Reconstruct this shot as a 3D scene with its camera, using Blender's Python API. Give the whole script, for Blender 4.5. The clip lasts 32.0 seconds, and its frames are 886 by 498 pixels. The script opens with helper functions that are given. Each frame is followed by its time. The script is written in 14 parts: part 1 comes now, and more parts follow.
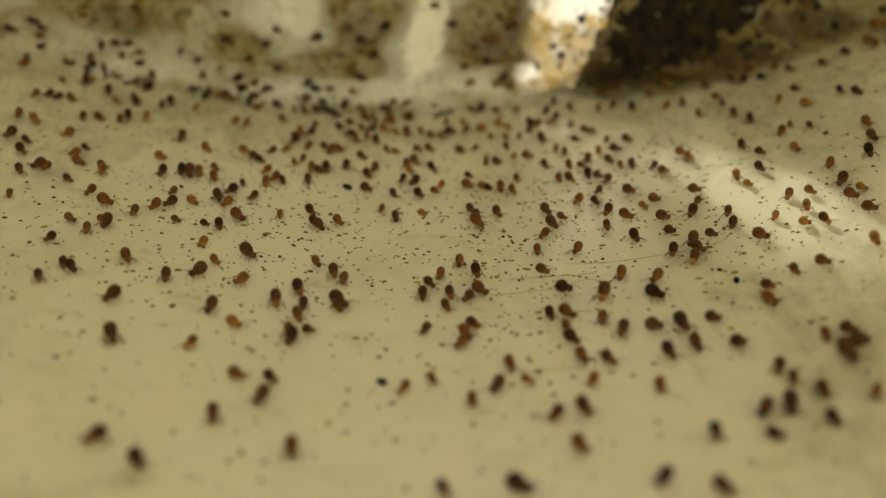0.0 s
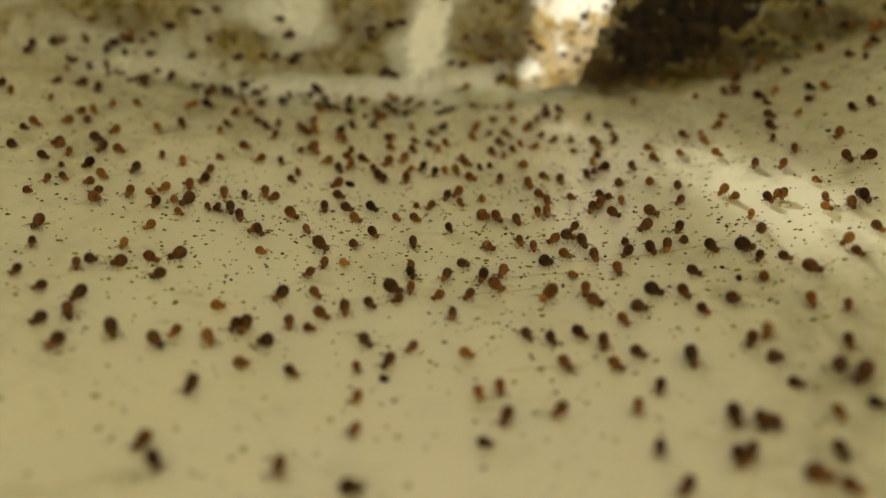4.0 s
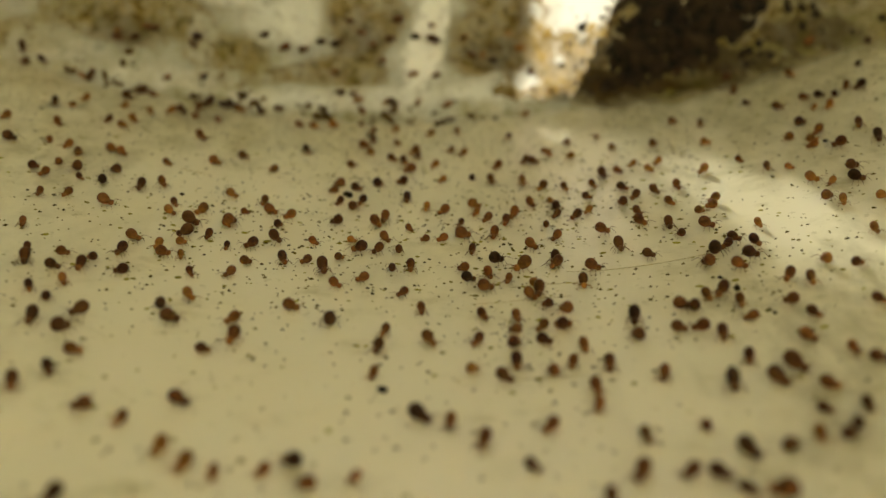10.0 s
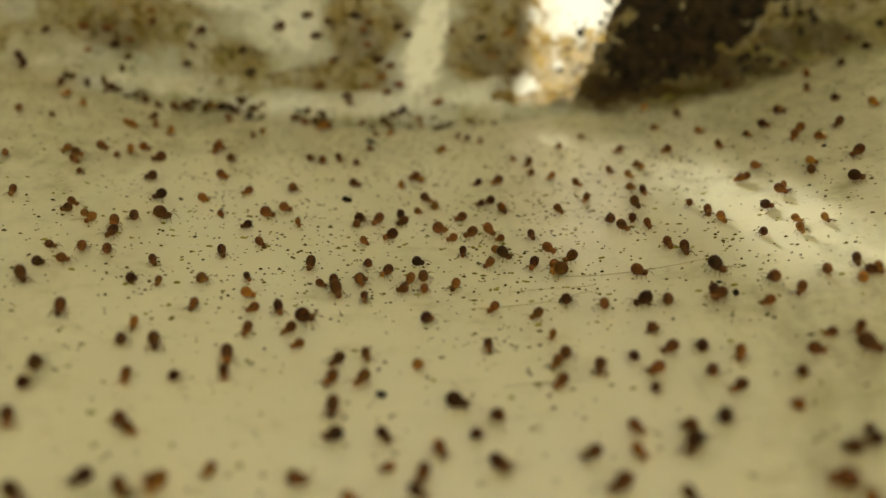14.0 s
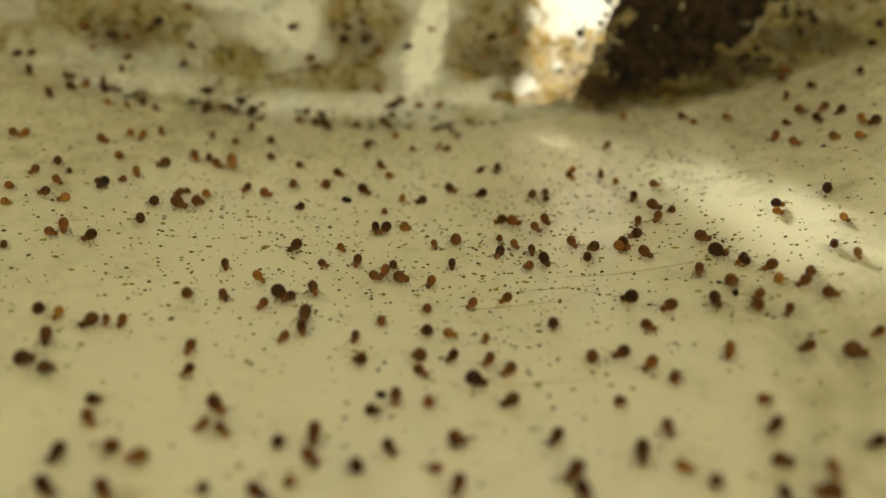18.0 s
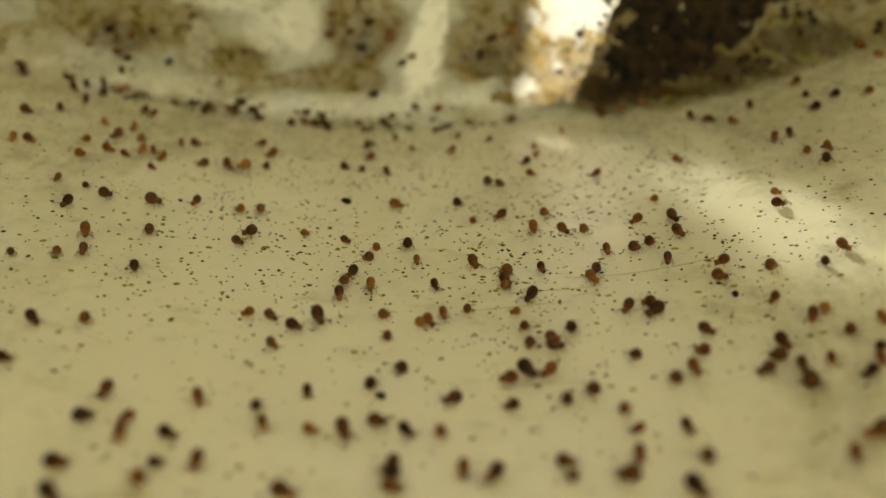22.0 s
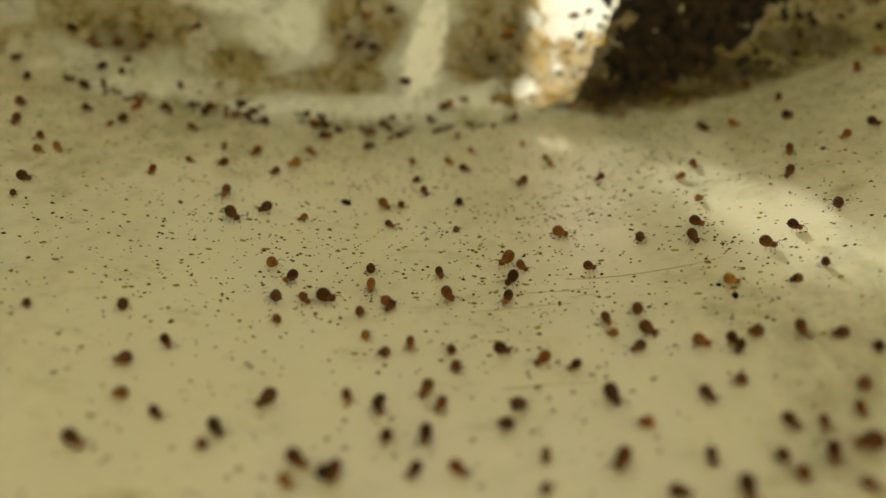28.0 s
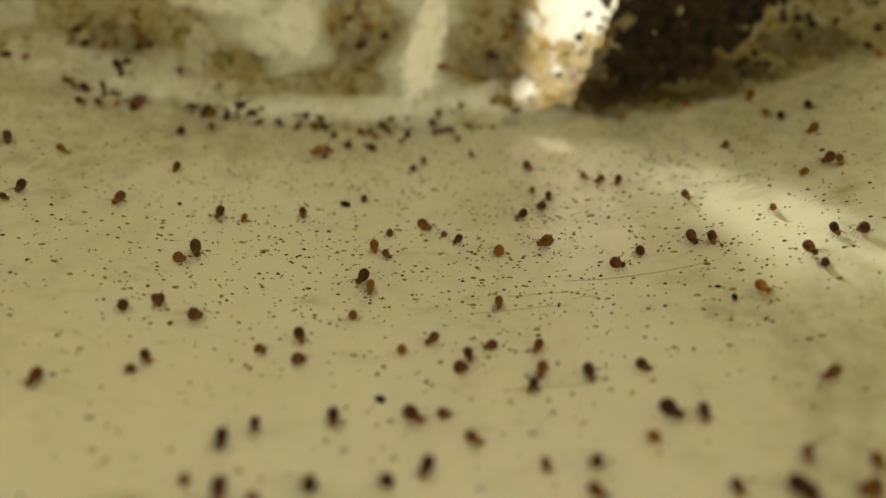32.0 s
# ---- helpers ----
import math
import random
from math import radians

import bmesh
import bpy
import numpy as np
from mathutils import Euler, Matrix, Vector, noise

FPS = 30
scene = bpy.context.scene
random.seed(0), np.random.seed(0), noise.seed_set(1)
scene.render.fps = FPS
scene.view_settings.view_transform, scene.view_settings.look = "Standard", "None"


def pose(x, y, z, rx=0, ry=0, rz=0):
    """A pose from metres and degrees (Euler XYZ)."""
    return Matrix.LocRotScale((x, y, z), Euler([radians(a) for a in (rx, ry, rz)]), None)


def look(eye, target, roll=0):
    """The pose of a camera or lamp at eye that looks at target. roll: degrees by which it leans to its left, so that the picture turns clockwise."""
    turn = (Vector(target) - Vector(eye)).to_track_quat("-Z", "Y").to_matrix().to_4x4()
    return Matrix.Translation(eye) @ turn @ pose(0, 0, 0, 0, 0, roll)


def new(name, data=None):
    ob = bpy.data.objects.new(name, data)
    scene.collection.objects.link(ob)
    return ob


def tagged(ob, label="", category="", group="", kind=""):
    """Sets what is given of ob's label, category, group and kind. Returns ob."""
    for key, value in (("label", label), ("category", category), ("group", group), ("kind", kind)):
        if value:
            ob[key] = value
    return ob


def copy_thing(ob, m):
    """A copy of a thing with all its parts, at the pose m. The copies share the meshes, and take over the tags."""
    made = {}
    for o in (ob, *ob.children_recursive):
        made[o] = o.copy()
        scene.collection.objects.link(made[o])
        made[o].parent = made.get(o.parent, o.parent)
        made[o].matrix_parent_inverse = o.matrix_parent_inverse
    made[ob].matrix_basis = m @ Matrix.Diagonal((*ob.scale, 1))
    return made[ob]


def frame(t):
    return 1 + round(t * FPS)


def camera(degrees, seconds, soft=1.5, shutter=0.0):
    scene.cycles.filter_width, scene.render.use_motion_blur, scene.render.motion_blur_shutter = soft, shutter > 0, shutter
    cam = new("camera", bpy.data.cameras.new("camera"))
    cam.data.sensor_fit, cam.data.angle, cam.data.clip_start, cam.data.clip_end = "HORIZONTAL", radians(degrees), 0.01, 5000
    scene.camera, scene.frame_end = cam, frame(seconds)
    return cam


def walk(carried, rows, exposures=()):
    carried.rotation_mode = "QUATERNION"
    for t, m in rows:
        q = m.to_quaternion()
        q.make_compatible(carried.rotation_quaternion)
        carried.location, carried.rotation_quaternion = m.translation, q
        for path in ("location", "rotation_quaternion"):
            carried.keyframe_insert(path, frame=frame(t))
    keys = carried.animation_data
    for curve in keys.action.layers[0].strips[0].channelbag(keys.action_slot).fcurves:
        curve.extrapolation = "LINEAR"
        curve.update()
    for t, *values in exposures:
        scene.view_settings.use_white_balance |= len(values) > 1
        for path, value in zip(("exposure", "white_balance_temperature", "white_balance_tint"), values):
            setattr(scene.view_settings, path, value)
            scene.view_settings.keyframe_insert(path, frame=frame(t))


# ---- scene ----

MM = 0.001
F = 784 / math.tan(radians(27))
PITCH = -24.2

# ---- camera: held by hand over the basin, sinking back a little as it rests ----
cam = camera(54, 32.0, soft=1.5)
cam.data.dof.use_dof = True
cam.data.dof.focus_distance = 69.5 * MM
cam.data.dof.aperture_fstop = 20.0
SWAY = [(0, 2, -27), (0.5, 4, -29), (1, 3, -30), (1.5, 3, -30), (2, 6, -27), (2.5, 4, -29), (3, 5, -30.5), (3.5, 7, -33),
        (5.5, 5, -26), (7, 5, -26), (7.5, 4.5, -25), (8, 4, -21), (8.5, 4.5, -18.5), (9, 5, -18.5), (9.5, 2, -18), (10, 3, -13.5),
        (10.5, 5, -11), (11, 3, -9), (12, 2, -9.5), (13, 2.5, -6.5), (14, 1, -5), (16.5, 1, -4.5), (19, 0, -4), (20, 0, -3),
        (23, 0, -2.5), (24, -0.5, -1.5), (25, -1.5, -1.5), (25.5, 0, -1.5), (28, 0, 0), (29, 0.5, 2.5), (30, 0, 3), (32, -1.5, 3)]
walk(cam, [(t, pose(0, 0, 30 * MM, 90 + PITCH + math.degrees(b / F), 0, math.degrees(a / F))) for t, a, b in SWAY],
     [(0, 0.74, 9750, 22), (6, 0.78, 9750, 22), (12, 0.82, 9750, 20), (20, 0.94, 9750, 19), (24, 0.77, 9750, 19), (32, 0.77, 9750, 19)])

# ---- world and sun ----
world = bpy.data.worlds.new("sky")
scene.world = world
world.use_nodes = True
wt = world.node_tree
sky = wt.nodes.new("ShaderNodeTexSky")
sky.sky_type, sky.sun_disc = "NISHITA", False
sky.sun_elevation, sky.sun_rotation = radians(18), radians(-14.3)
sky.air_density, sky.dust_density, sky.ozone_density = 0.6, 0.8, 0.0
wt.links.new(sky.outputs[0], wt.nodes["Background"].inputs[0])
wt.nodes["Background"].inputs[1].default_value = 0.15
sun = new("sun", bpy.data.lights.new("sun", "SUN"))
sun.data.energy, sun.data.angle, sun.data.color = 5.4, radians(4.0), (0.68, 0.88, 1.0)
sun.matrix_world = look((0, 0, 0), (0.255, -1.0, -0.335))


# ---- materials ----
def material(name):
    m = bpy.data.materials.new(name)
    m.use_nodes = True
    return m, m.node_tree, m.node_tree.nodes["Principled BSDF"]


def put(nt, socket, value):
    if isinstance(value, bpy.types.NodeSocket):
        nt.links.new(value, socket)
    elif isinstance(value, tuple) and len(value) == 3 and socket.type == "RGBA":
        socket.default_value = (*value, 1)
    else:
        socket.default_value = value


def calc(nt, op, a, b=0.0, c=None, clamp=False):
    n = nt.nodes.new("ShaderNodeMath")
    n.operation, n.use_clamp = op, clamp
    put(nt, n.inputs[0], a), put(nt, n.inputs[1], b)
    if c is not None:
        put(nt, n.inputs[2], c)
    return n.outputs[0]


def mix(nt, fac, a, b):
    n = nt.nodes.new("ShaderNodeMix")
    n.data_type = "RGBA"
    put(nt, n.inputs[0], fac), put(nt, n.inputs[6], a), put(nt, n.inputs[7], b)
    return n.outputs[2]


def coords(nt, stretch=(1, 1, 1)):
    n, s = nt.nodes.new("ShaderNodeTexCoord"), nt.nodes.new("ShaderNodeMapping")
    nt.links.new(n.outputs["Object"], s.inputs[0])
    s.inputs["Scale"].default_value = [1000 * k for k in stretch]
    return s.outputs[0]


def grain(nt, vec, scale, detail=4, rough=0.55, low=0.4, high=0.6):
    """Noise per millimetre, sharpened between low and high."""
    n, r = nt.nodes.new("ShaderNodeTexNoise"), nt.nodes.new("ShaderNodeMapRange")
    put(nt, n.inputs["Vector"], vec)
    n.inputs["Scale"].default_value, n.inputs["Detail"].default_value, n.inputs["Roughness"].default_value = scale, detail, rough
    put(nt, r.inputs[0], n.outputs[0]), put(nt, r.inputs[1], low), put(nt, r.inputs[2], high)
    return r.outputs[0]


def blot(nt, vec, centre, size, ragged):
    """A soft spot round centre, with a ragged rim; 1 inside, 0 outside."""
    a, d, l = nt.nodes.new("ShaderNodeVectorMath"), nt.nodes.new("ShaderNodeVectorMath"), nt.nodes.new("ShaderNodeVectorMath")
    a.operation, d.operation, l.operation = "SUBTRACT", "DIVIDE", "LENGTH"
    put(nt, a.inputs[0], vec)
    a.inputs[1].default_value, d.inputs[1].default_value = centre, size
    nt.links.new(a.outputs[0], d.inputs[0]), nt.links.new(d.outputs[0], l.inputs[0])
    r = nt.nodes.new("ShaderNodeMapRange")
    put(nt, r.inputs[0], calc(nt, "ADD", l.outputs["Value"], calc(nt, "MULTIPLY", calc(nt, "SUBTRACT", ragged, 0.5), 0.9)))
    r.inputs[1].default_value, r.inputs[2].default_value, r.inputs[3].default_value, r.inputs[4].default_value = 0.75, 1.1, 1, 0
    return r.outputs[0]


def bump(nt, b, height, strength, distance):
    n = nt.nodes.new("ShaderNodeBump")
    n.inputs["Strength"].default_value, n.inputs["Distance"].default_value = strength, distance
    put(nt, n.inputs["Height"], height)
    nt.links.new(n.outputs[0], b.inputs["Normal"])


IVORY, IVORY_WORN = (0.75, 0.715, 0.55), (0.69, 0.645, 0.45)
SCALE, SCALE_WORN = (0.52, 0.55, 0.52), (0.43, 0.45, 0.39)


def plastic(name, stains, whites, greens, muds, film, relief):
    """Aged ivory plastic, limescale on the far wall; the marks are (centre, size, strength) in millimetres, some with
    shade or glow painted in.
    """
    m, nt, b = material(name)
    v = coords(nt)
    cloud = calc(nt, "MULTIPLY", grain(nt, v, 0.06, 5, 0.6, 0.35, 0.7), 0.6)
    fine = grain(nt, v, 1.3, 3, 0.6, 0.3, 0.7)
    smear = grain(nt, coords(nt, (1.1, 0.6, 1)), 0.2, 5, 0.62, 0.25, 0.75)
    mottle = grain(nt, coords(nt, (1.0, 0.55, 1)), 0.6, 6, 0.7, 0.38, 0.66)
    # limescale starts raggedly above the floor's edge
    split, rise = nt.nodes.new("ShaderNodeSeparateXYZ"), nt.nodes.new("ShaderNodeMapRange")
    put(nt, split.inputs[0], v)
    near = nt.nodes.new("ShaderNodeMapRange")
    near.interpolation_type = "SMOOTHSTEP"
    put(nt, near.inputs[0], split.outputs[0])
    near.inputs[1].default_value, near.inputs[2].default_value, near.inputs[3].default_value, near.inputs[4].default_value = -9.0, 9.0, 2.6, 0.0
    put(nt, rise.inputs[0], calc(nt, "ADD", calc(nt, "MULTIPLY_ADD", smear, 3.0, split.outputs[1]), near.outputs[0]))
    rise.inputs[1].default_value, rise.inputs[2].default_value = 103.0, 106.5
    base = mix(nt, rise.outputs[0], mix(nt, cloud, IVORY, IVORY_WORN), mix(nt, cloud, SCALE, SCALE_WORN))
    streak = grain(nt, coords(nt, (0.4, 0.75, 1)), 0.5, 6, 0.68, 0.53, 0.73)
    patch = grain(nt, v, 0.07, 3, 0.55, 0.42, 0.6)
    algae = calc(nt, "MULTIPLY", calc(nt, "MULTIPLY", streak, patch), film)
    base = mix(nt, algae, base, (0.30, 0.27, 0.08))
    ragged = grain(nt, v, 0.2, 8, 0.78, 0.3, 0.7)
    total = 0.0
    for centre, size, strength in stains:
        total = calc(nt, "MAXIMUM", total, calc(nt, "MULTIPLY", blot(nt, v, centre, size, ragged), strength))
    total = calc(nt, "MULTIPLY", total, 1.12, clamp=True)
    # limescale, painted glow and painted glare all share this pale colour
    for centre, size, strength in whites:
        scale = calc(nt, "MULTIPLY", blot(nt, v, centre, size, ragged), strength)
        base = mix(nt, scale, base, (0.84, 0.87, 0.84))
        total = calc(nt, "MULTIPLY", total, calc(nt, "SUBTRACT", 1.0, scale))
    speck = grain(nt, v, 0.4, 6, 0.7, 0.36, 0.62)
    total = calc(nt, "MULTIPLY", total, calc(nt, "MULTIPLY_ADD", speck, 0.5, 0.5), clamp=True)
    brown = mix(nt, fine, (0.135, 0.086, 0.016), (0.31, 0.215, 0.055))
    base = mix(nt, total, base, brown)
    # small dark spots thick in the stains, thin elsewhere on the scale
    spot = calc(nt, "MULTIPLY", grain(nt, v, 0.8, 4, 0.65, 0.54, 0.64), calc(nt, "MULTIPLY_ADD", total, 0.6, calc(nt, "MULTIPLY", rise.outputs[0], 0.22)), clamp=True)
    base = mix(nt, spot, base, (0.06, 0.036, 0.008))
    for centre, size, strength in greens:
        olive = calc(nt, "MULTIPLY", blot(nt, v, centre, size, smear), strength)
        base = mix(nt, calc(nt, "MULTIPLY", olive, calc(nt, "MULTIPLY_ADD", mottle, 1.0, 0.3), clamp=True), base, (0.20, 0.18, 0.045))
    clot = grain(nt, v, 0.6, 6, 0.7, 0.3, 0.7)
    grime = 0.0
    for centre, size, strength in muds:
        mud = calc(nt, "MULTIPLY", blot(nt, v, centre, size, clot), strength)
        base = mix(nt, mud, base, (0.045, 0.025, 0.006))
        grime = calc(nt, "MAXIMUM", grime, mud)
    put(nt, b.inputs["Base Color"], base)
    dull = calc(nt, "MULTIPLY", calc(nt, "MAXIMUM", grime, total), 0.35)
    put(nt, b.inputs["Specular IOR Level"], calc(nt, "MULTIPLY_ADD", dull, -1.6, 0.62, clamp=True))
    put(nt, b.inputs["Roughness"], calc(nt, "ADD", dull, calc(nt, "MULTIPLY_ADD", fine, 0.14, 0.26)))
    b.inputs["Subsurface Weight"].default_value = 0.25
    b.inputs["Subsurface Radius"].default_value = (1.0, 0.8, 0.5)
    b.inputs["Subsurface Scale"].default_value = 1.5 * MM
    bump(nt, b, grain(nt, v, 0.5, 6, 0.6, 0.2, 0.8), relief, 0.25 * MM)
    return m


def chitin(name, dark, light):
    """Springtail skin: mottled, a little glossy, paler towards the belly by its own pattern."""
    m, nt, b = material(name)
    info = nt.nodes.new("ShaderNodeObjectInfo")
    shift = nt.nodes.new("ShaderNodeVectorMath")
    shift.operation = "ADD"
    put(nt, shift.inputs[0], coords(nt)), put(nt, shift.inputs[1], info.outputs["Random"])
    mott = grain(nt, shift.outputs[0], 3.6, 4, 0.6, 0.38, 0.62)
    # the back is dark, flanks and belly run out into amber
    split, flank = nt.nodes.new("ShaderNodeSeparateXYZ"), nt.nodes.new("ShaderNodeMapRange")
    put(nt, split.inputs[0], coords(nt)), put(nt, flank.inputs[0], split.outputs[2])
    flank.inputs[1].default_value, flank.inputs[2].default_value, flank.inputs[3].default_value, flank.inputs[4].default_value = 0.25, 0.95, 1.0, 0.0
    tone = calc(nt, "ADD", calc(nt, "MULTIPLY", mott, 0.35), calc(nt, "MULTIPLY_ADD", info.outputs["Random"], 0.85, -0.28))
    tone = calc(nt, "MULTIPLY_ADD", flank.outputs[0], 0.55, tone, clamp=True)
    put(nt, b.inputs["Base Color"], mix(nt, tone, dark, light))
    b.inputs["Roughness"].default_value = 0.42
    b.inputs["Specular IOR Level"].default_value = 0.09
    b.inputs["Subsurface Weight"].default_value = 0.35
    b.inputs["Subsurface Radius"].default_value = (1.0, 0.42, 0.12)
    b.inputs["Subsurface Scale"].default_value = 0.35 * MM
    bump(nt, b, mott, 0.2, 0.03 * MM)
    return m


def plain(name, colour, second, rough=0.6, scale=1.5, relief=0.3, depth=0.1, gloss=0.3):
    m, nt, b = material(name)
    v = coords(nt)
    k = grain(nt, v, scale, 4, 0.6, 0.35, 0.65)
    put(nt, b.inputs["Base Color"], mix(nt, k, colour, second))
    b.inputs["Roughness"].default_value = rough
    b.inputs["Specular IOR Level"].default_value = gloss
    bump(nt, b, k, relief, depth * MM)
    return m


# ---- the basin's form: a trough z = bend x^2 closed by steep ends ----
BEND_L, BEND_R = 0.0031, 0.0042
WIDE, FRONT, BACK, ROUND = 66.0, 79.0, -95.0, 25.5
HUB = (0.0, 30.0)
STEEP, FILLET = 5.0, 0.7


def trough(x):
    return (BEND_L if x < 0 else BEND_R) * x * x


def bulge(x):
    """How far the far wall stands nearer on its left than on its right."""
    k = min(max((9.0 - x) / 18.0, 0.0), 1.0)
    return 2.6 * k * k * (3 - 2 * k)


def inside(x, y):
    if y > FRONT:
        return (abs(x) / WIDE) ** (6 if x < 0 else 4) + ((y - FRONT) / (ROUND - bulge(x))) ** 4 < 1
    d = y - BACK if y < BACK else 0.0
    return (x / WIDE) ** 4 + (d / ROUND) ** 4 < 1


def reach(a):
    low, high = 0.0, 300.0
    for _ in range(40):
        mid = (low + high) / 2
        low, high = (mid, high) if inside(HUB[0] + mid * math.cos(a), HUB[1] + mid * math.sin(a)) else (low, mid)
    return low


TURNS = 720
REACH = [reach(2 * math.pi * i / TURNS) for i in range(TURNS + 1)]


def edge(a):
    k = (a / (2 * math.pi)) % 1.0 * TURNS
    i = int(k) % TURNS
    return REACH[i] + (REACH[i + 1] - REACH[i]) * (k - int(k))


def height(x, y):
    """The basin's inner surface over (x, y), in millimetres."""
    dx, dy = x - HUB[0], y - HUB[1]
    s = math.hypot(dx, dy) - edge(math.atan2(dy, dx))
    k = s / FILLET
    return trough(x) + STEEP * FILLET * (k if k > 30 else math.log1p(math.exp(k)))


def normal_at(x, y):
    e = 0.05
    return Vector(((height(x - e, y) - height(x + e, y)) / (2 * e), (height(x, y - e) - height(x, y + e)) / (2 * e), 1)).normalized()


def seat(x, y, turn, lift=0.0):
    """A pose on the basin's surface, facing turn degrees (0: away from the camera, 90: to its left)."""
    n = normal_at(x, y)
    ahead = Vector((-math.sin(radians(turn)), math.cos(radians(turn)), 0))
    ahead = (ahead - n * ahead.dot(n)).normalized()
    side = ahead.cross(n)
    m = Matrix((side, ahead, n)).transposed().to_4x4()
    p = Vector((x, y, height(x, y))) + n * lift
    return Matrix.Translation(p * MM) @ m


# ---- materials of this place ----
# brown stains; the last, broad blot is dirt plus painted shade at the left end
WALL_STAINS_AND_SHADE = [((-37, 105, 13), (12, 9, 5), 1.0), ((-49, 103, 10.5), (6, 8, 3), 0.7), ((-25.5, 105, 7), (6, 7, 3.8), 1.0),
               ((-16.8, 105, 5.6), (9, 5, 1.7), 0.8), ((-9.4, 106.5, 11), (5.2, 8, 6.5), 1.0), ((-11.5, 105.5, 6), (7.5, 6, 2.6), 0.9),
               ((6, 106, 8.5), (6.8, 7, 5.2), 1.0), ((6.8, 107, 14), (5, 6, 2.6), 0.9), ((15, 105.5, 6.0), (5, 6, 4), 0.95),
               ((47, 103, 13), (9, 8, 4), 0.8), ((42, 103.5, 10), (9, 5, 3), 0.8), ((-55, 100, 9), (6, 9, 2.6), 0.6),
               ((29, 104.5, 9), (15, 7, 9), 1.0), ((20, 105, 4.5), (6, 6, 3), 1.0), ((40, 103.5, 14), (9, 7, 4), 0.9), ((-50, 101, 10), (13, 12, 9), 0.3)]
# limescale bands, with the streak's glare and the film's glow painted in pale
WALL_WHITES_AND_GLOW = [((-2.9, 106, 6.6), (3.0, 6, 3.4), 1.0), ((-1.8, 106, 9.2), (2.2, 6, 3.6), 1.0), ((-0.9, 107, 12.4), (1.5, 6, 3.8), 1.0), ((15.7, 106.8, 13.2), (2.8, 5, 3.6), 1.0), ((6.5, 104.8, 3.4), (6, 4, 1.8), 0.6),
               ((-20.5, 106, 11), (3.2, 5, 2.6), 0.5), ((-26, 106, 15), (5.5, 5, 1.8), 0.6), ((-17, 106, 12), (2.6, 5, 4), 0.55), ((-28.5, 105, 9), (1.8, 5, 4), 0.4), ((-14, 103, 2.9), (20, 4, 1.3), 0.5), ((-36, 102.5, 5.4), (14, 4, 1.5), 0.4), ((-46, 102.5, 9.5), (9, 5, 2.4), 0.3)]
EDGE_GREENS = [((8, 103.3, 1.4), (10, 1.6, 1.3), 0.6), ((-12, 100.9, 0.8), (20, 0.8, 0.9), 0.6), ((-33, 100.6, 3.6), (12, 0.9, 1.2), 0.5),
               ((24, 103.4, 4.6), (12, 2.0, 1.8), 0.6), ((17, 103.2, 3.2), (4, 2.0, 2.0), 0.5), ((36, 102.6, 8.2), (10, 2.2, 2.4), 0.8), ((48, 100.5, 11), (9, 5, 3), 0.5)]
WALL_MUDS = [((18.4, 105.4, 8.0), (3.0, 5, 4.2), 0.7), ((18.8, 105, 3.8), (3.6, 4, 2.2), 0.9), ((13.4, 105.3, 6.6), (3.4, 4, 2.6), 0.42), ((23, 104.3, 3.9), (7, 3, 1.3), 0.85),
             ((34, 103.4, 7.0), (9, 3, 1.6), 0.8), ((6, 106, 7.5), (4, 4, 2), 0.4), ((-10, 106, 9), (3.5, 4, 4), 0.35), ((-38, 105, 11), (5, 5, 2.5), 0.4), ((43, 103, 10.5), (6, 4, 2), 0.6),
             ((37, 103, 10), (8, 6, 4.5), 0.3), ((45, 101.5, 14), (8, 6, 4), 0.2), ((20, 104, 2.8), (8, 4, 1.6), 0.55), ((30, 103.3, 5.0), (8, 4, 1.8), 0.7)]
# olive floor dirt; the wide near-right blots also paint in that corner's shade
FLOOR_DIRT_AND_SHADE = [((44, 88, 9), (26, 22, 12), 0.32), ((-44, 90, 7), (26, 20, 10), 0.34), ((2, 98, 1), (36, 11, 6), 0.16), ((32, 96, 5), (22, 12, 8), 0.24), ((-22, 96, 2), (22, 10, 6), 0.2),
              ((26, 50, 3), (10, 9, 6), 0.08), ((12, 76, 1), (14, 7, 4), 0.2), ((34, 42, 3), (17, 18, 8), 0.38), ((-34, 60, 4), (12, 22, 8), 0.16), ((8, 60, 0), (16, 10, 4), 0.14)]
PLASTIC = plastic("stained_ivory_plastic", WALL_STAINS_AND_SHADE, WALL_WHITES_AND_GLOW, EDGE_GREENS + FLOOR_DIRT_AND_SHADE, WALL_MUDS, 0.55, 0.012)
SOIL = plain("garden_soil", (0.05, 0.035, 0.02), (0.10, 0.075, 0.045), 0.9, 0.05, 0.8, 5)
MUCK = plain("wet_black_muck", (0.011, 0.008, 0.007), (0.052, 0.034, 0.018), 0.6, 0.8, 0.9, 0.5, 0.1)
FIBRE = plain("brown_plant_fibre", (0.26, 0.21, 0.06), (0.50, 0.42, 0.17), 0.8, 2)
PELLET = plain("black_pellet", (0.012, 0.010, 0.008), (0.045, 0.03, 0.014), 0.6, 3, 0.6, 0.05, 0.05)


def by_island(name, first, second, rough):
    m, nt, b = material(name)
    geo = nt.nodes.new("ShaderNodeNewGeometry")
    put(nt, b.inputs["Base Color"], mix(nt, geo.outputs["Random Per Island"], first, second))
    b.inputs["Roughness"].default_value = rough
    b.inputs["Specular IOR Level"].default_value = 0.0
    return m


CRUMB = by_island("dark_crumbs", (0.034, 0.025, 0.004), (0.18, 0.135, 0.02), 0.95)
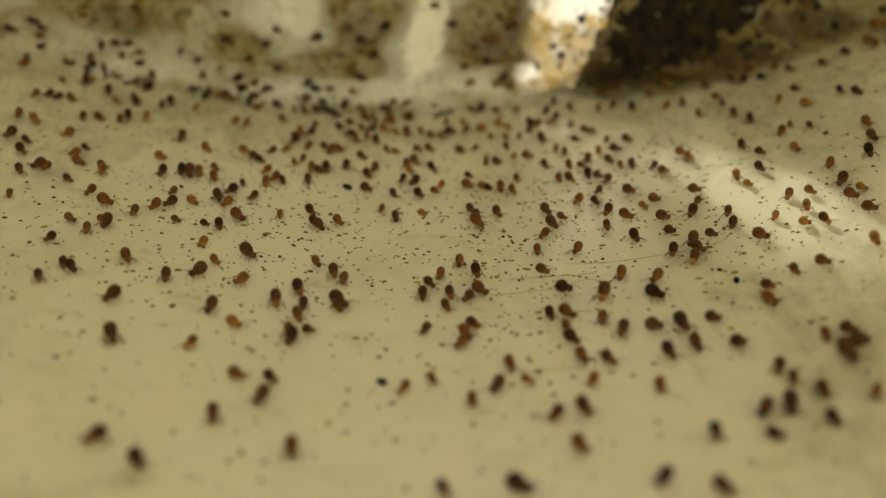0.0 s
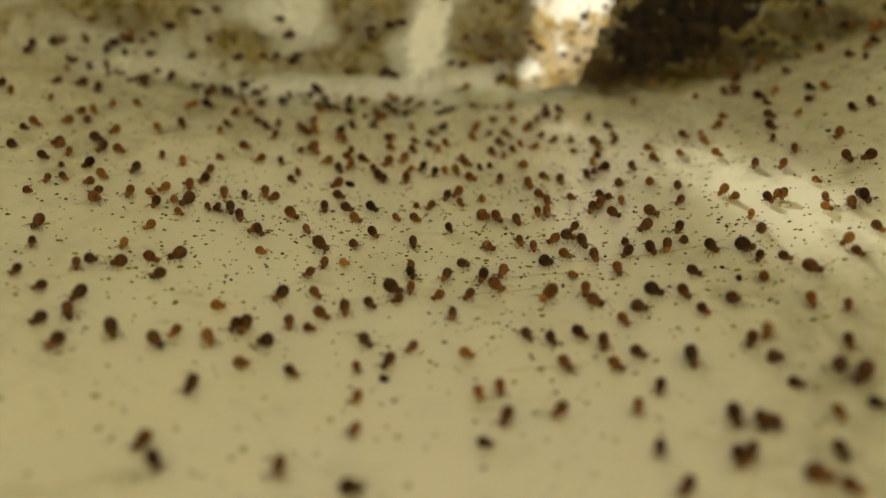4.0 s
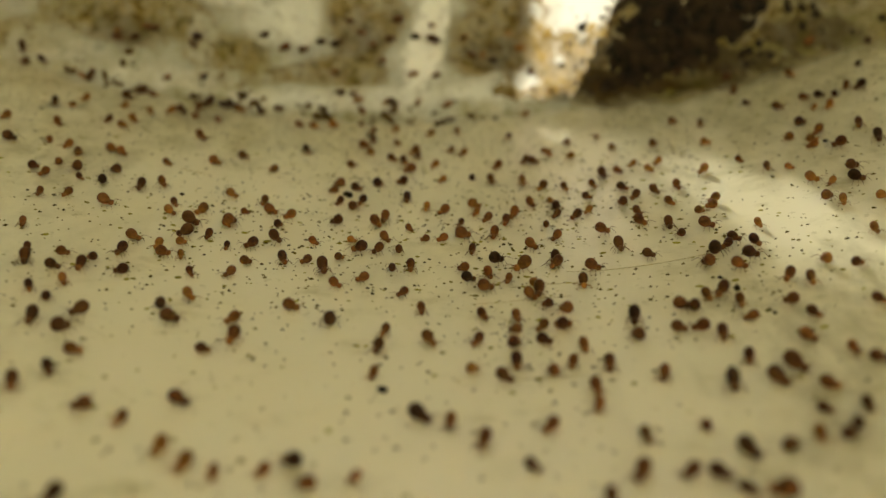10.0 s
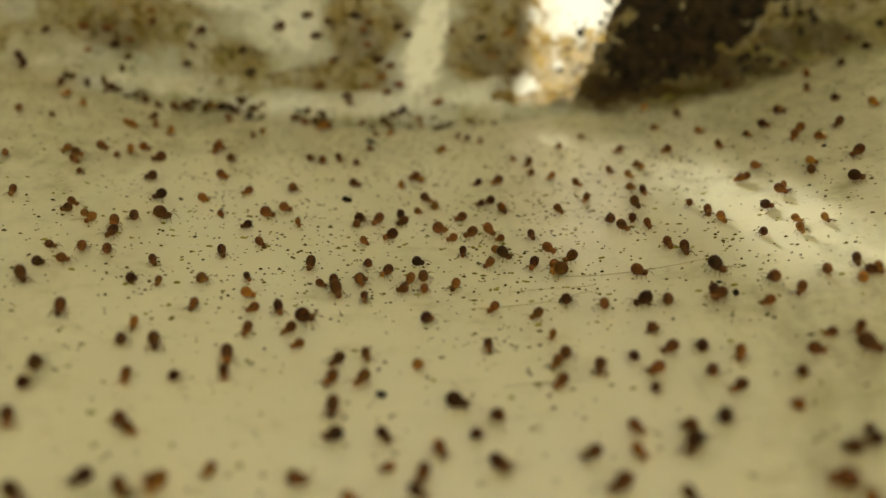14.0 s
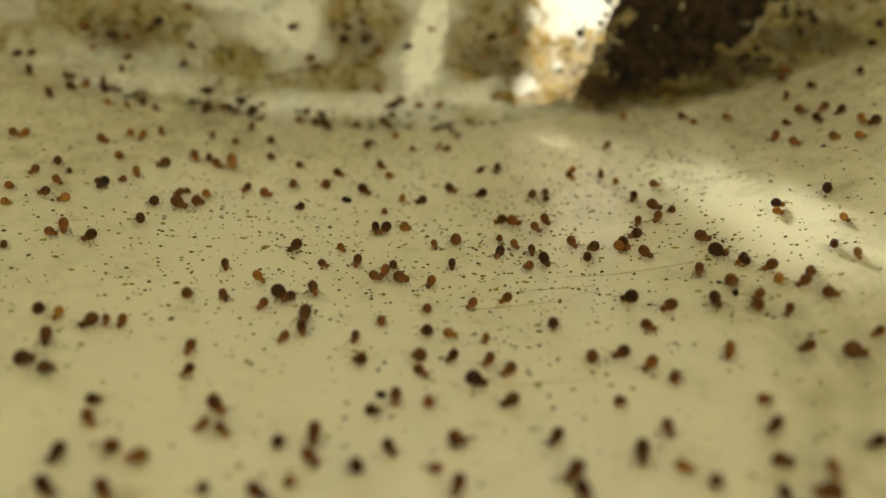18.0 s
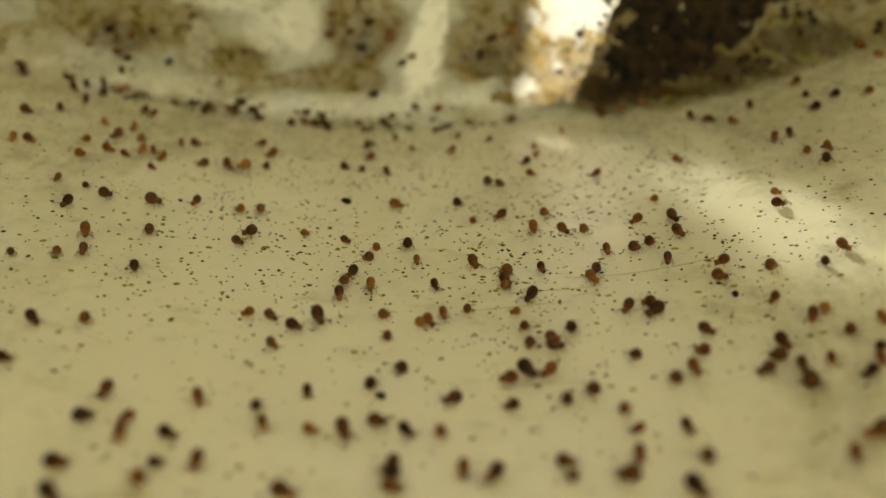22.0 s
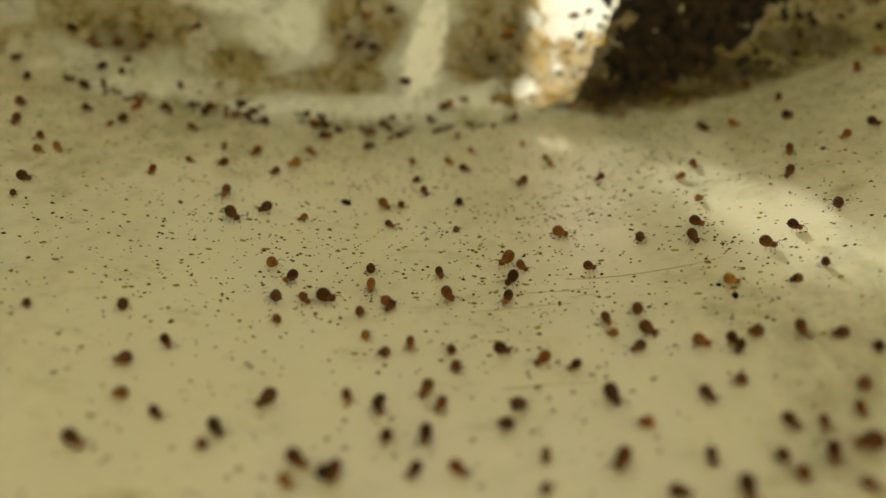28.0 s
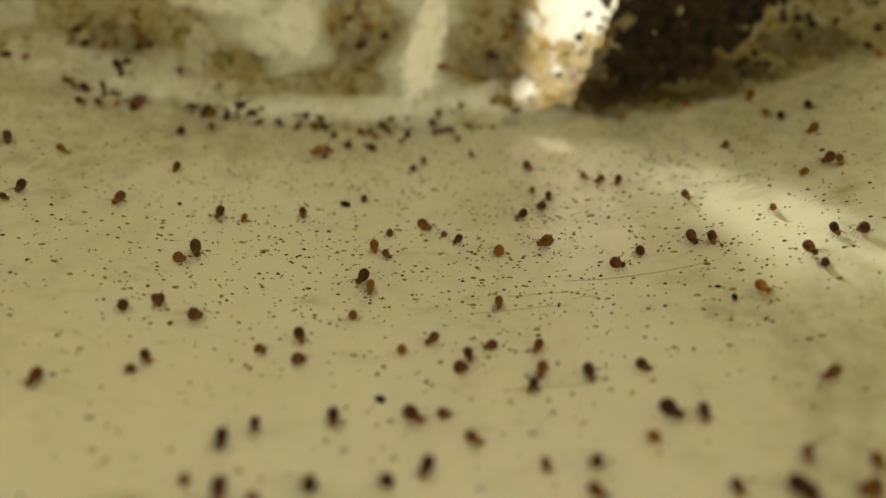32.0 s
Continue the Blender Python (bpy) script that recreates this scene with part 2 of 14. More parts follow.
GRIME = by_island("dark_grime", (0.045, 0.026, 0.009), (0.14, 0.085, 0.026), 0.8)
FLAKE = by_island("green_flakes", (0.15, 0.125, 0.018), (0.36, 0.33, 0.06), 0.6)


def milky():
    """Thin worn plastic: a clear white core that lets part of the light straight through, brown stains round it and towards its foot."""
    m, nt, b = material("milky_film")
    v = coords(nt)
    split = nt.nodes.new("ShaderNodeSeparateXYZ")
    put(nt, split.inputs[0], v)
    x, z = split.outputs[0], calc(nt, "SUBTRACT", split.outputs[2], 9.0)
    rag = grain(nt, v, 0.4, 7, 0.72, 0.3, 0.7)
    aside = calc(nt, "ABSOLUTE", calc(nt, "SUBTRACT", x, calc(nt, "MULTIPLY_ADD", z, 0.3, 15.2)))
    aside = calc(nt, "DIVIDE", aside, calc(nt, "MAXIMUM", calc(nt, "MULTIPLY_ADD", z, 0.26, 2.3), 2.3))
    side, foot = nt.nodes.new("ShaderNodeMapRange"), nt.nodes.new("ShaderNodeMapRange")
    put(nt, side.inputs[0], calc(nt, "MULTIPLY_ADD", rag, 1.0, aside))
    side.inputs[1].default_value, side.inputs[2].default_value = 1.1, 2.0
    put(nt, foot.inputs[0], calc(nt, "MULTIPLY_ADD", rag, 3.0, z))
    foot.inputs[1].default_value, foot.inputs[2].default_value, foot.inputs[3].default_value, foot.inputs[4].default_value = 2.3, 3.4, 1.0, 0.0
    speck = grain(nt, v, 0.45, 6, 0.72, 0.4, 0.6)
    spots = calc(nt, "MULTIPLY", grain(nt, v, 0.38, 3, 0.6, 0.58, 0.68), 0.6)
    spots = calc(nt, "MAXIMUM", spots, calc(nt, "MULTIPLY", blot(nt, v, (10.0, 104.6, 4.4), (1.7, 4, 1.3), rag), 0.75))
    stain = calc(nt, "MULTIPLY", calc(nt, "MAXIMUM", side.outputs[0], foot.outputs[0]), calc(nt, "MULTIPLY_ADD", speck, 0.16, 0.84))
    stain = calc(nt, "MULTIPLY", stain, calc(nt, "SUBTRACT", 1.0, spots))
    tint = mix(nt, stain, (0.86, 0.92, 0.82), mix(nt, rag, (0.29, 0.19, 0.04), (0.055, 0.030, 0.007)))
    glow, skin, clear = nt.nodes.new("ShaderNodeBsdfTranslucent"), nt.nodes.new("ShaderNodeBsdfDiffuse"), nt.nodes.new("ShaderNodeBsdfTransparent")
    put(nt, glow.inputs[0], tint), put(nt, skin.inputs[0], tint)
    cloudy, both = nt.nodes.new("ShaderNodeMixShader"), nt.nodes.new("ShaderNodeMixShader")
    # the film grows thick and opaque towards its rim
    thick = nt.nodes.new("ShaderNodeMapRange")
    put(nt, thick.inputs[0], calc(nt, "MAXIMUM", calc(nt, "MULTIPLY_ADD", rag, 0.6, aside), calc(nt, "MULTIPLY_ADD", z, -0.2, calc(nt, "MULTIPLY_ADD", rag, 0.9, -0.1))))
    thick.inputs[1].default_value, thick.inputs[2].default_value, thick.inputs[3].default_value, thick.inputs[4].default_value = 1.6, 2.5, 0.35, 1.0
    put(nt, cloudy.inputs[0], thick.outputs[0])
    nt.links.new(glow.outputs[0], cloudy.inputs[1]), nt.links.new(skin.outputs[0], cloudy.inputs[2])
    put(nt, both.inputs[0], calc(nt, "MULTIPLY_ADD", calc(nt, "SUBTRACT", 1.0, stain), 0.48, 0.005))
    nt.links.new(cloudy.outputs[0], both.inputs[1]), nt.links.new(clear.outputs[0], both.inputs[2])
    nt.links.new(both.outputs[0], nt.nodes["Material Output"].inputs[0])
    return m


FILM = milky()
WATER, nt, b = material("water_bead")
b.inputs["Transmission Weight"].default_value, b.inputs["Roughness"].default_value, b.inputs["IOR"].default_value = 1.0, 0.1, 1.33


# ---- helpers for meshes ----
def mesh_of(name, verts, faces, mat, smooth=True):
    me = bpy.data.meshes.new(name)
    me.from_pydata([tuple(c * MM for c in v) for v in verts], [], faces)
    me.materials.append(mat)
    if smooth:
        me.polygons.foreach_set("use_smooth", [True] * len(me.polygons))
    me.update()
    return me


def part_of(name, me, parent, label="", at=None):
    ob = new(name, me)
    ob.parent = parent
    if at is not None:
        ob.matrix_basis = at
    return tagged(ob, label)


def ball(centre, radii, rings=10, sides=16, tilt=0.0, taper=0.0):
    """An egg round centre; taper narrows it towards +y, tilt lifts its tail."""
    vs, fs = [], []
    turn = Matrix.Rotation(radians(tilt), 3, "X")
    for i in range(rings + 1):
        a = math.pi * i / rings
        for j in range(sides if 0 < i < rings else 1):
            b = 2 * math.pi * j / sides
            y = math.cos(a)
            k = math.sin(a) * (1 - taper * y)
            p = turn @ Vector((radii[0] * k * math.cos(b), radii[1] * y, radii[2] * k * math.sin(b)))
            vs.append(tuple(p + Vector(centre)))
    row = lambda i, j: 0 if i == 0 else len(vs) - 1 if i == rings else 1 + (i - 1) * sides + j % sides
    for i in range(rings):
        for j in range(sides):
            f = [row(i, j), row(i + 1, j), row(i + 1, j + 1), row(i, j + 1)]
            f = list(dict.fromkeys(f))
            fs.append(f)
    return vs, fs


def tube(points, radii, sides=6):
    """A limb through points with a radius at each."""
    vs, fs = [], []
    pts = [Vector(p) for p in points]
    for i, p in enumerate(pts):
        d = (pts[min(i + 1, len(pts) - 1)] - pts[max(i - 1, 0)]).normalized()
        u = d.cross(Vector((0.3, 0.2, 1))).normalized()
        w = d.cross(u)
        for j in range(sides):
            a = 2 * math.pi * j / sides
            vs.append(tuple(p + (u * math.cos(a) + w * math.sin(a)) * radii[i]))
    for i in range(len(pts) - 1):
        for j in range(sides):
            k = (j + 1) % sides
            fs.append((i * sides + j, i * sides + k, (i + 1) * sides + k, (i + 1) * sides + j))
    fs += [tuple(range(sides))[::-1], tuple((len(pts) - 1) * sides + j for j in range(sides))]
    return vs, fs


# ---- ground ----
vs = [(x, y, -2.6) for y in (-2e5, 2e5) for x in (-2e5, 2e5)]
tagged(new("ground", mesh_of("ground", vs, [(0, 1, 3, 2)], SOIL)), "dark garden soil under the basin", "ground", kind="structure")


# ---- basin: floor and wall of one moulding, its far wall worn through to a thin milky film beside the muck ----
basin = tagged(new("basin"), "stained ivory plastic basin with a trough-shaped floor, algae and dirt on its walls", "basin", kind="structure")


def rim(x, y):
    """The unseen rim is lowest at the far end; its extra height at both sides and behind is added to block sky light.
    """
    return 62 + 1.1 * (104 - y) + 240 * (x / WIDE) ** 2


def worn(x, y, z, grow=0.0):
    """Whether the far wall is worn thin there: a leaning strip that widens upwards."""
    rag = 0.9 * noise.fractal(Vector((x * 0.5, z * 0.5, 4)), 0.8, 2.1, 4)
    if y < 99 or not 2.6 - grow < z + rag < 24 + grow:
        return False
    low = 8.6 - 0.6 * max(8 - z, 0) + 1.5 * rag
    high = 19.0 + 0.5 * (z - 9) + 0.25 * max(z - 14.5, 0)
    return low - grow < x + rag < high + grow


def basin_point(i, s):
    a = 2 * math.pi * i / TURNS
    r = REACH[i] + s
    x, y = HUB[0] + r * math.cos(a), HUB[1] + r * math.sin(a)
    k = s / FILLET
    return x, y, trough(x) + STEEP * FILLET * (k if k > 30 else math.log1p(math.exp(k)))


def build_shell():
    """Floor and walls in one moulding: rings from the hub out to the floor's edge, then up to the rim."""
    inner = [0.02, 0.06] + [0.1 + 0.9 * k / 60 for k in range(60)]
    steps = [-3 + 0.1 * k for k in range(71)]
    vs, fs = [(HUB[0], HUB[1], 0.0)], []
    n = len(inner) + len(steps) + 14
    for i in range(TURNS):
        a = 2 * math.pi * i / TURNS
        for f in inner:
            r = f * (REACH[i] - 3)
            x, y = HUB[0] + r * math.cos(a), HUB[1] + r * math.sin(a)
            vs.append((x, y, height(x, y)))
        x, y, _ = basin_point(i, 9.0)
        top = max((rim(x, y) - trough(x)) / STEEP, 4.5)
        for s in steps + [4 + (top - 4) * k / 14 for k in range(1, 15)]:
            vs.append(basin_point(i, s))
    for i in range(TURNS):
        j = (i + 1) % TURNS
        fs.append((0, 1 + i * n, 1 + j * n))
        for k in range(n - 1):
            f = (1 + i * n + k, 1 + i * n + k + 1, 1 + j * n + k + 1, 1 + j * n + k)
            cx, cy, cz = [sum(vs[q][c] for q in f) / 4 for c in range(3)]
            if worn(cx, cy, cz):
                continue
            fs.append(f)
    return part_of("shell", mesh_of("shell", vs, fs, PLASTIC), basin, "ivory plastic shell, floor strewn with crumbs, walls stained brown")


thick = build_shell().modifiers.new("thickness", "SOLIDIFY")
thick.thickness, thick.offset = 2.5 * MM, -1.0


def build_film():
    """The thin film that is left in the worn strip of the wall."""
    vs, fs, na, ns = [], [], 100, 60
    for p in range(na + 1):
        a = radians(64 + 22 * p / na)
        for q in range(ns + 1):
            r = edge(a) - 0.8 + 6.0 * q / ns
            x, y = HUB[0] + r * math.cos(a), HUB[1] + r * math.sin(a)
            vs.append((x, y + 0.25, height(x, y)))
    for p in range(na):
        for q in range(ns):
            i = p * (ns + 1) + q
            f = (i, i + ns + 1, i + ns + 2, i + 1)
            if worn(*[sum(vs[k][c] for k in f) / 4 for c in range(3)], 1.2):
                fs.append(f)
    part_of("worn_film", mesh_of("worn_film", vs, fs, FILM), basin, "thin milky film in the worn wall, glowing with the daylight behind it")


build_film()


# ---- wet dark muck caked on the wall above the floor's edge ----
def build_muck():
    vs, fs, deep = [], [], []
    na, ns = 150, 70
    for p in range(na + 1):
        ang = 58.5 + 20.5 * p / na
        for q in range(ns + 1):
            s = -1.2 + 5.2 * q / ns
            a = radians(ang)
            r = edge(a) + s
            x, y = HUB[0] + r * math.cos(a), HUB[1] + r * math.sin(a)
            z = height(x, y)
            # ragged outline, leaning over to the bright side and thinning out on the other
            left, right = 76.6 - 0.12 * z, 66.8 - 0.66 * (z - 6.9)
            rag = noise.fractal(Vector((x, y, z)) * 0.7, 0.7, 2.1, 6) * 1.1 + noise.noise(Vector((x, y, z)) * 0.16) * 0.5
            t = min((left - ang) / 3.2, (ang - right) / 2.6, (s + 0.55) / 0.8, 0.8) + rag * 0.8 - 0.16
            lump = 0.55 + 0.45 * noise.noise(Vector((x, y, z)) * 0.8)
            t = max(min(t, 0.7), -0.5) * 0.9 * (lump if t > 0 else 1)
            n = normal_at(x, y)
            vs.append((x + n.x * t, y + n.y * t, z + n.z * t))
            deep.append(t)
    for p in range(na):
        for q in range(ns):
            i = p * (ns + 1) + q
            f = (i, i + ns + 1, i + ns + 2, i + 1)
            if max(deep[k] for k in f) > -0.05:
                fs.append(f)
    patch = tagged(new("muck_patch"), "wet blackish muck caked on the basin wall", "muck")
    part_of("crust", mesh_of("crust", vs, fs, MUCK), patch)
    rnd = random.Random(21)
    for k in range(96):
        # loose clots that thin out beside the crust
        a = radians(rnd.triangular(53.0, 67.0, 64.0)) if k < 66 else radians(rnd.uniform(75.0, 79.5))
        s = rnd.uniform(-0.6, 2.8) if k < 66 else rnd.uniform(-0.2, 2.6)
        r = edge(a) + s
        size = rnd.uniform(0.15, 0.5) if k < 66 else rnd.uniform(0.12, 0.32)
        cv, cf = ball((0, 0, 0), (size, size * rnd.uniform(0.6, 1.3), size * 0.35), 8, 12)
        cv = [tuple(c * (1 + 0.5 * noise.noise(Vector(v) * 2.2 / size + Vector((k, 0, 0)))) for c in v) for v in cv]
        part_of("clot", mesh_of("clot", cv, cf, MUCK), patch, at=seat(HUB[0] + r * math.cos(a), HUB[1] + r * math.sin(a), rnd.uniform(0, 360)))


build_muck()


# ---- loose plant fibres, pellets and beads of water ----
def fibre(ends, bow, thick):
    (x0, y0), (x1, y1) = ends
    pts = []
    for k in range(9):
        u = k / 8
        x, y = x0 + (x1 - x0) * u, y0 + (y1 - y0) * u + bow * math.sin(math.pi * u) + 0.06 * math.sin(9 * u + x0)
        pts.append((x, y, height(x, y) + thick * 0.6))
    me = mesh_of("plant_fibre", *tube(pts, [0.6 * thick * (0.5 + 0.5 * math.sin(math.pi * (0.1 + 0.8 * k / 8))) for k in range(9)], 5), FIBRE)
    return tagged(new("plant_fibre", me), "thin brown plant fibre lying on the basin floor", "fibre", "loose plant fibres")


for ends, bow, thick in [(((9.4, 60.2), (21.6, 61.0)), -0.6, 0.035), (((3.7, 45.5), (9.0, 45.8)), 0.05, 0.04), (((1.9, 55.5), (9.3, 56.3)), 0.1, 0.03),
                         (((4.9, 58.1), (11.3, 58.3)), 0.1, 0.03), (((9.5, 57.2), (11.6, 57.4)), 0.05, 0.025), (((-25.5, 79.2), (-22.5, 78.6)), 0.1, 0.06)]:
    fibre(ends, bow, thick)


def pellet(x, y, radii, turn):
    vs, fs = ball((0, 0, radii[2] * 0.8), radii, 8, 12, 8, 0.2)
    vs = [tuple(c * (1 + 0.18 * noise.noise(Vector(v) * 5 + Vector((x, y, 0)))) for c in v) for v in vs]
    ob = new("pellet", mesh_of("pellet", vs, fs, PELLET))
    ob.matrix_basis = seat(x, y, turn)
    return tagged(ob, "small black dried pellet on the basin floor", "pellet", "dark pellets")


for x, y, radii, turn in [(20.6, 54.4, (0.21, 0.29, 0.24), 160), (20.0, 56.5, (0.11, 0.17, 0.12), 60), (-23.6, 73.0, (0.14, 0.2, 0.13), 70),
                          (-9.1, 76.4, (0.30, 0.48, 0.28), 80), (-3.8, 44.4, (0.24, 0.34, 0.2), 70), (-8.3, 94.8, (0.2, 0.7, 0.22), 85), (35.4, 77.7, (0.15, 0.28, 0.14), 80)]:
    pellet(x, y, radii, turn)


def bead(x, y, radius):
    radius *= 1.25
    ob = new("water_bead", mesh_of("water_bead", *ball((0, 0, 0.6 * radius), (radius, radius, 0.85 * radius), 12, 20), WATER))
    ob.matrix_basis = seat(x, y, 0, 0.25)
    return tagged(ob, "clear bead of water clinging to the muck on the wall", "water bead", "water beads")


for x, y, radius in [(14.2, 104.5, 0.36), (16.1, 104.5, 0.42), (15.2, 104.6, 0.28), (11.9, 104.0, 0.36), (19.6, 106.4, 0.25), (20.6, 105.4, 0.22), (10.4, 104.7, 0.24), (17.6, 104.7, 0.25), (5.6, 105.7, 0.2), (7.3, 105.6, 0.2),
                     (12.2, 105.2, 0.15), (14.2, 105.9, 0.16), (16.4, 105.3, 0.15), (9.2, 105.4, 0.16), (18.4, 105.5, 0.18)]:
    bead(x, y, radius)


# ---- crumbs and flakes strewn over the floor ----
def strewn(name, count, mat, sizes, flat, seed, label, category, sparse):
    rnd = random.Random(seed)
    vs, fs = [], []
    made = 0
    while made < count:
        x, y = rnd.uniform(-52, 56), rnd.uniform(31, 103)
        if math.hypot(x, y - HUB[1]) > edge(math.atan2(y - HUB[1], x)) - 1.0:
            continue
        k = 0.55 + 0.7 * noise.noise(Vector((x * 0.09, y * 0.06, seed))) + 0.4 * noise.noise(Vector((x * 0.5, y * 0.3, seed)))
        k *= min(1.0, 0.18 + max(0.0, (y - 40) / 30)) * (0.55 if x > 24 else 1.25 if x > -24 else 0.6)
        if rnd.random() > k * sparse + 0.06:
            continue
        made += 1
        r = sizes[0] + (sizes[1] - sizes[0]) * rnd.random() ** 2.5
        m = seat(x, y, rnd.uniform(60, 120) if rnd.random() < 0.6 else rnd.uniform(0, 360))
        long = rnd.uniform(0.8, 1.6)
        base = len(vs)
        for j in range(7):
            a = 2 * math.pi * j / 7
            q = r * rnd.uniform(0.75, 1.2)
            vs.append(tuple((m @ Vector((q * math.cos(a) * MM, q * long * math.sin(a) * MM, 0.0))) / MM))
        vs.append(tuple((m @ Vector((0, 0, r * flat * MM))) / MM))
        fs += [(base + j, base + (j + 1) % 7, base + 7) for j in range(7)]
    return tagged(new(name, mesh_of(name, vs, fs, mat)), label, category, kind="stuff")


def edge_dirt():
    """Dark dirt caught where the floor turns up into the far wall."""
    rnd = random.Random(31)
    vs, fs = [], []
    for k in range(330):
        x = rnd.uniform(-48, 7)
        thick = 0.3 + 1.3 * noise.noise(Vector((x * 0.22, 3, 0))) + 0.6 * noise.noise(Vector((x * 0.7, 8, 0)))
        if rnd.random() > thick + 0.15:
            continue
        a = math.atan2(104 - HUB[1], x)
        r = edge(a) + rnd.gauss(-1.3, 0.7)
        m = seat(HUB[0] + r * math.cos(a), HUB[1] + r * math.sin(a), rnd.uniform(0, 360))
        size = rnd.uniform(0.08, 0.2) + 0.3 * rnd.random() ** 3
        cv, cf = ball((0, 0, size * 0.3), (size, size * rnd.uniform(0.8, 1.8), size * 0.6), 4, 7)
        base = len(vs)
        vs += [tuple((m @ (Vector(v) * MM * (1 + 0.3 * noise.noise(Vector(v) * 4 + Vector((k, 0, 0)))))) / MM) for v in cv]
        fs += [tuple(base + i for i in f) for f in cf]
    tagged(new("edge_dirt", mesh_of("edge_dirt", vs, fs, GRIME)), "dark brown dirt caught along the foot of the basin wall", "dirt", kind="stuff")


edge_dirt()
strewn("crumbs", 2800, CRUMB, (0.075, 0.165), 0.9, 5, "tiny dark crumbs and droppings strewn on the basin floor", "crumbs", 0.9)
strewn("algae_flakes", 1500, FLAKE, (0.08, 0.25), 0.12, 9, "thin yellow-green algae flakes on the basin floor", "algae", 0.9)


# ---- springtails ----
def springtail(name_label, skin, limb, face):
    body = tagged(new("springtail"), name_label, "springtail", "springtails in the basin")
    part_of("abdomen", mesh_of("abdomen", *ball((0, -0.16, 0.70), (0.41, 0.60, 0.50), 12, 18, -38, 0.16), skin), body)
    part_of("head", mesh_of("head", *ball((0, 0.44, 0.38), (0.25, 0.26, 0.29), 8, 12, -30, 0.1), face), body)
    for side in (-1, 1):
        pts = [(0.10 * side, 0.62, 0.52), (0.22 * side, 0.82, 0.66), (0.42 * side, 1.02, 0.56), (0.62 * side, 1.25, 0.38)]
        part_of("antenna", mesh_of("antenna", *tube(pts, [0.026, 0.024, 0.020, 0.010], 5), limb), body)
        for k, (root, foot) in enumerate([(0.34, 0.62), (0.18, 0.22), (0.0, -0.28)]):
            pts = [(0.12 * side, root, 0.34), (0.42 * side, (root + foot) / 2, 0.44), (0.60 * side, foot * 0.9, 0.22), (0.70 * side, foot, 0.015)]
            part_of("leg", mesh_of("leg", *tube(pts, [0.034, 0.024, 0.016, 0.008], 5), limb), body)
    return body


LIMB_DARK = plain("springtail_limb_dark", (0.12, 0.055, 0.018), (0.20, 0.10, 0.035), 0.5, 4)
LIMB_PALE = plain("springtail_limb_pale", (0.22, 0.11, 0.035), (0.34, 0.19, 0.065), 0.5, 4)
KINDS = {
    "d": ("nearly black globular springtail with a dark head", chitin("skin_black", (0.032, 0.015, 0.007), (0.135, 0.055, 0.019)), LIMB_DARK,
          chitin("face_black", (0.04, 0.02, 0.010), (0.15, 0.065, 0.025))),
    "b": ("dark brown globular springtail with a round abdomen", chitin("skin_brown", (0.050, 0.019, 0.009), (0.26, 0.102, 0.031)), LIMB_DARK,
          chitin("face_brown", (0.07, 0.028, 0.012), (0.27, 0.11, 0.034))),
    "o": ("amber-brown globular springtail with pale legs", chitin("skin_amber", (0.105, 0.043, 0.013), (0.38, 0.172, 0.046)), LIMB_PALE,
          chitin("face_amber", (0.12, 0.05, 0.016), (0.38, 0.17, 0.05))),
}
PATTERN = {}


def hatch(kind, size):
    """A springtail of that kind, copied from the first of its kind; size scales the whole animal."""
    if kind not in PATTERN:
        PATTERN[kind] = springtail(*KINDS[kind])
        made = PATTERN[kind]
    else:
        made = copy_thing(PATTERN[kind], Matrix.Identity(4))
        made.animation_data_clear()
    made.scale = (1.06 * size, 1.06 * size, 1.06 * size)
    return made


def roam(kind, size, *steps):
    """A springtail that goes by steps of (seconds, x, y, turn): twentieths of a millimetre on the basin's surface, degrees.
    It leaps where it gets far in two tenths of a second."""
    rows, last = [], None
    for t, x, y, turn in steps:
        if last and t - last[0] < 0.25 and abs(x - last[1]) + abs(y - last[2]) > 60:
            rows.append((t - 0.1, seat((x + last[1]) / 40, (y + last[2]) / 40, turn, 3.0)))
        rows.append((t, seat(x / 20, y / 20, turn)))
        last = (t, x, y)
    walk(hatch(kind, size), rows)


def crowd():
    """The thick of the crowd at the far end in the first seconds; one after another they leap away."""
    rnd = random.Random(77)
    for low, high, s0, s1, count, last in [(74, 106, -14, -2.5, 26, 9), (47, 66, -8, 1.6, 24, 8), (104, 132, -3, 2.4, 18, 7), (79, 91, 0.2, 2.6, 12, 11)]:
        for k in range(count):
            a = radians(rnd.uniform(low, high))
            r = edge(a) + rnd.uniform(s0, s1)
            x, y, turn, t = 20 * r * math.cos(a), 20 * (HUB[1] + r * math.sin(a)), rnd.uniform(0, 360), 0.0
            leave = rnd.uniform(3.6, last)
            steps = []
            while t < leave:
                steps.append((t, x, y, turn))
                t += rnd.uniform(0.6, 1.2)
                go = rnd.uniform(0, 14)
                x, y, turn = x - go * math.sin(radians(turn)), y + 0.4 * go * math.cos(radians(turn)), turn + rnd.uniform(-35, 35)
            x, y, turn = steps[-1][1:]
            steps += [(leave + 0.1, x, y, turn), (leave + 0.3, rnd.uniform(-520, 520), rnd.uniform(-700, 250), turn)]
            roam(rnd.choice("dbbbo"), rnd.uniform(0.66, 0.86), *steps, (32.0, *steps[-1][1:]))


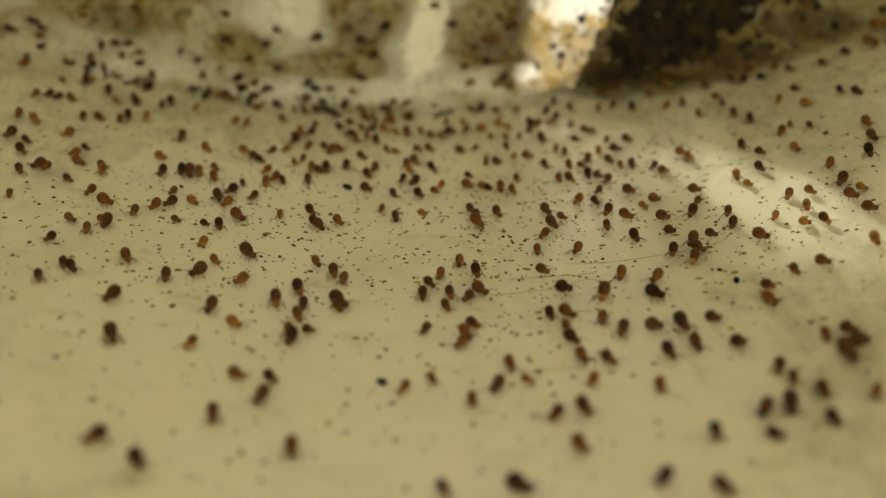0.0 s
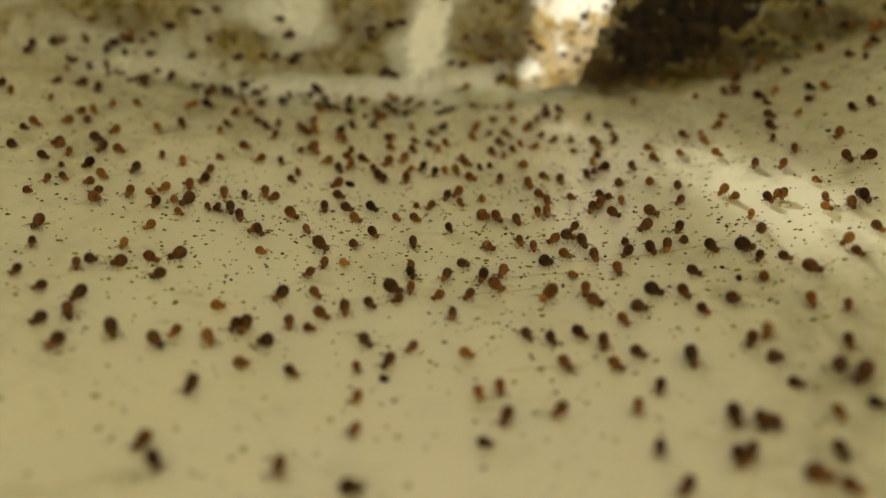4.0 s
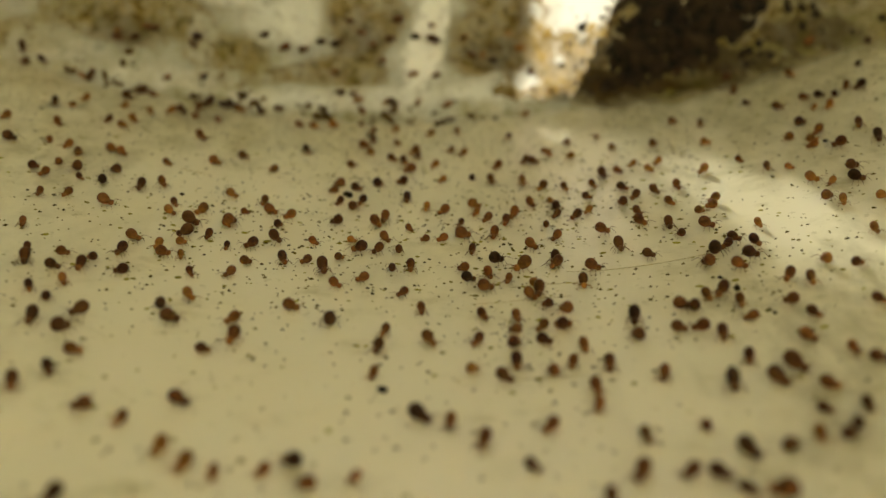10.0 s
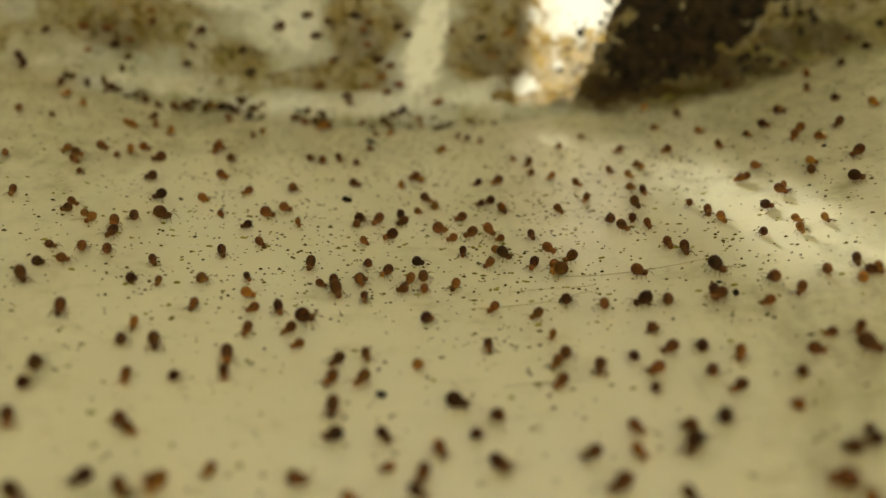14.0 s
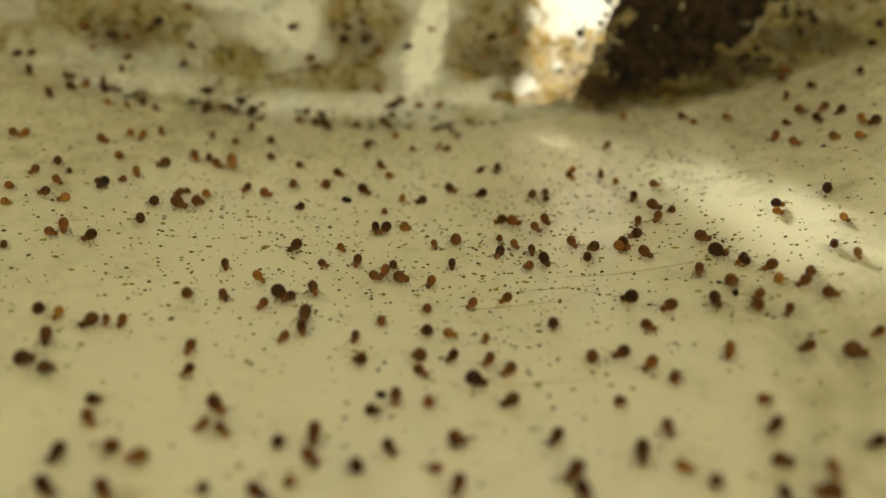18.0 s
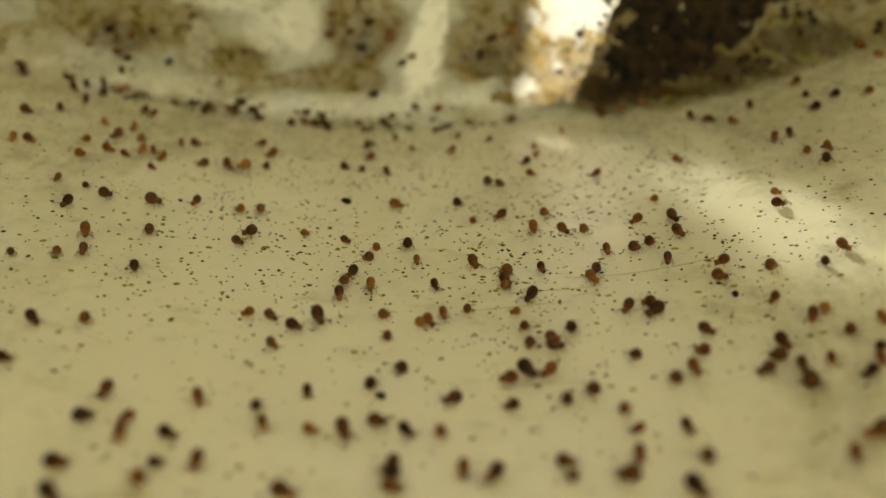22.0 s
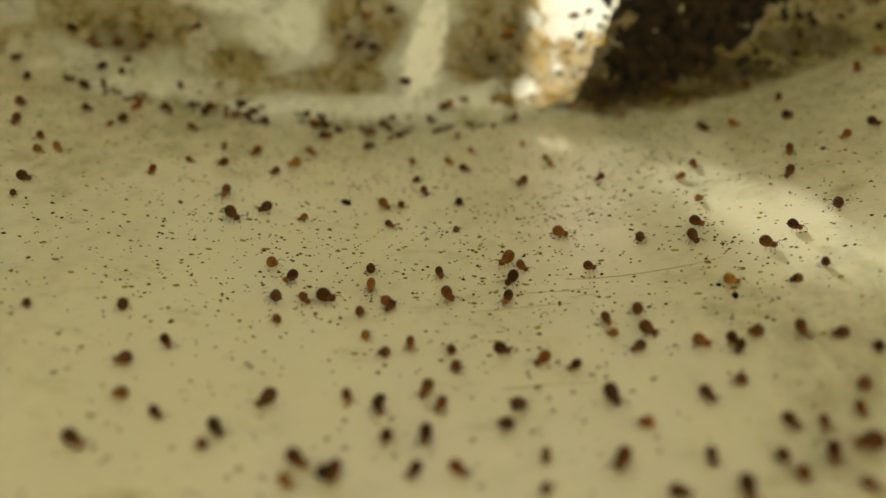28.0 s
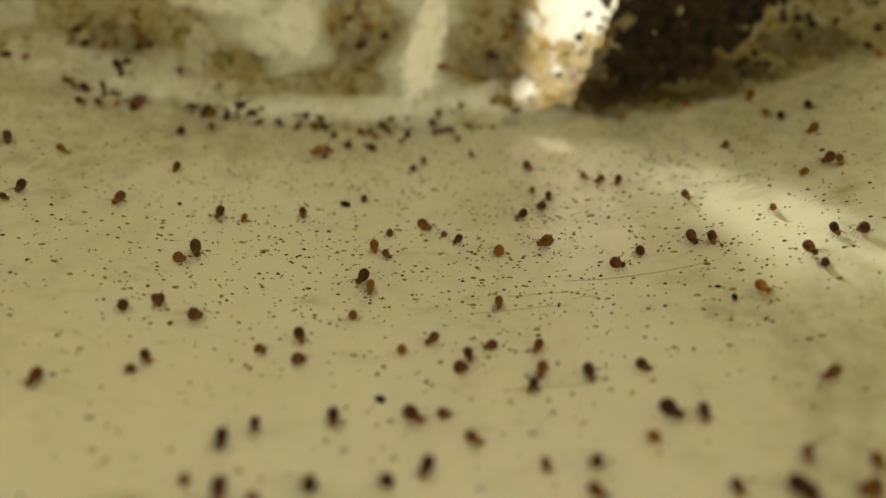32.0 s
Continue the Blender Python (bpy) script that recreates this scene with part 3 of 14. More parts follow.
# ---- what moves: every springtail walks its own way over floor and wall, a few leap ----
def motions():
    crowd()
    roam("b", 0.64, (0, -592, 1185, 141), (1, -608, 1188, 181), (6, -602, 1114, 197), (7, -593, 1102, 199), (8, -594, 1079, 206), (10, -570, 1058, 210), (11, -568, 1042, 182), (12, -582, 1024, 142), (13, -588, 1060, 107), (13.6, -588, 1060, 107), (13.8, -299, 709, 107), (14, -299, 709, 70), (17, -258, 727, 54), (18, -244, 702, 18), (20, -250, 688, 18), (21, -253, 711, -22), (22, -301, 738, -43), (23, -318, 736, -59), (25, -362, 820, -97), (30, -244, 827, -122), (31, -202, 826, -129), (32, -213, 819, -169))
    roam("b", 0.65, (0, -545, 1114, 206), (1, -536, 1096, 166), (2, -597, 1082, 163), (3, -590, 1063, 163), (6, -602, 1063, 123), (8, -574, 1157, 88), (9, -538, 1175, 63), (10, -525, 1167, 61), (11, -521, 1177, 21), (12, -516, 1106, 5), (13, -541, 1107, -34), (13.5, -541, 1107, -34), (13.7, -427, -423, -34), (32, -427, -423, -34))
    roam("d", 0.73, (0, -530, 1106, 233), (1, -469, 1096, 234), (2, -459, 1098, 274), (3, -483, 1130, 314), (6, -548, 1091, 348), (7, -550, 1073, 370), (8, -550, 1079, 330), (9, -548, 1096, 291), (10, -564, 1124, 287), (11, -556, 1149, 294), (12, -570, 1139, 334), (13, -590, 1141, 334), (15, -586, 1142, 334), (15.2, -220, -309, 334), (32, -220, -309, 334))
    roam("b", 0.8, (0, -471, 1158, 221), (1, -437, 1136, 227), (3, -437, 1145, 267), (6, -432, 1175, 288), (7, -445, 1191, 316), (8, -452, 1183, 316), (9, -445, 1182, 276), (10, -433, 1210, 310), (13, -514, 1231, 327), (14, -516, 1212, 367), (15.8, -516, 1212, 367), (16, -198, 343, 367), (32, -198, 343, 367))
    roam("b", 0.68, (0, -555, 1231, 190), (1, -560, 1187, 194), (2, -551, 1171, 209), (3, -524, 1132, 198), (6, -535, 1092, 220), (7, -496, 1112, 260), (8, -497, 1147, 300), (9, -525, 1150, 319), (10, -567, 1169, 309), (11, -568, 1184, 309), (12, -569, 1167, 349), (14, -563, 1164, 309), (17, -610, 1230, 298), (19, -613, 1246, 338), (20, -649, 1216, 378), (22, -582, 1188, 401), (23, -557, 1156, 399), (24, -505, 1130, 377), (25, -553, 1133, 337), (26.4, -553, 1133, 337), (26.6, -246, -586, 337), (32, -246, -586, 337))
    roam("d", 0.89, (0, -536, 1261, 171), (1, -537, 1258, 171), (2, -555, 1241, 162), (3, -595, 1226, 164), (6, -644, 1182, 168), (7, -646, 1181, 208), (8, -617, 1182, 211), (9, -616, 1139, 198), (10, -606, 1130, 198), (12, -614, 1131, 198), (13, -607, 1119, 207), (14, -593, 1093, 224), (17, -559, 1095, 240), (17.4, -559, 1095, 240), (17.6, -282, -571, 240), (32, -282, -571, 240))
    roam("b", 0.59, (0, -545, 1273, 276), (1, -540, 1298, 264), (2, -504, 1328, 268), (3, -503, 1365, 291), (6, -528, 1403, 272), (7, -488, 1403, 232), (8, -429, 1373, 226), (9, -381, 1356, 225), (10, -367, 1345, 243), (11, -334, 1365, 254), (12, -274, 1406, 256), (13, -274, 1411, 225), (14, -253, 1396, 207), (17, -222, 1315, 214), (18, -167, 1303, 231), (19, -147, 1299, 271), (21, -163, 1365, 310), (22, -235, 1360, 321), (23, -273, 1391, 347), (24, -249, 1348, 386), (25, -250, 1348, 426), (28, -250, 1433, 466), (29, -290, 1445, 503), (30, -307, 1443, 517), (31, -332, 1431, 525), (32, -349, 1414, 530))
    roam("b", 0.62, (0, -590, 1259, 269), (1, -551, 1335, 309), (3, -667, 1315, 330), (6, -690, 1322, 348), (7, -695, 1292, 308), (8, -713, 1340, 268), (9, -656, 1321, 228), (10, -657, 1243, 192), (10.4, -657, 1243, 200), (10.6, -614, 1093, 200), (11, -614, 1093, 160), (12, -754, 1073, 152), (32, -754, 1073, 152))
    roam("d", 0.79, (0, -401, 1114, 189), (1, -403, 1092, 179), (2, -416, 1085, 159), (3, -421, 1085, 119), (6, -392, 1156, 89), (7, -402, 1122, 89), (8, -395, 1154, 72), (9, -387, 1131, 32), (10, -391, 1054, 5), (11, -418, 1017, -35), (12, -425, 1097, -72), (13, -422, 1039, -32), (14, -413, 965, 7), (17, -449, 891, -6), (18, -474, 885, -26), (18.6, -474, 885, -26), (18.8, -297, 358, -26), (32, -297, 358, -26))
    roam("d", 0.92, (0, -361, 1136, 126), (1, -367, 1142, 118), (2, -374, 1159, 133), (3, -405, 1164, 117), (6, -398, 1202, 99), (7, -397, 1229, 95), (8, -388, 1238, 123), (9, -428, 1265, 119), (10, -422, 1290, 115), (11, -452, 1314, 130), (12, -455, 1312, 141), (13, -471, 1318, 137), (13.4, -471, 1318, 137), (13.6, -312, -380, 137), (32, -312, -380, 137))
    roam("d", 0.98, (0, -303, 1211, 243), (1, -280, 1215, 245), (2, -215, 1233, 246), (3, -198, 1239, 246), (6, -202, 1248, 246), (7, -204, 1243, 246), (9, -196, 1235, 206), (10, -188, 1204, 199), (11, -177, 1148, 193), (12, -188, 1163, 193), (13, -184, 1143, 221), (14, -158, 1143, 206), (17, -163, 1100, 180), (18, -194, 1063, 169), (19, -212, 1054, 162), (19.4, -212, 1054, 162), (19.6, -348, 213, 162), (32, -348, 213, 162))
    roam("b", 0.92, (0, -347, 1345, 252), (1, -347, 1340, 252), (2, -334, 1352, 242), (3, -297, 1348, 245), (6, -232, 1381, 252), (7, -237, 1380, 292), (8, -309, 1373, 332), (9, -319, 1365, 337), (10, -363, 1354, 322), (11, -374, 1375, 296), (12, -373, 1374, 256), (13, -325, 1394, 256), (14, -310, 1420, 295), (17, -347, 1442, 323), (18, -436, 1440, 326), (19, -479, 1447, 321), (21, -578, 1473, 320), (21.6, -578, 1473, 320), (21.8, -860, 1749, 320), (23, -860, 1749, 293), (25, -893, 1835, 299), (28, -891, 1796, 339), (29, -1031, 1776, 332), (32, -1031, 1776, 332))
    roam("o", 0.77, (0, -296, 1124, 116), (2, -342, 1216, 116), (7, -259, 1335, 86), (8, -261, 1339, 110), (9, -271, 1380, 107), (10, -271, 1401, 105), (11, -277, 1460, 99), (12, -263, 1473, 79), (12.4, -263, 1473, 79), (12.6, -377, 341, 79), (32, -377, 341, 79))
    roam("d", 0.95, (0, -420, 943, 212), (3, -422, 945, 212), (6, -425, 936, 212), (7, -401, 919, 212), (8, -425, 936, 252), (9, -460, 1014, 292), (10, -491, 966, 332), (11, -494, 922, 372), (12, -485, 905, 388), (13, -486, 908, 367), (14, -488, 889, 367), (17, -493, 893, 367), (18, -503, 895, 331), (19, -643, 875, 332), (32, -643, 875, 332))
    roam("o", 0.73, (0, -279, 1002, 263), (1, -267, 1017, 277), (2, -275, 1027, 317), (7, -394, 1058, 313), (8, -416, 1106, 273), (11, -329, 1081, 233), (12, -308, 1088, 247), (13, -279, 1098, 283), (17, -308, 1195, 282), (18, -278, 1176, 242), (18.6, -278, 1176, 242), (18.8, -217, -281, 242), (32, -217, -281, 242))
    roam("b", 0.75, (0, -206, 990, 187), (2, -207, 992, 187), (3, -210, 1004, 187), (7, -205, 975, 187), (8, -216, 971, 147), (10, -289, 1032, 122), (11, -291, 1061, 124), (12, -303, 1047, 164), (13, -269, 1018, 204), (14, -265, 1018, 164), (17, -305, 1012, 169), (18, -326, 962, 169), (19, -360, 960, 184), (20, -347, 894, 205), (21, -332, 900, 222), (22, -288, 858, 210), (23, -262, 800, 206), (24, -246, 780, 211), (24.3, -246, 780, 211), (24.5, -283, -503, 211), (32, -283, -503, 211))
    roam("d", 0.86, (0, -199, 972, 166), (1, -244, 939, 164), (2, -244, 942, 124), (3, -237, 951, 84), (6, -205, 944, 54), (7, -143, 939, 55), (7.5, -143, 939, 15), (7.7, -172, 798, 7), (8, -172, 798, 17), (9, -167, 763, 17), (10, -162, 740, 57), (11, -145, 824, 97), (12, -169, 779, 57), (13, -148, 748, 67), (14, -124, 795, 79), (17, -97, 794, 39), (18, -93, 743, 26), (19, -64, 731, 50), (20, -68, 736, 50), (22, -56, 737, 50), (23, -76, 723, 10), (24, -105, 701, -30), (25, -119, 722, -65), (28, -121, 734, -65), (29, -115, 735, -65), (30, -115, 733, -25), (31, -150, 718, -17), (32, -138, 719, 23))
    roam("b", 0.69, (0, -196, 1198, 219), (1, -189, 1193, 223), (2, -174, 1186, 228), (3, -173, 1187, 188), (6, -224, 1170, 155), (7, -224, 1174, 129), (8, -239, 1182, 167), (9, -272, 1136, 152), (10, -323, 1168, 133), (11, -336, 1170, 173), (12, -322, 1142, 201), (13, -318, 1112, 181), (14, -351, 1074, 165), (17, -389, 1063, 167), (18, -428, 1011, 174), (18.5, -428, 1011, 214), (18.7, -321, 1034, 244), (19.3, -321, 1034, 244), (19.5, -235, 18, 244), (32, -235, 18, 244))
    roam("b", 0.7, (0, -149, 1146, 172), (1, -174, 1118, 174), (2, -196, 1081, 176), (3, -196, 1085, 216), (6, -156, 1099, 256), (8, -191, 1152, 291), (9, -172, 1148, 251), (10, -163, 1155, 249), (11, -129, 1166, 263), (13, -135, 1190, 223), (17, -87, 1141, 247), (18, -104, 1201, 285), (19, -96, 1270, 281), (20, -95, 1328, 295), (21, -118, 1315, 335), (22, -111, 1312, 375), (23, -95, 1311, 415), (23.5, -95, 1311, 415), (23.7, -293, 332, 415), (32, -293, 332, 415))
    roam("b", 0.69, (0, -148, 1063, 223), (1, -145, 1063, 223), (2, -119, 1047, 239), (3, -105, 1065, 239), (6.4, -111, 1062, 247), (6.6, -7, 1099, 247), (7, -7, 1099, 262), (8, 2, 1110, 222), (9, 7, 1089, 217), (10, 54, 1066, 217), (11, 72, 1033, 204), (12, 62, 1048, 165), (13, 60, 1025, 187), (17, 40, 940, 172), (18, 11, 968, 132), (19, -7, 990, 108), (20, 8, 984, 68), (21.4, 8, 973, 68), (21.6, 246, 956, 68), (22, 246, 956, 28), (23, 248, 891, 13), (24, 247, 886, 53), (25, 256, 916, 93), (28, 254, 977, 93), (29, 252, 935, 133), (30, 227, 931, 160), (31, 216, 918, 200), (32, 254, 935, 240))
    roam("o", 0.8, (0, -199, 1031, 206), (1, -195, 1022, 229), (2, -187, 1027, 246), (3, -172, 1030, 246), (6, -168, 1023, 286), (9, -251, 1102, 303), (10, -216, 1078, 283), (11, -253, 1151, 314), (14, -357, 1153, 337), (17, -365, 1112, 365), (19, -371, 1099, 337), (20, -433, 1089, 337), (21, -460, 1068, 359), (22, -474, 1010, 368), (23, -474, 983, 372), (23.4, -474, 983, 372), (23.6, -222, 350, 372), (32, -222, 350, 372))
    roam("b", 0.74, (0, -197, 1063, 180), (1, -202, 1053, 162), (2, -209, 1056, 161), (3, -225, 1041, 161), (6, -425, 885, 161), (7, -459, 908, 132), (8, -454, 903, 172), (9, -466, 893, 178), (10, -470, 874, 218), (11, -440, 874, 243), (12, -427, 882, 283), (13, -460, 879, 323), (14, -486, 851, 351), (15.2, -486, 851, 351), (15.4, -173, 778, 351), (17, -173, 778, 351), (18, -181, 782, 349), (19, -206, 746, 344), (20, -243, 741, 315), (21, -312, 796, 309), (22, -303, 787, 269), (23, -275, 772, 229), (24, -260, 741, 229), (25, -234, 520, 229), (32, -234, 520, 229))
    roam("d", 0.83, (0, -213, 840, 154), (1, -222, 837, 154), (2, -224, 839, 133), (3, -256, 857, 156), (6, -348, 799, 165), (7, -350, 793, 205), (8, -336, 790, 245), (10, -307, 838, 266), (11, -314, 824, 226), (12, -317, 782, 186), (13, -339, 725, 191), (14, -322, 689, 231), (17, -233, 703, 239), (18, -187, 696, 252), (20, -110, 773, 258), (21, -72, 797, 266), (22, -75, 827, 299), (23, -101, 843, 312), (23.4, -101, 843, 312), (23.6, -218, -41, 312), (32, -218, -41, 312))
    roam("b", 0.68, (0, -209, 881, 246), (2, -207, 881, 246), (6, -171, 893, 246), (7, -189, 888, 286), (8, -207, 900, 317), (9, -262, 917, 308), (11, -324, 993, 277), (12, -241, 1018, 238), (13, -243, 995, 198), (14, -271, 911, 196), (17, -236, 933, 156), (18, -315, 910, 145), (19, -300, 939, 105), (20, -311, 992, 130), (21, -344, 971, 164), (21.4, -344, 971, 164), (21.6, 273, 798, 164), (22, 273, 798, 204), (23, 300, 742, 218), (25, 312, 766, 218), (28, 285, 746, 178), (29, 288, 749, 178), (30, 275, 744, 192), (31, 288, 725, 205), (32, 298, 696, 201))
    roam("b", 0.85, (0, -370, 746, 118), (0.5, -370, 746, 118), (0.7, -427, 841, 118), (1, -427, 841, 120), (2, -472, 906, 122), (3, -480, 906, 122), (6, -473, 902, 162), (7, -500, 868, 168), (8, -504, 875, 197), (10, -496, 838, 197), (11, -501, 866, 203), (14, -474, 781, 203), (18, -337, 684, 222), (19, -363, 713, 262), (20, -367, 729, 262), (21, -368, 716, 302), (23, -426, 739, 304), (24, -413, 762, 294), (25, -442, 777, 294), (28, -396, 763, 254), (29, -387, 713, 214), (30, -341, 703, 214), (31, -307, 520, 214), (32, -307, 520, 214))
    roam("b", 0.79, (0, -163, 750, 189), (2, -165, 743, 189), (3, -166, 729, 182), (6, -188, 685, 177), (7, -191, 686, 142), (8, -205, 688, 102), (9, -139, 696, 65), (10, -142, 705, 65), (11, -138, 692, 30), (12, -130, 688, -10), (13, -152, 700, -50), (17, -143, 757, -83), (18, -142, 755, -123), (19, -131, 735, -143), (20, -89, 709, -132), (21, -60, 710, -118), (22, -52, 714, -78), (23, -105, 704, -78), (24, -94, 520, -78), (32, -94, 520, -78))
    roam("d", 0.95, (0, 77, 691, 259), (1, 103, 715, 299), (3, -50, 693, 299), (6, -124, 675, 326), (7, -154, 697, 286), (8, -79, 737, 255), (9, -61, 763, 268), (10, -28, 826, 246), (12, 69, 803, 257), (13, 14, 861, 297), (14, 17, 862, 275), (17, 23, 892, 268), (18, 42, 908, 272), (19, 38, 934, 246), (20, 121, 931, 237), (21, 121, 931, 277), (22, 107, 932, 237), (23, 147, 910, 229), (24, 189, 906, 242), (25, 197, 918, 203), (29, 209, 855, 201), (30, 218, 846, 190), (31, 206, 824, 230), (32, 264, 833, 242))
    roam("b", 0.78, (0, 147, 754, 216), (0.4, 147, 754, 216), (0.6, 235, 668, 216), (1, 235, 668, 234), (3, 390, 649, 236), (6, 386, 659, 236), (7.5, 383, 658, 276), (7.7, 404, 825, 279), (8, 404, 825, 245), (9, 443, 835, 244), (10, 440, 833, 250), (11, 476, 850, 251), (12, 485, 856, 290), (13, 468, 882, 296), (14, 457, 913, 273), (18, 522, 1036, 263), (19, 549, 1026, 238), (20, 588, 1037, 200), (21, 553, 1013, 160), (23, 442, 987, 150), (24, 452, 1005, 110), (25, 469, 1017, 150), (28, 460, 970, 188), (31, 459, 946, 191), (31.6, 459, 946, 191), (31.8, 575, -411, 191), (32, 575, -411, 191))
    roam("b", 0.84, (0, 161, 820, 210), (2, 174, 800, 170), (3, 100, 807, 152), (6, 54, 783, 160), (7, 54, 786, 200), (8, 62, 773, 210), (9, 63, 773, 170), (10, 44, 781, 158), (11, 39, 764, 179), (12, 30, 752, 160), (13, 5, 748, 159), (14, -22, 730, 159), (17, 9, 727, 199), (18, 15, 713, 159), (19, -9, 779, 119), (20, -24, 775, 156), (21, -47, 767, 169), (22, -56, 746, 145), (23, -96, 772, 114), (24, -81, 803, 154), (28, -116, 737, 161), (29, -132, 778, 161), (30, -119, 520, 161), (32, -119, 520, 161))
    roam("o", 0.68, (0, 179, 876, 142), (0.3, 179, 876, 142), (0.5, 6, 907, 142), (1, 6, 907, 182), (2, 13, 877, 211), (3, 28, 878, 201), (6, 47, 768, 197), (7.6, 44, 766, 237), (7.8, 87, 916, 274), (8, 87, 916, 314), (9, 67, 908, 321), (10, 36, 928, 315), (11, 33, 924, 308), (12, -1, 958, 290), (13, 14, 993, 330), (14, -32, 949, 330), (17, 4, 1011, 290), (18, 10, 1027, 286), (21, -1, 1055, 306), (22, -31, 1063, 326), (23, -62, 1060, 337), (25, -95, 1041, 346), (28, -104, 1027, 346), (29, -107, 1034, 386), (30, -91, 1028, 410), (31, -48, 1019, 397), (32, -54, 996, 365))
    roam("b", 0.76, (0, 174, 929, 206), (1, 173, 927, 206), (2, 165, 933, 206), (3, 190, 895, 224), (6, 221, 906, 248), (7, 238, 913, 260), (8, 263, 946, 230), (9, 300, 896, 195), (10, 267, 893, 155), (11, 263, 899, 164), (12, 227, 867, 168), (12.8, 227, 867, 168), (13, -3, 773, 168), (14, -3, 773, 208), (17, 24, 754, 248), (19, 10, 834, 281), (20, 26, 790, 241), (21, 26, 794, 201), (22, 22, 742, 178), (23, -17, 719, 166), (24, -31, 703, 206), (28, 17, 745, 246), (30, 43, 749, 224), (31, 104, 702, 227), (32, 159, 705, 239))
    roam("b", 0.8, (0, 167, 973, 232), (1, 170, 971, 232), (2, 167, 976, 232), (3, 169, 978, 232), (6, 203, 968, 245), (7, 223, 991, 263), (8, 232, 1003, 303), (9, 201, 1010, 317), (10, 164, 1030, 303), (11, 168, 1048, 271), (12, 181, 1069, 288), (13, 157, 1106, 284), (14, 179, 1111, 324), (19, 149, 1037, 364), (20, 165, 1066, 404), (21, 206, 1052, 383), (22, 176, 1036, 344), (23, 186, 1040, 357), (24, 136, 970, 349), (25, 98, 955, 318), (28, 79, 990, 278), (30, 126, 1017, 238), (31, 184, 949, 209), (32, 185, 926, 193))
    roam("b", 0.73, (0, 83, 919, 198), (1, 78, 918, 198), (2, 85, 906, 181), (3, 63, 883, 186), (6, 69, 837, 170), (7, 24, 846, 130), (8, 90, 875, 90), (9, 38, 851, 130), (10, 7, 816, 170), (11, -13, 755, 191), (12, 3, 696, 225), (13, 75, 714, 265), (17, -10, 854, 298), (18, -16, 866, 338), (19, -25, 819, 378), (21, 16, 835, 407), (22, -3, 810, 367), (23, 4, 817, 392), (24, 7, 797, 377), (24.4, 7, 797, 377), (24.6, 483, -534, 377), (32, 483, -534, 377))
    roam("b", 0.59, (0, -14, 889, 213), (1, -10, 884, 173), (2, -62, 861, 140), (3, -129, 918, 180), (7, -7, 810, 216), (8, -8, 805, 182), (9, -41, 723, 170), (10, -94, 719, 130), (11, -58, 746, 90), (12, -59, 742, 90), (13, -58, 745, 90), (14, -60, 744, 90), (17, -45, 745, 58), (18, -9, 745, 62), (20, -10, 750, 62), (20.2, 212, 804, 62), (21, 212, 804, 62), (22, 218, 803, 94), (23, 222, 836, 102), (24, 219, 837, 135), (25, 171, 860, 164), (28, 112, 767, 176), (30, 113, 768, 192), (31, 112, 749, 191), (32, 112, 754, 191))
    roam("b", 0.71, (0, 40, 1020, 251), (1, 49, 1024, 222), (2, 91, 990, 217), (3, 94, 984, 220), (6, 134, 961, 217), (7, 126, 957, 177), (8, 86, 970, 137), (9, 68, 989, 131), (10, 44, 997, 138), (10.4, 44, 997, 138), (10.6, -204, 993, 138), (11, -204, 993, 104), (12, -207, 1025, 88), (13, -194, 1013, 88), (14, -210, 1029, 122), (17, -231, 1059, 107), (18, -225, 1119, 100), (18.4, -225, 1119, 100), (18.6, -187, -342, 100), (32, -187, -342, 100))
    roam("b", 0.8, (0, 29, 995, 219), (1, 73, 962, 225), (2, 113, 957, 217), (3, 137, 907, 216), (6, 173, 903, 231), (7, 193, 894, 271), (8, 171, 925, 297), (9, 176, 925, 334), (10, 135, 916, 374), (12, 216, 869, 407), (13, 220, 884, 440), (14, 262, 914, 441), (18, 258, 925, 481), (19, 215, 894, 520), (20, 191, 894, 498), (21, 154, 915, 492), (22, 133, 930, 478), (23, 146, 929, 478), (25, 145, 937, 477), (28, 128, 961, 477), (29, 126, 951, 477), (31, 125, 948, 477), (32, 126, 938, 517))
    roam("b", 0.67, (0, 3, 1071, 209), (1, 18, 1048, 206), (2, 18, 1040, 169), (3, 9, 1040, 169), (6, 7, 1034, 169), (7, -7, 1055, 129), (8, -2, 1055, 134), (9, -75, 1090, 159), (10, -81, 1021, 153), (11, -101, 1085, 116), (12, -105, 1065, 156), (13, -88, 995, 194), (14, -100, 969, 204), (17, -58, 923, 225), (18, -28, 934, 248), (18.7, -28, 934, 248), (18.9, 120, 1054, 248), (20, 120, 1054, 288), (21, 108, 1072, 288), (22, 114, 1048, 328), (23, 94, 1049, 338), (24, 59, 1026, 340), (25, 28, 1020, 345), (28, 10, 993, 380), (29, 43, 967, 403), (30, 45, 973, 443), (31, 55, 1002, 447), (32, 64, 1006, 430))
    roam("b", 0.63, (0, -25, 1008, 145), (1, -39, 1009, 125), (2, -81, 1066, 114), (3, -69, 1079, 93), (6, -73, 1089, 93), (7, -55, 1095, 111), (9, -81, 1116, 95), (11, -43, 1143, 135), (13, -113, 1080, 153), (14, -116, 1129, 193), (17, -93, 1052, 192), (18, -119, 1015, 165), (19, -174, 993, 159), (20, -225, 968, 195), (21, -166, 907, 211), (22, -164, 885, 195), (22.5, -164, 885, 195), (22.7, -592, 31, 195), (32, -592, 31, 195))
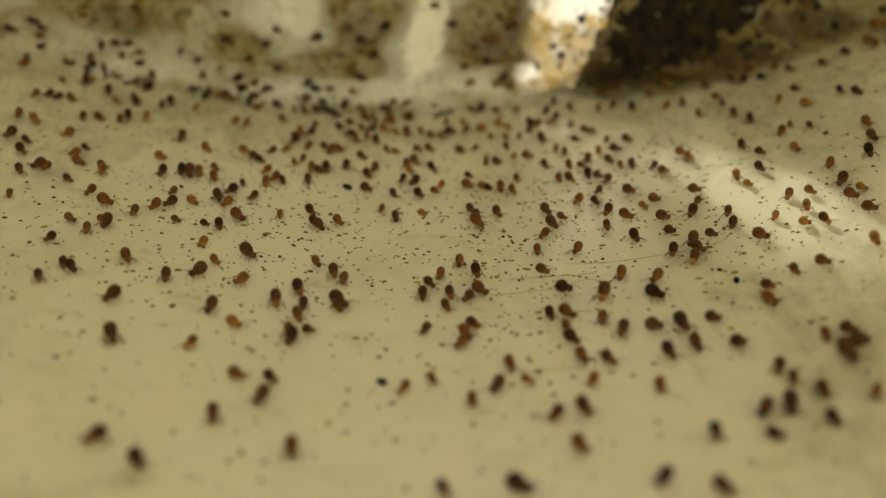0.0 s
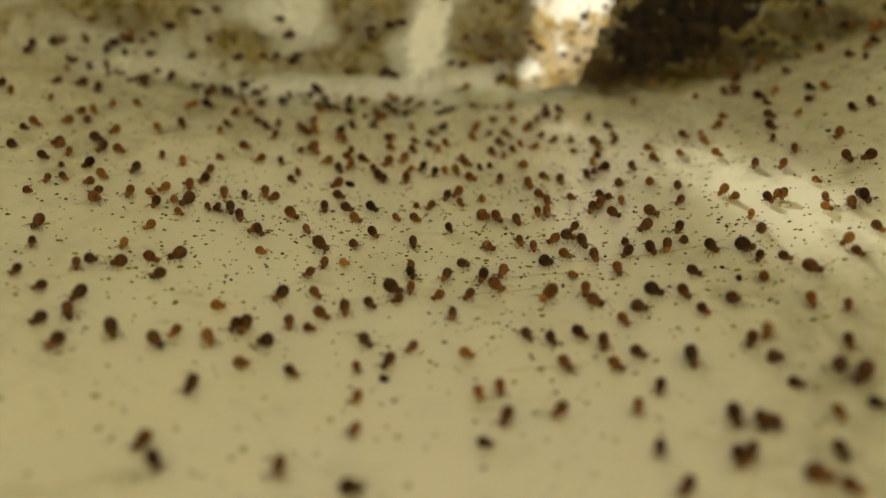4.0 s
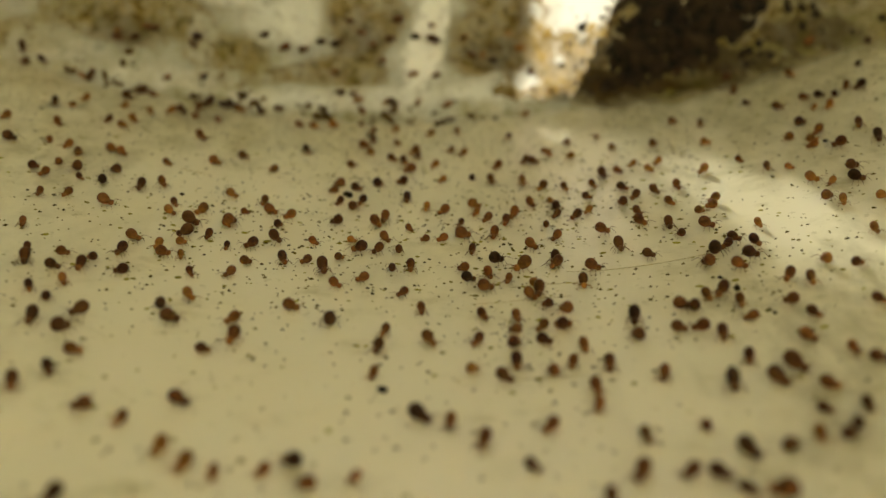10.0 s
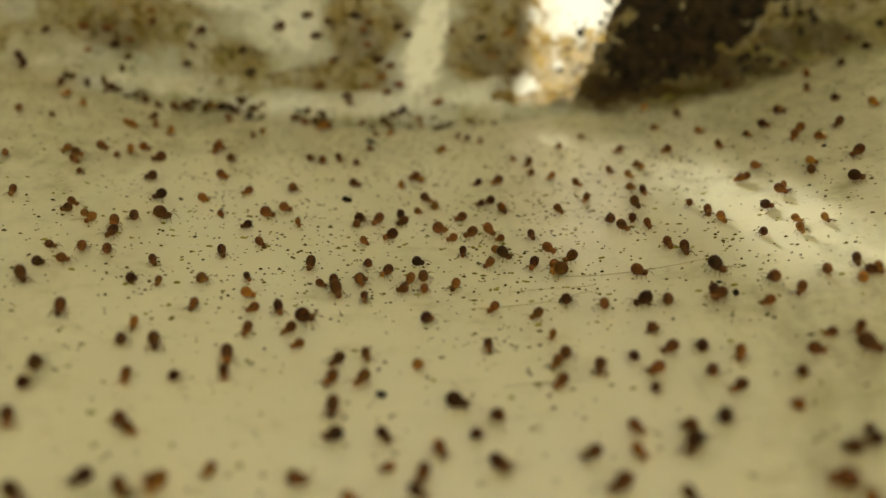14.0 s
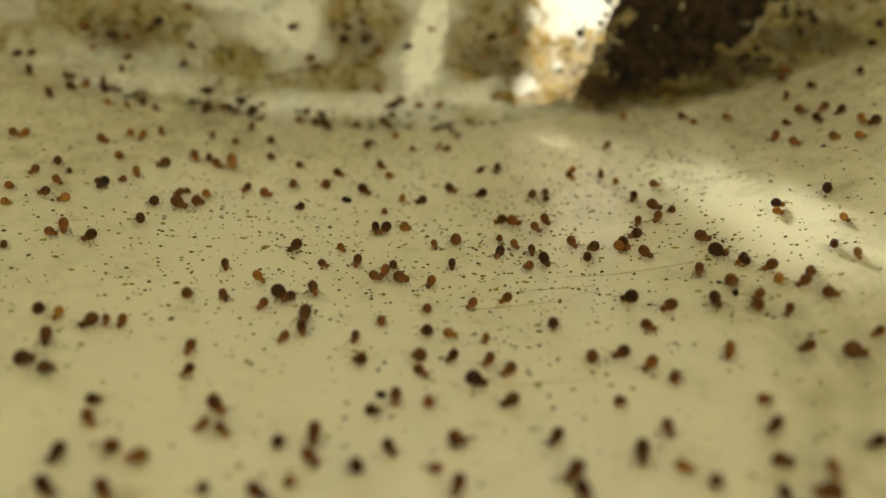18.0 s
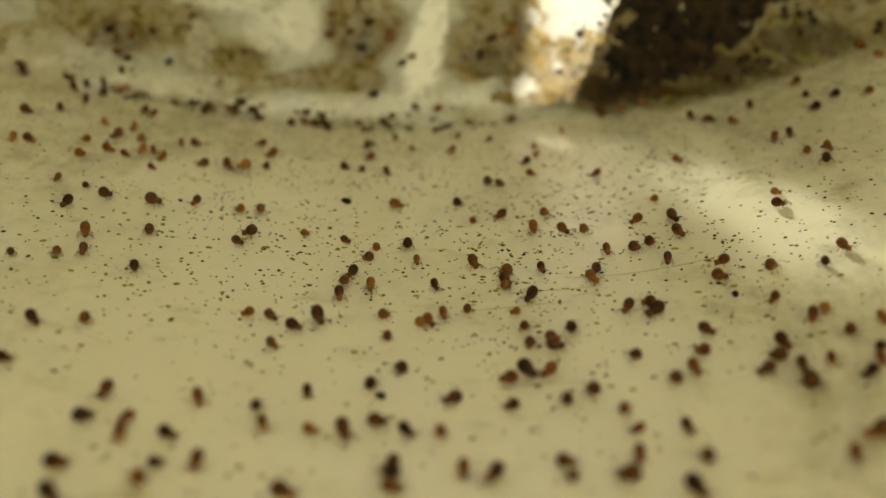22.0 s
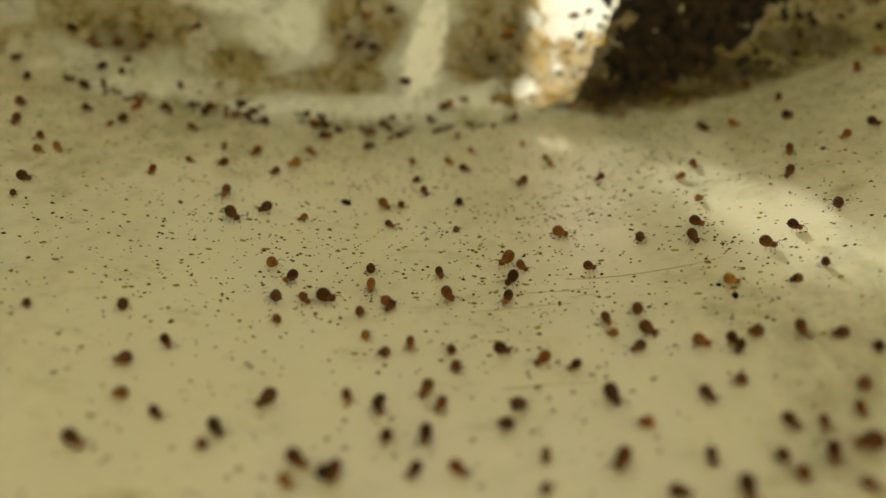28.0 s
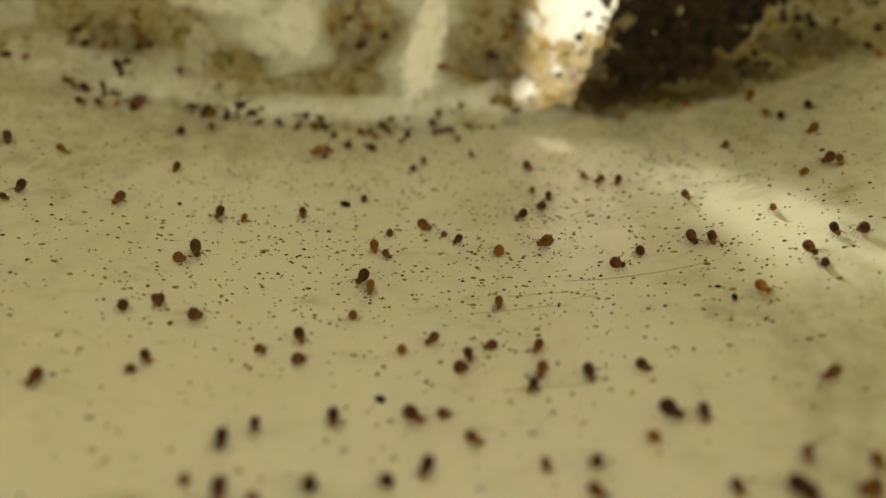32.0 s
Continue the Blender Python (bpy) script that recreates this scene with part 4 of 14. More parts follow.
    roam("b", 0.71, (0, 214, 1019, 164), (1, 191, 1005, 164), (3, 207, 1009, 204), (6, 284, 970, 214), (7, 254, 958, 174), (8, 241, 963, 148), (9, 216, 958, 158), (10, 162, 933, 157), (11, 137, 931, 175), (12, 128, 884, 198), (13, 154, 837, 216), (14, 217, 801, 227), (17, 266, 793, 233), (18, 251, 795, 193), (19, 206, 788, 162), (20, 202, 769, 185), (21, 199, 760, 210), (22, 211, 757, 170), (23, 159, 784, 138), (24, 115, 788, 134), (25, 63, 831, 131), (28, -3, 865, 146), (29, -42, 837, 186), (30, -15, 802, 208), (31, -8, 780, 237), (32, 36, 802, 251))
    roam("d", 0.86, (0, 277, 987, 286), (1, 276, 989, 286), (2, 271, 1027, 296), (3, 254, 1032, 296), (6, 291, 1022, 256), (7, 285, 1018, 296), (8, 249, 1040, 317), (9, 241, 1035, 357), (10, 254, 987, 378), (11, 251, 990, 338), (12, 245, 1004, 335), (14, 159, 965, 337), (17, 191, 986, 377), (18, 190, 953, 366), (20, 187, 969, 366), (21, 175, 962, 326), (22, 149, 991, 286), (23, 183, 992, 246), (24, 226, 997, 249), (25, 246, 1019, 248), (28, 276, 1016, 234), (28.6, 276, 1016, 234), (28.8, 562, 73, 234), (32, 562, 73, 234))
    roam("d", 0.97, (0, 312, 983, 203), (1, 317, 970, 193), (2, 312, 921, 186), (3, 299, 897, 179), (6, 300, 896, 179), (7, 293, 891, 219), (8, 348, 874, 210), (9, 336, 830, 176), (10, 340, 860, 173), (11, 320, 811, 182), (12, 305, 766, 184), (13, 305, 764, 152), (14, 268, 761, 145), (17, 233, 771, 165), (20, 180, 698, 187), (21, 222, 715, 227), (22, 256, 694, 218), (23.4, 254, 690, 218), (23.6, 395, 821, 218), (24, 395, 821, 178), (28, 304, 687, 176), (29, 306, 683, 216), (30, 330, 680, 229), (31, 322, 678, 241), (32, 356, 683, 241))
    roam("d", 0.83, (0, 317, 934, 196), (1, 329, 851, 202), (2, 354, 825, 242), (3, 412, 868, 282), (6, 336, 889, 304), (7, 352, 930, 278), (8, 352, 975, 293), (9, 317, 1022, 284), (11, 346, 1087, 273), (12, 352, 1125, 286), (13, 340, 1134, 326), (14, 316, 1084, 366), (17, 379, 1043, 406), (18, 425, 1037, 376), (21, 391, 935, 369), (22, 411, 915, 399), (23, 413, 918, 399), (24, 409, 905, 399), (26.4, 408, 903, 399), (26.6, 600, -528, 399), (32, 600, -528, 399))
    roam("b", 0.73, (0, 354, 992, 279), (1, 362, 1059, 291), (2, 315, 1113, 285), (3, 357, 1111, 250), (6, 359, 1134, 275), (7, 365, 1141, 291), (8, 342, 1188, 261), (10, 453, 1238, 249), (11, 460, 1240, 234), (12, 514, 1232, 223), (13, 566, 1183, 208), (14, 585, 1110, 168), (17, 457, 1154, 135), (18, 447, 1176, 109), (19, 446, 1199, 135), (20, 386, 1203, 148), (21, 368, 1198, 138), (22, 348, 1217, 165), (23, 306, 1154, 177), (24, 261, 1077, 177), (24.5, 261, 1077, 177), (24.7, 490, 76, 177), (32, 490, 76, 177))
    roam("b", 0.82, (0, 367, 926, 294), (1, 360, 943, 265), (2, 403, 979, 269), (3, 393, 1007, 294), (6, 372, 1055, 299), (7, 355, 1064, 339), (8, 371, 1024, 365), (9, 351, 1048, 325), (10, 342, 1047, 365), (11, 359, 1026, 401), (12, 359, 1036, 361), (13, 344, 1010, 362), (14, 329, 955, 365), (15.7, 329, 955, 365), (15.9, 468, 265, 365), (32, 468, 265, 365))
    roam("d", 0.7, (0, 293, 760, 179), (1, 267, 709, 162), (2, 273, 749, 122), (3, 255, 743, 161), (6, 190, 708, 175), (7, 212, 683, 215), (8, 250, 668, 233), (9, 288, 672, 246), (11, 304, 685, 246), (13.1, 306, 681, 246), (13.3, -25, 704, 246), (17.5, -28, 703, 286), (17.7, -82, 847, 293), (18, -82, 847, 306), (19, -112, 875, 329), (20, -163, 844, 330), (21, -180, 868, 324), (22, -218, 851, 350), (23, -231, 816, 362), (23.5, -231, 816, 362), (23.7, -442, -233, 362), (32, -442, -233, 362))
    roam("d", 0.81, (0, 354, 789, 133), (1, 333, 801, 123), (2, 342, 803, 163), (7, 336, 692, 196), (8, 352, 722, 236), (9, 383, 738, 264), (10, 363, 737, 304), (11, 324, 727, 340), (12, 323, 717, 340), (13, 328, 724, 303), (14, 276, 772, 303), (17, 328, 714, 263), (18, 350, 722, 274), (19, 350, 790, 310), (21, 290, 765, 344), (22, 280, 745, 353), (23, 253, 718, 343), (24, 232, 715, 316), (25, 240, 723, 316), (28, 239, 693, 276), (29, 296, 711, 248), (30, 297, 715, 208), (31, 277, 694, 208), (32, 249, 520, 188))
    roam("d", 0.66, (0, 351, 747, 260), (1, 353, 750, 260), (2, 372, 768, 263), (6, 438, 858, 259), (7, 467, 854, 219), (8, 469, 799, 193), (9, 468, 798, 178), (10, 462, 788, 184), (11, 463, 780, 224), (12, 603, 760, 233), (32, 603, 760, 233))
    roam("d", 0.95, (0, 382, 790, 168), (1, 360, 771, 155), (2, 339, 780, 141), (3, 323, 781, 167), (6, 312, 758, 207), (7, 352, 773, 247), (8, 340, 768, 207), (9, 290, 715, 176), (10, 320, 737, 216), (11, 343, 790, 256), (12, 309, 803, 296), (13, 327, 798, 296), (14, 316, 804, 336), (17, 296, 782, 351), (17.5, 296, 782, 351), (17.7, 343, 106, 351), (32, 343, 106, 351))
    roam("d", 0.68, (0, 416, 760, 200), (1, 423, 738, 199), (2, 420, 745, 239), (3, 463, 771, 252), (6, 457, 767, 292), (7, 436, 774, 309), (8, 444, 777, 309), (9, 441, 776, 349), (10, 439, 761, 359), (11, 423, 743, 361), (12, 427, 733, 401), (13, 453, 741, 424), (14, 446, 737, 424), (17, 433, 737, 424), (18, 448, 733, 447), (21, 475, 809, 452), (22, 494, 855, 459), (23, 486, 889, 477), (24, 463, 911, 492), (25, 437, 919, 495), (28, 376, 950, 504), (29, 336, 932, 544), (30, 399, 869, 584), (31, 366, 918, 624), (31.3, 366, 918, 624), (31.5, 215, 120, 624), (32, 215, 120, 624))
    roam("d", 0.76, (0, 424, 809, 184), (1, 419, 789, 184), (3, 393, 703, 193), (6, 421, 706, 233), (7, 427, 700, 257), (8, 447, 727, 268), (9, 446, 735, 308), (10, 425, 744, 303), (11, 402, 785, 320), (13, 352, 764, 360), (14, 421, 730, 400), (17, 391, 771, 440), (18, 361, 780, 480), (19, 334, 793, 474), (20, 331, 848, 472), (21, 319, 839, 435), (22, 389, 890, 443), (23, 358, 888, 483), (24, 352, 896, 523), (25, 344, 821, 560), (28, 382, 788, 577), (28.4, 382, 788, 577), (28.6, 277, 70, 577), (32, 277, 70, 577))
    roam("b", 0.6, (0, 403, 841, 169), (1, 375, 816, 175), (2, 371, 797, 183), (3, 362, 776, 184), (6, 352, 737, 187), (7, 353, 724, 227), (8, 368, 750, 267), (9, 389, 794, 258), (10, 419, 793, 243), (11, 442, 803, 244), (12, 487, 809, 284), (13, 421, 835, 324), (14, 451, 756, 324), (17, 591, 736, 364), (32, 591, 736, 364))
    roam("b", 0.75, (0, 497, 920, 263), (1, 514, 941, 236), (2, 526, 919, 196), (7, 376, 877, 156), (8, 361, 908, 125), (9, 335, 918, 125), (10, 373, 909, 165), (11, 379, 853, 186), (12, 361, 854, 146), (13, 302, 859, 136), (14, 347, 860, 96), (15.1, 347, 860, 96), (15.3, 306, 51, 96), (32, 306, 51, 96))
    roam("d", 0.93, (0, 498, 889, 294), (1, 491, 907, 294), (2, 496, 885, 334), (7, 373, 827, 335), (8, 376, 853, 295), (9, 387, 850, 255), (10, 391, 857, 222), (11, 410, 835, 262), (12, 354, 886, 302), (12.6, 354, 886, 302), (12.8, 457, -176, 302), (32, 457, -176, 302))
    roam("b", 0.69, (0, 445, 1055, 275), (1, 448, 1068, 261), (2, 471, 1084, 260), (3, 483, 1103, 261), (6, 516, 1134, 229), (8, 583, 1074, 219), (9, 582, 1085, 259), (11, 569, 1094, 299), (13, 552, 1088, 259), (14, 592, 1076, 264), (17, 604, 1156, 286), (18, 579, 1170, 326), (19, 553, 1134, 355), (22, 549, 1129, 355), (32, 552, 1133, 355))
    roam("b", 0.78, (0, 435, 1018, 233), (2, 438, 1018, 233), (3, 492, 1009, 193), (7, 390, 952, 162), (8, 393, 954, 202), (10, 454, 936, 229), (11, 471, 930, 189), (12, 443, 923, 149), (13, 430, 935, 146), (14, 369, 927, 152), (17, 351, 923, 152), (19, 366, 947, 152), (20, 345, 922, 162), (21, 310, 917, 157), (22, 310, 911, 197), (23, 325, 908, 237), (24, 316, 926, 277), (25, 302, 933, 271), (28, 335, 973, 259), (29, 343, 972, 259), (30, 341, 973, 219), (31, 318, 933, 179), (31.6, 318, 933, 179), (31.8, 519, 278, 179), (32, 519, 278, 179))
    roam("b", 0.66, (0, 491, 1084, 200), (1, 498, 1057, 240), (2, 504, 1085, 255), (3, 553, 1096, 237), (6, 586, 1084, 197), (7, 545, 1046, 183), (8, 545, 966, 202), (9, 564, 990, 242), (11, 562, 992, 242), (12, 563, 983, 202), (13, 542, 945, 168), (14, 520, 945, 128), (17, 484, 1000, 123), (18, 459, 1014, 140), (19, 402, 1020, 100), (20, 473, 1021, 62), (21, 470, 1031, 102), (22, 453, 1054, 126), (23, 444, 1054, 109), (24, 441, 1103, 74), (29, 505, 1095, 34), (30, 486, 1046, 3), (31, 467, 983, 4), (31.4, 467, 983, 4), (31.6, 313, -469, 4), (32, 313, -469, 4))
    roam("d", 0.93, (0, 296, 1071, 257), (3, 297, 1072, 257), (6, 276, 1067, 257), (7, 276, 1067, 257), (8, 304, 1089, 250), (9, 287, 1072, 210), (10, 259, 1034, 170), (11, 251, 1079, 130), (12, 270, 1066, 170), (13, 271, 1035, 130), (14, 283, 1089, 91), (17, 311, 1131, 91), (18, 266, 1100, 51), (19, 277, 1042, 18), (21, 277, 1044, 58), (22, 294, 1060, 98), (23, 217, 1104, 122), (24, 248, 1118, 91), (25, 232, 1141, 120), (26.1, 232, 1141, 120), (26.3, 479, 312, 120), (32, 479, 312, 120))
    roam("b", 0.8, (0, 308, 1120, 126), (1, 278, 1147, 130), (2, 247, 1164, 170), (6, 305, 1109, 210), (7, 389, 1097, 248), (8, 406, 1146, 269), (9, 416, 1151, 239), (10, 434, 1148, 239), (11, 423, 1143, 199), (11.4, 423, 1143, 199), (11.6, 296, -394, 199), (32, 296, -394, 199))
    roam("b", 0.68, (0, 148, 1244, 179), (3, 143, 1248, 179), (6, 128, 1206, 186), (7, 124, 1162, 186), (8, 115, 1153, 177), (9, 95, 1114, 188), (10, 101, 1059, 196), (11, 105, 1035, 156), (12, 58, 1084, 116), (13, 79, 1105, 82), (14, 71, 1099, 122), (17, 31, 1095, 136), (18, 41, 1112, 130), (20, -24, 1133, 134), (21, 1, 1133, 174), (22, 1, 1088, 194), (23, 3, 1072, 193), (24, 1, 1067, 181), (25, -10, 1042, 174), (28, -44, 1007, 176), (29, -42, 992, 197), (30, -42, 988, 211), (31, -19, 960, 212), (31.6, -19, 960, 212), (31.8, -312, 206, 212), (32, -312, 206, 212))
    roam("b", 0.72, (0, 150, 1174, 262), (1, 149, 1176, 262), (2, 175, 1202, 259), (3, 189, 1213, 259), (6, 163, 1209, 219), (7, 153, 1155, 187), (7.3, 153, 1155, 201), (7.5, 194, 1021, 201), (8, 194, 1021, 181), (9, 181, 991, 185), (10, 182, 972, 187), (11, 170, 928, 195), (12, 188, 912, 195), (13, 169, 929, 155), (14, 144, 946, 136), (17, 105, 954, 144), (18, 58, 957, 136), (19, 30, 985, 121), (20, 16, 1013, 134), (21, -11, 1006, 155), (21.6, -11, 1006, 195), (21.8, 148, 1013, 235), (22, 148, 1013, 275), (23, 134, 1035, 308), (24, 86, 1064, 312), (24.5, 86, 1064, 312), (24.7, 197, 80, 312), (32, 197, 80, 312))
    roam("b", 0.69, (0, -21, 1140, 235), (1, -3, 1138, 266), (2, -12, 1155, 262), (3, 27, 1172, 276), (6, 10, 1251, 299), (8, -50, 1289, 316), (9, -67, 1283, 335), (10, -75, 1283, 375), (11, -43, 1272, 335), (12, -88, 1284, 339), (13, -141, 1229, 353), (14, -121, 1244, 393), (17, -95, 1269, 416), (18, -80, 1243, 376), (19, -88, 1208, 385), (20, -63, 1207, 345), (22, -150, 1186, 334), (23, -90, 1201, 294), (24, -54, 1221, 258), (25, -43, 1241, 240), (28, -5, 1224, 200), (29, -38, 1165, 190), (30, -16, 1120, 208), (31, 25, 1058, 203), (32, 35, 982, 196))
    roam("d", 0.89, (0, 174, 1110, 288), (1, 176, 1108, 288), (2, 168, 1144, 287), (3, 163, 1187, 301), (6, 135, 1189, 306), (7, 139, 1208, 299), (8, 107, 1232, 306), (9, 108, 1237, 315), (10, 83, 1243, 301), (11, 97, 1252, 264), (12, 94, 1257, 287), (13, 92, 1281, 276), (14, 99, 1277, 236), (17, 128, 1280, 224), (18, 162, 1246, 204), (19, 178, 1164, 211), (20, 180, 1223, 189), (21, 175, 1133, 178), (22, 129, 1134, 138), (23, 156, 1151, 98), (24, 139, 1187, 125), (25, 112, 1194, 139), (29, 100, 1199, 136), (30, 45, 1224, 149), (31, -37, 1194, 151), (32, -124, 1206, 144))
    roam("b", 0.73, (0, 146, 1039, 195), (1, 147, 1031, 186), (2, 138, 1002, 183), (3, 130, 984, 202), (6, 160, 938, 209), (7, 161, 936, 249), (8, 175, 969, 272), (9, 173, 966, 312), (10, 133, 992, 272), (12, 246, 954, 232), (13.1, 246, 954, 232), (13.3, -67, 800, 232), (17, -56, 795, 232), (18, -58, 776, 223), (19, -45, 789, 263), (20, -35, 820, 279), (21, -41, 822, 279), (22, -41, 811, 239), (23, -10, 768, 206), (25, 18, 699, 173), (28, -31, 743, 146), (29, -66, 704, 186), (31, -28, 707, 186), (32, -25, 520, 186))
    roam("b", 0.75, (0, 210, 1238, 138), (1, 207, 1239, 138), (2, 185, 1247, 135), (3, 176, 1254, 113), (6, 167, 1294, 75), (7, 226, 1290, 49), (8, 227, 1276, 49), (9, 223, 1285, 89), (10, 186, 1321, 129), (11, 134, 1344, 142), (12, 122, 1333, 157), (13, 79, 1325, 152), (13.4, 79, 1325, 152), (13.6, 200, 4, 152), (32, 200, 4, 152))
    roam("d", 0.75, (0, -84, 1384, 191), (1, -86, 1350, 220), (2, -52, 1361, 203), (3, -60, 1279, 197), (6, -35, 1262, 157), (8, -105, 1313, 131), (9, -101, 1303, 171), (10, -109, 1281, 131), (11, -71, 1358, 91), (12, -64, 1367, 87), (13, -64, 1369, 108), (14, -73, 1418, 107), (17, -82, 1478, 94), (18, -42, 1524, 82), (18.5, -42, 1524, 82), (18.7, -519, 320, 82), (32, -519, 320, 82))
    roam("b", 0.78, (0, -219, 1347, 227), (3, -131, 1312, 227), (6, -69, 1291, 247), (7, -27, 1347, 269), (8, -41, 1345, 309), (8.4, -41, 1345, 309), (8.6, 120, 986, 309), (9, 120, 986, 325), (10, 93, 987, 320), (11, 88, 994, 310), (14, -22, 1069, 319), (17, -44, 1037, 359), (18, -23, 1034, 395), (19, -26, 1019, 370), (20, -31, 936, 358), (21, -87, 905, 342), (22.5, -89, 905, 342), (22.7, -185, -147, 342), (32, -185, -147, 342))
    roam("b", 0.78, (0, -232, 1394, 227), (1, -209, 1385, 232), (2, -195, 1387, 272), (3, -190, 1436, 286), (6, -204, 1473, 287), (7, -200, 1502, 254), (8, -140, 1517, 266), (10, -167, 1554, 294), (12, -157, 1558, 298), (13, -182, 1580, 293), (14, -173, 1602, 282), (17, -181, 1645, 299), (18, -210, 1658, 270), (19, -156, 1699, 255), (20, -156, 1695, 295), (21, -181, 1717, 321), (22, -203, 1707, 331), (23, -202, 1715, 371), (25, -146, 1617, 387), (26.2, -146, 1617, 387), (26.4, -104, 1954, 387), (28, -104, 1954, 384), (29, -90, 1922, 357), (30, -156, 1865, 348), (32, -155, 1865, 348))
    roam("d", 0.8, (0, -209, 1334, 226), (1, -134, 1302, 266), (2, -184, 1374, 294), (3, -173, 1394, 276), (6, -175, 1416, 276), (7, -187, 1409, 293), (8, -192, 1462, 285), (8.4, -192, 1462, 285), (8.6, -438, 126, 285), (32, -438, 126, 285))
    roam("b", 0.8, (0, -487, 1351, 152), (1, -497, 1349, 125), (2, -515, 1379, 129), (3, -530, 1375, 157), (6, -548, 1368, 197), (7, -513, 1340, 218), (7.3, -513, 1340, 190), (7.5, -523, 1224, 190), (9, -525, 1226, 230), (10, -491, 1252, 270), (11, -525, 1276, 310), (12, -536, 1271, 334), (13, -565, 1266, 365), (14, -553, 1209, 378), (15, -553, 1209, 378), (15.2, -572, 93, 378), (32, -572, 93, 378))
    roam("b", 0.63, (0, -477, 1422, 142), (1, -513, 1429, 142), (1.6, -513, 1429, 139), (1.8, -614, 1460, 139), (2, -614, 1460, 174), (3, -646, 1419, 176), (7, -698, 1330, 177), (8, -685, 1356, 137), (9, -681, 1364, 137), (10, -680, 1361, 177), (11, -671, 1356, 209), (12, -634, 1291, 243), (14, -625, 1366, 278), (17, -614, 1433, 278), (20, -624, 1564, 278), (22, -625, 1633, 280), (23, -617, 1639, 240), (24, -603, 1633, 200), (25, -634, 1633, 160), (26.7, -634, 1633, 160), (26.9, -338, -54, 160), (32, -338, -54, 160))
    roam("b", 0.81, (0, -467, 1371, 120), (1, -484, 1395, 115), (2, -488, 1416, 115), (3, -483, 1386, 155), (7, -519, 1266, 189), (8, -500, 1249, 208), (9, -486, 1214, 196), (10, -494, 1201, 157), (11, -506, 1207, 120), (12, -523, 1242, 113), (13, -528, 1265, 110), (14, -531, 1272, 150), (17, -577, 1244, 170), (18, -556, 1247, 130), (19, -553, 1289, 90), (20, -501, 1250, 50), (21, -488, 1233, 26), (22, -463, 1174, 21), (23, -448, 1107, 18), (24, -443, 1059, 18), (32, -442, 1063, 18))
    roam("b", 0.62, (0, -281, 1370, 186), (1, -279, 1368, 186), (2, -285, 1354, 206), (3, -257, 1325, 217), (6, -215, 1292, 217), (7, -245, 1307, 177), (8, -266, 1299, 200), (9, -241, 1293, 239), (10, -215, 1302, 252), (11, -203, 1314, 262), (12, -181, 1339, 267), (13, -179, 1354, 233), (14, -132, 1332, 236), (17, -67, 1350, 236), (18, -14, 1324, 202), (19, -55, 1316, 168), (20, -50, 1292, 208), (21, -41, 1304, 193), (23, -50, 1203, 185), (24, -76, 1175, 171), (24.5, -76, 1175, 171), (24.7, -266, 93, 171), (32, -266, 93, 171))
    roam("b", 0.66, (0, -698, 1438, 156), (1, -705, 1436, 116), (2, -716, 1485, 104), (3, -710, 1523, 115), (6, -737, 1529, 130), (7, -752, 1552, 122), (8, -776, 1576, 118), (9, -785, 1607, 78), (10, -757, 1594, 38), (11, -783, 1545, -2), (13, -804, 1537, 19), (17, -748, 1398, 25), (18, -734, 1382, -15), (19, -874, 1362, -28), (32, -874, 1362, -28))
    roam("b", 0.79, (0, -659, 1482, 270), (1, -638, 1525, 255), (2, -629, 1504, 241), (3, -611, 1528, 281), (7, -651, 1585, 281), (8, -608, 1584, 256), (9, -639, 1595, 296), (10, -645, 1610, 301), (11, -664, 1628, 303), (14, -671, 1639, 293), (19, -685, 1682, 293), (20, -654, 1622, 253), (21, -660, 1640, 292), (22, -660, 1641, 288), (23, -668, 1681, 288), (24, -665, 1642, 328), (25, -678, 1667, 296), (26.4, -678, 1667, 296), (26.6, -592, 338, 296), (32, -592, 338, 296))
    roam("d", 0.86, (0, -711, 1436, 125), (1, -738, 1463, 111), (2, -731, 1497, 95), (7, -718, 1542, 95), (8, -721, 1534, 55), (9, -671, 1510, 51), (10, -605, 1508, 60), (11, -531, 1521, 26), (13, -533, 1369, 14), (14, -519, 1344, 32), (19, -506, 1337, 32), (20, -531, 1342, 72), (21, -487, 1367, 39), (22, -480, 1304, 16), (22.6, -480, 1304, 35), (22.8, -390, 1215, 35), (23, -390, 1215, 32), (24, -346, 1162, 33), (25, -347, 1164, 47), (28, -245, 1124, 35), (29, -254, 1070, -5), (30, -297, 1061, -28), (32, -341, 1057, -30))
    roam("d", 0.89, (0, -805, 1544, 145), (2.3, -813, 1553, 145), (2.5, -482, 1020, 145), (3, -482, 1020, 145), (6, -527, 1024, 145), (7, -521, 1024, 185), (8, -524, 1003, 179), (9, -544, 979, 180), (10, -534, 980, 180), (11, -538, 974, 194), (12, -531, 922, 198), (13.4, -527, 920, 198), (13.6, -418, 667, 198), (14, -418, 667, 238), (18, -392, 680, 238), (19, -416, 681, 239), (20, -342, 682, 239), (21, -348, 684, 199), (22, -385, 674, 239), (23, -350, 701, 279), (24, -415, 682, 279), (25, -374, 520, 239), (32, -374, 520, 239))
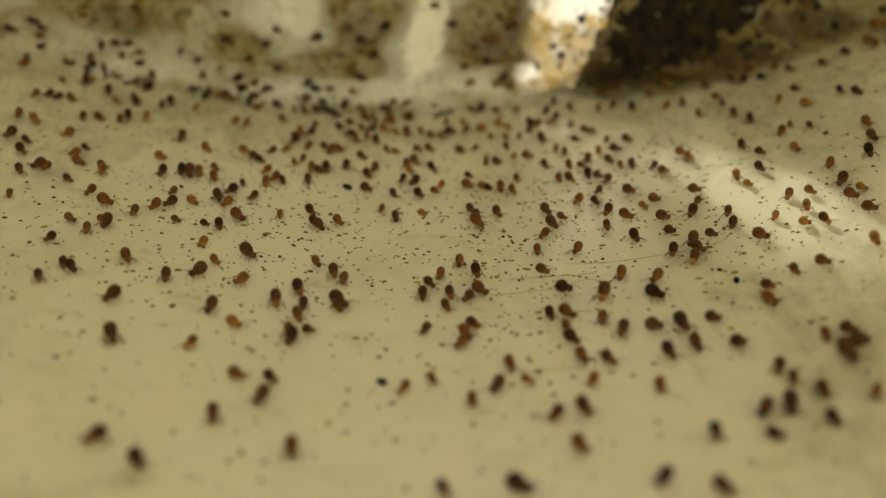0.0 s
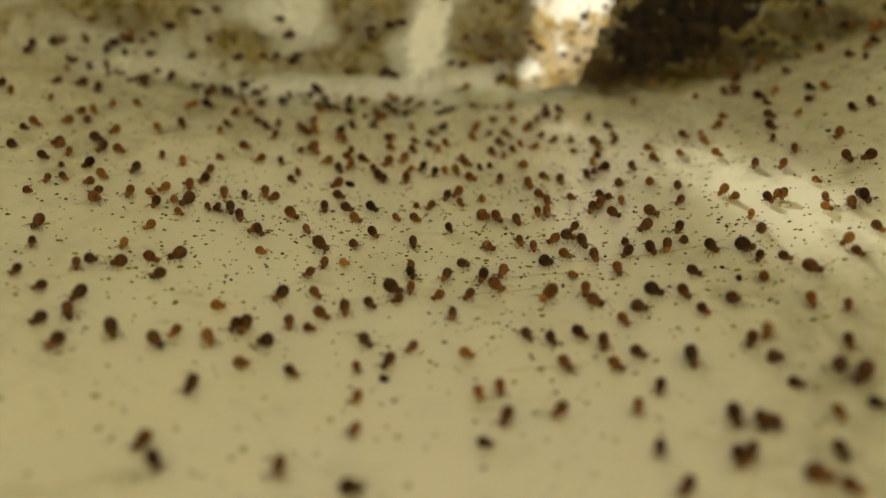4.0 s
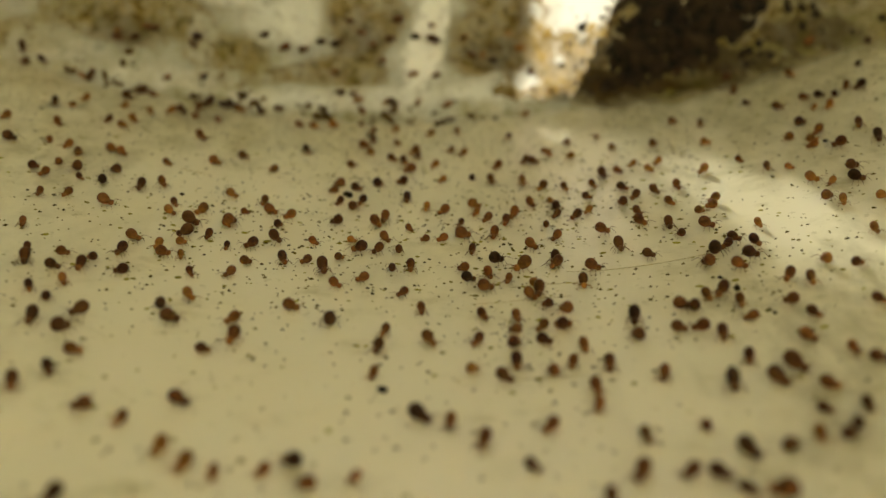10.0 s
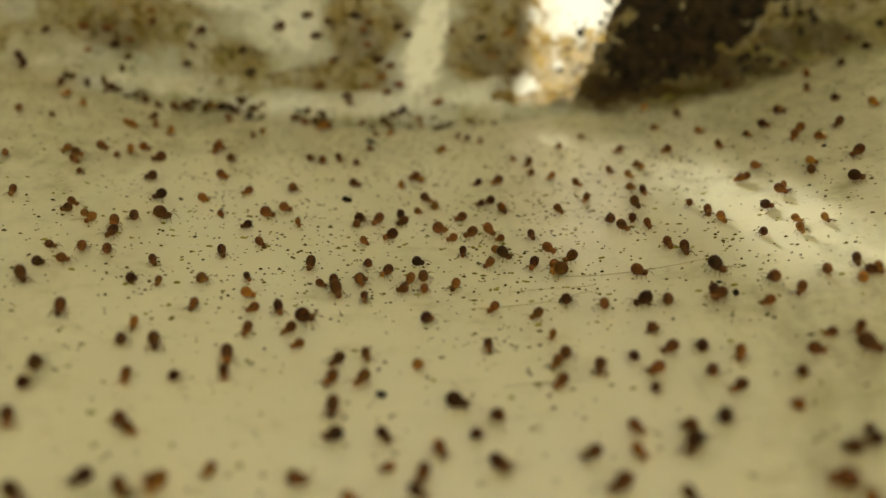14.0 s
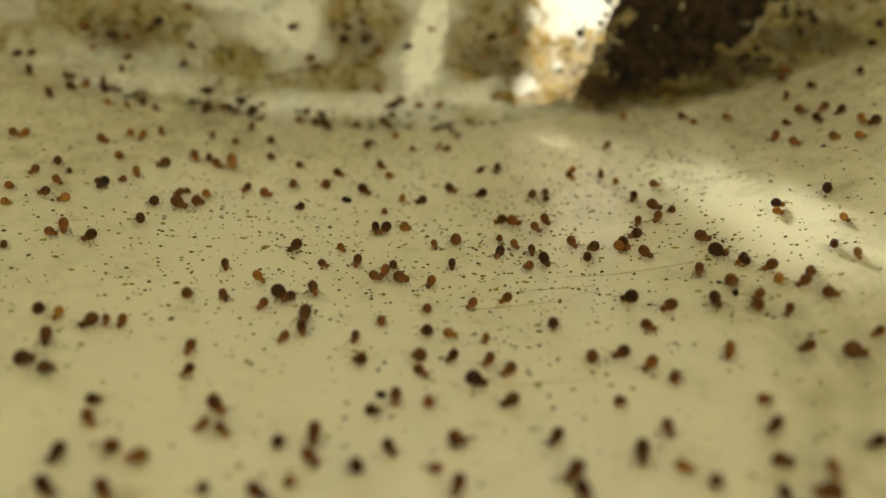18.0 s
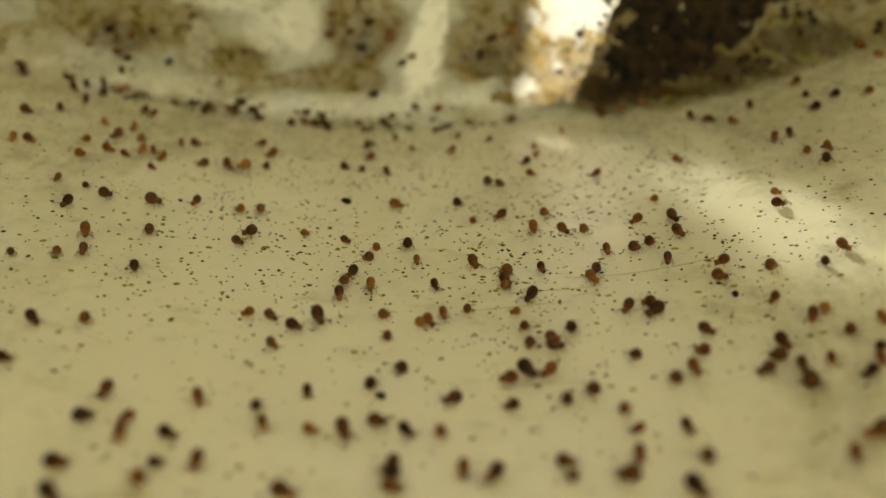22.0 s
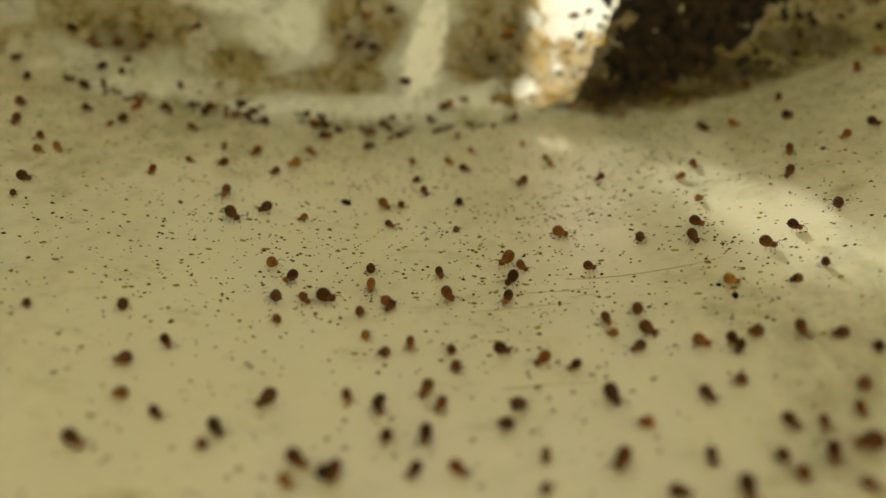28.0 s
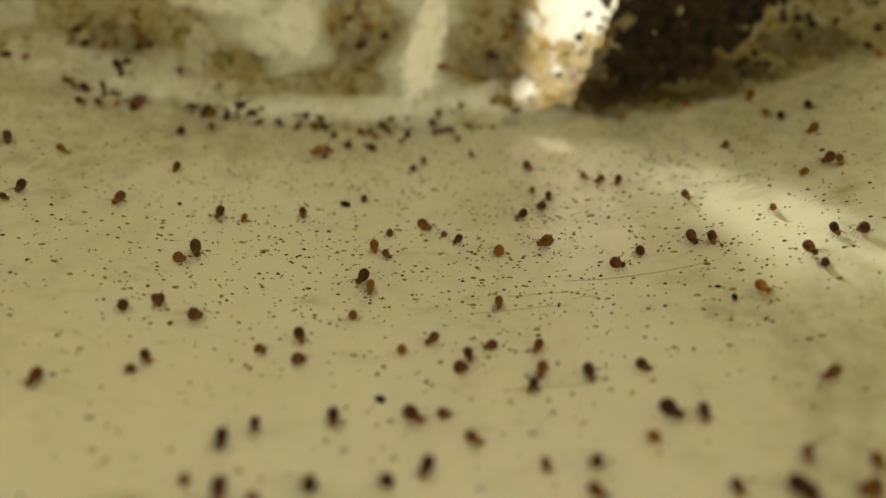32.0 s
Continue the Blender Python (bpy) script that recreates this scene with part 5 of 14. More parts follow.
    roam("o", 0.57, (0, -703, 1306, 196), (0.4, -703, 1306, 196), (0.6, -482, 1325, 196), (1, -482, 1325, 196), (2, -475, 1268, 236), (3, -436, 1334, 274), (6, -465, 1302, 234), (7, -436, 1307, 242), (7.3, -436, 1307, 212), (7.5, -369, 1222, 212), (8, -369, 1222, 172), (9, -401, 1219, 155), (10, -407, 1211, 195), (11, -395, 1189, 189), (14, -417, 1134, 179), (17, -448, 1088, 185), (18, -448, 1010, 188), (19, -462, 1004, 228), (20, -411, 1032, 252), (20.5, -411, 1032, 252), (20.7, -520, -539, 252), (32, -520, -539, 252))
    roam("b", 0.79, (0, -320, 1539, 137), (2, -376, 1562, 155), (3, -403, 1518, 155), (8, -580, 1528, 155), (9, -527, 1484, 195), (11, -503, 1494, 235), (13, -420, 1582, 271), (17, -463, 1589, 295), (18, -449, 1646, 265), (19, -413, 1661, 299), (22, -521, 1756, 307), (24, -528, 1761, 292), (25, -538, 1805, 290), (28, -555, 1865, 287), (29, -558, 1921, 274), (30, -542, 1910, 234), (31, -535, 1914, 227), (32, -519, 1900, 218))
    roam("d", 0.85, (0, -488, 1519, 191), (1, -489, 1488, 191), (1.3, -489, 1488, 154), (1.5, -641, 1455, 152), (3, -643, 1464, 152), (6, -637, 1460, 112), (7, -658, 1531, 95), (8, -631, 1485, 55), (9, -612, 1452, 28), (10, -610, 1451, 37), (11, -579, 1422, 42), (12, -555, 1419, 75), (13, -535, 1453, 73), (14, -507, 1447, 113), (18, -609, 1460, 146), (19, -600, 1450, 186), (20, -596, 1391, 192), (21, -602, 1375, 166), (22, -634, 1362, 158), (22.5, -634, 1362, 158), (22.7, -854, 2052, 158), (28, -855, 2050, 198), (29, -806, 2056, 238), (30, -829, 2057, 198), (32, -847, 2051, 158))
    roam("d", 0.81, (0, -257, 1539, 196), (1, -254, 1510, 203), (2, -237, 1490, 205), (3, -217, 1432, 198), (6, -211, 1363, 191), (7, -221, 1334, 181), (8, -224, 1332, 141), (9, -216, 1368, 101), (10, -188, 1390, 61), (11, -179, 1353, 29), (12, -140, 1316, 36), (12.4, -140, 1316, 36), (12.6, -470, 308, 36), (32, -470, 308, 36))
    roam("b", 0.79, (0, -145, 1516, 282), (1, -145, 1528, 242), (2, -129, 1489, 273), (3, -129, 1573, 293), (6, -162, 1577, 333), (7, -207, 1539, 348), (7.4, -207, 1539, 388), (7.6, -100, 1426, 397), (9, -95, 1439, 357), (10, -165, 1459, 329), (11, -218, 1433, 357), (12, -215, 1378, 374), (12.5, -215, 1378, 374), (12.7, -401, -321, 374), (32, -401, -321, 374))
    roam("b", 0.68, (0, -93, 1495, 215), (1, -74, 1477, 233), (2, -67, 1491, 270), (2.6, -67, 1491, 270), (2.8, -143, 1262, 270), (3, -143, 1262, 310), (6, -225, 1234, 336), (7, -280, 1221, 352), (8, -239, 1218, 382), (9, -274, 1202, 342), (10, -307, 1211, 311), (11, -295, 1216, 287), (13, -314, 1255, 284), (14, -300, 1300, 244), (17, -275, 1247, 205), (17.5, -275, 1247, 184), (17.7, -316, 1110, 184), (18, -316, 1110, 218), (19, -275, 1078, 212), (20, -265, 1048, 195), (21, -271, 1032, 235), (23, -209, 1098, 261), (24, -213, 1094, 290), (25, -216, 1125, 273), (28, -202, 1126, 239), (29, -173, 1128, 201), (30, -187, 1071, 186), (30.4, -187, 1071, 186), (30.6, -401, 1090, 186), (32, -399, 1091, 186))
    roam("b", 0.62, (0, 83, 1527, 281), (1, 87, 1610, 273), (2, 125, 1648, 268), (3, 103, 1639, 308), (6, 80, 1624, 344), (7, 80, 1624, 304), (8, 76, 1657, 302), (9, 58, 1650, 342), (10, 55, 1624, 351), (11, 28, 1617, 334), (12, 21, 1616, 374), (13, 43, 1609, 414), (14, 67, 1622, 452), (18, 76, 1698, 459), (18.6, 76, 1698, 459), (18.8, 558, -400, 459), (32, 558, -400, 459))
    roam("b", 0.86, (0, 106, 1519, 181), (1, 95, 1494, 163), (3, 37, 1477, 140), (6, 7, 1519, 119), (7, 1, 1534, 112), (7.5, 1, 1534, 152), (7.7, -81, 1420, 174), (9, -83, 1418, 156), (10, -106, 1412, 164), (11, -129, 1388, 153), (12, -135, 1407, 130), (13, -171, 1418, 139), (13.5, -171, 1418, 139), (13.7, -264, -86, 139), (32, -264, -86, 139))
    roam("o", 0.7, (0, 74, 1534, 282), (1, 74, 1564, 322), (3, 51, 1490, 362), (6, 98, 1431, 392), (6.4, 98, 1431, 392), (6.6, 587, -105, 392), (32, 587, -105, 392))
    roam("b", 0.79, (0, 304, 1516, 138), (1, 288, 1521, 138), (1.4, 288, 1521, 129), (1.6, 172, 1607, 129), (2, 172, 1607, 169), (3, 108, 1544, 164), (6, 99, 1559, 164), (7, 115, 1557, 124), (8, 143, 1590, 97), (9, 131, 1642, 113), (10, 108, 1687, 127), (12, 46, 1717, 117), (13, 76, 1744, 79), (13.5, 76, 1744, 79), (13.7, 470, -537, 79), (32, 470, -537, 79))
    roam("d", 0.65, (0, 281, 1474, 121), (1, 270, 1489, 113), (2, 269, 1504, 73), (3, 286, 1449, 33), (6, 284, 1408, 20), (7, 309, 1368, 32), (10, 382, 1284, 19), (11, 338, 1243, -11), (11.4, 338, 1243, -11), (11.6, 568, -342, -11), (32, 568, -342, -11))
    roam("b", 0.82, (0, 333, 1456, 278), (1, 340, 1494, 265), (2, 356, 1489, 265), (3, 341, 1487, 305), (6, 284, 1462, 339), (7, 284, 1462, 379), (8, 302, 1457, 401), (9, 320, 1438, 401), (11, 296, 1450, 361), (12, 257, 1468, 364), (13, 277, 1388, 383), (14, 288, 1389, 386), (17, 316, 1311, 383), (18, 317, 1315, 423), (19, 350, 1317, 422), (20, 348, 1320, 382), (21, 350, 1285, 363), (22, 336, 1285, 323), (25, 353, 1317, 323), (28, 326, 1311, 336), (30, 323, 1307, 368), (31, 322, 1289, 368), (32, 316, 1264, 365))
    roam("b", 0.83, (0, 364, 1324, 275), (1, 376, 1367, 275), (2.4, 374, 1363, 275), (2.6, 208, 1290, 275), (6, 195, 1273, 275), (7, 200, 1266, 235), (8, 188, 1228, 195), (9, 171, 1209, 165), (10, 174, 1219, 125), (11, 208, 1243, 85), (12, 227, 1249, 85), (14, 202, 1252, 106), (17, 223, 1291, 76), (18, 243, 1283, 38), (19, 279, 1244, 41), (20, 336, 1222, 51), (21, 382, 1219, 56), (21.4, 382, 1219, 16), (21.6, 238, 1208, -24), (22.6, 238, 1208, -24), (22.8, 260, -7, -24), (32, 260, -7, -24))
    roam("b", 0.86, (0, 411, 1325, 142), (1, 389, 1329, 142), (1.3, 389, 1329, 182), (1.5, 373, 1219, 188), (2, 373, 1219, 205), (3, 391, 1181, 218), (6, 414, 1187, 211), (7, 450, 1106, 205), (8, 452, 1105, 176), (9, 434, 1081, 158), (10, 389, 1080, 129), (11, 393, 1113, 103), (12, 389, 1096, 143), (13, 354, 1107, 143), (14, 383, 1086, 183), (17, 378, 1076, 183), (18, 379, 1065, 194), (19, 379, 1063, 202), (20, 383, 1052, 204), (21, 413, 985, 203), (22, 427, 941, 206), (23, 440, 930, 206), (24, 425, 939, 166), (24.4, 425, 939, 166), (24.6, 444, 736, 166), (25, 444, 736, 154), (28, 403, 726, 168), (29, 390, 689, 178), (30, 383, 691, 142), (31, 363, 695, 168), (32, 360, 672, 189))
    roam("b", 0.77, (0, 457, 1259, 148), (1, 428, 1259, 139), (2, 409, 1274, 149), (3, 406, 1258, 144), (6, 267, 1289, 138), (7, 257, 1310, 118), (8, 231, 1351, 113), (9, 235, 1369, 103), (10, 230, 1403, 114), (11, 213, 1424, 122), (11.5, 213, 1424, 122), (11.7, 315, -259, 122), (32, 315, -259, 122))
    roam("b", 0.87, (0, 483, 1202, 258), (1, 499, 1216, 277), (2, 485, 1215, 317), (3, 485, 1216, 336), (6, 462, 1208, 311), (7, 436, 1247, 321), (8, 409, 1221, 355), (9, 392, 1185, 364), (10, 394, 1170, 389), (11, 402, 1170, 429), (12, 427, 1186, 423), (13, 445, 1179, 386), (14, 469, 1105, 376), (17, 454, 1103, 336), (18, 415, 1114, 310), (19, 435, 1116, 270), (20, 479, 1123, 234), (21, 502, 1108, 274), (22, 480, 1142, 314), (23, 438, 1131, 327), (25, 398, 1143, 287), (28, 501, 1219, 247), (29, 508, 1163, 277), (31, 512, 1269, 248), (32, 550, 1179, 208))
    roam("b", 0.83, (0, 308, 1348, 251), (1, 344, 1366, 230), (2, 324, 1343, 190), (3, 287, 1378, 150), (6, 212, 1406, 149), (7, 166, 1371, 177), (8, 173, 1341, 215), (9, 225, 1314, 235), (10, 265, 1332, 261), (11, 264, 1355, 280), (12, 267, 1358, 280), (13, 258, 1351, 320), (13.5, 258, 1351, 320), (13.7, 285, -410, 320), (32, 285, -410, 320))
    roam("b", 0.67, (0, 268, 1425, 211), (1, 276, 1416, 211), (3, 278, 1424, 251), (6, 262, 1469, 251), (7, 256, 1429, 251), (8, 260, 1461, 281), (9, 258, 1477, 275), (10.3, 267, 1488, 275), (10.5, 354, -92, 275), (32, 354, -92, 275))
    roam("b", 0.79, (0, 239, 1436, 128), (1, 184, 1481, 154), (2, 200, 1426, 192), (3, 183, 1395, 181), (6, 162, 1336, 177), (7, 132, 1310, 165), (8, 106, 1297, 169), (9, 112, 1290, 209), (10, 143, 1293, 233), (11, 172, 1281, 233), (12, 152, 1301, 273), (13, 157, 1305, 233), (14, 173, 1290, 242), (17, 191, 1311, 249), (18, 214, 1307, 209), (19, 190, 1294, 196), (20, 224, 1231, 202), (21, 226, 1191, 195), (22, 227, 1181, 224), (24, 248, 1179, 224), (26.7, 249, 1179, 224), (26.9, 448, -92, 224), (32, 448, -92, 224))
    roam("b", 0.61, (0, 203, 1372, 256), (1, 225, 1387, 272), (2, 231, 1444, 282), (3, 225, 1441, 282), (6, 223, 1451, 282), (7, 214, 1453, 322), (8, 207, 1427, 359), (9, 186, 1399, 356), (10, 175, 1376, 360), (10.4, 175, 1376, 360), (10.6, 421, 970, 360), (11, 421, 970, 400), (12, 441, 963, 403), (13, 436, 962, 408), (14, 485, 947, 411), (17, 541, 936, 408), (18, 535, 929, 448), (19, 510, 953, 488), (20, 499, 917, 528), (21, 496, 905, 526), (22, 466, 893, 527), (23, 450, 869, 534), (24, 442, 860, 534), (25, 444, 859, 543), (28, 415, 780, 543), (31, 410, 761, 533), (32, 381, 736, 528))
    roam("d", 0.83, (0, 179, 1401, 217), (1, 194, 1389, 207), (2, 194, 1374, 218), (3, 240, 1351, 233), (6, 309, 1358, 243), (7, 331, 1368, 229), (8, 398, 1331, 230), (9, 405, 1347, 190), (10, 372, 1323, 178), (11, 357, 1258, 194), (12, 378, 1207, 204), (12.4, 378, 1207, 204), (12.6, 559, -297, 204), (32, 559, -297, 204))
    roam("d", 0.9, (0, 385, 1221, 142), (1, 344, 1228, 129), (2, 336, 1257, 114), (3, 323, 1277, 117), (6, 321, 1286, 77), (8, 363, 1283, 117), (9, 281, 1278, 154), (10, 280, 1263, 189), (10.6, 280, 1263, 187), (10.8, 247, 1107, 187), (11, 247, 1107, 227), (12, 281, 1106, 237), (12.4, 281, 1106, 237), (12.6, 553, -471, 237), (32, 553, -471, 237))
    roam("o", 0.71, (0, 641, 1510, 204), (1, 654, 1481, 204), (1.3, 654, 1481, 204), (1.5, 482, 1673, 204), (2, 482, 1673, 235), (3, 510, 1671, 208), (8, 506, 1632, 178), (9, 491, 1637, 153), (10, 417, 1616, 124), (11, 440, 1691, 94), (11.5, 440, 1691, 94), (11.7, 433, 1942, 94), (12, 433, 1942, 87), (14, 474, 2009, 104), (17, 429, 2052, 144), (18, 422, 1974, 184), (19, 425, 2021, 224), (20, 485, 2059, 256), (21, 479, 2061, 256), (22, 483, 2050, 256), (23, 471, 2055, 296), (24, 436, 2044, 296), (25, 473, 2056, 336), (28, 430, 2014, 346), (31, 434, 2026, 346), (32, 431, 2004, 369))
    roam("o", 0.58, (0, 698, 1597, 195), (1, 704, 1525, 155), (2, 656, 1597, 131), (3, 629, 1572, 157), (6, 600, 1577, 126), (8, 586, 1612, 160), (9, 564, 1561, 178), (10, 554, 1551, 218), (11, 591, 1573, 258), (13, 610, 1683, 277), (14, 616, 1695, 244), (17, 695, 1703, 240), (19, 696, 1703, 280), (20, 668, 1735, 303), (20.5, 668, 1735, 303), (20.7, 233, -213, 303), (32, 233, -213, 303))
    roam("d", 0.9, (0, 727, 1412, 167), (1, 658, 1358, 175), (2, 663, 1324, 192), (3, 657, 1284, 186), (6, 640, 1215, 201), (7, 665, 1258, 241), (9, 679, 1369, 277), (10, 685, 1358, 237), (11, 699, 1359, 259), (12, 694, 1367, 219), (13, 709, 1341, 219), (14, 694, 1374, 259), (17, 667, 1397, 299), (18, 640, 1355, 339), (18.6, 640, 1355, 339), (18.8, 467, 275, 339), (32, 467, 275, 339))
    roam("b", 0.83, (0, 774, 1534, 188), (1, 770, 1510, 169), (2, 741, 1504, 129), (6, 702, 1565, 115), (7, 695, 1601, 75), (8, 722, 1575, 35), (9, 723, 1566, 75), (10, 711, 1595, 115), (11, 696, 1608, 127), (13, 676, 1624, 130), (14, 679, 1619, 132), (17, 652, 1639, 132), (23, 653, 1641, 172), (25, 708, 1557, 193), (28, 655, 1569, 153), (29, 679, 1655, 113), (31, 701, 1609, 73), (32, 727, 1648, 86))
    roam("d", 0.85, (0, 756, 1468, 192), (1, 756, 1443, 174), (2, 711, 1407, 155), (3, 691, 1425, 179), (6, 679, 1346, 200), (8, 714, 1342, 240), (9, 700, 1386, 280), (11, 697, 1409, 302), (12, 688, 1400, 335), (13, 657, 1399, 303), (14, 647, 1446, 343), (17, 710, 1327, 343), (18, 850, 1307, 383), (32, 850, 1307, 383))
    roam("d", 0.82, (0, -195, 1633, 178), (1, -207, 1611, 173), (2, -235, 1583, 174), (3, -223, 1590, 214), (6.3, -196, 1594, 214), (6.5, -210, -498, 214), (32, -210, -498, 214))
    roam("b", 0.65, (0, -285, 1658, 168), (2, -352, 1602, 168), (2.5, -352, 1602, 168), (2.7, -197, 1132, 168), (3, -197, 1132, 128), (6, -230, 1219, 110), (8, -224, 1230, 101), (9, -228, 1252, 101), (10, -218, 1230, 101), (11, -231, 1255, 116), (11.3, -231, 1255, 116), (11.5, -239, 1057, 116), (12, -239, 1057, 123), (13, -249, 1069, 129), (14, -270, 1080, 102), (17, -249, 1093, 102), (18, -258, 1094, 142), (19, -250, 1060, 182), (20, -256, 993, 187), (21, -265, 983, 227), (23, -174, 999, 231), (24, -167, 962, 201), (25, -159, 952, 209), (28, -115, 880, 209), (30, -3, 838, 227), (30.4, -3, 838, 227), (30.6, -212, 898, 227), (31.4, -212, 898, 227), (31.6, -404, 1090, 227), (32, -404, 1090, 227))
    roam("b", 0.9, (0, -231, 1610, 203), (1, -213, 1563, 213), (2, -201, 1574, 238), (3, -153, 1564, 230), (6, -117, 1552, 220), (7, -114, 1537, 260), (9, -125, 1590, 291), (10, -128, 1580, 331), (11, -125, 1548, 369), (13, -142, 1473, 368), (14, -147, 1422, 328), (17, -188, 1554, 288), (18, -151, 1566, 248), (18.3, -151, 1566, 248), (18.5, -569, -509, 248), (32, -569, -509, 248))
    roam("b", 0.85, (0, 275, 1555, 182), (1, 270, 1542, 148), (2, 258, 1555, 108), (3, 292, 1564, 69), (6, 305, 1574, 29), (7, 252, 1544, -11), (8, 197, 1484, -2), (9, 205, 1462, 16), (10, 201, 1449, -13), (11, 185, 1445, -26), (11.4, 185, 1445, -26), (11.6, 501, -286, -26), (32, 501, -286, -26))
    roam("b", 0.66, (0, 293, 1549, 244), (1, 320, 1556, 238), (2, 321, 1550, 278), (3, 302, 1561, 318), (6, 252, 1544, 333), (7, 237, 1548, 293), (8, 285, 1559, 257), (9, 301, 1600, 257), (10, 339, 1602, 258), (11, 313, 1610, 298), (12, 303, 1645, 277), (13, 320, 1649, 237), (14, 330, 1633, 207), (17, 334, 1624, 169), (18, 311, 1616, 165), (20, 310, 1607, 165), (21, 309, 1615, 125), (22, 304, 1634, 102), (24, 310, 1636, 102), (25, 309, 1626, 102), (32, 310, 1614, 102))
    roam("b", 0.74, (0, 247, 1618, 189), (1, 241, 1565, 171), (2, 213, 1582, 148), (3, 174, 1564, 174), (6, 133, 1473, 177), (7, 116, 1470, 169), (8, 114, 1456, 169), (9, 125, 1470, 209), (10, 158, 1476, 221), (11, 156, 1450, 181), (12, 97, 1384, 189), (13, 148, 1393, 229), (14, 209, 1456, 226), (17, 187, 1376, 186), (18, 161, 1381, 226), (20, 210, 1462, 258), (21, 230, 1438, 298), (22, 184, 1454, 318), (22.4, 184, 1454, 318), (22.6, 474, 210, 318), (32, 474, 210, 318))
    roam("o", 0.58, (0, 270, 1614, 260), (1, 276, 1619, 288), (3, 259, 1674, 286), (6, 266, 1688, 326), (7, 239, 1651, 358), (8, 238, 1638, 318), (9, 215, 1694, 288), (10, 214, 1768, 274), (11, 248, 1803, 314), (13, 133, 1802, 339), (14, 147, 1759, 379), (15, 147, 1759, 379), (15.2, 350, -413, 379), (32, 350, -413, 379))
    roam("d", 0.82, (0, -316, 715, 224), (2, -310, 712, 224), (3, -316, 713, 224), (6, -248, 680, 218), (7, -265, 671, 178), (8, -324, 721, 143), (9, -306, 678, 169), (10, -382, 665, 145), (13, -363, 682, 105), (14, -366, 700, 115), (17, -386, 731, 126), (18, -403, 734, 161), (19, -439, 703, 190), (21, -405, 697, 230), (21.6, -405, 697, 270), (21.8, -401, 804, 281), (22, -401, 804, 321), (23, -429, 783, 281), (24, -390, 818, 253), (25, -358, 827, 233), (29, -231, 795, 230), (30, -224, 792, 230), (31, -240, 795, 190), (32, -244, 787, 180))
    roam("d", 0.88, (0, -453, 1041, 138), (1, -474, 1048, 133), (2, -506, 1071, 110), (3, -489, 1099, 85), (6, -451, 1148, 77), (7, -432, 1144, 45), (8.4, -434, 1140, 45), (8.6, -542, 4, 45), (32, -542, 4, 45))
    roam("o", 0.63, (0, -346, 1180, 240), (1, -330, 1181, 229), (2, -300, 1165, 249), (3, -280, 1201, 289), (6, -314, 1220, 310), (7, -324, 1232, 311), (8, -349, 1242, 324), (9, -368, 1238, 321), (10, -418, 1257, 315), (11, -455, 1278, 308), (12, -488, 1312, 311), (13, -533, 1327, 323), (14, -591, 1330, 328), (17, -701, 1327, 330), (18, -713, 1320, 332), (19, -853, 1300, 332), (32, -853, 1300, 332))
    roam("b", 0.91, (0, -236, 1070, 193), (1, -235, 1023, 192), (2, -236, 1014, 182), (3, -250, 984, 163), (6, -278, 988, 163), (10, -278, 984, 163), (11, -277, 988, 163), (13, -278, 980, 195), (17, -262, 820, 196), (18, -262, 839, 236), (19, -251, 894, 276), (20, -267, 942, 291), (20.4, -267, 942, 291), (20.6, -153, 693, 291), (21, -153, 693, 311), (22, -162, 700, 271), (23, -137, 720, 276), (24, -155, 729, 316), (25, -206, 742, 284), (28, -156, 754, 244), (29, -162, 750, 236), (30, -138, 753, 259), (31, -92, 814, 258), (32, -33, 843, 251))
    roam("b", 0.88, (0, -210, 1107, 207), (1, -206, 1099, 169), (2, -236, 1082, 173), (3, -235, 1064, 133), (8, -215, 1232, 133), (9, -180, 1262, 93), (10, -139, 1282, 89), (11, -146, 1328, 90), (12, -106, 1354, 59), (13, -68, 1333, 57), (14, -91, 1354, 97), (17, -80, 1379, 127), (19, -124, 1384, 127), (20, -76, 1365, 87), (21, -61, 1330, 47), (22, -60, 1326, 14), (23, -59, 1286, 5), (24, -81, 1248, -3), (24.4, -81, 1248, -3), (24.6, -507, 182, -3), (32, -507, 182, -3))
    roam("d", 0.99, (0, -148, 1075, 245), (3, -66, 1095, 262), (6, -106, 1122, 262), (7, -85, 1095, 302), (8, -156, 1111, 324), (9, -150, 1104, 364), (10, -158, 1041, 370), (11, -155, 1035, 397), (12, -146, 1031, 365), (13, -160, 1016, 325), (14, -192, 1059, 301), (17, -242, 1122, 300), (18, -236, 1123, 260), (19, -218, 1094, 231), (20, -218, 1119, 221), (22, -174, 1065, 209), (23, -182, 1064, 209), (24, -173, 1059, 242), (25, -117, 1075, 282), (28, -171, 1130, 294), (29, -152, 1154, 264), (29.5, -152, 1154, 264), (29.7, -472, 137, 264), (32, -472, 137, 264))
    roam("o", 0.6, (0, -180, 998, 291), (2, -178, 1002, 291), (3, -179, 993, 291), (6.3, -184, 1009, 291), (6.5, -107, 1202, 291), (7, -107, 1202, 291), (8, -121, 1246, 302), (9, -149, 1255, 326), (10, -167, 1249, 314), (11, -198, 1281, 299), (12, -205, 1306, 290), (13.3, -207, 1313, 290), (13.5, -324, -150, 290), (32, -324, -150, 290))
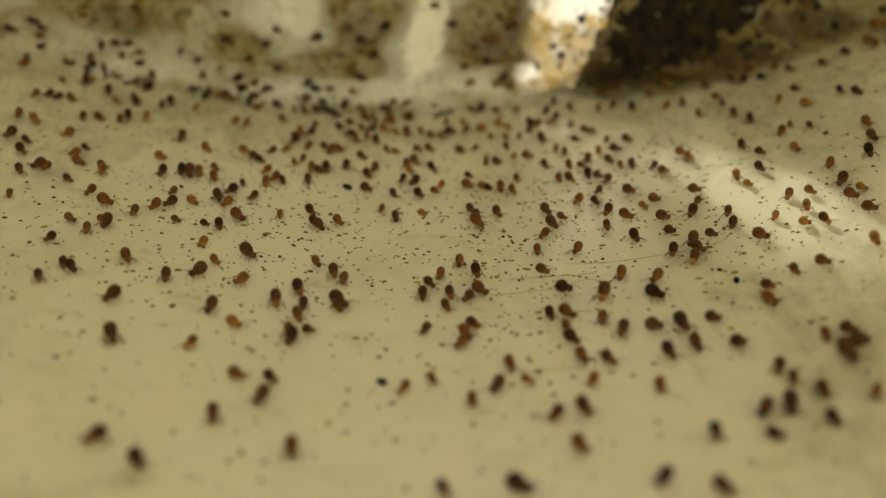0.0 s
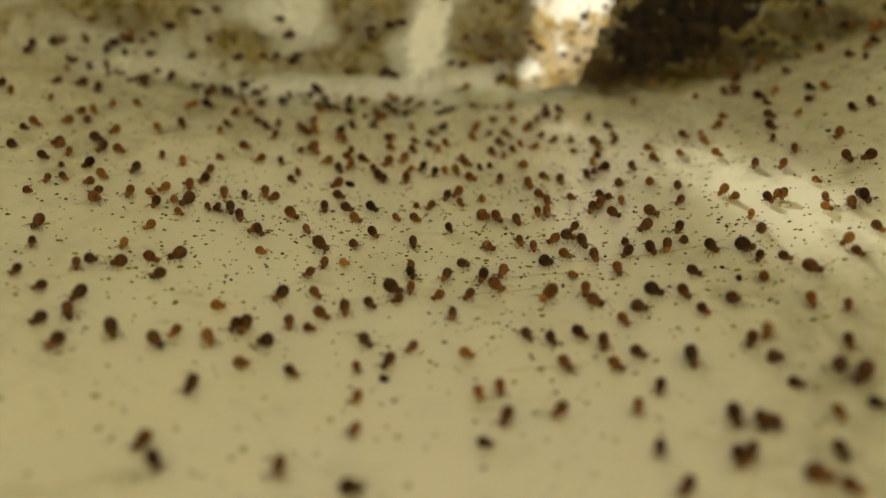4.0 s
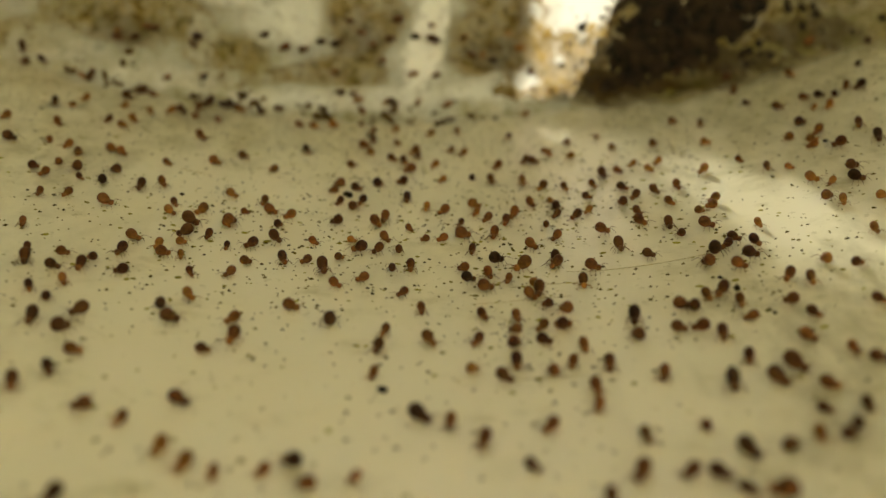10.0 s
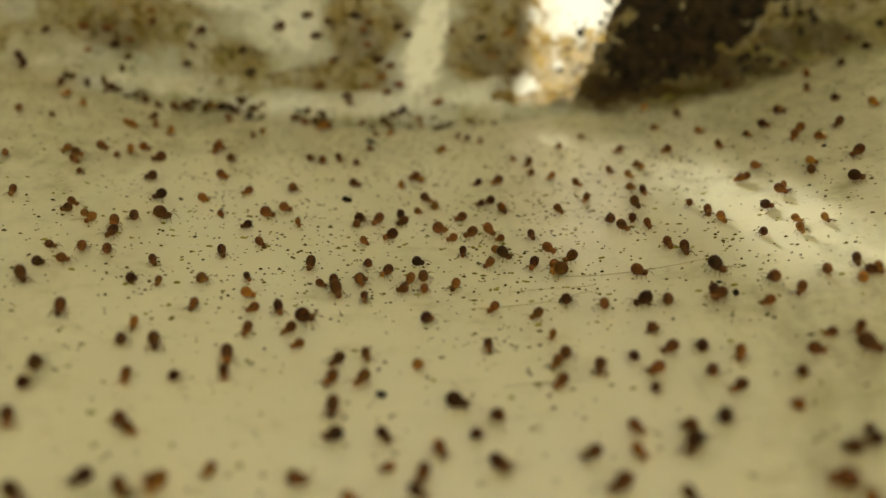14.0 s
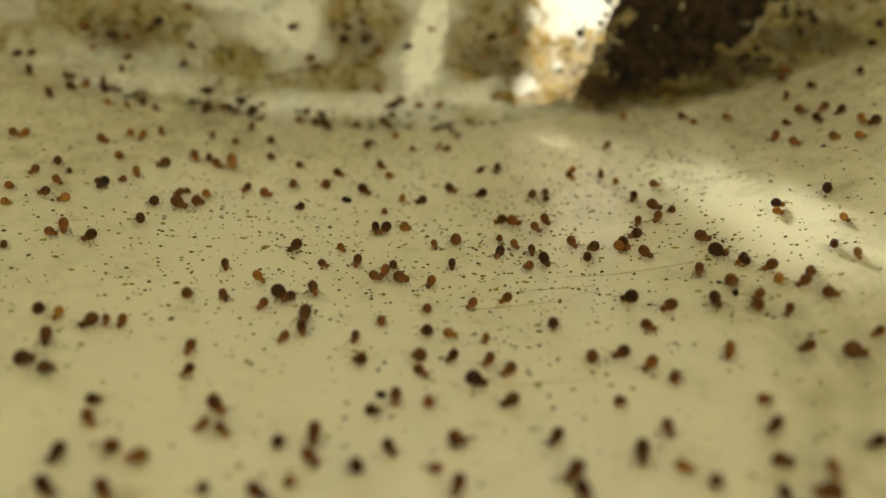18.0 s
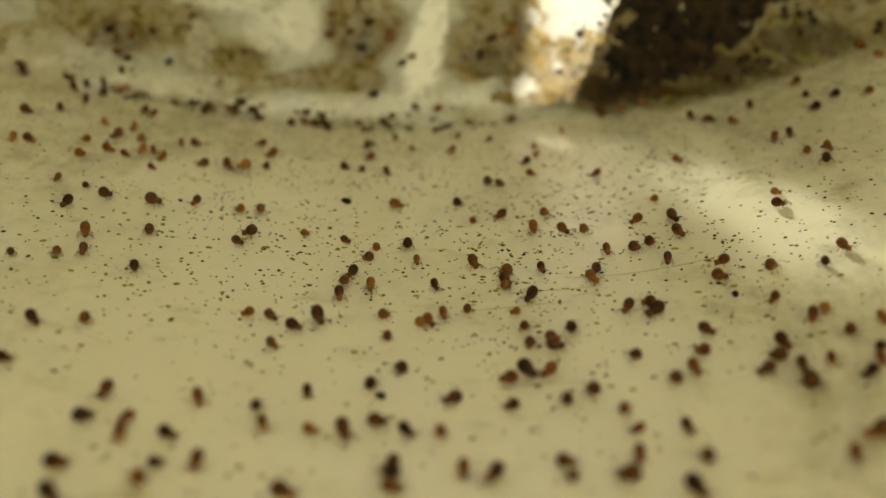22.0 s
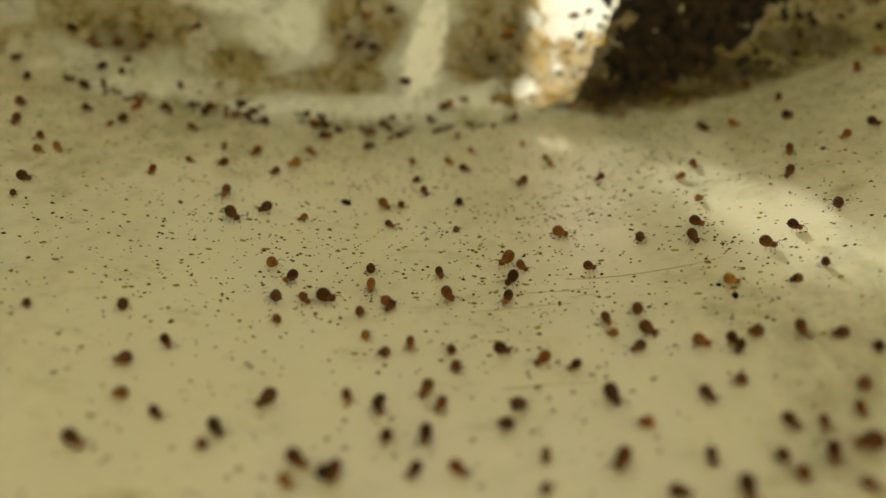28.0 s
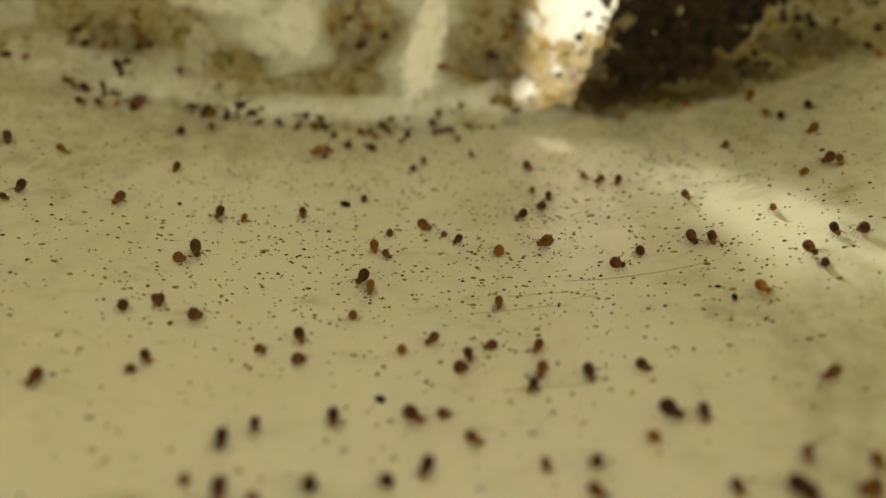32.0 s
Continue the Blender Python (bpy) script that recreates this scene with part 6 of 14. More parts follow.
    roam("o", 0.64, (0, -48, 869, 143), (1, -60, 871, 170), (2, -82, 835, 170), (3, -90, 842, 163), (6, -153, 792, 174), (7, -181, 722, 173), (8, -220, 707, 148), (9, -234, 720, 135), (10, -239, 716, 175), (11, -220, 708, 215), (12, -168, 730, 235), (13, -89, 697, 225), (14, -94, 694, 265), (17, -133, 737, 305), (18, -158, 718, 345), (19, -171, 706, 325), (20, -204, 722, 285), (21, -170, 746, 267), (22, -149, 810, 274), (22.5, -149, 810, 314), (22.7, -209, 694, 354), (23, -209, 694, 314), (24, -233, 708, 313), (25, -245, 714, 273), (28, -163, 721, 239), (29, -166, 719, 279), (30, -188, 733, 319), (32, -192, 698, 359))
    roam("o", 0.74, (0, -250, 883, 268), (2, -247, 889, 268), (3, -241, 900, 308), (7, -369, 856, 308), (8, -408, 830, 306), (9, -397, 882, 297), (10, -458, 919, 296), (11, -439, 964, 256), (12, -430, 934, 296), (13, -466, 981, 301), (13.5, -466, 981, 261), (13.7, -382, 885, 221), (14, -382, 885, 181), (17, -447, 854, 189), (18, -393, 798, 224), (19, -376, 817, 239), (20, -359, 799, 201), (21, -367, 785, 202), (22, -353, 780, 184), (23, -377, 752, 144), (25, -369, 862, 104), (28, -378, 856, 64), (29, -337, 814, 35), (29.5, -337, 814, 35), (29.7, -322, 33, 35), (32, -322, 33, 35))
    roam("d", 0.75, (0, 223, 695, 130), (1, 208, 705, 130), (1.6, 208, 705, 130), (1.8, -54, 1207, 130), (2, -54, 1207, 170), (3, -51, 1158, 190), (6, -58, 1163, 230), (7, -3, 1149, 238), (8, 29, 1166, 252), (9, 31, 1168, 269), (10, 37, 1181, 278), (11, 33, 1181, 307), (12, 10, 1205, 304), (13, -28, 1246, 306), (14, -40, 1253, 306), (17, -16, 1246, 266), (17.5, -16, 1246, 266), (17.7, -450, 73, 266), (32, -450, 73, 266))
    roam("b", 0.77, (0, 127, 811, 127), (2, 130, 815, 127), (3, 129, 811, 127), (6, 129, 813, 127), (7, 126, 816, 127), (8, 118, 823, 127), (9, 122, 814, 167), (10, 120, 804, 127), (11, 120, 854, 102), (12, 120, 861, 85), (13, 141, 883, 87), (14, 144, 901, 124), (17, 109, 917, 134), (18, 82, 932, 115), (19, 75, 992, 93), (20, 118, 1039, 53), (21, 128, 981, 13), (22, 117, 1001, -27), (23, 90, 993, -21), (24, 71, 981, -25), (25, 33, 979, -17), (28, 17, 949, -10), (29, 4, 950, -24), (30, -35, 934, -32), (31, -103, 948, -38), (32, -184, 963, -38))
    roam("b", 0.64, (0, 33, 845, 178), (1, 22, 826, 163), (2, -28, 809, 159), (6, -121, 765, 148), (8, -119, 807, 182), (9, -141, 713, 172), (10, -190, 724, 137), (11, -239, 752, 177), (12, -185, 693, 186), (14, -245, 728, 146), (17, -252, 766, 112), (18, -271, 805, 132), (19, -300, 794, 145), (22, -356, 811, 116), (23, -314, 820, 76), (24, -311, 817, 36), (25, -308, 806, 37), (28, -264, 776, 40), (30, -267, 777, 40), (31, -263, 778, 13), (32, -266, 720, 11))
    roam("b", 0.75, (0, 206, 919, 231), (1, 208, 917, 231), (2, 226, 914, 235), (3, 226, 916, 245), (6, 281, 928, 236), (7, 273, 914, 276), (8, 271, 952, 267), (11, 324, 1001, 287), (12, 261, 1009, 320), (13, 283, 1012, 280), (14, 281, 1012, 317), (17, 256, 1022, 277), (19, 317, 1005, 237), (20, 344, 990, 241), (21, 349, 1010, 241), (22, 348, 997, 241), (23, 355, 1001, 213), (24, 372, 968, 207), (28, 374, 967, 207), (29.4, 378, 963, 207), (29.6, 201, -412, 207), (32, 201, -412, 207))
    roam("b", 0.81, (0, 235, 986, 148), (1, 219, 986, 171), (2, 200, 948, 177), (3, 200, 953, 177), (6, 206, 939, 177), (7, 206, 947, 217), (8, 229, 966, 187), (11, 199, 909, 163), (12, 203, 950, 123), (13, 211, 919, 163), (14, 196, 927, 163), (17, 194, 928, 123), (18, 228, 957, 83), (19, 227, 953, 43), (20, 233, 944, 3), (21, 197, 906, -8), (22, 181, 884, 22), (23, 207, 878, 38), (24, 216, 855, -2), (25, 142, 865, -34), (28, 91, 862, -43), (29, 45, 904, -83), (30, 104, 914, -65), (31, 24, 948, -45), (32, 25, 950, -45))
    roam("b", 0.84, (0, 281, 922, 202), (1, 298, 873, 197), (2, 303, 776, 193), (3, 302, 735, 184), (6, 275, 680, 160), (7, 227, 700, 135), (8, 204, 711, 175), (9, 238, 678, 215), (10, 282, 706, 253), (11, 282, 705, 253), (12, 254, 520, 253), (32, 254, 520, 253))
    roam("o", 0.55, (0, 102, 885, 262), (1, 124, 911, 262), (1.5, 124, 911, 262), (1.7, 214, 1142, 262), (2, 214, 1142, 302), (3, 185, 1133, 293), (6, 198, 1184, 275), (6.6, 198, 1184, 275), (6.8, 98, 1005, 275), (7, 98, 1005, 235), (8, 138, 980, 233), (9, 143, 998, 272), (10, 158, 1031, 260), (11, 170, 1024, 237), (12, 172, 1031, 237), (13, 168, 1031, 197), (14, 147, 1018, 157), (17, 78, 1047, 148), (18, 57, 1015, 162), (19, 41, 1026, 170), (20, 40, 998, 130), (21, 50, 1056, 90), (22, 103, 1093, 61), (23, 151, 1068, 38), (24, 160, 1048, 4), (25, 146, 1054, 44), (28, 229, 1021, 47), (29, 246, 1015, 47), (29.3, 246, 1015, 47), (29.5, 448, 177, 47), (32, 448, 177, 47))
    roam("d", 0.72, (0, 395, 865, 147), (1, 360, 866, 143), (2, 342, 874, 152), (3, 295, 855, 154), (6, 210, 842, 160), (8, 232, 827, 195), (11, 218, 757, 196), (12, 244, 743, 203), (14, 247, 685, 218), (17, 324, 678, 234), (18, 336, 672, 194), (19, 302, 520, 186), (32, 302, 520, 186))
    roam("d", 1.04, (0, 476, 870, 191), (1, 473, 835, 197), (2, 486, 811, 188), (3, 468, 803, 148), (6, 469, 871, 108), (7, 493, 873, 137), (8, 417, 890, 142), (9, 401, 892, 182), (10, 418, 878, 222), (11, 472, 889, 244), (14, 514, 900, 231), (17, 517, 878, 231), (18, 494, 891, 271), (19, 462, 895, 311), (20, 462, 859, 351), (21, 462, 859, 334), (22, 428, 851, 319), (23, 404, 876, 303), (24, 405, 877, 267), (25, 411, 887, 267), (26.1, 411, 887, 267), (26.3, 247, -147, 267), (32, 247, -147, 267))
    roam("b", 0.63, (0, 474, 793, 145), (1, 448, 796, 145), (1.3, 448, 796, 145), (1.5, 554, 988, 145), (2, 554, 988, 172), (3, 538, 970, 156), (6, 480, 966, 160), (7, 508, 957, 200), (8, 495, 954, 185), (10, 492, 897, 197), (11, 504, 888, 232), (12, 644, 868, 233), (32, 644, 868, 233))
    roam("b", 0.84, (0, 170, 1039, 246), (1, 203, 1049, 249), (3, 220, 1061, 249), (6, 174, 1047, 286), (8, 207, 1160, 279), (9, 189, 1162, 267), (10, 229, 1199, 259), (11, 253, 1223, 234), (12, 250, 1197, 203), (13, 274, 1168, 243), (17, 316, 1259, 266), (18, 320, 1241, 226), (19, 304, 1184, 198), (20, 341, 1134, 221), (21, 401, 1121, 239), (22, 405, 1137, 279), (23, 388, 1183, 294), (24, 381, 1196, 334), (25, 342, 1127, 352), (28, 273, 1074, 351), (29, 263, 1043, 351), (30, 262, 1076, 311), (31, 275, 1138, 280), (32, 275, 1228, 282))
    roam("b", 0.63, (0, 164, 1005, 193), (0.4, 164, 1005, 193), (0.6, -38, 973, 193), (1, -38, 973, 193), (2, -37, 930, 188), (3, -45, 931, 148), (6, -44, 1011, 117), (7, -73, 982, 157), (8, -49, 931, 197), (9, -13, 935, 157), (10, -89, 917, 157), (12, -201, 954, 133), (13, -191, 972, 97), (14, -193, 990, 97), (17, -170, 974, 128), (18, -214, 1007, 133), (19, -287, 1040, 126), (20, -291, 1080, 88), (21, -269, 1072, 48), (22, -274, 1072, 88), (23, -274, 1084, 85), (24, -266, 1084, 55), (25, -253, 1082, 41), (28, -232, 1061, 39), (29, -209, 1048, 27), (30, -206, 1016, 3), (31, -231, 983, -11), (32, -238, 985, -41))
    roam("o", 0.69, (0, 165, 1305, 120), (1, 135, 1346, 138), (2, 117, 1321, 178), (3, 119, 1270, 194), (6, 119, 1269, 194), (7, 106, 1270, 155), (8, 90, 1261, 163), (8.5, 90, 1261, 163), (8.7, 127, 1019, 163), (10, 133, 1029, 123), (11, 139, 1054, 121), (12, 109, 1061, 151), (13, 106, 1050, 111), (14, 131, 1075, 108), (18, 91, 1126, 107), (19, 115, 1166, 67), (20, 114, 1096, 27), (21, 61, 1121, -13), (22, 36, 1101, -14), (22.4, 36, 1101, -14), (22.6, 299, 88, -14), (32, 299, 88, -14))
    roam("d", 0.91, (0, 183, 1341, 218), (1, 213, 1317, 209), (2, 227, 1272, 192), (3, 212, 1250, 196), (6, 230, 1245, 203), (7, 224, 1215, 177), (8, 201, 1199, 169), (9, 159, 1153, 171), (10, 139, 1132, 170), (11, 121, 1117, 171), (12, 116, 1106, 178), (12.6, 116, 1106, 178), (12.8, -130, 847, 178), (14, -130, 847, 178), (17, -141, 827, 185), (18, -144, 795, 180), (19, -168, 771, 220), (20, -126, 803, 260), (21, -131, 837, 246), (22, -112, 807, 206), (23, -122, 788, 166), (24, -175, 796, 127), (28, -210, 864, 127), (29, -174, 816, 167), (30, -198, 769, 177), (31, -222, 740, 181), (32, -227, 702, 188))
    roam("b", 0.83, (0, 281, 1375, 142), (2, 286, 1380, 142), (3, 263, 1377, 142), (6, 245, 1388, 177), (7, 247, 1350, 202), (8, 252, 1366, 242), (9, 266, 1381, 232), (10, 331, 1349, 229), (11, 306, 1368, 269), (12, 303, 1360, 269), (14, 305, 1353, 229), (17, 293, 1288, 189), (18, 295, 1283, 214), (19, 320, 1259, 224), (20, 367, 1246, 234), (21, 332, 1257, 274), (22, 309, 1271, 308), (24, 306, 1279, 268), (30, 466, 1355, 243), (31, 463, 1311, 203), (32, 433, 1273, 174))
    roam("d", 0.69, (0, 363, 1271, 287), (1, 359, 1296, 299), (2, 353, 1287, 339), (3, 367, 1248, 376), (6, 367, 1189, 359), (7, 327, 1171, 332), (8, 289, 1175, 292), (10, 319, 1224, 264), (11, 310, 1203, 224), (11.6, 310, 1203, 224), (11.8, 494, -552, 224), (32, 494, -552, 224))
    roam("b", 0.78, (0, 367, 1403, 292), (1, 357, 1431, 269), (2, 394, 1456, 264), (3, 384, 1467, 304), (6, 351, 1470, 344), (7, 400, 1434, 384), (8, 421, 1438, 386), (9, 416, 1401, 385), (10, 453, 1371, 398), (10.6, 453, 1371, 398), (10.8, 543, 1125, 398), (11, 543, 1125, 358), (12, 495, 1099, 358), (13, 540, 1133, 398), (14, 540, 1101, 358), (17, 507, 1132, 358), (18, 521, 1102, 318), (19, 529, 1186, 301), (20, 483, 1153, 264), (21, 547, 1211, 240), (22, 589, 1161, 213), (22.4, 589, 1161, 213), (22.6, 496, 848, 213), (23, 496, 848, 253), (24, 479, 877, 293), (25, 485, 865, 333), (28, 480, 835, 315), (29, 418, 897, 300), (30, 435, 902, 260), (30.4, 435, 902, 260), (30.6, 381, 334, 260), (32, 381, 334, 260))
    roam("o", 0.55, (0, 344, 1386, 248), (1, 351, 1389, 257), (2, 362, 1401, 297), (6, 213, 1440, 326), (7, 229, 1410, 366), (8, 230, 1396, 326), (10, 195, 1486, 300), (12, 135, 1537, 290), (13, 176, 1555, 250), (13.6, 176, 1555, 250), (13.8, 484, -150, 250), (32, 484, -150, 250))
    roam("b", 0.8, (0, 388, 1195, 232), (1, 402, 1192, 245), (2, 448, 1210, 248), (2.3, 448, 1210, 248), (2.5, 335, 1066, 248), (3, 335, 1066, 208), (6, 316, 1039, 208), (7, 338, 1049, 219), (8, 355, 1008, 210), (9, 377, 991, 195), (10, 359, 969, 174), (11, 338, 941, 158), (12, 295, 945, 143), (13, 274, 951, 113), (14, 290, 959, 93), (17, 294, 1007, 96), (18, 314, 1066, 84), (19, 341, 1071, 124), (20, 278, 1100, 146), (21, 312, 1072, 143), (23, 208, 1111, 125), (24, 233, 1150, 121), (25, 192, 1133, 159), (26.1, 192, 1133, 159), (26.3, 442, -163, 159), (32, 442, -163, 159))
    roam("o", 0.82, (0, 373, 1164, 145), (1, 348, 1167, 118), (2, 344, 1214, 106), (3, 341, 1224, 146), (6, 327, 1152, 167), (7, 287, 1180, 131), (8, 257, 1198, 162), (9, 211, 1136, 165), (11, 206, 1164, 205), (12, 235, 1142, 236), (13, 279, 1159, 248), (13.5, 279, 1159, 248), (13.7, 232, -175, 248), (32, 232, -175, 248))
    roam("o", 0.65, (0, 429, 1365, 132), (1, 399, 1383, 92), (3, 495, 1338, 63), (6, 444, 1392, 23), (8, 454, 1312, 12), (9, 443, 1319, -28), (10, 432, 1360, -68), (11, 429, 1407, -78), (12, 433, 1430, -53), (13, 399, 1432, -13), (14, 431, 1416, -13), (17, 405, 1449, -19), (18, 396, 1399, 21), (19, 452, 1465, 61), (19.5, 452, 1465, 61), (19.7, 425, -197, 61), (32, 425, -197, 61))
    roam("o", 0.55, (0, 526, 1405, 242), (1, 580, 1413, 230), (2, 608, 1384, 203), (3, 603, 1351, 225), (6, 650, 1365, 265), (7, 603, 1385, 305), (8, 550, 1416, 312), (9, 546, 1421, 272), (10, 616, 1469, 244), (11, 614, 1436, 204), (12, 609, 1432, 204), (13, 614, 1438, 169), (14, 590, 1415, 170), (15.1, 590, 1415, 170), (15.3, 580, 105, 170), (32, 580, 105, 170))
    roam("b", 0.89, (0, 651, 1331, 129), (1, 628, 1348, 89), (2, 676, 1376, 73), (3, 708, 1396, 47), (6, 713, 1362, 87), (7, 715, 1439, 109), (8, 681, 1493, 102), (10, 717, 1512, 62), (11, 718, 1461, 22), (12, 728, 1449, 62), (13, 719, 1474, 95), (14, 734, 1471, 83), (17, 805, 1583, 85), (18, 809, 1579, 45), (19, 795, 1558, 6), (20, 796, 1525, 0), (21, 770, 1501, -22), (22, 687, 1482, -11), (23, 684, 1423, 9), (24, 674, 1376, 5), (25, 672, 1378, -1), (28, 636, 1303, 0), (30, 634, 1299, 15), (31, 640, 1254, 13), (32, 635, 1205, 10))
    roam("b", 0.78, (0, 644, 1276, 243), (1, 661, 1279, 234), (2, 676, 1272, 194), (3, 626, 1239, 164), (4.5, 626, 1239, 164), (4.7, 331, -339, 164), (32, 331, -339, 164))
    roam("o", 0.61, (0, 667, 1294, 238), (1, 690, 1295, 251), (2, 688, 1305, 211), (3, 623, 1247, 171), (6, 633, 1309, 131), (7, 595, 1356, 131), (8, 630, 1311, 91), (9, 635, 1361, 93), (10, 649, 1369, 113), (11, 621, 1397, 141), (12, 620, 1376, 181), (13, 612, 1299, 188), (14, 600, 1259, 198), (17, 621, 1247, 209), (19.4, 625, 1223, 209), (19.6, 446, 123, 209), (32, 446, 123, 209))
    roam("b", 0.75, (0, 661, 1406, 138), (1, 659, 1408, 138), (2, 645, 1411, 137), (3, 618, 1423, 133), (6, 559, 1460, 93), (7, 640, 1435, 66), (8, 662, 1490, 106), (9, 622, 1545, 92), (10, 679, 1536, 52), (11, 677, 1503, 12), (12, 670, 1507, -28), (13, 652, 1526, -37), (14, 578, 1523, -74), (17, 645, 1587, -105), (18, 672, 1591, -130), (20, 669, 1581, -142), (21, 708, 1563, -147), (22, 711, 1533, -164), (22.6, 711, 1533, -164), (22.8, 725, 1424, -164), (23, 725, 1424, -127), (24, 865, 1404, -127), (32, 865, 1404, -127))
    roam("b", 0.77, (0, 9, 1106, 198), (1, 11, 1098, 198), (3, 10, 1119, 158), (6, -29, 1202, 118), (7, -24, 1177, 78), (8, -15, 1212, 118), (9, -65, 1230, 141), (10, -53, 1220, 181), (11, -34, 1196, 204), (12, -41, 1195, 164), (13, -66, 1194, 136), (14, -89, 1216, 125), (17, -136, 1266, 130), (18, -137, 1249, 170), (19, -156, 1203, 130), (21, -162, 1288, 90), (22, -122, 1271, 50), (24, -101, 1208, 25), (25, -94, 1213, -15), (28.3, -119, 1234, -15), (28.5, -176, 995, -15), (29, -176, 995, 25), (30, -150, 959, 42), (31, -109, 955, 55), (31.5, -109, 955, 55), (31.7, -294, -192, 55), (32, -294, -192, 55))
    roam("b", 0.84, (0, 49, 1174, 195), (1, 53, 1137, 197), (2, 55, 1137, 157), (3, 50, 1149, 157), (6, 66, 1144, 157), (7.3, 61, 1139, 196), (7.5, 88, 991, 198), (8, 88, 991, 202), (9, 97, 963, 195), (10, 92, 939, 180), (12, 42, 842, 183), (13, 40, 788, 198), (14, 60, 746, 226), (17, 124, 753, 222), (18, 143, 698, 196), (19, 128, 720, 156), (20, 88, 717, 153), (21, 88, 713, 134), (22, 54, 734, 129), (23, 60, 734, 103), (24, 53, 771, 116), (25, 24, 805, 135), (28, -20, 804, 171), (29, -12, 768, 197), (30, -11, 755, 195), (31, -8, 729, 195), (32, -17, 750, 155))
    roam("b", 0.87, (0, 53, 1116, 243), (1, 56, 1114, 243), (2, 56, 1119, 243), (3, 60, 1113, 243), (6, 96, 1128, 242), (7, 96, 1119, 282), (9, 61, 1125, 291), (12, 65, 1218, 296), (13, 9, 1225, 333), (14, -30, 1198, 345), (17, -72, 1169, 332), (18, -64, 1193, 292), (20, -28, 1237, 252), (21, 3, 1217, 244), (22, 49, 1253, 204), (23, 12, 1194, 168), (25, -37, 1182, 190), (28, 8, 1147, 221), (29, 9, 1152, 226), (30, 45, 1132, 223), (30.5, 45, 1132, 223), (30.7, -25, 1412, 223), (32, -31, 1420, 263))
    roam("d", 0.78, (0, -31, 1103, 180), (1, -54, 1052, 176), (2, -92, 1004, 176), (3, -117, 955, 216), (8, 11, 1021, 243), (9, -49, 968, 203), (10, -87, 978, 163), (12, -81, 949, 161), (14, -137, 953, 127), (17, -114, 979, 87), (18, -108, 958, 50), (19, -80, 970, 64), (20, -61, 969, 24), (21, -97, 961, 20), (22, -54, 942, 37), (23, -50, 920, 25), (24, -33, 895, 30), (25, -9, 863, 4), (28, -63, 803, -9), (29, -63, 804, -9), (30, -65, 796, 11), (31, -66, 742, 15), (32, -59, 729, 27))
    roam("b", 0.69, (0, 34, 1097, 132), (3, 36, 1097, 132), (6, 20, 1084, 132), (7, 34, 1118, 132), (9, -30, 1114, 161), (10, -33, 1083, 188), (11, -41, 1039, 154), (12, -56, 1078, 114), (13, -30, 1130, 104), (14, -62, 1159, 64), (18, -24, 1099, 24), (19, -113, 1105, -14), (20, -120, 1025, 26), (21, -78, 1035, 56), (22, -76, 1023, 16), (23, -79, 1017, 16), (24, -75, 1019, 16), (25, -78, 1017, 10), (28, -78, 984, 50), (31, 3, 1035, 74), (32, -14, 1025, 114))
    roam("b", 0.67, (0, 22, 971, 124), (1, -6, 1002, 112), (2, -15, 1077, 104), (3, -12, 1097, 104), (6, -15, 1076, 127), (7, -31, 1113, 87), (8, 39, 1074, 47), (9, 59, 1034, 37), (10, 96, 1024, 50), (10.6, 96, 1024, 50), (10.8, 385, 813, 50), (11, 385, 813, 10), (12, 365, 814, 18), (13, 389, 792, 57), (14, 397, 813, 17), (17, 361, 778, -23), (18, 368, 830, -63), (19, 373, 818, -103), (20, 413, 788, -143), (21, 430, 724, -163), (22, 423, 722, -187), (23, 398, 685, -197), (24, 335, 671, -157), (25, 410, 664, -120), (28, 418, 677, -120), (29, 427, 677, -120), (32, 414, 668, -120))
    roam("b", 0.79, (0, 94, 1403, 213), (1, 113, 1381, 205), (3, 115, 1360, 203), (6, 130, 1340, 203), (7, 125, 1341, 163), (8, 103, 1355, 131), (8.5, 103, 1355, 131), (8.7, 506, 1055, 131), (9, 506, 1055, 117), (10, 485, 1093, 132), (11, 436, 1099, 154), (12, 373, 1066, 162), (13, 349, 1052, 122), (14, 387, 1081, 82), (17, 451, 1113, 74), (18, 476, 1140, 81), (18.5, 476, 1140, 41), (18.7, 558, 981, 26), (19, 558, 981, 1), (20, 538, 936, -13), (21, 511, 943, -41), (22, 510, 945, -37), (23, 468, 949, -27), (24, 485, 940, 13), (25, 490, 924, 20), (26.3, 490, 924, 20), (26.5, 503, -395, 20), (32, 503, -395, 20))
    roam("o", 0.71, (0, 58, 1395, 212), (1, 71, 1379, 172), (2, 13, 1384, 136), (3, -19, 1418, 126), (6, -37, 1430, 120), (7, -50, 1461, 121), (8, -81, 1488, 127), (8.4, -81, 1488, 127), (8.6, 438, 1094, 127), (9, 438, 1094, 167), (10, 404, 1045, 176), (11, 390, 1017, 179), (11.4, 390, 1017, 179), (11.6, 455, 350, 179), (32, 455, 350, 179))
    roam("o", 0.58, (0, -38, 1409, 294), (1, -47, 1432, 293), (2, -61, 1472, 292), (2.6, -61, 1472, 292), (2.8, -138, 1227, 292), (6, -162, 1182, 332), (8, -144, 1180, 292), (9, -121, 1258, 290), (11, -186, 1328, 304), (12.3, -174, 1317, 304), (12.5, -360, -246, 304), (32, -360, -246, 304))
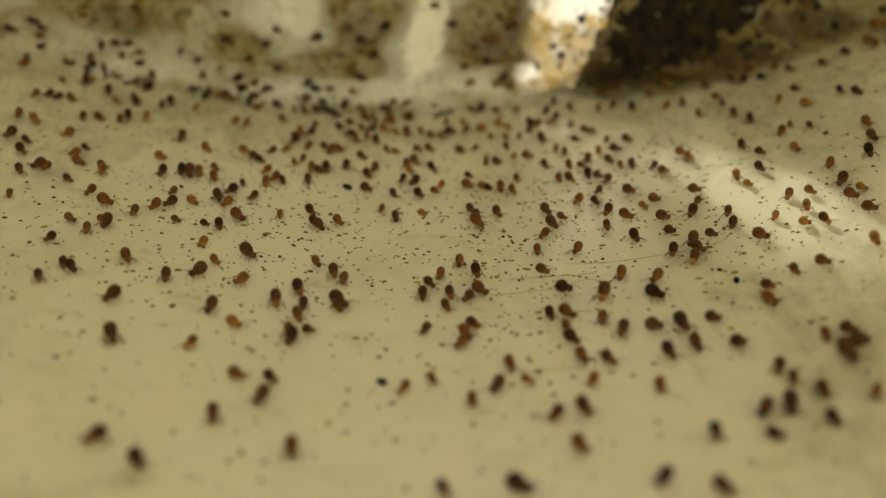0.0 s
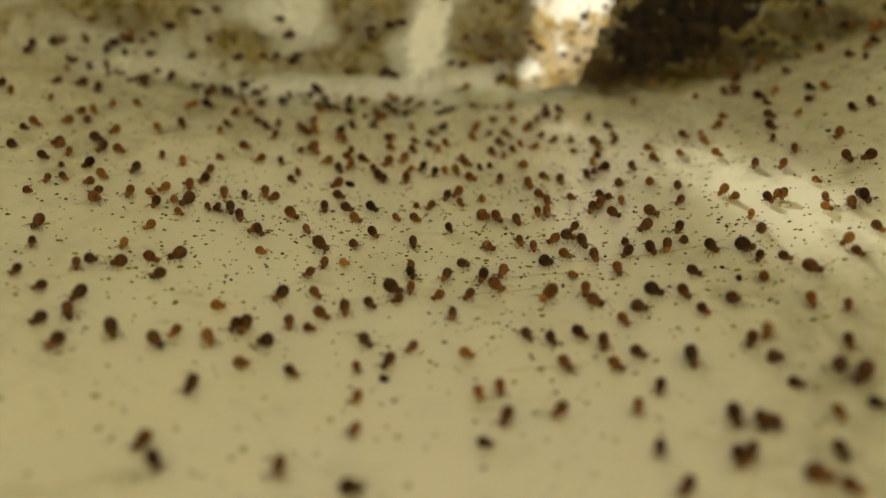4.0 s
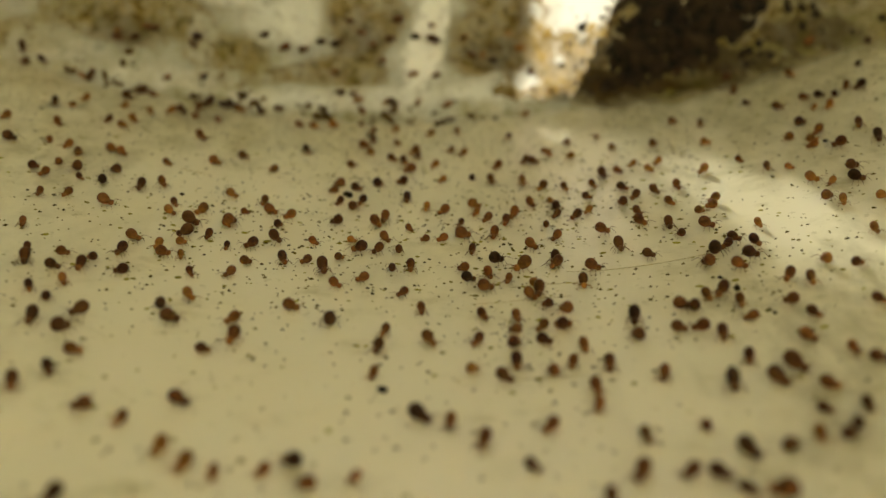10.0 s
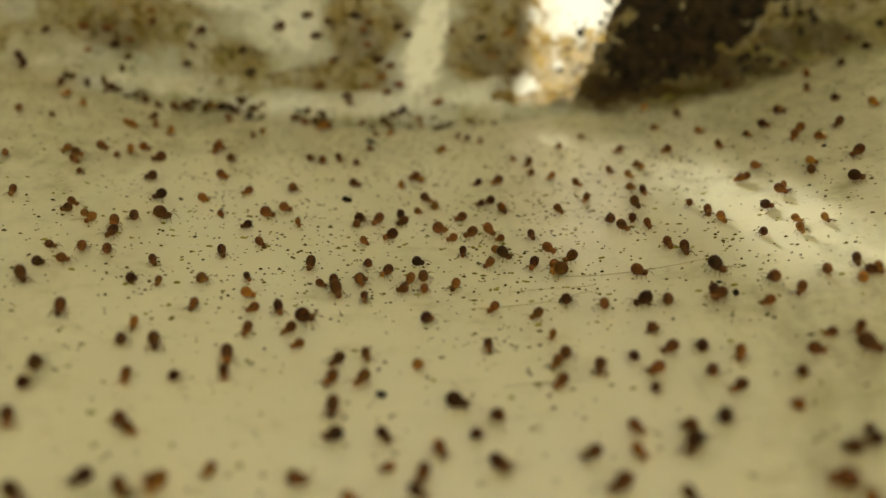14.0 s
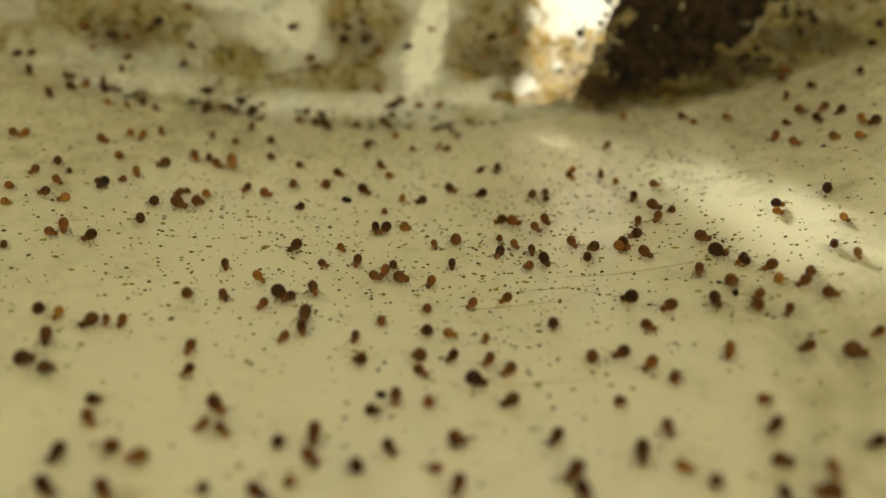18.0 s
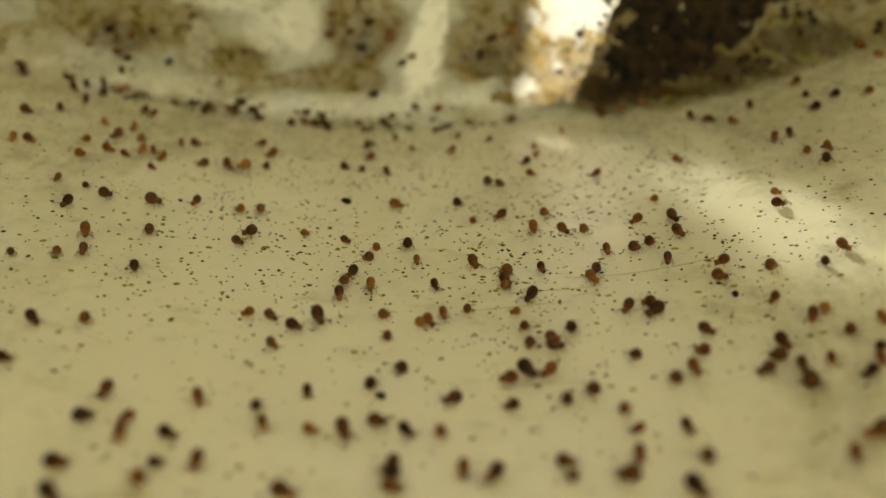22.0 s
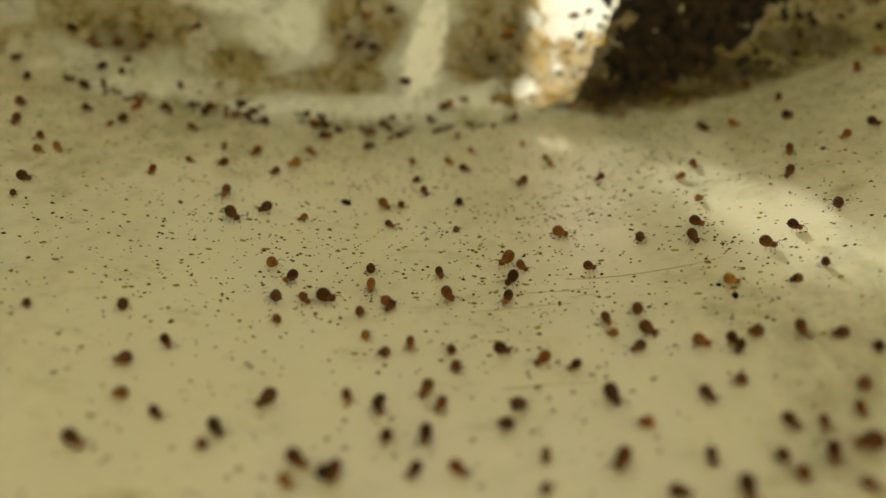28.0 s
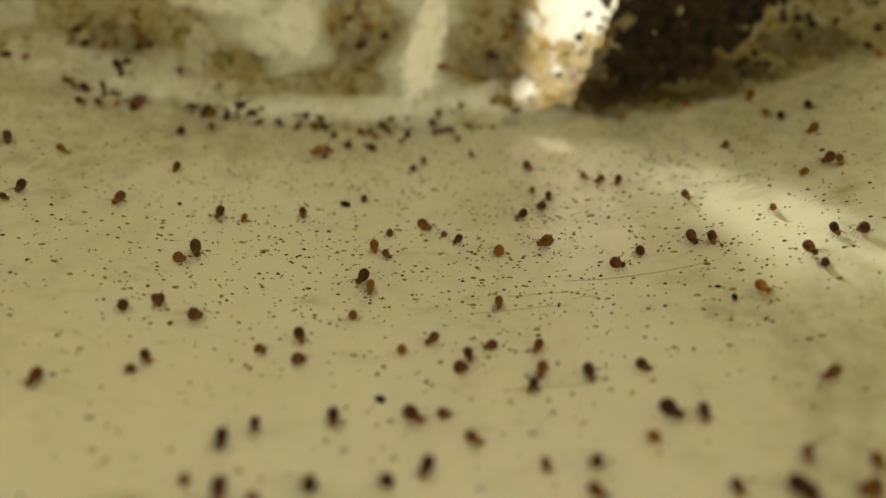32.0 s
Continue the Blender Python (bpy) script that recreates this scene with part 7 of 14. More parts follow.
    roam("b", 0.78, (0, -46, 1495, 231), (1, -14, 1487, 215), (2, -10, 1460, 213), (3, 7, 1464, 173), (6, -50, 1470, 145), (7, -84, 1473, 132), (8, -102, 1500, 138), (9, -134, 1490, 154), (10, -152, 1488, 150), (10.3, -152, 1488, 150), (10.5, -270, 1237, 150), (11, -270, 1237, 190), (12, -236, 1197, 202), (13, -234, 1131, 193), (14, -233, 1082, 205), (17, -203, 1067, 211), (18, -192, 1029, 199), (19, -178, 960, 212), (20, -145, 969, 252), (21, -190, 1001, 292), (22, -204, 1041, 281), (23, -187, 1059, 241), (25, -122, 985, 241), (28, -76, 858, 201), (29, -102, 887, 161), (30, -122, 871, 171), (31, -123, 865, 189), (32, -126, 837, 190))
    roam("o", 0.62, (0, -6, 1546, 133), (1, -32, 1560, 135), (2, -37, 1560, 129), (3, -64, 1585, 118), (6, -77, 1624, 84), (7, -32, 1626, 49), (8, -9, 1604, 53), (9, 13, 1619, 93), (11, -30, 1611, 133), (12, -43, 1609, 140), (13, -74, 1623, 176), (17, -90, 1535, 191), (18, -77, 1537, 180), (19, -104, 1506, 172), (19.5, -104, 1506, 172), (19.7, -468, -313, 172), (32, -468, -313, 172))
    roam("b", 0.81, (0, 45, 1541, 280), (3, 47, 1564, 280), (6, 48, 1547, 240), (7, 53, 1489, 200), (8, 21, 1457, 173), (9, -1, 1424, 156), (10, -2, 1450, 116), (10.4, -2, 1450, 116), (10.6, -458, -522, 116), (32, -458, -522, 116))
    roam("o", 0.7, (0, 128, 1507, 212), (1, 143, 1488, 201), (3, 159, 1406, 191), (6, 137, 1375, 157), (7, 89, 1381, 144), (7.4, 89, 1381, 144), (7.6, 357, 1471, 144), (8, 357, 1471, 184), (9, 367, 1440, 210), (10, 395, 1415, 225), (11, 391, 1429, 265), (12, 402, 1450, 269), (13, 420, 1488, 299), (14, 352, 1528, 297), (17, 392, 1537, 257), (18, 396, 1527, 285), (19, 390, 1571, 310), (20, 332, 1573, 326), (20.3, 332, 1573, 286), (20.5, 450, 1600, 246), (21, 450, 1600, 272), (23, 482, 1689, 272), (23.4, 482, 1689, 272), (23.6, 438, 1884, 272), (24, 438, 1884, 232), (25, 463, 1854, 213), (26.6, 463, 1854, 213), (26.8, 311, 2080, 213), (28, 311, 2080, 233), (29, 331, 2077, 233), (32, 334, 2077, 233))
    roam("o", 0.69, (0, 140, 1565, 190), (1, 136, 1527, 205), (2, 168, 1507, 240), (3, 187, 1531, 275), (6, 186, 1570, 280), (7, 190, 1559, 240), (8, 197, 1537, 220), (9, 205, 1549, 243), (10, 228, 1543, 203), (11, 210, 1531, 243), (12, 223, 1588, 263), (13, 268, 1601, 233), (14, 259, 1583, 233), (17, 250, 1613, 273), (18, 253, 1629, 233), (19, 253, 1587, 273), (22, 179, 1670, 273), (24, 85, 1732, 311), (24.5, 85, 1732, 311), (24.7, -23, 1584, 311), (25, -23, 1584, 351), (28, -78, 1514, 361), (29, -69, 1479, 379), (30, -66, 1464, 374), (31, -67, 1432, 364), (32, -91, 1386, 358))
    roam("b", 0.57, (0, 48, 1597, 258), (1, 65, 1612, 268), (2, 62, 1622, 265), (3, 74, 1626, 225), (6, 45, 1588, 188), (7, 60, 1547, 202), (8, 83, 1473, 196), (9, 76, 1408, 174), (10, 28, 1398, 145), (11, -2, 1415, 124), (12, -32, 1461, 100), (13, 7, 1503, 71), (14, 68, 1511, 71), (17, 192, 1533, 56), (19, 192, 1505, 16), (20.4, 184, 1504, 16), (20.6, 575, 277, 16), (32, 575, 277, 16))
    roam("b", 0.78, (0, -24, 1640, 225), (1, 31, 1613, 200), (2, -7, 1576, 160), (3, -32, 1596, 160), (6, 1, 1570, 172), (7, -53, 1572, 146), (8, -88, 1576, 146), (9, -53, 1580, 106), (10, -83, 1600, 66), (12, -6, 1569, 52), (13, 48, 1577, 43), (14, 86, 1518, 43), (19, 59, 1568, 83), (20, 39, 1572, 43), (21, 36, 1513, 6), (22, 28, 1520, -34), (23, 30, 1529, -34), (25, 31, 1532, -34), (29, 29, 1523, 6), (30, 27, 1487, 11), (30.4, 27, 1487, 46), (30.6, 146, 1435, 46), (31, 146, 1435, 86), (32, 144, 1463, 105))
    roam("b", 0.58, (0, -17, 1516, 264), (1, -12, 1522, 304), (2, -44, 1506, 344), (3, -52, 1457, 363), (6, -78, 1407, 357), (7, -96, 1381, 373), (8, -76, 1338, 388), (9, -68, 1335, 412), (10, -33, 1330, 422), (11, -35, 1340, 416), (12, -6, 1328, 415), (13, 51, 1334, 423), (14, 95, 1346, 429), (17, 131, 1368, 389), (19, 58, 1327, 349), (20, 70, 1397, 309), (21, 50, 1462, 309), (23, 58, 1404, 349), (24, 21, 1401, 349), (30, 24, 1399, 349), (31, 7, 1389, 344), (32, 4, 1387, 344))
    roam("b", 0.8, (0, -57, 1559, 133), (1, -67, 1565, 93), (2, -46, 1584, 92), (3, -43, 1628, 132), (7, -75, 1577, 172), (8, -49, 1578, 212), (9, -25, 1550, 184), (10, -70, 1510, 178), (11, -69, 1475, 188), (12, -77, 1459, 180), (13, -82, 1445, 195), (14, -76, 1442, 195), (17, -85, 1437, 175), (18, -117, 1384, 189), (19, -98, 1326, 200), (20, -87, 1266, 195), (21, -86, 1206, 170), (22, -142, 1213, 143), (24.4, -157, 1218, 143), (24.6, -332, -249, 143), (32, -332, -249, 143))
    roam("b", 0.68, (0, -80, 1573, 162), (1, -120, 1551, 159), (3, -112, 1560, 175), (7, -160, 1494, 176), (8, -154, 1495, 176), (9, -164, 1486, 156), (10, -193, 1482, 145), (11, -220, 1491, 139), (11.4, -220, 1491, 139), (11.6, -369, 1338, 139), (13, -368, 1340, 99), (14, -337, 1365, 86), (17, -326, 1408, 84), (18, -261, 1469, 68), (19, -195, 1459, 49), (20, -165, 1439, 36), (21.5, -176, 1441, 36), (21.7, -417, 165, 36), (32, -417, 165, 36))
    roam("b", 0.81, (0, -149, 1588, 217), (1, -133, 1575, 257), (2, -149, 1630, 295), (3, -168, 1649, 281), (7, -144, 1703, 254), (9, -63, 1720, 245), (10, -84, 1719, 205), (11, -77, 1682, 195), (12, -76, 1613, 202), (13, -34, 1556, 206), (14, -32, 1531, 246), (19, 62, 1599, 252), (20, 118, 1613, 260), (21, 94, 1633, 300), (22, 91, 1634, 324), (23, 55, 1637, 301), (24, 31, 1711, 313), (25, -5, 1669, 273), (30, 126, 1747, 273), (31, 168, 1736, 233), (32, 180, 1726, 217))
    roam("b", 0.82, (0, -138, 1628, 157), (1, -167, 1618, 150), (2, -195, 1623, 154), (3, -193, 1612, 154), (6, -188, 1618, 154), (7, -193, 1610, 154), (8.3, -177, 1610, 154), (8.5, -550, -330, 154), (32, -550, -330, 154))
    roam("o", 0.61, (0, -120, 1749, 221), (1, -115, 1746, 261), (2, -120, 1775, 250), (3, -71, 1767, 271), (6, -63, 1907, 271), (7, -51, 1951, 268), (8, -37, 1952, 250), (9, 28, 1987, 233), (10, 30, 1942, 198), (11, 37, 1940, 198), (12, 31, 1938, 158), (13, 31, 1952, 158), (14, 33, 1936, 158), (28, 34, 1959, 158), (29, 33, 1948, 158), (32, 36, 1950, 158))
    roam("o", 0.55, (0, -102, 1740, 279), (1, -98, 1766, 286), (2, -110, 1815, 294), (3, -122, 1820, 294), (6, -109, 1820, 294), (7, -123, 1838, 274), (8, -103, 1841, 271), (11.5, -110, 1870, 271), (11.7, -129, 2004, 286), (13, -130, 2011, 246), (14, -54, 2013, 229), (18, 21, 1985, 223), (19.1, 21, 1985, 223), (19.3, 265, 1965, 223), (21, 257, 1954, 203), (22, 275, 1939, 179), (25, 218, 1876, 161), (30.5, 173, 1886, 161), (30.7, 207, -75, 161), (32, 207, -75, 161))
    roam("o", 0.75, (0, -169, 1696, 246), (1, -131, 1708, 252), (2, -129, 1719, 250), (3, -87, 1728, 234), (6, -63, 1710, 206), (7, -68, 1692, 199), (8, -55, 1676, 221), (9, -4, 1652, 225), (9.3, -4, 1652, 225), (9.5, -490, 263, 225), (32, -490, 263, 225))
    roam("b", 0.72, (0, -250, 1742, 288), (1, -253, 1760, 248), (2, -235, 1730, 208), (2.5, -235, 1730, 211), (2.7, -142, 1603, 211), (6, -143, 1611, 251), (7, -163, 1648, 291), (8, -175, 1674, 301), (9, -180, 1671, 308), (11, -218, 1709, 310), (12, -254, 1725, 310), (13, -256, 1736, 325), (17, -378, 1738, 330), (18, -358, 1727, 330), (20, -375, 1726, 370), (22, -359, 1674, 389), (23, -308, 1625, 394), (24, -301, 1613, 394), (25, -303, 1619, 434), (28, -339, 1658, 474), (28.4, -339, 1658, 474), (28.6, -453, -364, 474), (32, -453, -364, 474))
    roam("b", 0.76, (0, -243, 1598, 291), (1, -245, 1604, 291), (2, -250, 1622, 262), (3, -213, 1641, 266), (7, -181, 1726, 266), (8, -157, 1730, 226), (9, -151, 1711, 202), (9.4, -151, 1711, 202), (9.6, -501, -221, 202), (32, -501, -221, 202))
    roam("o", 0.85, (0, -260, 1604, 180), (1, -265, 1593, 140), (2, -273, 1623, 100), (3, -256, 1632, 66), (6, -224, 1638, 94), (7, -241, 1686, 112), (7.4, -241, 1686, 112), (7.6, -268, 737, 112), (8, -268, 737, 152), (9, -271, 723, 152), (10, -272, 726, 152), (11, -272, 721, 152), (12, -279, 729, 154), (13, -288, 717, 182), (14, -291, 701, 144), (17, -349, 725, 122), (18, -322, 739, 82), (19, -317, 708, 42), (21, -314, 705, 42), (22, -312, 710, 41), (23, -286, 687, 41), (24, -257, 520, 17), (32, -257, 520, 17))
    roam("b", 0.61, (0, -298, 1634, 203), (1, -285, 1601, 194), (2, -296, 1595, 193), (3, -284, 1561, 202), (4.5, -284, 1561, 202), (4.7, -1, 1235, 202), (6, -1, 1235, 221), (7, 58, 1195, 228), (8, 95, 1203, 222), (9, 103, 1168, 194), (10, 97, 1176, 154), (11, 90, 1168, 194), (12, 101, 1161, 194), (13.5, 101, 1167, 194), (13.7, 564, -206, 194), (32, 564, -206, 194))
    roam("b", 0.66, (0, -303, 1529, 208), (1, -276, 1485, 208), (3, -289, 1521, 248), (4.6, -289, 1521, 248), (4.8, -67, 1215, 248), (6, -67, 1215, 287), (7, -72, 1245, 299), (9, -83, 1239, 339), (10, -82, 1215, 370), (11, -91, 1169, 365), (12, -104, 1130, 325), (13, -109, 1192, 292), (14, -125, 1193, 292), (15.8, -125, 1193, 292), (16, -530, 253, 292), (32, -530, 253, 292))
    roam("b", 0.68, (0, -364, 1629, 259), (1, -347, 1644, 226), (2, -321, 1611, 211), (5.1, -326, 1614, 211), (5.3, -162, 1287, 211), (7, -162, 1287, 251), (8, -175, 1311, 291), (9, -222, 1347, 315), (10, -283, 1361, 333), (11, -290, 1334, 373), (12, -242, 1337, 413), (12.4, -242, 1337, 413), (12.6, -517, -195, 413), (32, -517, -195, 413))
    roam("o", 0.81, (0, -376, 1638, 271), (1, -373, 1645, 292), (2, -387, 1668, 302), (3, -398, 1676, 327), (6, -423, 1669, 287), (7, -370, 1703, 287), (10, -409, 1681, 327), (11, -428, 1690, 315), (12, -427, 1689, 317), (13, -440, 1694, 317), (14, -433, 1685, 350), (17, -470, 1664, 337), (18, -472, 1671, 367), (19, -487, 1580, 370), (20, -480, 1576, 410), (21, -478, 1631, 450), (25, -479, 1654, 441), (29, -439, 1674, 441), (30, -491, 1660, 481), (31, -501, 1638, 521), (32, -521, 1615, 532))
    roam("o", 0.81, (0, -402, 1667, 283), (1, -404, 1713, 283), (1.4, -404, 1713, 283), (1.6, -247, 1831, 283), (2, -247, 1831, 323), (3, -254, 1796, 363), (6, -167, 1773, 403), (7, -182, 1809, 443), (8, -187, 1809, 403), (10, -158, 1766, 386), (11, -164, 1763, 386), (12, -151, 1763, 386), (13.4, -159, 1774, 386), (13.6, -266, -192, 386), (32, -266, -192, 386))
    roam("b", 0.78, (0, -318, 1761, 120), (1, -351, 1809, 131), (2, -350, 1781, 171), (3, -369, 1761, 171), (7, -335, 1771, 171), (8, -360, 1783, 145), (9, -359, 1773, 185), (10, -291, 1756, 225), (12, -247, 1864, 225), (14, -272, 1977, 265), (17, -271, 1969, 265), (18, -270, 1970, 284), (19, -271, 1981, 284), (20, -270, 1974, 284), (25, -269, 1981, 284), (28, -244, 1972, 284), (30, -244, 1976, 244), (31, -241, 1953, 204), (32, -251, 1941, 171))
    roam("o", 0.7, (0, -460, 1848, 146), (1, -498, 1849, 119), (2, -477, 1873, 79), (3, -443, 1896, 75), (4.1, -443, 1896, 75), (4.3, -452, 145, 75), (32, -452, 145, 75))
    roam("o", 0.81, (0, -434, 1838, 157), (2, -517, 1809, 142), (3, -552, 1860, 120), (6, -583, 1907, 124), (7, -604, 1916, 144), (8, -614, 1910, 104), (9, -603, 1930, 104), (10, -616, 1899, 144), (12, -599, 1818, 184), (13, -592, 1813, 208), (14, -585, 1795, 186), (17, -604, 1761, 174), (18, -626, 1740, 172), (19, -654, 1704, 172), (20, -630, 1735, 212), (21, -589, 1661, 203), (22, -603, 1665, 163), (22.5, -603, 1665, 131), (22.7, -752, 1759, 131), (23.3, -752, 1759, 131), (23.5, -562, -565, 131), (32, -562, -565, 131))
    roam("o", 0.75, (0, -378, 1399, 135), (1, -425, 1421, 137), (2, -461, 1430, 153), (3, -478, 1411, 125), (8, -586, 1557, 125), (9, -603, 1616, 111), (9.4, -603, 1616, 151), (9.6, -714, 1589, 153), (11, -725, 1591, 153), (13, -724, 1597, 153), (14, -722, 1590, 144), (17, -798, 1607, 138), (18, -812, 1622, 138), (19, -803, 1613, 138), (20, -804, 1615, 152), (21, -825, 1609, 172), (22, -821, 1595, 188), (24, -828, 1590, 228), (25, -782, 1603, 241), (28, -741, 1602, 245), (31, -627, 1646, 248), (31.4, -627, 1646, 248), (31.6, -481, -29, 248), (32, -481, -29, 248))
    roam("d", 0.87, (0, -398, 1420, 215), (1, -399, 1422, 215), (2, -382, 1405, 215), (3, -373, 1396, 200), (6, -346, 1277, 206), (8, -320, 1295, 246), (10, -278, 1303, 235), (11, -236, 1286, 228), (12, -206, 1279, 238), (13, -199, 1287, 198), (14, -209, 1229, 175), (17, -220, 1256, 135), (18, -243, 1292, 131), (21, -357, 1346, 132), (22, -326, 1342, 92), (24, -329, 1344, 92), (25, -318, 1354, 101), (28, -322, 1458, 105), (29, -327, 1478, 118), (30, -333, 1478, 158), (31, -350, 1462, 170), (32, -393, 1420, 170))
    roam("b", 0.82, (0, -383, 1457, 124), (1, -395, 1470, 151), (2, -408, 1454, 150), (3, -422, 1468, 139), (6, -486, 1477, 144), (7, -501, 1476, 148), (7.4, -501, 1476, 148), (7.6, -481, 1208, 148), (8, -481, 1208, 177), (9, -496, 1184, 176), (11, -552, 1100, 176), (12, -553, 1093, 158), (13, -594, 1084, 158), (14, -734, 1064, 152), (32, -734, 1064, 152))
    roam("b", 0.59, (0, -371, 1498, 206), (2, -325, 1405, 184), (3, -404, 1395, 189), (6, -345, 1260, 189), (7, -348, 1223, 177), (8, -382, 1198, 169), (9, -395, 1180, 194), (10, -379, 1159, 219), (11, -326, 1129, 223), (12, -251, 1085, 245), (14, -184, 1169, 273), (17, -213, 1195, 285), (18, -189, 1239, 268), (21, -145, 1320, 276), (22, -164, 1341, 276), (23, -149, 1318, 262), (28, -94, 1422, 267), (29, -92, 1416, 227), (30, -105, 1361, 188), (31, -117, 1273, 199), (32, -91, 1301, 239))
    roam("b", 0.68, (0, -341, 1442, 139), (1, -363, 1449, 171), (2, -356, 1426, 199), (3, -357, 1422, 199), (6, -339, 1431, 212), (7, -320, 1376, 184), (8, -359, 1368, 171), (9, -350, 1345, 183), (10, -385, 1293, 166), (11, -426, 1287, 140), (12, -415, 1301, 180), (13, -407, 1276, 186), (14, -442, 1195, 216), (17, -338, 1213, 241), (18, -336, 1208, 201), (19, -332, 1162, 241), (22, -337, 1304, 276), (23, -310, 1261, 236), (24, -275, 1228, 216), (24.4, -275, 1228, 216), (24.6, -553, 278, 216), (32, -553, 278, 216))
    roam("b", 0.55, (0, -440, 1311, 290), (1, -442, 1319, 274), (3, -421, 1374, 239), (6, -387, 1322, 199), (7, -414, 1333, 239), (8, -393, 1351, 252), (9, -346, 1370, 262), (10, -348, 1404, 300), (12, -384, 1423, 300), (13, -365, 1402, 340), (14, -389, 1407, 340), (19, -501, 1527, 340), (21, -568, 1585, 304), (22, -561, 1590, 264), (23, -523, 1636, 259), (24, -507, 1640, 246), (25, -506, 1641, 286), (30.3, -514, 1685, 286), (30.5, -383, -388, 286), (32, -383, -388, 286))
    roam("b", 0.9, (0, -563, 1338, 283), (2, -563, 1354, 283), (3, -568, 1343, 323), (6, -601, 1310, 363), (7, -572, 1318, 401), (8, -552, 1279, 361), (9, -613, 1318, 321), (10, -574, 1367, 281), (12, -545, 1310, 241), (13, -526, 1293, 241), (14, -537, 1305, 201), (17, -609, 1276, 164), (18, -601, 1264, 204), (19, -589, 1286, 244), (20, -579, 1276, 246), (21, -576, 1290, 206), (23, -563, 1243, 200), (23.5, -563, 1243, 200), (23.7, -342, -94, 200), (32, -342, -94, 200))
    roam("b", 0.71, (0, -600, 1372, 145), (1, -608, 1373, 145), (2, -609, 1366, 145), (3, -620, 1373, 105), (6, -575, 1420, 65), (7, -557, 1388, 105), (8, -637, 1423, 139), (9, -624, 1409, 140), (10, -705, 1441, 139), (11, -705, 1434, 179), (12, -719, 1396, 186), (17.5, -724, 1352, 146), (17.7, -729, 1464, 106), (18, -729, 1464, 146), (19, -732, 1433, 146), (20, -728, 1469, 106), (20.4, -728, 1469, 106), (20.6, -280, -590, 106), (32, -280, -590, 106))
    roam("b", 0.64, (0, -620, 1489, 269), (1, -592, 1540, 261), (2, -557, 1558, 254), (3, -547, 1571, 214), (6, -527, 1486, 197), (7, -524, 1427, 210), (10, -470, 1405, 223), (11, -442, 1379, 219), (12, -449, 1389, 219), (13, -443, 1385, 179), (14, -490, 1381, 139), (19, -472, 1487, 99), (20.3, -460, 1477, 99), (20.5, -480, -18, 99), (32, -480, -18, 99))
    roam("o", 0.76, (0, -613, 1463, 189), (1, -619, 1416, 194), (2, -609, 1401, 194), (3, -608, 1419, 234), (6, -591, 1447, 274), (8, -587, 1518, 281), (8.5, -587, 1518, 281), (8.7, -289, 234, 281), (32, -289, 234, 281))
    roam("b", 0.56, (0, -675, 1559, 273), (1, -667, 1579, 313), (2, -704, 1505, 353), (3, -692, 1451, 386), (6, -671, 1438, 386), (7, -672, 1437, 347), (8, -693, 1420, 307), (9, -668, 1450, 267), (10, -648, 1454, 250), (11, -629, 1469, 272), (12, -625, 1516, 274), (13, -617, 1507, 314), (14, -664, 1502, 354), (17, -634, 1475, 354), (18, -680, 1495, 394), (19, -617, 1486, 404), (20, -613, 1461, 377), (21, -614, 1461, 340), (22, -634, 1451, 346), (23, -634, 1445, 360), (24, -657, 1399, 348), (28, -723, 1371, 360), (29, -698, 1308, 387), (30, -670, 1276, 386), (31, -644, 1206, 383), (31.4, -644, 1206, 343), (31.6, -730, 1356, 303), (32, -730, 1356, 303))
    roam("b", 0.7, (0, -681, 1522, 122), (1, -702, 1547, 153), (2, -720, 1514, 193), (3, -676, 1500, 193), (6, -731, 1501, 153), (7, -734, 1508, 113), (8, -721, 1515, 73), (9, -694, 1518, 38), (10, -701, 1498, -2), (11, -742, 1508, -27), (12, -776, 1482, -67), (14, -691, 1549, -107), (17, -669, 1420, -147), (18, -679, 1441, -107), (19.5, -681, 1435, -107), (19.7, -504, -599, -107), (32, -504, -599, -107))
    roam("o", 0.82, (0, -726, 1607, 129), (2, -782, 1651, 89), (7, -637, 1636, 89), (9, -594, 1621, 49), (9.5, -594, 1621, 49), (9.7, -215, -341, 49), (32, -215, -341, 49))
    roam("b", 0.83, (0, -759, 1483, 242), (1, -751, 1485, 277), (2, -751, 1522, 313), (3, -780, 1500, 353), (6, -773, 1450, 341), (7, -913, 1430, 341), (32, -913, 1430, 341))
    roam("d", 0.62, (0, -772, 1536, 271), (1, -762, 1559, 254), (2, -748, 1551, 254), (3, -769, 1565, 294), (6, -823, 1577, 334), (7, -788, 1542, 334), (8, -821, 1576, 353), (9, -804, 1522, 343), (10, -944, 1502, 332), (32, -944, 1502, 332))
    roam("b", 0.6, (0, -649, 1406, 258), (1, -647, 1401, 258), (3, -657, 1399, 258), (6, -653, 1387, 258), (7, -634, 1419, 270), (8, -623, 1451, 244), (9, -579, 1431, 226), (9.4, -579, 1431, 226), (9.6, -618, 1165, 226), (10, -618, 1165, 186), (11, -634, 1157, 186), (12, -618, 1163, 226), (13, -595, 1199, 266), (14, -596, 1202, 306), (17, -653, 1233, 338), (18, -654, 1179, 378), (19, -632, 1204, 418), (20, -653, 1192, 378), (23, -614, 1108, 387), (24, -568, 1038, 405), (25, -508, 1057, 405), (28, -560, 1035, 383), (30, -472, 958, 383), (31, -416, 921, 404), (32, -384, 914, 412))
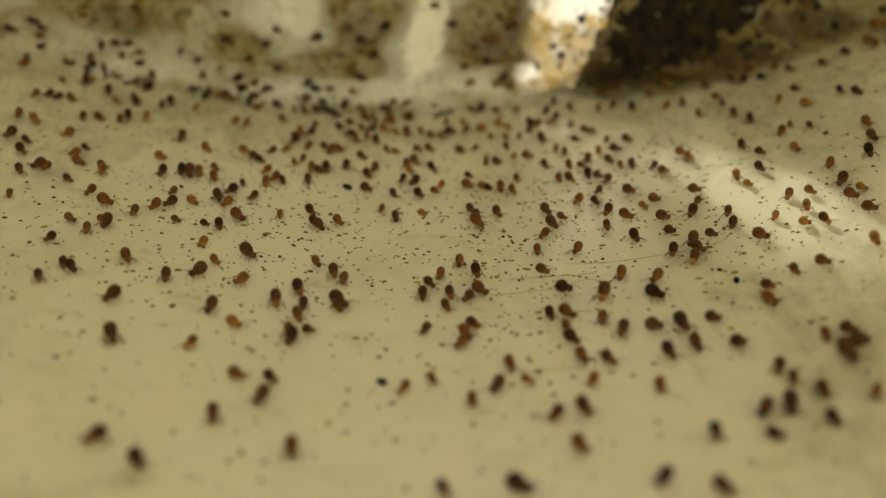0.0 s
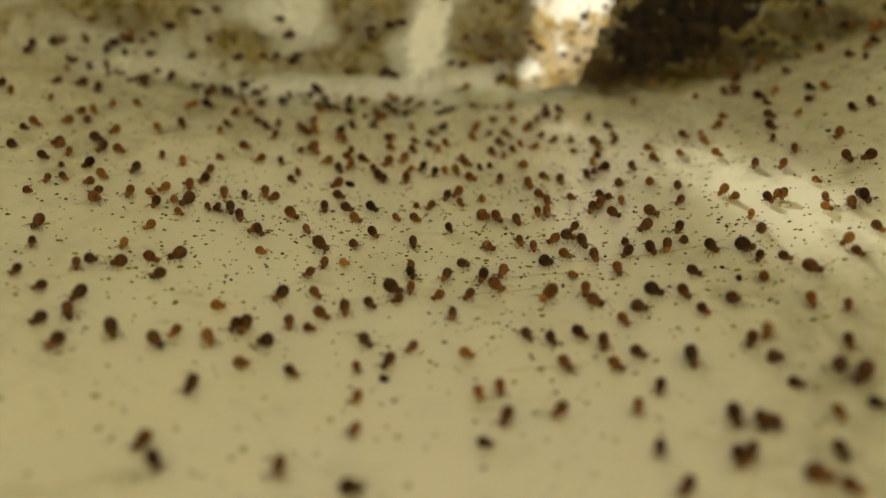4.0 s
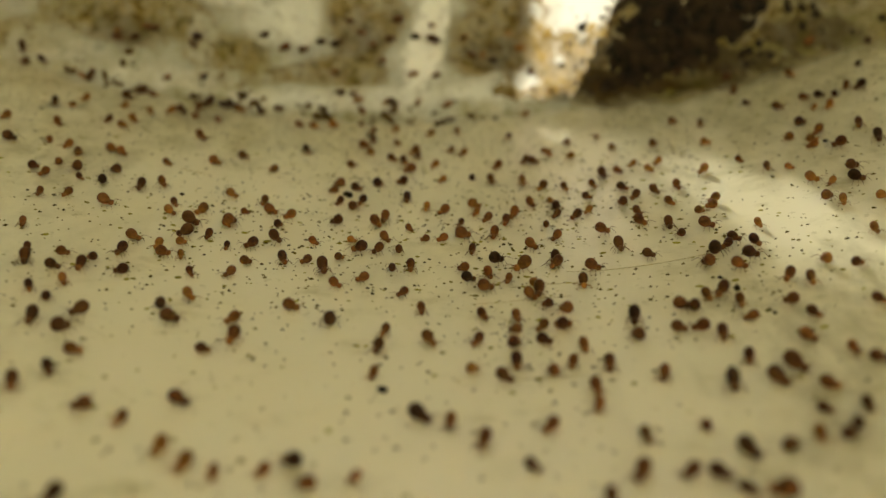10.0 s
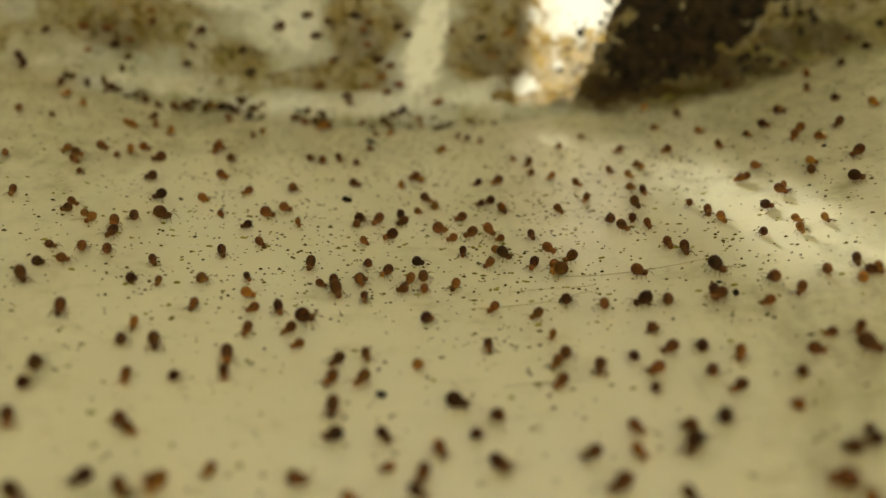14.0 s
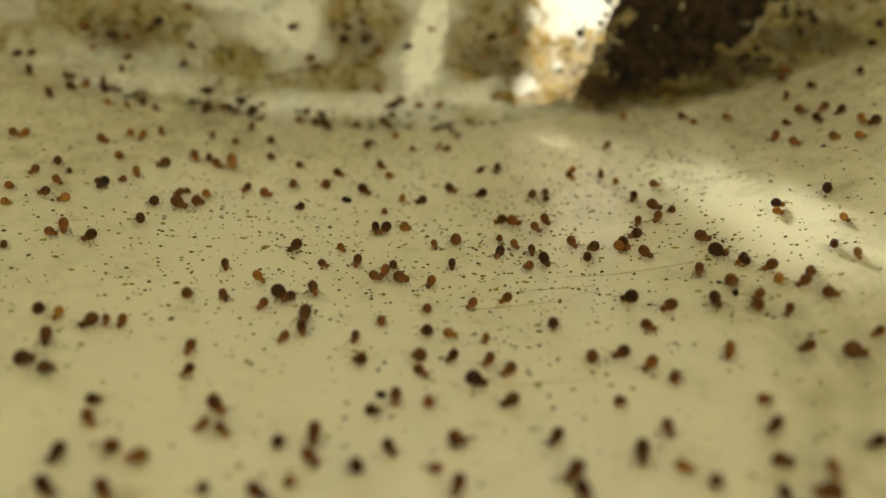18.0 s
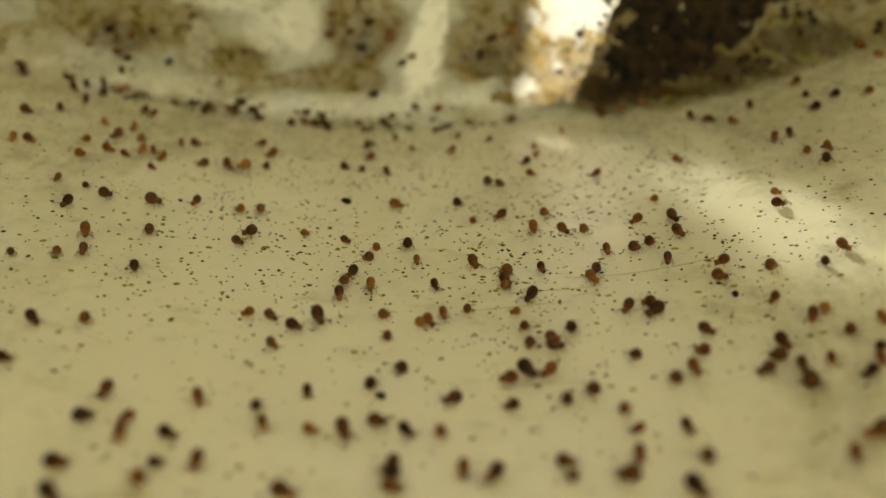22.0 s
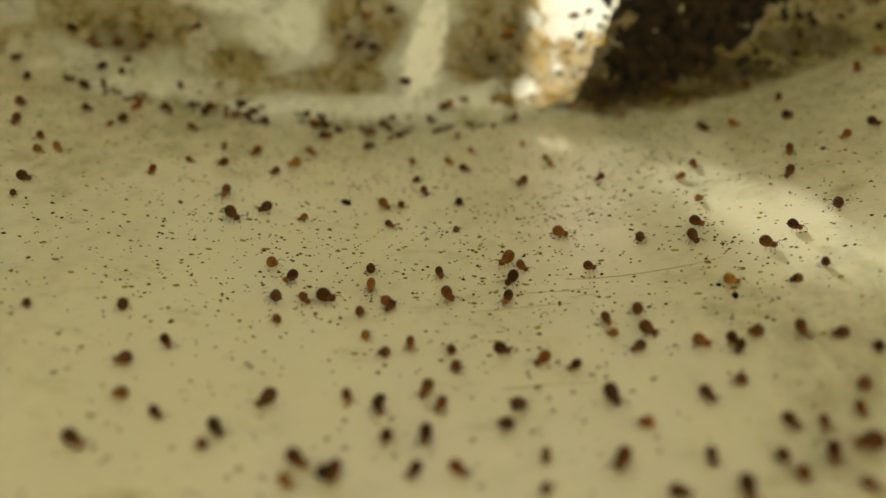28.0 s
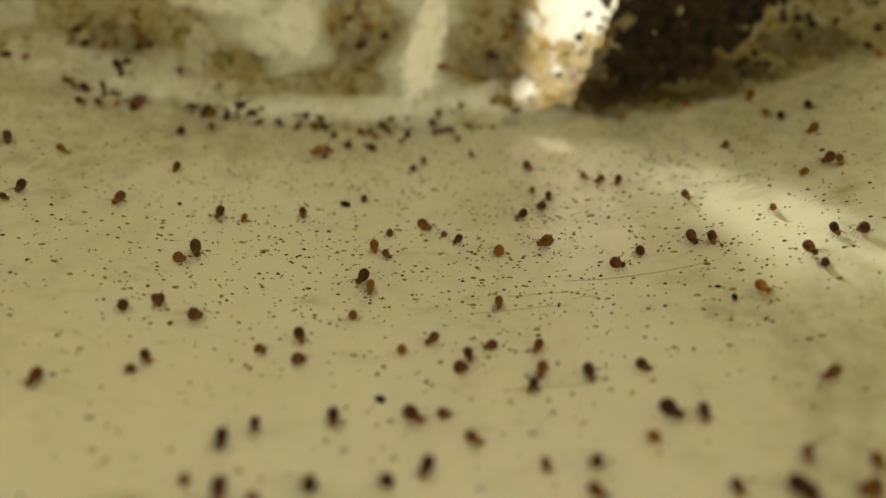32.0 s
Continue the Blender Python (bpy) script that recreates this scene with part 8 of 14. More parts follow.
    roam("d", 0.86, (0, -518, 1500, 173), (1, -526, 1490, 161), (3, -564, 1476, 156), (6, -563, 1478, 156), (7, -554, 1459, 196), (8, -544, 1452, 196), (10, -544, 1457, 175), (11, -555, 1436, 151), (12, -593, 1451, 136), (13, -600, 1456, 96), (14, -546, 1527, 74), (17, -558, 1484, 34), (18, -507, 1416, 41), (19, -489, 1438, 1), (21, -564, 1414, -29), (22, -591, 1424, -44), (23, -595, 1428, -9), (24, -610, 1404, -34), (28, -734, 1437, -46), (29, -720, 1460, -86), (30, -726, 1452, -126), (31, -683, 1455, -166), (32, -724, 1401, -186))
    roam("o", 0.75, (0, -542, 1576, 280), (1, -536, 1636, 256), (2, -509, 1601, 216), (3, -499, 1568, 197), (6, -496, 1520, 211), (7, -449, 1503, 220), (9, -370, 1429, 225), (10, -386, 1474, 265), (12, -391, 1476, 305), (14, -432, 1461, 306), (17, -479, 1559, 306), (18, -432, 1484, 346), (19, -407, 1467, 386), (20, -396, 1429, 401), (21, -364, 1439, 422), (22.5, -360, 1435, 390), (22.7, -286, 1327, 388), (24.5, -288, 1317, 388), (24.7, -268, -78, 388), (32, -268, -78, 388))
    roam("b", 0.84, (0, -456, 1522, 205), (1, -447, 1504, 195), (2, -450, 1456, 190), (3, -454, 1437, 190), (6, -457, 1448, 230), (8, -417, 1485, 262), (9.4, -409, 1501, 290), (9.6, -453, 1628, 292), (10, -453, 1628, 287), (12, -468, 1719, 286), (14, -469, 1752, 246), (17, -428, 1726, 206), (19, -451, 1646, 166), (21, -537, 1646, 148), (22, -559, 1646, 160), (23, -570, 1630, 169), (24, -576, 1631, 209), (25, -542, 1613, 224), (26.2, -542, 1613, 224), (26.4, -311, -527, 224), (32, -311, -527, 224))
    roam("b", 0.61, (0, -436, 1561, 251), (1, -418, 1570, 256), (2, -421, 1572, 291), (3, -426, 1598, 312), (6, -470, 1601, 314), (7, -488, 1628, 328), (8, -567, 1600, 319), (9, -535, 1642, 279), (10, -535, 1591, 279), (11, -533, 1660, 294), (12, -549, 1626, 334), (13, -590, 1597, 332), (14, -635, 1611, 368), (17, -609, 1473, 384), (18, -588, 1500, 424), (19, -599, 1504, 464), (20, -637, 1499, 504), (21, -690, 1463, 527), (22.4, -686, 1460, 527), (22.6, -726, 1718, 527), (23, -726, 1718, 487), (24, -695, 1745, 447), (25, -676, 1759, 487), (29, -756, 1799, 504), (30, -833, 1778, 515), (31, -833, 1778, 515), (31.2, -962, 2017, 515), (32, -962, 2017, 515))
    roam("b", 0.82, (0, -426, 1509, 207), (2, -394, 1453, 204), (3, -391, 1430, 192), (6, -394, 1415, 226), (8, -327, 1402, 236), (9, -310, 1410, 258), (13, -299, 1427, 267), (14, -284, 1453, 295), (17, -338, 1513, 301), (18, -330, 1516, 301), (21, -343, 1516, 341), (22, -327, 1444, 379), (22.4, -327, 1444, 379), (22.6, -248, 1282, 379), (23, -248, 1282, 339), (24, -306, 1314, 337), (25, -346, 1249, 377), (28, -268, 1236, 337), (31, -407, 1228, 329), (32, -409, 1228, 329))
    roam("d", 1.01, (0, -471, 1513, 201), (0.5, -471, 1513, 201), (0.7, -418, 1342, 201), (1, -418, 1342, 161), (2, -428, 1360, 125), (3, -439, 1363, 128), (6, -451, 1378, 147), (7, -482, 1364, 141), (8, -494, 1388, 181), (9, -459, 1317, 219), (10, -424, 1336, 259), (11, -421, 1361, 279), (12, -420, 1362, 319), (13, -440, 1366, 326), (14, -477, 1365, 294), (18, -463, 1419, 277), (19, -470, 1404, 317), (20, -508, 1405, 314), (21, -509, 1424, 314), (24, -508, 1423, 274), (25, -431, 1391, 236), (29, -368, 1415, 248), (29.3, -368, 1415, 208), (29.5, -396, 1302, 186), (30, -396, 1302, 146), (31, -424, 1336, 186), (32, -393, 1262, 204))
    roam("o", 0.62, (0, 342, 1588, 189), (1, 337, 1534, 229), (3, 441, 1590, 249), (6, 456, 1587, 209), (7, 427, 1564, 169), (8, 372, 1596, 129), (9, 370, 1605, 104), (10, 371, 1628, 108), (11, 362, 1641, 68), (12, 406, 1635, 52), (13, 395, 1634, 12), (17, 388, 1593, -10), (18, 331, 1570, 3), (19, 372, 1547, 36), (20, 371, 1532, 5), (21, 348, 1457, 30), (23, 414, 1473, 32), (24, 393, 1402, 72), (28, 451, 1560, 78), (29, 507, 1504, 78), (32, 645, 1466, 50))
    roam("b", 0.76, (0, 326, 1621, 219), (1, 335, 1614, 198), (2, 332, 1587, 201), (3, 348, 1575, 202), (6, 356, 1518, 175), (7, 312, 1525, 156), (8, 321, 1507, 196), (9, 344, 1498, 224), (10, 382, 1476, 215), (11, 403, 1438, 191), (13, 375, 1334, 185), (14, 360, 1266, 195), (17, 390, 1183, 198), (18, 381, 1161, 158), (19, 339, 1165, 143), (20, 350, 1165, 103), (21, 401, 1172, 65), (22, 421, 1185, 74), (22.9, 421, 1185, 74), (23.1, 421, 995, 74), (25, 425, 994, 74), (28, 405, 980, 34), (29, 409, 965, 19), (29.5, 409, 965, 19), (29.7, 184, 352, 19), (32, 184, 352, 19))
    roam("b", 0.78, (0, 286, 1642, 149), (2, 191, 1636, 149), (2.4, 191, 1636, 149), (2.6, 83, 1181, 149), (6, 86, 1157, 149), (7, 86, 1161, 144), (8, 63, 1161, 144), (9, 85, 1151, 184), (10, 126, 1120, 224), (11, 115, 1195, 264), (12, 155, 1199, 231), (13, 213, 1173, 262), (14, 178, 1225, 266), (17, 264, 1251, 250), (18, 287, 1274, 251), (19, 348, 1294, 291), (22, 242, 1364, 326), (23, 211, 1300, 360), (23.4, 211, 1300, 360), (23.6, 338, -82, 360), (32, 338, -82, 360))
    roam("o", 0.67, (0, 315, 1684, 169), (1, 307, 1677, 179), (2, 300, 1655, 187), (3, 294, 1612, 180), (6, 277, 1606, 180), (7, 289, 1612, 220), (8, 353, 1571, 231), (10, 395, 1587, 231), (11, 385, 1564, 231), (12, 406, 1585, 259), (12.4, 406, 1585, 259), (12.6, 460, -354, 259), (32, 460, -354, 259))
    roam("b", 0.74, (0, 201, 1633, 210), (1, 224, 1602, 214), (2, 241, 1591, 221), (3, 272, 1571, 195), (6, 249, 1501, 188), (7, 263, 1511, 228), (8, 286, 1519, 236), (9, 315, 1508, 232), (10, 331, 1511, 249), (11, 368, 1531, 245), (12, 370, 1522, 205), (13, 365, 1489, 191), (14, 369, 1500, 191), (17, 355, 1484, 157), (19, 299, 1477, 147), (20, 229, 1485, 141), (21, 253, 1488, 101), (21.6, 253, 1488, 101), (21.8, 174, 1743, 101), (23, 174, 1744, 141), (24, 137, 1725, 161), (24.5, 137, 1725, 161), (24.7, 342, 2136, 161), (32, 349, 2135, 161))
    roam("b", 0.74, (0, 219, 1549, 188), (1, 215, 1526, 183), (3, 179, 1434, 183), (6, 181, 1427, 178), (7, 165, 1409, 176), (8, 148, 1374, 160), (9, 114, 1385, 133), (10, 75, 1413, 129), (10.3, 75, 1413, 129), (10.5, 527, -511, 129), (32, 527, -511, 129))
    roam("o", 0.83, (0, 239, 1544, 216), (1, 252, 1532, 216), (2, 241, 1544, 176), (3, 209, 1541, 187), (6, 229, 1491, 187), (7, 203, 1535, 151), (8, 157, 1483, 151), (9, 150, 1529, 111), (10, 186, 1553, 123), (13, 60, 1630, 127), (14, 106, 1624, 87), (17, 158, 1571, 47), (18, 168, 1539, 21), (19, 169, 1533, -9), (20, 155, 1524, -16), (20.4, 155, 1524, -16), (20.6, 477, -427, -16), (32, 477, -427, -16))
    roam("b", 0.81, (0, 348, 1681, 280), (2, 351, 1724, 320), (3, 325, 1668, 355), (6, 286, 1629, 331), (7, 274, 1661, 305), (8, 227, 1689, 314), (9, 199, 1698, 319), (10, 184, 1702, 279), (11, 204, 1731, 268), (12, 200, 1731, 228), (13, 216, 1726, 188), (14, 177, 1723, 150), (17, 112, 1719, 159), (18.3, 111, 1694, 159), (18.5, 318, 2084, 159), (19, 318, 2084, 199), (22, 380, 2029, 217), (22.7, 380, 2029, 217), (22.9, -19, 2041, 217), (25, -17, 2041, 217), (29, -34, 2042, 217), (31, -18, 2040, 217), (32, -24, 2039, 217))
    roam("b", 0.78, (0, 362, 1580, 179), (1, 352, 1559, 198), (2, 366, 1564, 238), (3, 373, 1597, 226), (6, 454, 1527, 215), (7, 452, 1516, 181), (8, 440, 1495, 171), (9, 439, 1503, 167), (10, 423, 1481, 187), (11, 425, 1428, 203), (12, 457, 1398, 224), (13, 461, 1409, 186), (14, 449, 1366, 175), (17, 416, 1346, 145), (18, 366, 1372, 137), (19, 365, 1365, 159), (20, 331, 1357, 158), (21, 329, 1351, 118), (22, 332, 1380, 100), (22.6, 332, 1380, 100), (22.8, 351, -530, 100), (32, 351, -530, 100))
    roam("b", 0.65, (0, 398, 1558, 118), (3, 336, 1664, 118), (6, 398, 1782, 82), (7, 416, 1753, 42), (7.5, 416, 1753, 42), (7.7, 293, 808, 42), (8, 293, 808, 6), (9, 288, 787, 6), (11, 289, 795, -34), (12, 276, 825, -63), (13, 258, 852, -66), (14, 255, 877, -26), (17, 246, 830, -20), (18, 209, 855, -48), (19, 194, 860, -8), (20, 187, 810, 0), (21, 161, 788, -3), (22, 137, 730, -21), (23, 117, 770, -41), (24, 96, 743, -1), (25, 91, 709, 22), (28, 107, 713, -18), (29, 67, 756, -52), (30, 19, 785, -57), (31, 23, 805, -71), (32, 3, 851, -66))
    roam("o", 0.74, (0, 410, 1527, 285), (3, 402, 1634, 284), (6, 402, 1660, 291), (7, 385, 1686, 297), (9, 369, 1718, 299), (10, 351, 1737, 325), (11, 343, 1721, 365), (12, 361, 1718, 405), (13, 357, 1731, 445), (14, 367, 1744, 445), (17, 362, 1748, 472), (20, 323, 1873, 471), (20.4, 323, 1873, 471), (20.6, 426, 2026, 471), (22.4, 429, 2044, 471), (22.6, 476, 1711, 471), (25, 466, 1684, 511), (28, 488, 1605, 551), (28.4, 488, 1605, 539), (28.6, 426, 1482, 541), (30, 436, 1479, 575), (32, 441, 1467, 565))
    roam("o", 0.81, (0, 172, 1691, 285), (1, 172, 1698, 325), (2, 160, 1659, 358), (3, 136, 1635, 389), (6, 195, 1606, 401), (7, 173, 1610, 441), (8, 176, 1626, 469), (9, 165, 1647, 509), (10, 152, 1590, 545), (11, 130, 1522, 552), (12, 150, 1497, 592), (13, 148, 1536, 632), (13.5, 148, 1536, 632), (13.7, 474, 343, 632), (32, 474, 343, 632))
    roam("o", 0.65, (0, 165, 1824, 169), (1, 138, 1798, 174), (2, 140, 1790, 204), (3, 157, 1754, 205), (4.2, 157, 1754, 205), (4.4, 188, -282, 205), (32, 188, -282, 205))
    roam("o", 0.7, (0, 133, 1760, 199), (1, 140, 1733, 177), (2, 119, 1737, 185), (3, 136, 1721, 219), (6, 142, 1718, 203), (7, 165, 1645, 208), (8, 198, 1628, 220), (9, 252, 1583, 215), (10, 281, 1543, 208), (12, 321, 1468, 181), (14, 263, 1499, 141), (15.6, 263, 1499, 141), (15.8, 339, -111, 141), (32, 339, -111, 141))
    roam("o", 0.78, (0, 108, 1667, 293), (1, 91, 1711, 286), (2, 96, 1758, 273), (3, 109, 1762, 252), (6, 128, 1777, 220), (8, 183, 1710, 207), (9, 180, 1685, 167), (10, 167, 1712, 127), (11, 170, 1739, 87), (12, 185, 1698, 47), (12.6, 185, 1698, 47), (12.8, 247, 136, 47), (32, 247, 136, 47))
    roam("b", 0.67, (0, 85, 1670, 165), (1, 72, 1661, 143), (3, 30, 1678, 136), (4.4, 30, 1678, 136), (4.6, 27, 1286, 136), (7, 29, 1279, 147), (8, -13, 1286, 136), (9, -28, 1302, 96), (10, -4, 1330, 89), (11, -4, 1353, 85), (12, 12, 1351, 77), (13, 13, 1366, 77), (14, 14, 1350, 75), (17, 44, 1387, 83), (17.6, 44, 1387, 83), (17.8, 240, 85, 83), (32, 240, 85, 83))
    roam("o", 0.58, (0, 65, 1761, 123), (1, 58, 1769, 90), (3, 94, 1822, 100), (6, 64, 1843, 140), (7, 39, 1825, 145), (8, 46, 1845, 171), (9, -5, 1777, 131), (12, 82, 1891, 91), (13, 88, 1903, 91), (14, 83, 1897, 131), (17, 19, 1833, 147), (19, -24, 1897, 107), (21, 45, 1859, 67), (22, 105, 1917, 102), (23, 46, 1881, 142), (24, 14, 1857, 179), (25, 22, 1833, 219), (28, 64, 1849, 237), (30, 70, 1832, 235), (31, 84, 1847, 235), (32, 65, 1833, 195))
    roam("b", 0.78, (0, 35, 1744, 286), (1, 34, 1752, 246), (2, 48, 1744, 220), (3, 95, 1709, 219), (4.8, 95, 1709, 219), (5, 117, 1429, 219), (6, 117, 1429, 209), (7, 126, 1415, 244), (8, 131, 1433, 244), (9, 130, 1408, 204), (10, 107, 1398, 164), (12, 49, 1407, 143), (13, 48, 1407, 118), (14, 30, 1438, 78), (17, 86, 1436, 51), (18, 101, 1422, 83), (20, 103, 1457, 100), (22, 103, 1453, 100), (24, 104, 1461, 80), (25, 149, 1497, 80), (28, 158, 1633, 98), (29, 167, 1607, 58), (30, 161, 1577, 18), (31, 140, 1535, 20), (32, 183, 1498, 37))
    roam("o", 0.68, (0, 18, 1883, 262), (1, 43, 1911, 272), (2, 26, 1904, 312), (2.5, 26, 1904, 312), (2.7, 215, -365, 312), (32, 215, -365, 312))
    roam("o", 0.69, (0, -7, 1842, 224), (1, 16, 1829, 216), (2, 37, 1801, 189), (3, 7, 1750, 173), (6, -28, 1723, 171), (7, -28, 1712, 211), (8, -3, 1713, 211), (9, -34, 1703, 171), (10, -20, 1704, 131), (11, -8, 1738, 95), (12, 5, 1793, 68), (13, 34, 1755, 31), (13.6, 34, 1755, -3), (13.8, -34, 1637, -16), (18, -108, 1662, -42), (18.3, -108, 1662, -42), (18.5, -332, -155, -42), (32, -332, -155, -42))
    roam("o", 0.77, (0, -31, 1756, 254), (1, -8, 1771, 254), (2, -36, 1755, 254), (3, -17, 1769, 234), (6, 13, 1749, 207), (7, 25, 1694, 196), (8, 30, 1610, 194), (8.5, 30, 1610, 194), (8.7, 560, -78, 194), (32, 560, -78, 194))
    roam("b", 0.68, (0, -55, 1755, 284), (1, -57, 1789, 288), (2, -68, 1819, 276), (3, -48, 1826, 266), (6, -24, 1887, 292), (7, -61, 1864, 332), (8, -73, 1864, 307), (9, -94, 1894, 331), (10, -159, 1852, 357), (11, -149, 1804, 397), (12, -80, 1790, 397), (13, -156, 1813, 357), (14, -161, 1830, 317), (17, -169, 1848, 317), (28, -169, 1858, 317), (29, -154, 1914, 287), (30, -181, 1934, 309), (30.6, -181, 1934, 349), (30.8, -214, 1821, 364), (31, -214, 1821, 346), (32, -253, 1793, 346))
    roam("o", 0.89, (0, -58, 1672, 226), (1, -36, 1663, 239), (2, -34, 1673, 199), (3, -61, 1660, 159), (6, -102, 1679, 130), (7, -103, 1690, 104), (8, -104, 1744, 87), (9, -53, 1776, 80), (10, -65, 1783, 120), (11, -69, 1774, 120), (12, -61, 1772, 132), (13, -137, 1816, 133), (13.5, -137, 1816, 133), (13.7, -289, 2048, 133), (17, -316, 2055, 129), (18, -314, 2065, 89), (20, -265, 2076, 68), (23, -271, 2082, 108), (24, -284, 2169, 108), (32, -284, 2169, 108))
    roam("b", 0.87, (0, -75, 1648, 184), (1, -85, 1611, 193), (2, -73, 1583, 188), (6, -103, 1506, 178), (7, -137, 1463, 176), (8, -155, 1426, 187), (9, -147, 1408, 215), (10, -119, 1390, 226), (11, -73, 1375, 215), (12, -101, 1372, 175), (13, -124, 1415, 135), (14, -117, 1420, 135), (15.1, -117, 1420, 135), (15.3, -301, 261, 135), (32, -301, 261, 135))
    roam("o", 0.57, (0, 104, 1835, 252), (1, 116, 1841, 222), (3, 137, 1816, 212), (4.1, 137, 1816, 212), (4.3, -33, 2097, 212), (9, -26, 2100, 212), (11, -36, 2101, 212), (12, -22, 2101, 251), (13, -22, 2110, 239), (14, 20, 2111, 239), (19, -38, 2101, 279), (20, -40, 2170, 279), (32, -40, 2170, 279))
    roam("o", 0.69, (0, 82, 1900, 211), (1, 93, 1886, 192), (2, 82, 1858, 169), (3, 71, 1865, 144), (6, 14, 1866, 147), (7, -24, 1866, 147), (8, -4, 1867, 109), (11, -42, 1940, 116), (11.3, -42, 1940, 116), (11.5, 182, 1873, 116), (12, 182, 1873, 76), (13, 201, 1881, 38), (14, 252, 1818, 32), (15.7, 252, 1818, 32), (15.9, 256, 348, 32), (32, 256, 348, 32))
    roam("o", 0.68, (0, 145, 1890, 210), (1, 156, 1875, 250), (2, 150, 1933, 229), (3, 178, 1868, 197), (6, 164, 1849, 182), (7, 162, 1829, 196), (8, 172, 1788, 209), (11, 247, 1701, 209), (12, 271, 1633, 211), (13, 310, 1620, 226), (14, 361, 1594, 224), (15.2, 361, 1594, 224), (15.4, 462, 108, 224), (32, 462, 108, 224))
    roam("o", 0.58, (0, 130, 1959, 170), (2, 111, 1940, 193), (3, 131, 1921, 153), (6, 35, 1975, 134), (7.4, 28, 1975, 134), (7.6, 187, -408, 134), (32, 187, -408, 134))
    roam("d", 0.9, (0, 211, 1793, 203), (2, 254, 1688, 212), (3, 285, 1701, 252), (6, 326, 1739, 219), (7, 319, 1676, 188), (8, 317, 1677, 190), (9, 316, 1644, 189), (10, 307, 1588, 195), (11, 322, 1558, 201), (12, 326, 1525, 198), (14, 344, 1444, 200), (17, 352, 1429, 218), (18, 373, 1422, 250), (19, 394, 1449, 210), (21, 391, 1386, 192), (22, 393, 1370, 207), (23, 400, 1371, 198), (24, 396, 1354, 192), (25, 398, 1321, 196), (28, 405, 1283, 196), (32, 405, 1285, 196))
    roam("b", 0.7, (0, 248, 1697, 174), (1, 226, 1668, 184), (2, 231, 1643, 144), (3, 226, 1738, 104), (7, 238, 1790, 89), (9, 281, 1846, 49), (11, 235, 1742, 9), (12, 209, 1710, -14), (13, 179, 1699, -5), (14, 177, 1663, 15), (17, 187, 1596, 17), (18, 194, 1549, 15), (19, 191, 1565, -25), (20, 142, 1609, -51), (21, 142, 1603, -44), (22, 113, 1621, -60), (23, 114, 1641, -79), (23.5, 114, 1641, -79), (23.7, -34, 1747, -79), (24, -34, 1747, -63), (25, -58, 1792, -51), (28, -65, 1771, -11), (29, -59, 1735, 15), (32, -62, 1734, 15))
    roam("o", 0.71, (0, 281, 1771, 283), (1, 281, 1779, 317), (2, 265, 1777, 357), (3, 262, 1745, 357), (7, 264, 1762, 357), (9, 248, 1721, 370), (10, 261, 1717, 405), (11, 261, 1715, 405), (12, 289, 1703, 416), (13, 347, 1710, 402), (14, 384, 1644, 387), (14.9, 384, 1644, 387), (15.1, 319, 16, 387), (32, 319, 16, 387))
    roam("o", 0.7, (0, 233, 1722, 159), (1, 202, 1709, 135), (2, 161, 1755, 123), (3, 184, 1730, 83), (4.3, 184, 1730, 83), (4.5, 583, -24, 83), (32, 583, -24, 83))
    roam("o", 0.61, (0, 342, 1746, 158), (1, 304, 1732, 170), (2, 289, 1694, 198), (3, 312, 1691, 233), (4.6, 312, 1691, 233), (4.8, 470, 128, 233), (32, 470, 128, 233))
    roam("o", 0.55, (0, 323, 1813, 159), (1, 309, 1807, 199), (2, 338, 1749, 210), (3, 351, 1749, 250), (6, 369, 1789, 254), (7, 384, 1770, 291), (9, 358, 1825, 306), (11, 319, 1829, 312), (12, 328, 1843, 289), (14, 309, 1871, 289), (18, 351, 2068, 289), (24, 339, 2077, 289), (29.1, 359, 2077, 289), (29.3, 21, 1996, 289), (30, 21, 1996, 329), (31, 22, 1973, 289), (32, 24, 2015, 282))
    roam("o", 0.78, (0, 381, 1728, 230), (2, 451, 1710, 224), (3, 488, 1674, 224), (7, 431, 1718, 264), (9, 450, 1724, 304), (11, 404, 1710, 342), (12, 396, 1694, 382), (14, 455, 1697, 419), (15.7, 455, 1697, 419), (15.9, 362, -57, 419), (32, 362, -57, 419))
    roam("o", 0.61, (0, 144, 1696, 153), (1, 113, 1691, 162), (2, 109, 1677, 162), (3, 117, 1688, 162), (4.3, 117, 1688, 162), (4.5, 122, 1403, 162), (6, 122, 1403, 162), (7, 114, 1391, 123), (8, 91, 1437, 127), (9, 50, 1447, 144), (10.3, 64, 1440, 144), (10.5, 560, -292, 144), (32, 560, -292, 144))
    roam("o", 0.69, (0, -215, 1924, 286), (1, -219, 1954, 325), (2, -278, 1929, 285), (7, -207, 2038, 272), (8, -213, 2043, 312), (9, -221, 2042, 312), (11, -212, 2044, 312), (12, -238, 2042, 312), (13, -204, 2041, 272), (14, -223, 2039, 232), (19, -185, 1987, 209), (20, -172, 1991, 249), (21, -173, 2000, 289), (22, -200, 2011, 304), (25, -198, 2013, 304), (28, -193, 1997, 344), (29, -193, 1996, 316), (31, -273, 2014, 315), (31.5, -273, 2014, 315), (31.7, -487, -26, 315), (32, -487, -26, 315))
    roam("o", 0.68, (0, -186, 1887, 205), (2.4, -176, 1867, 205), (2.6, -209, -481, 205), (32, -209, -481, 205))
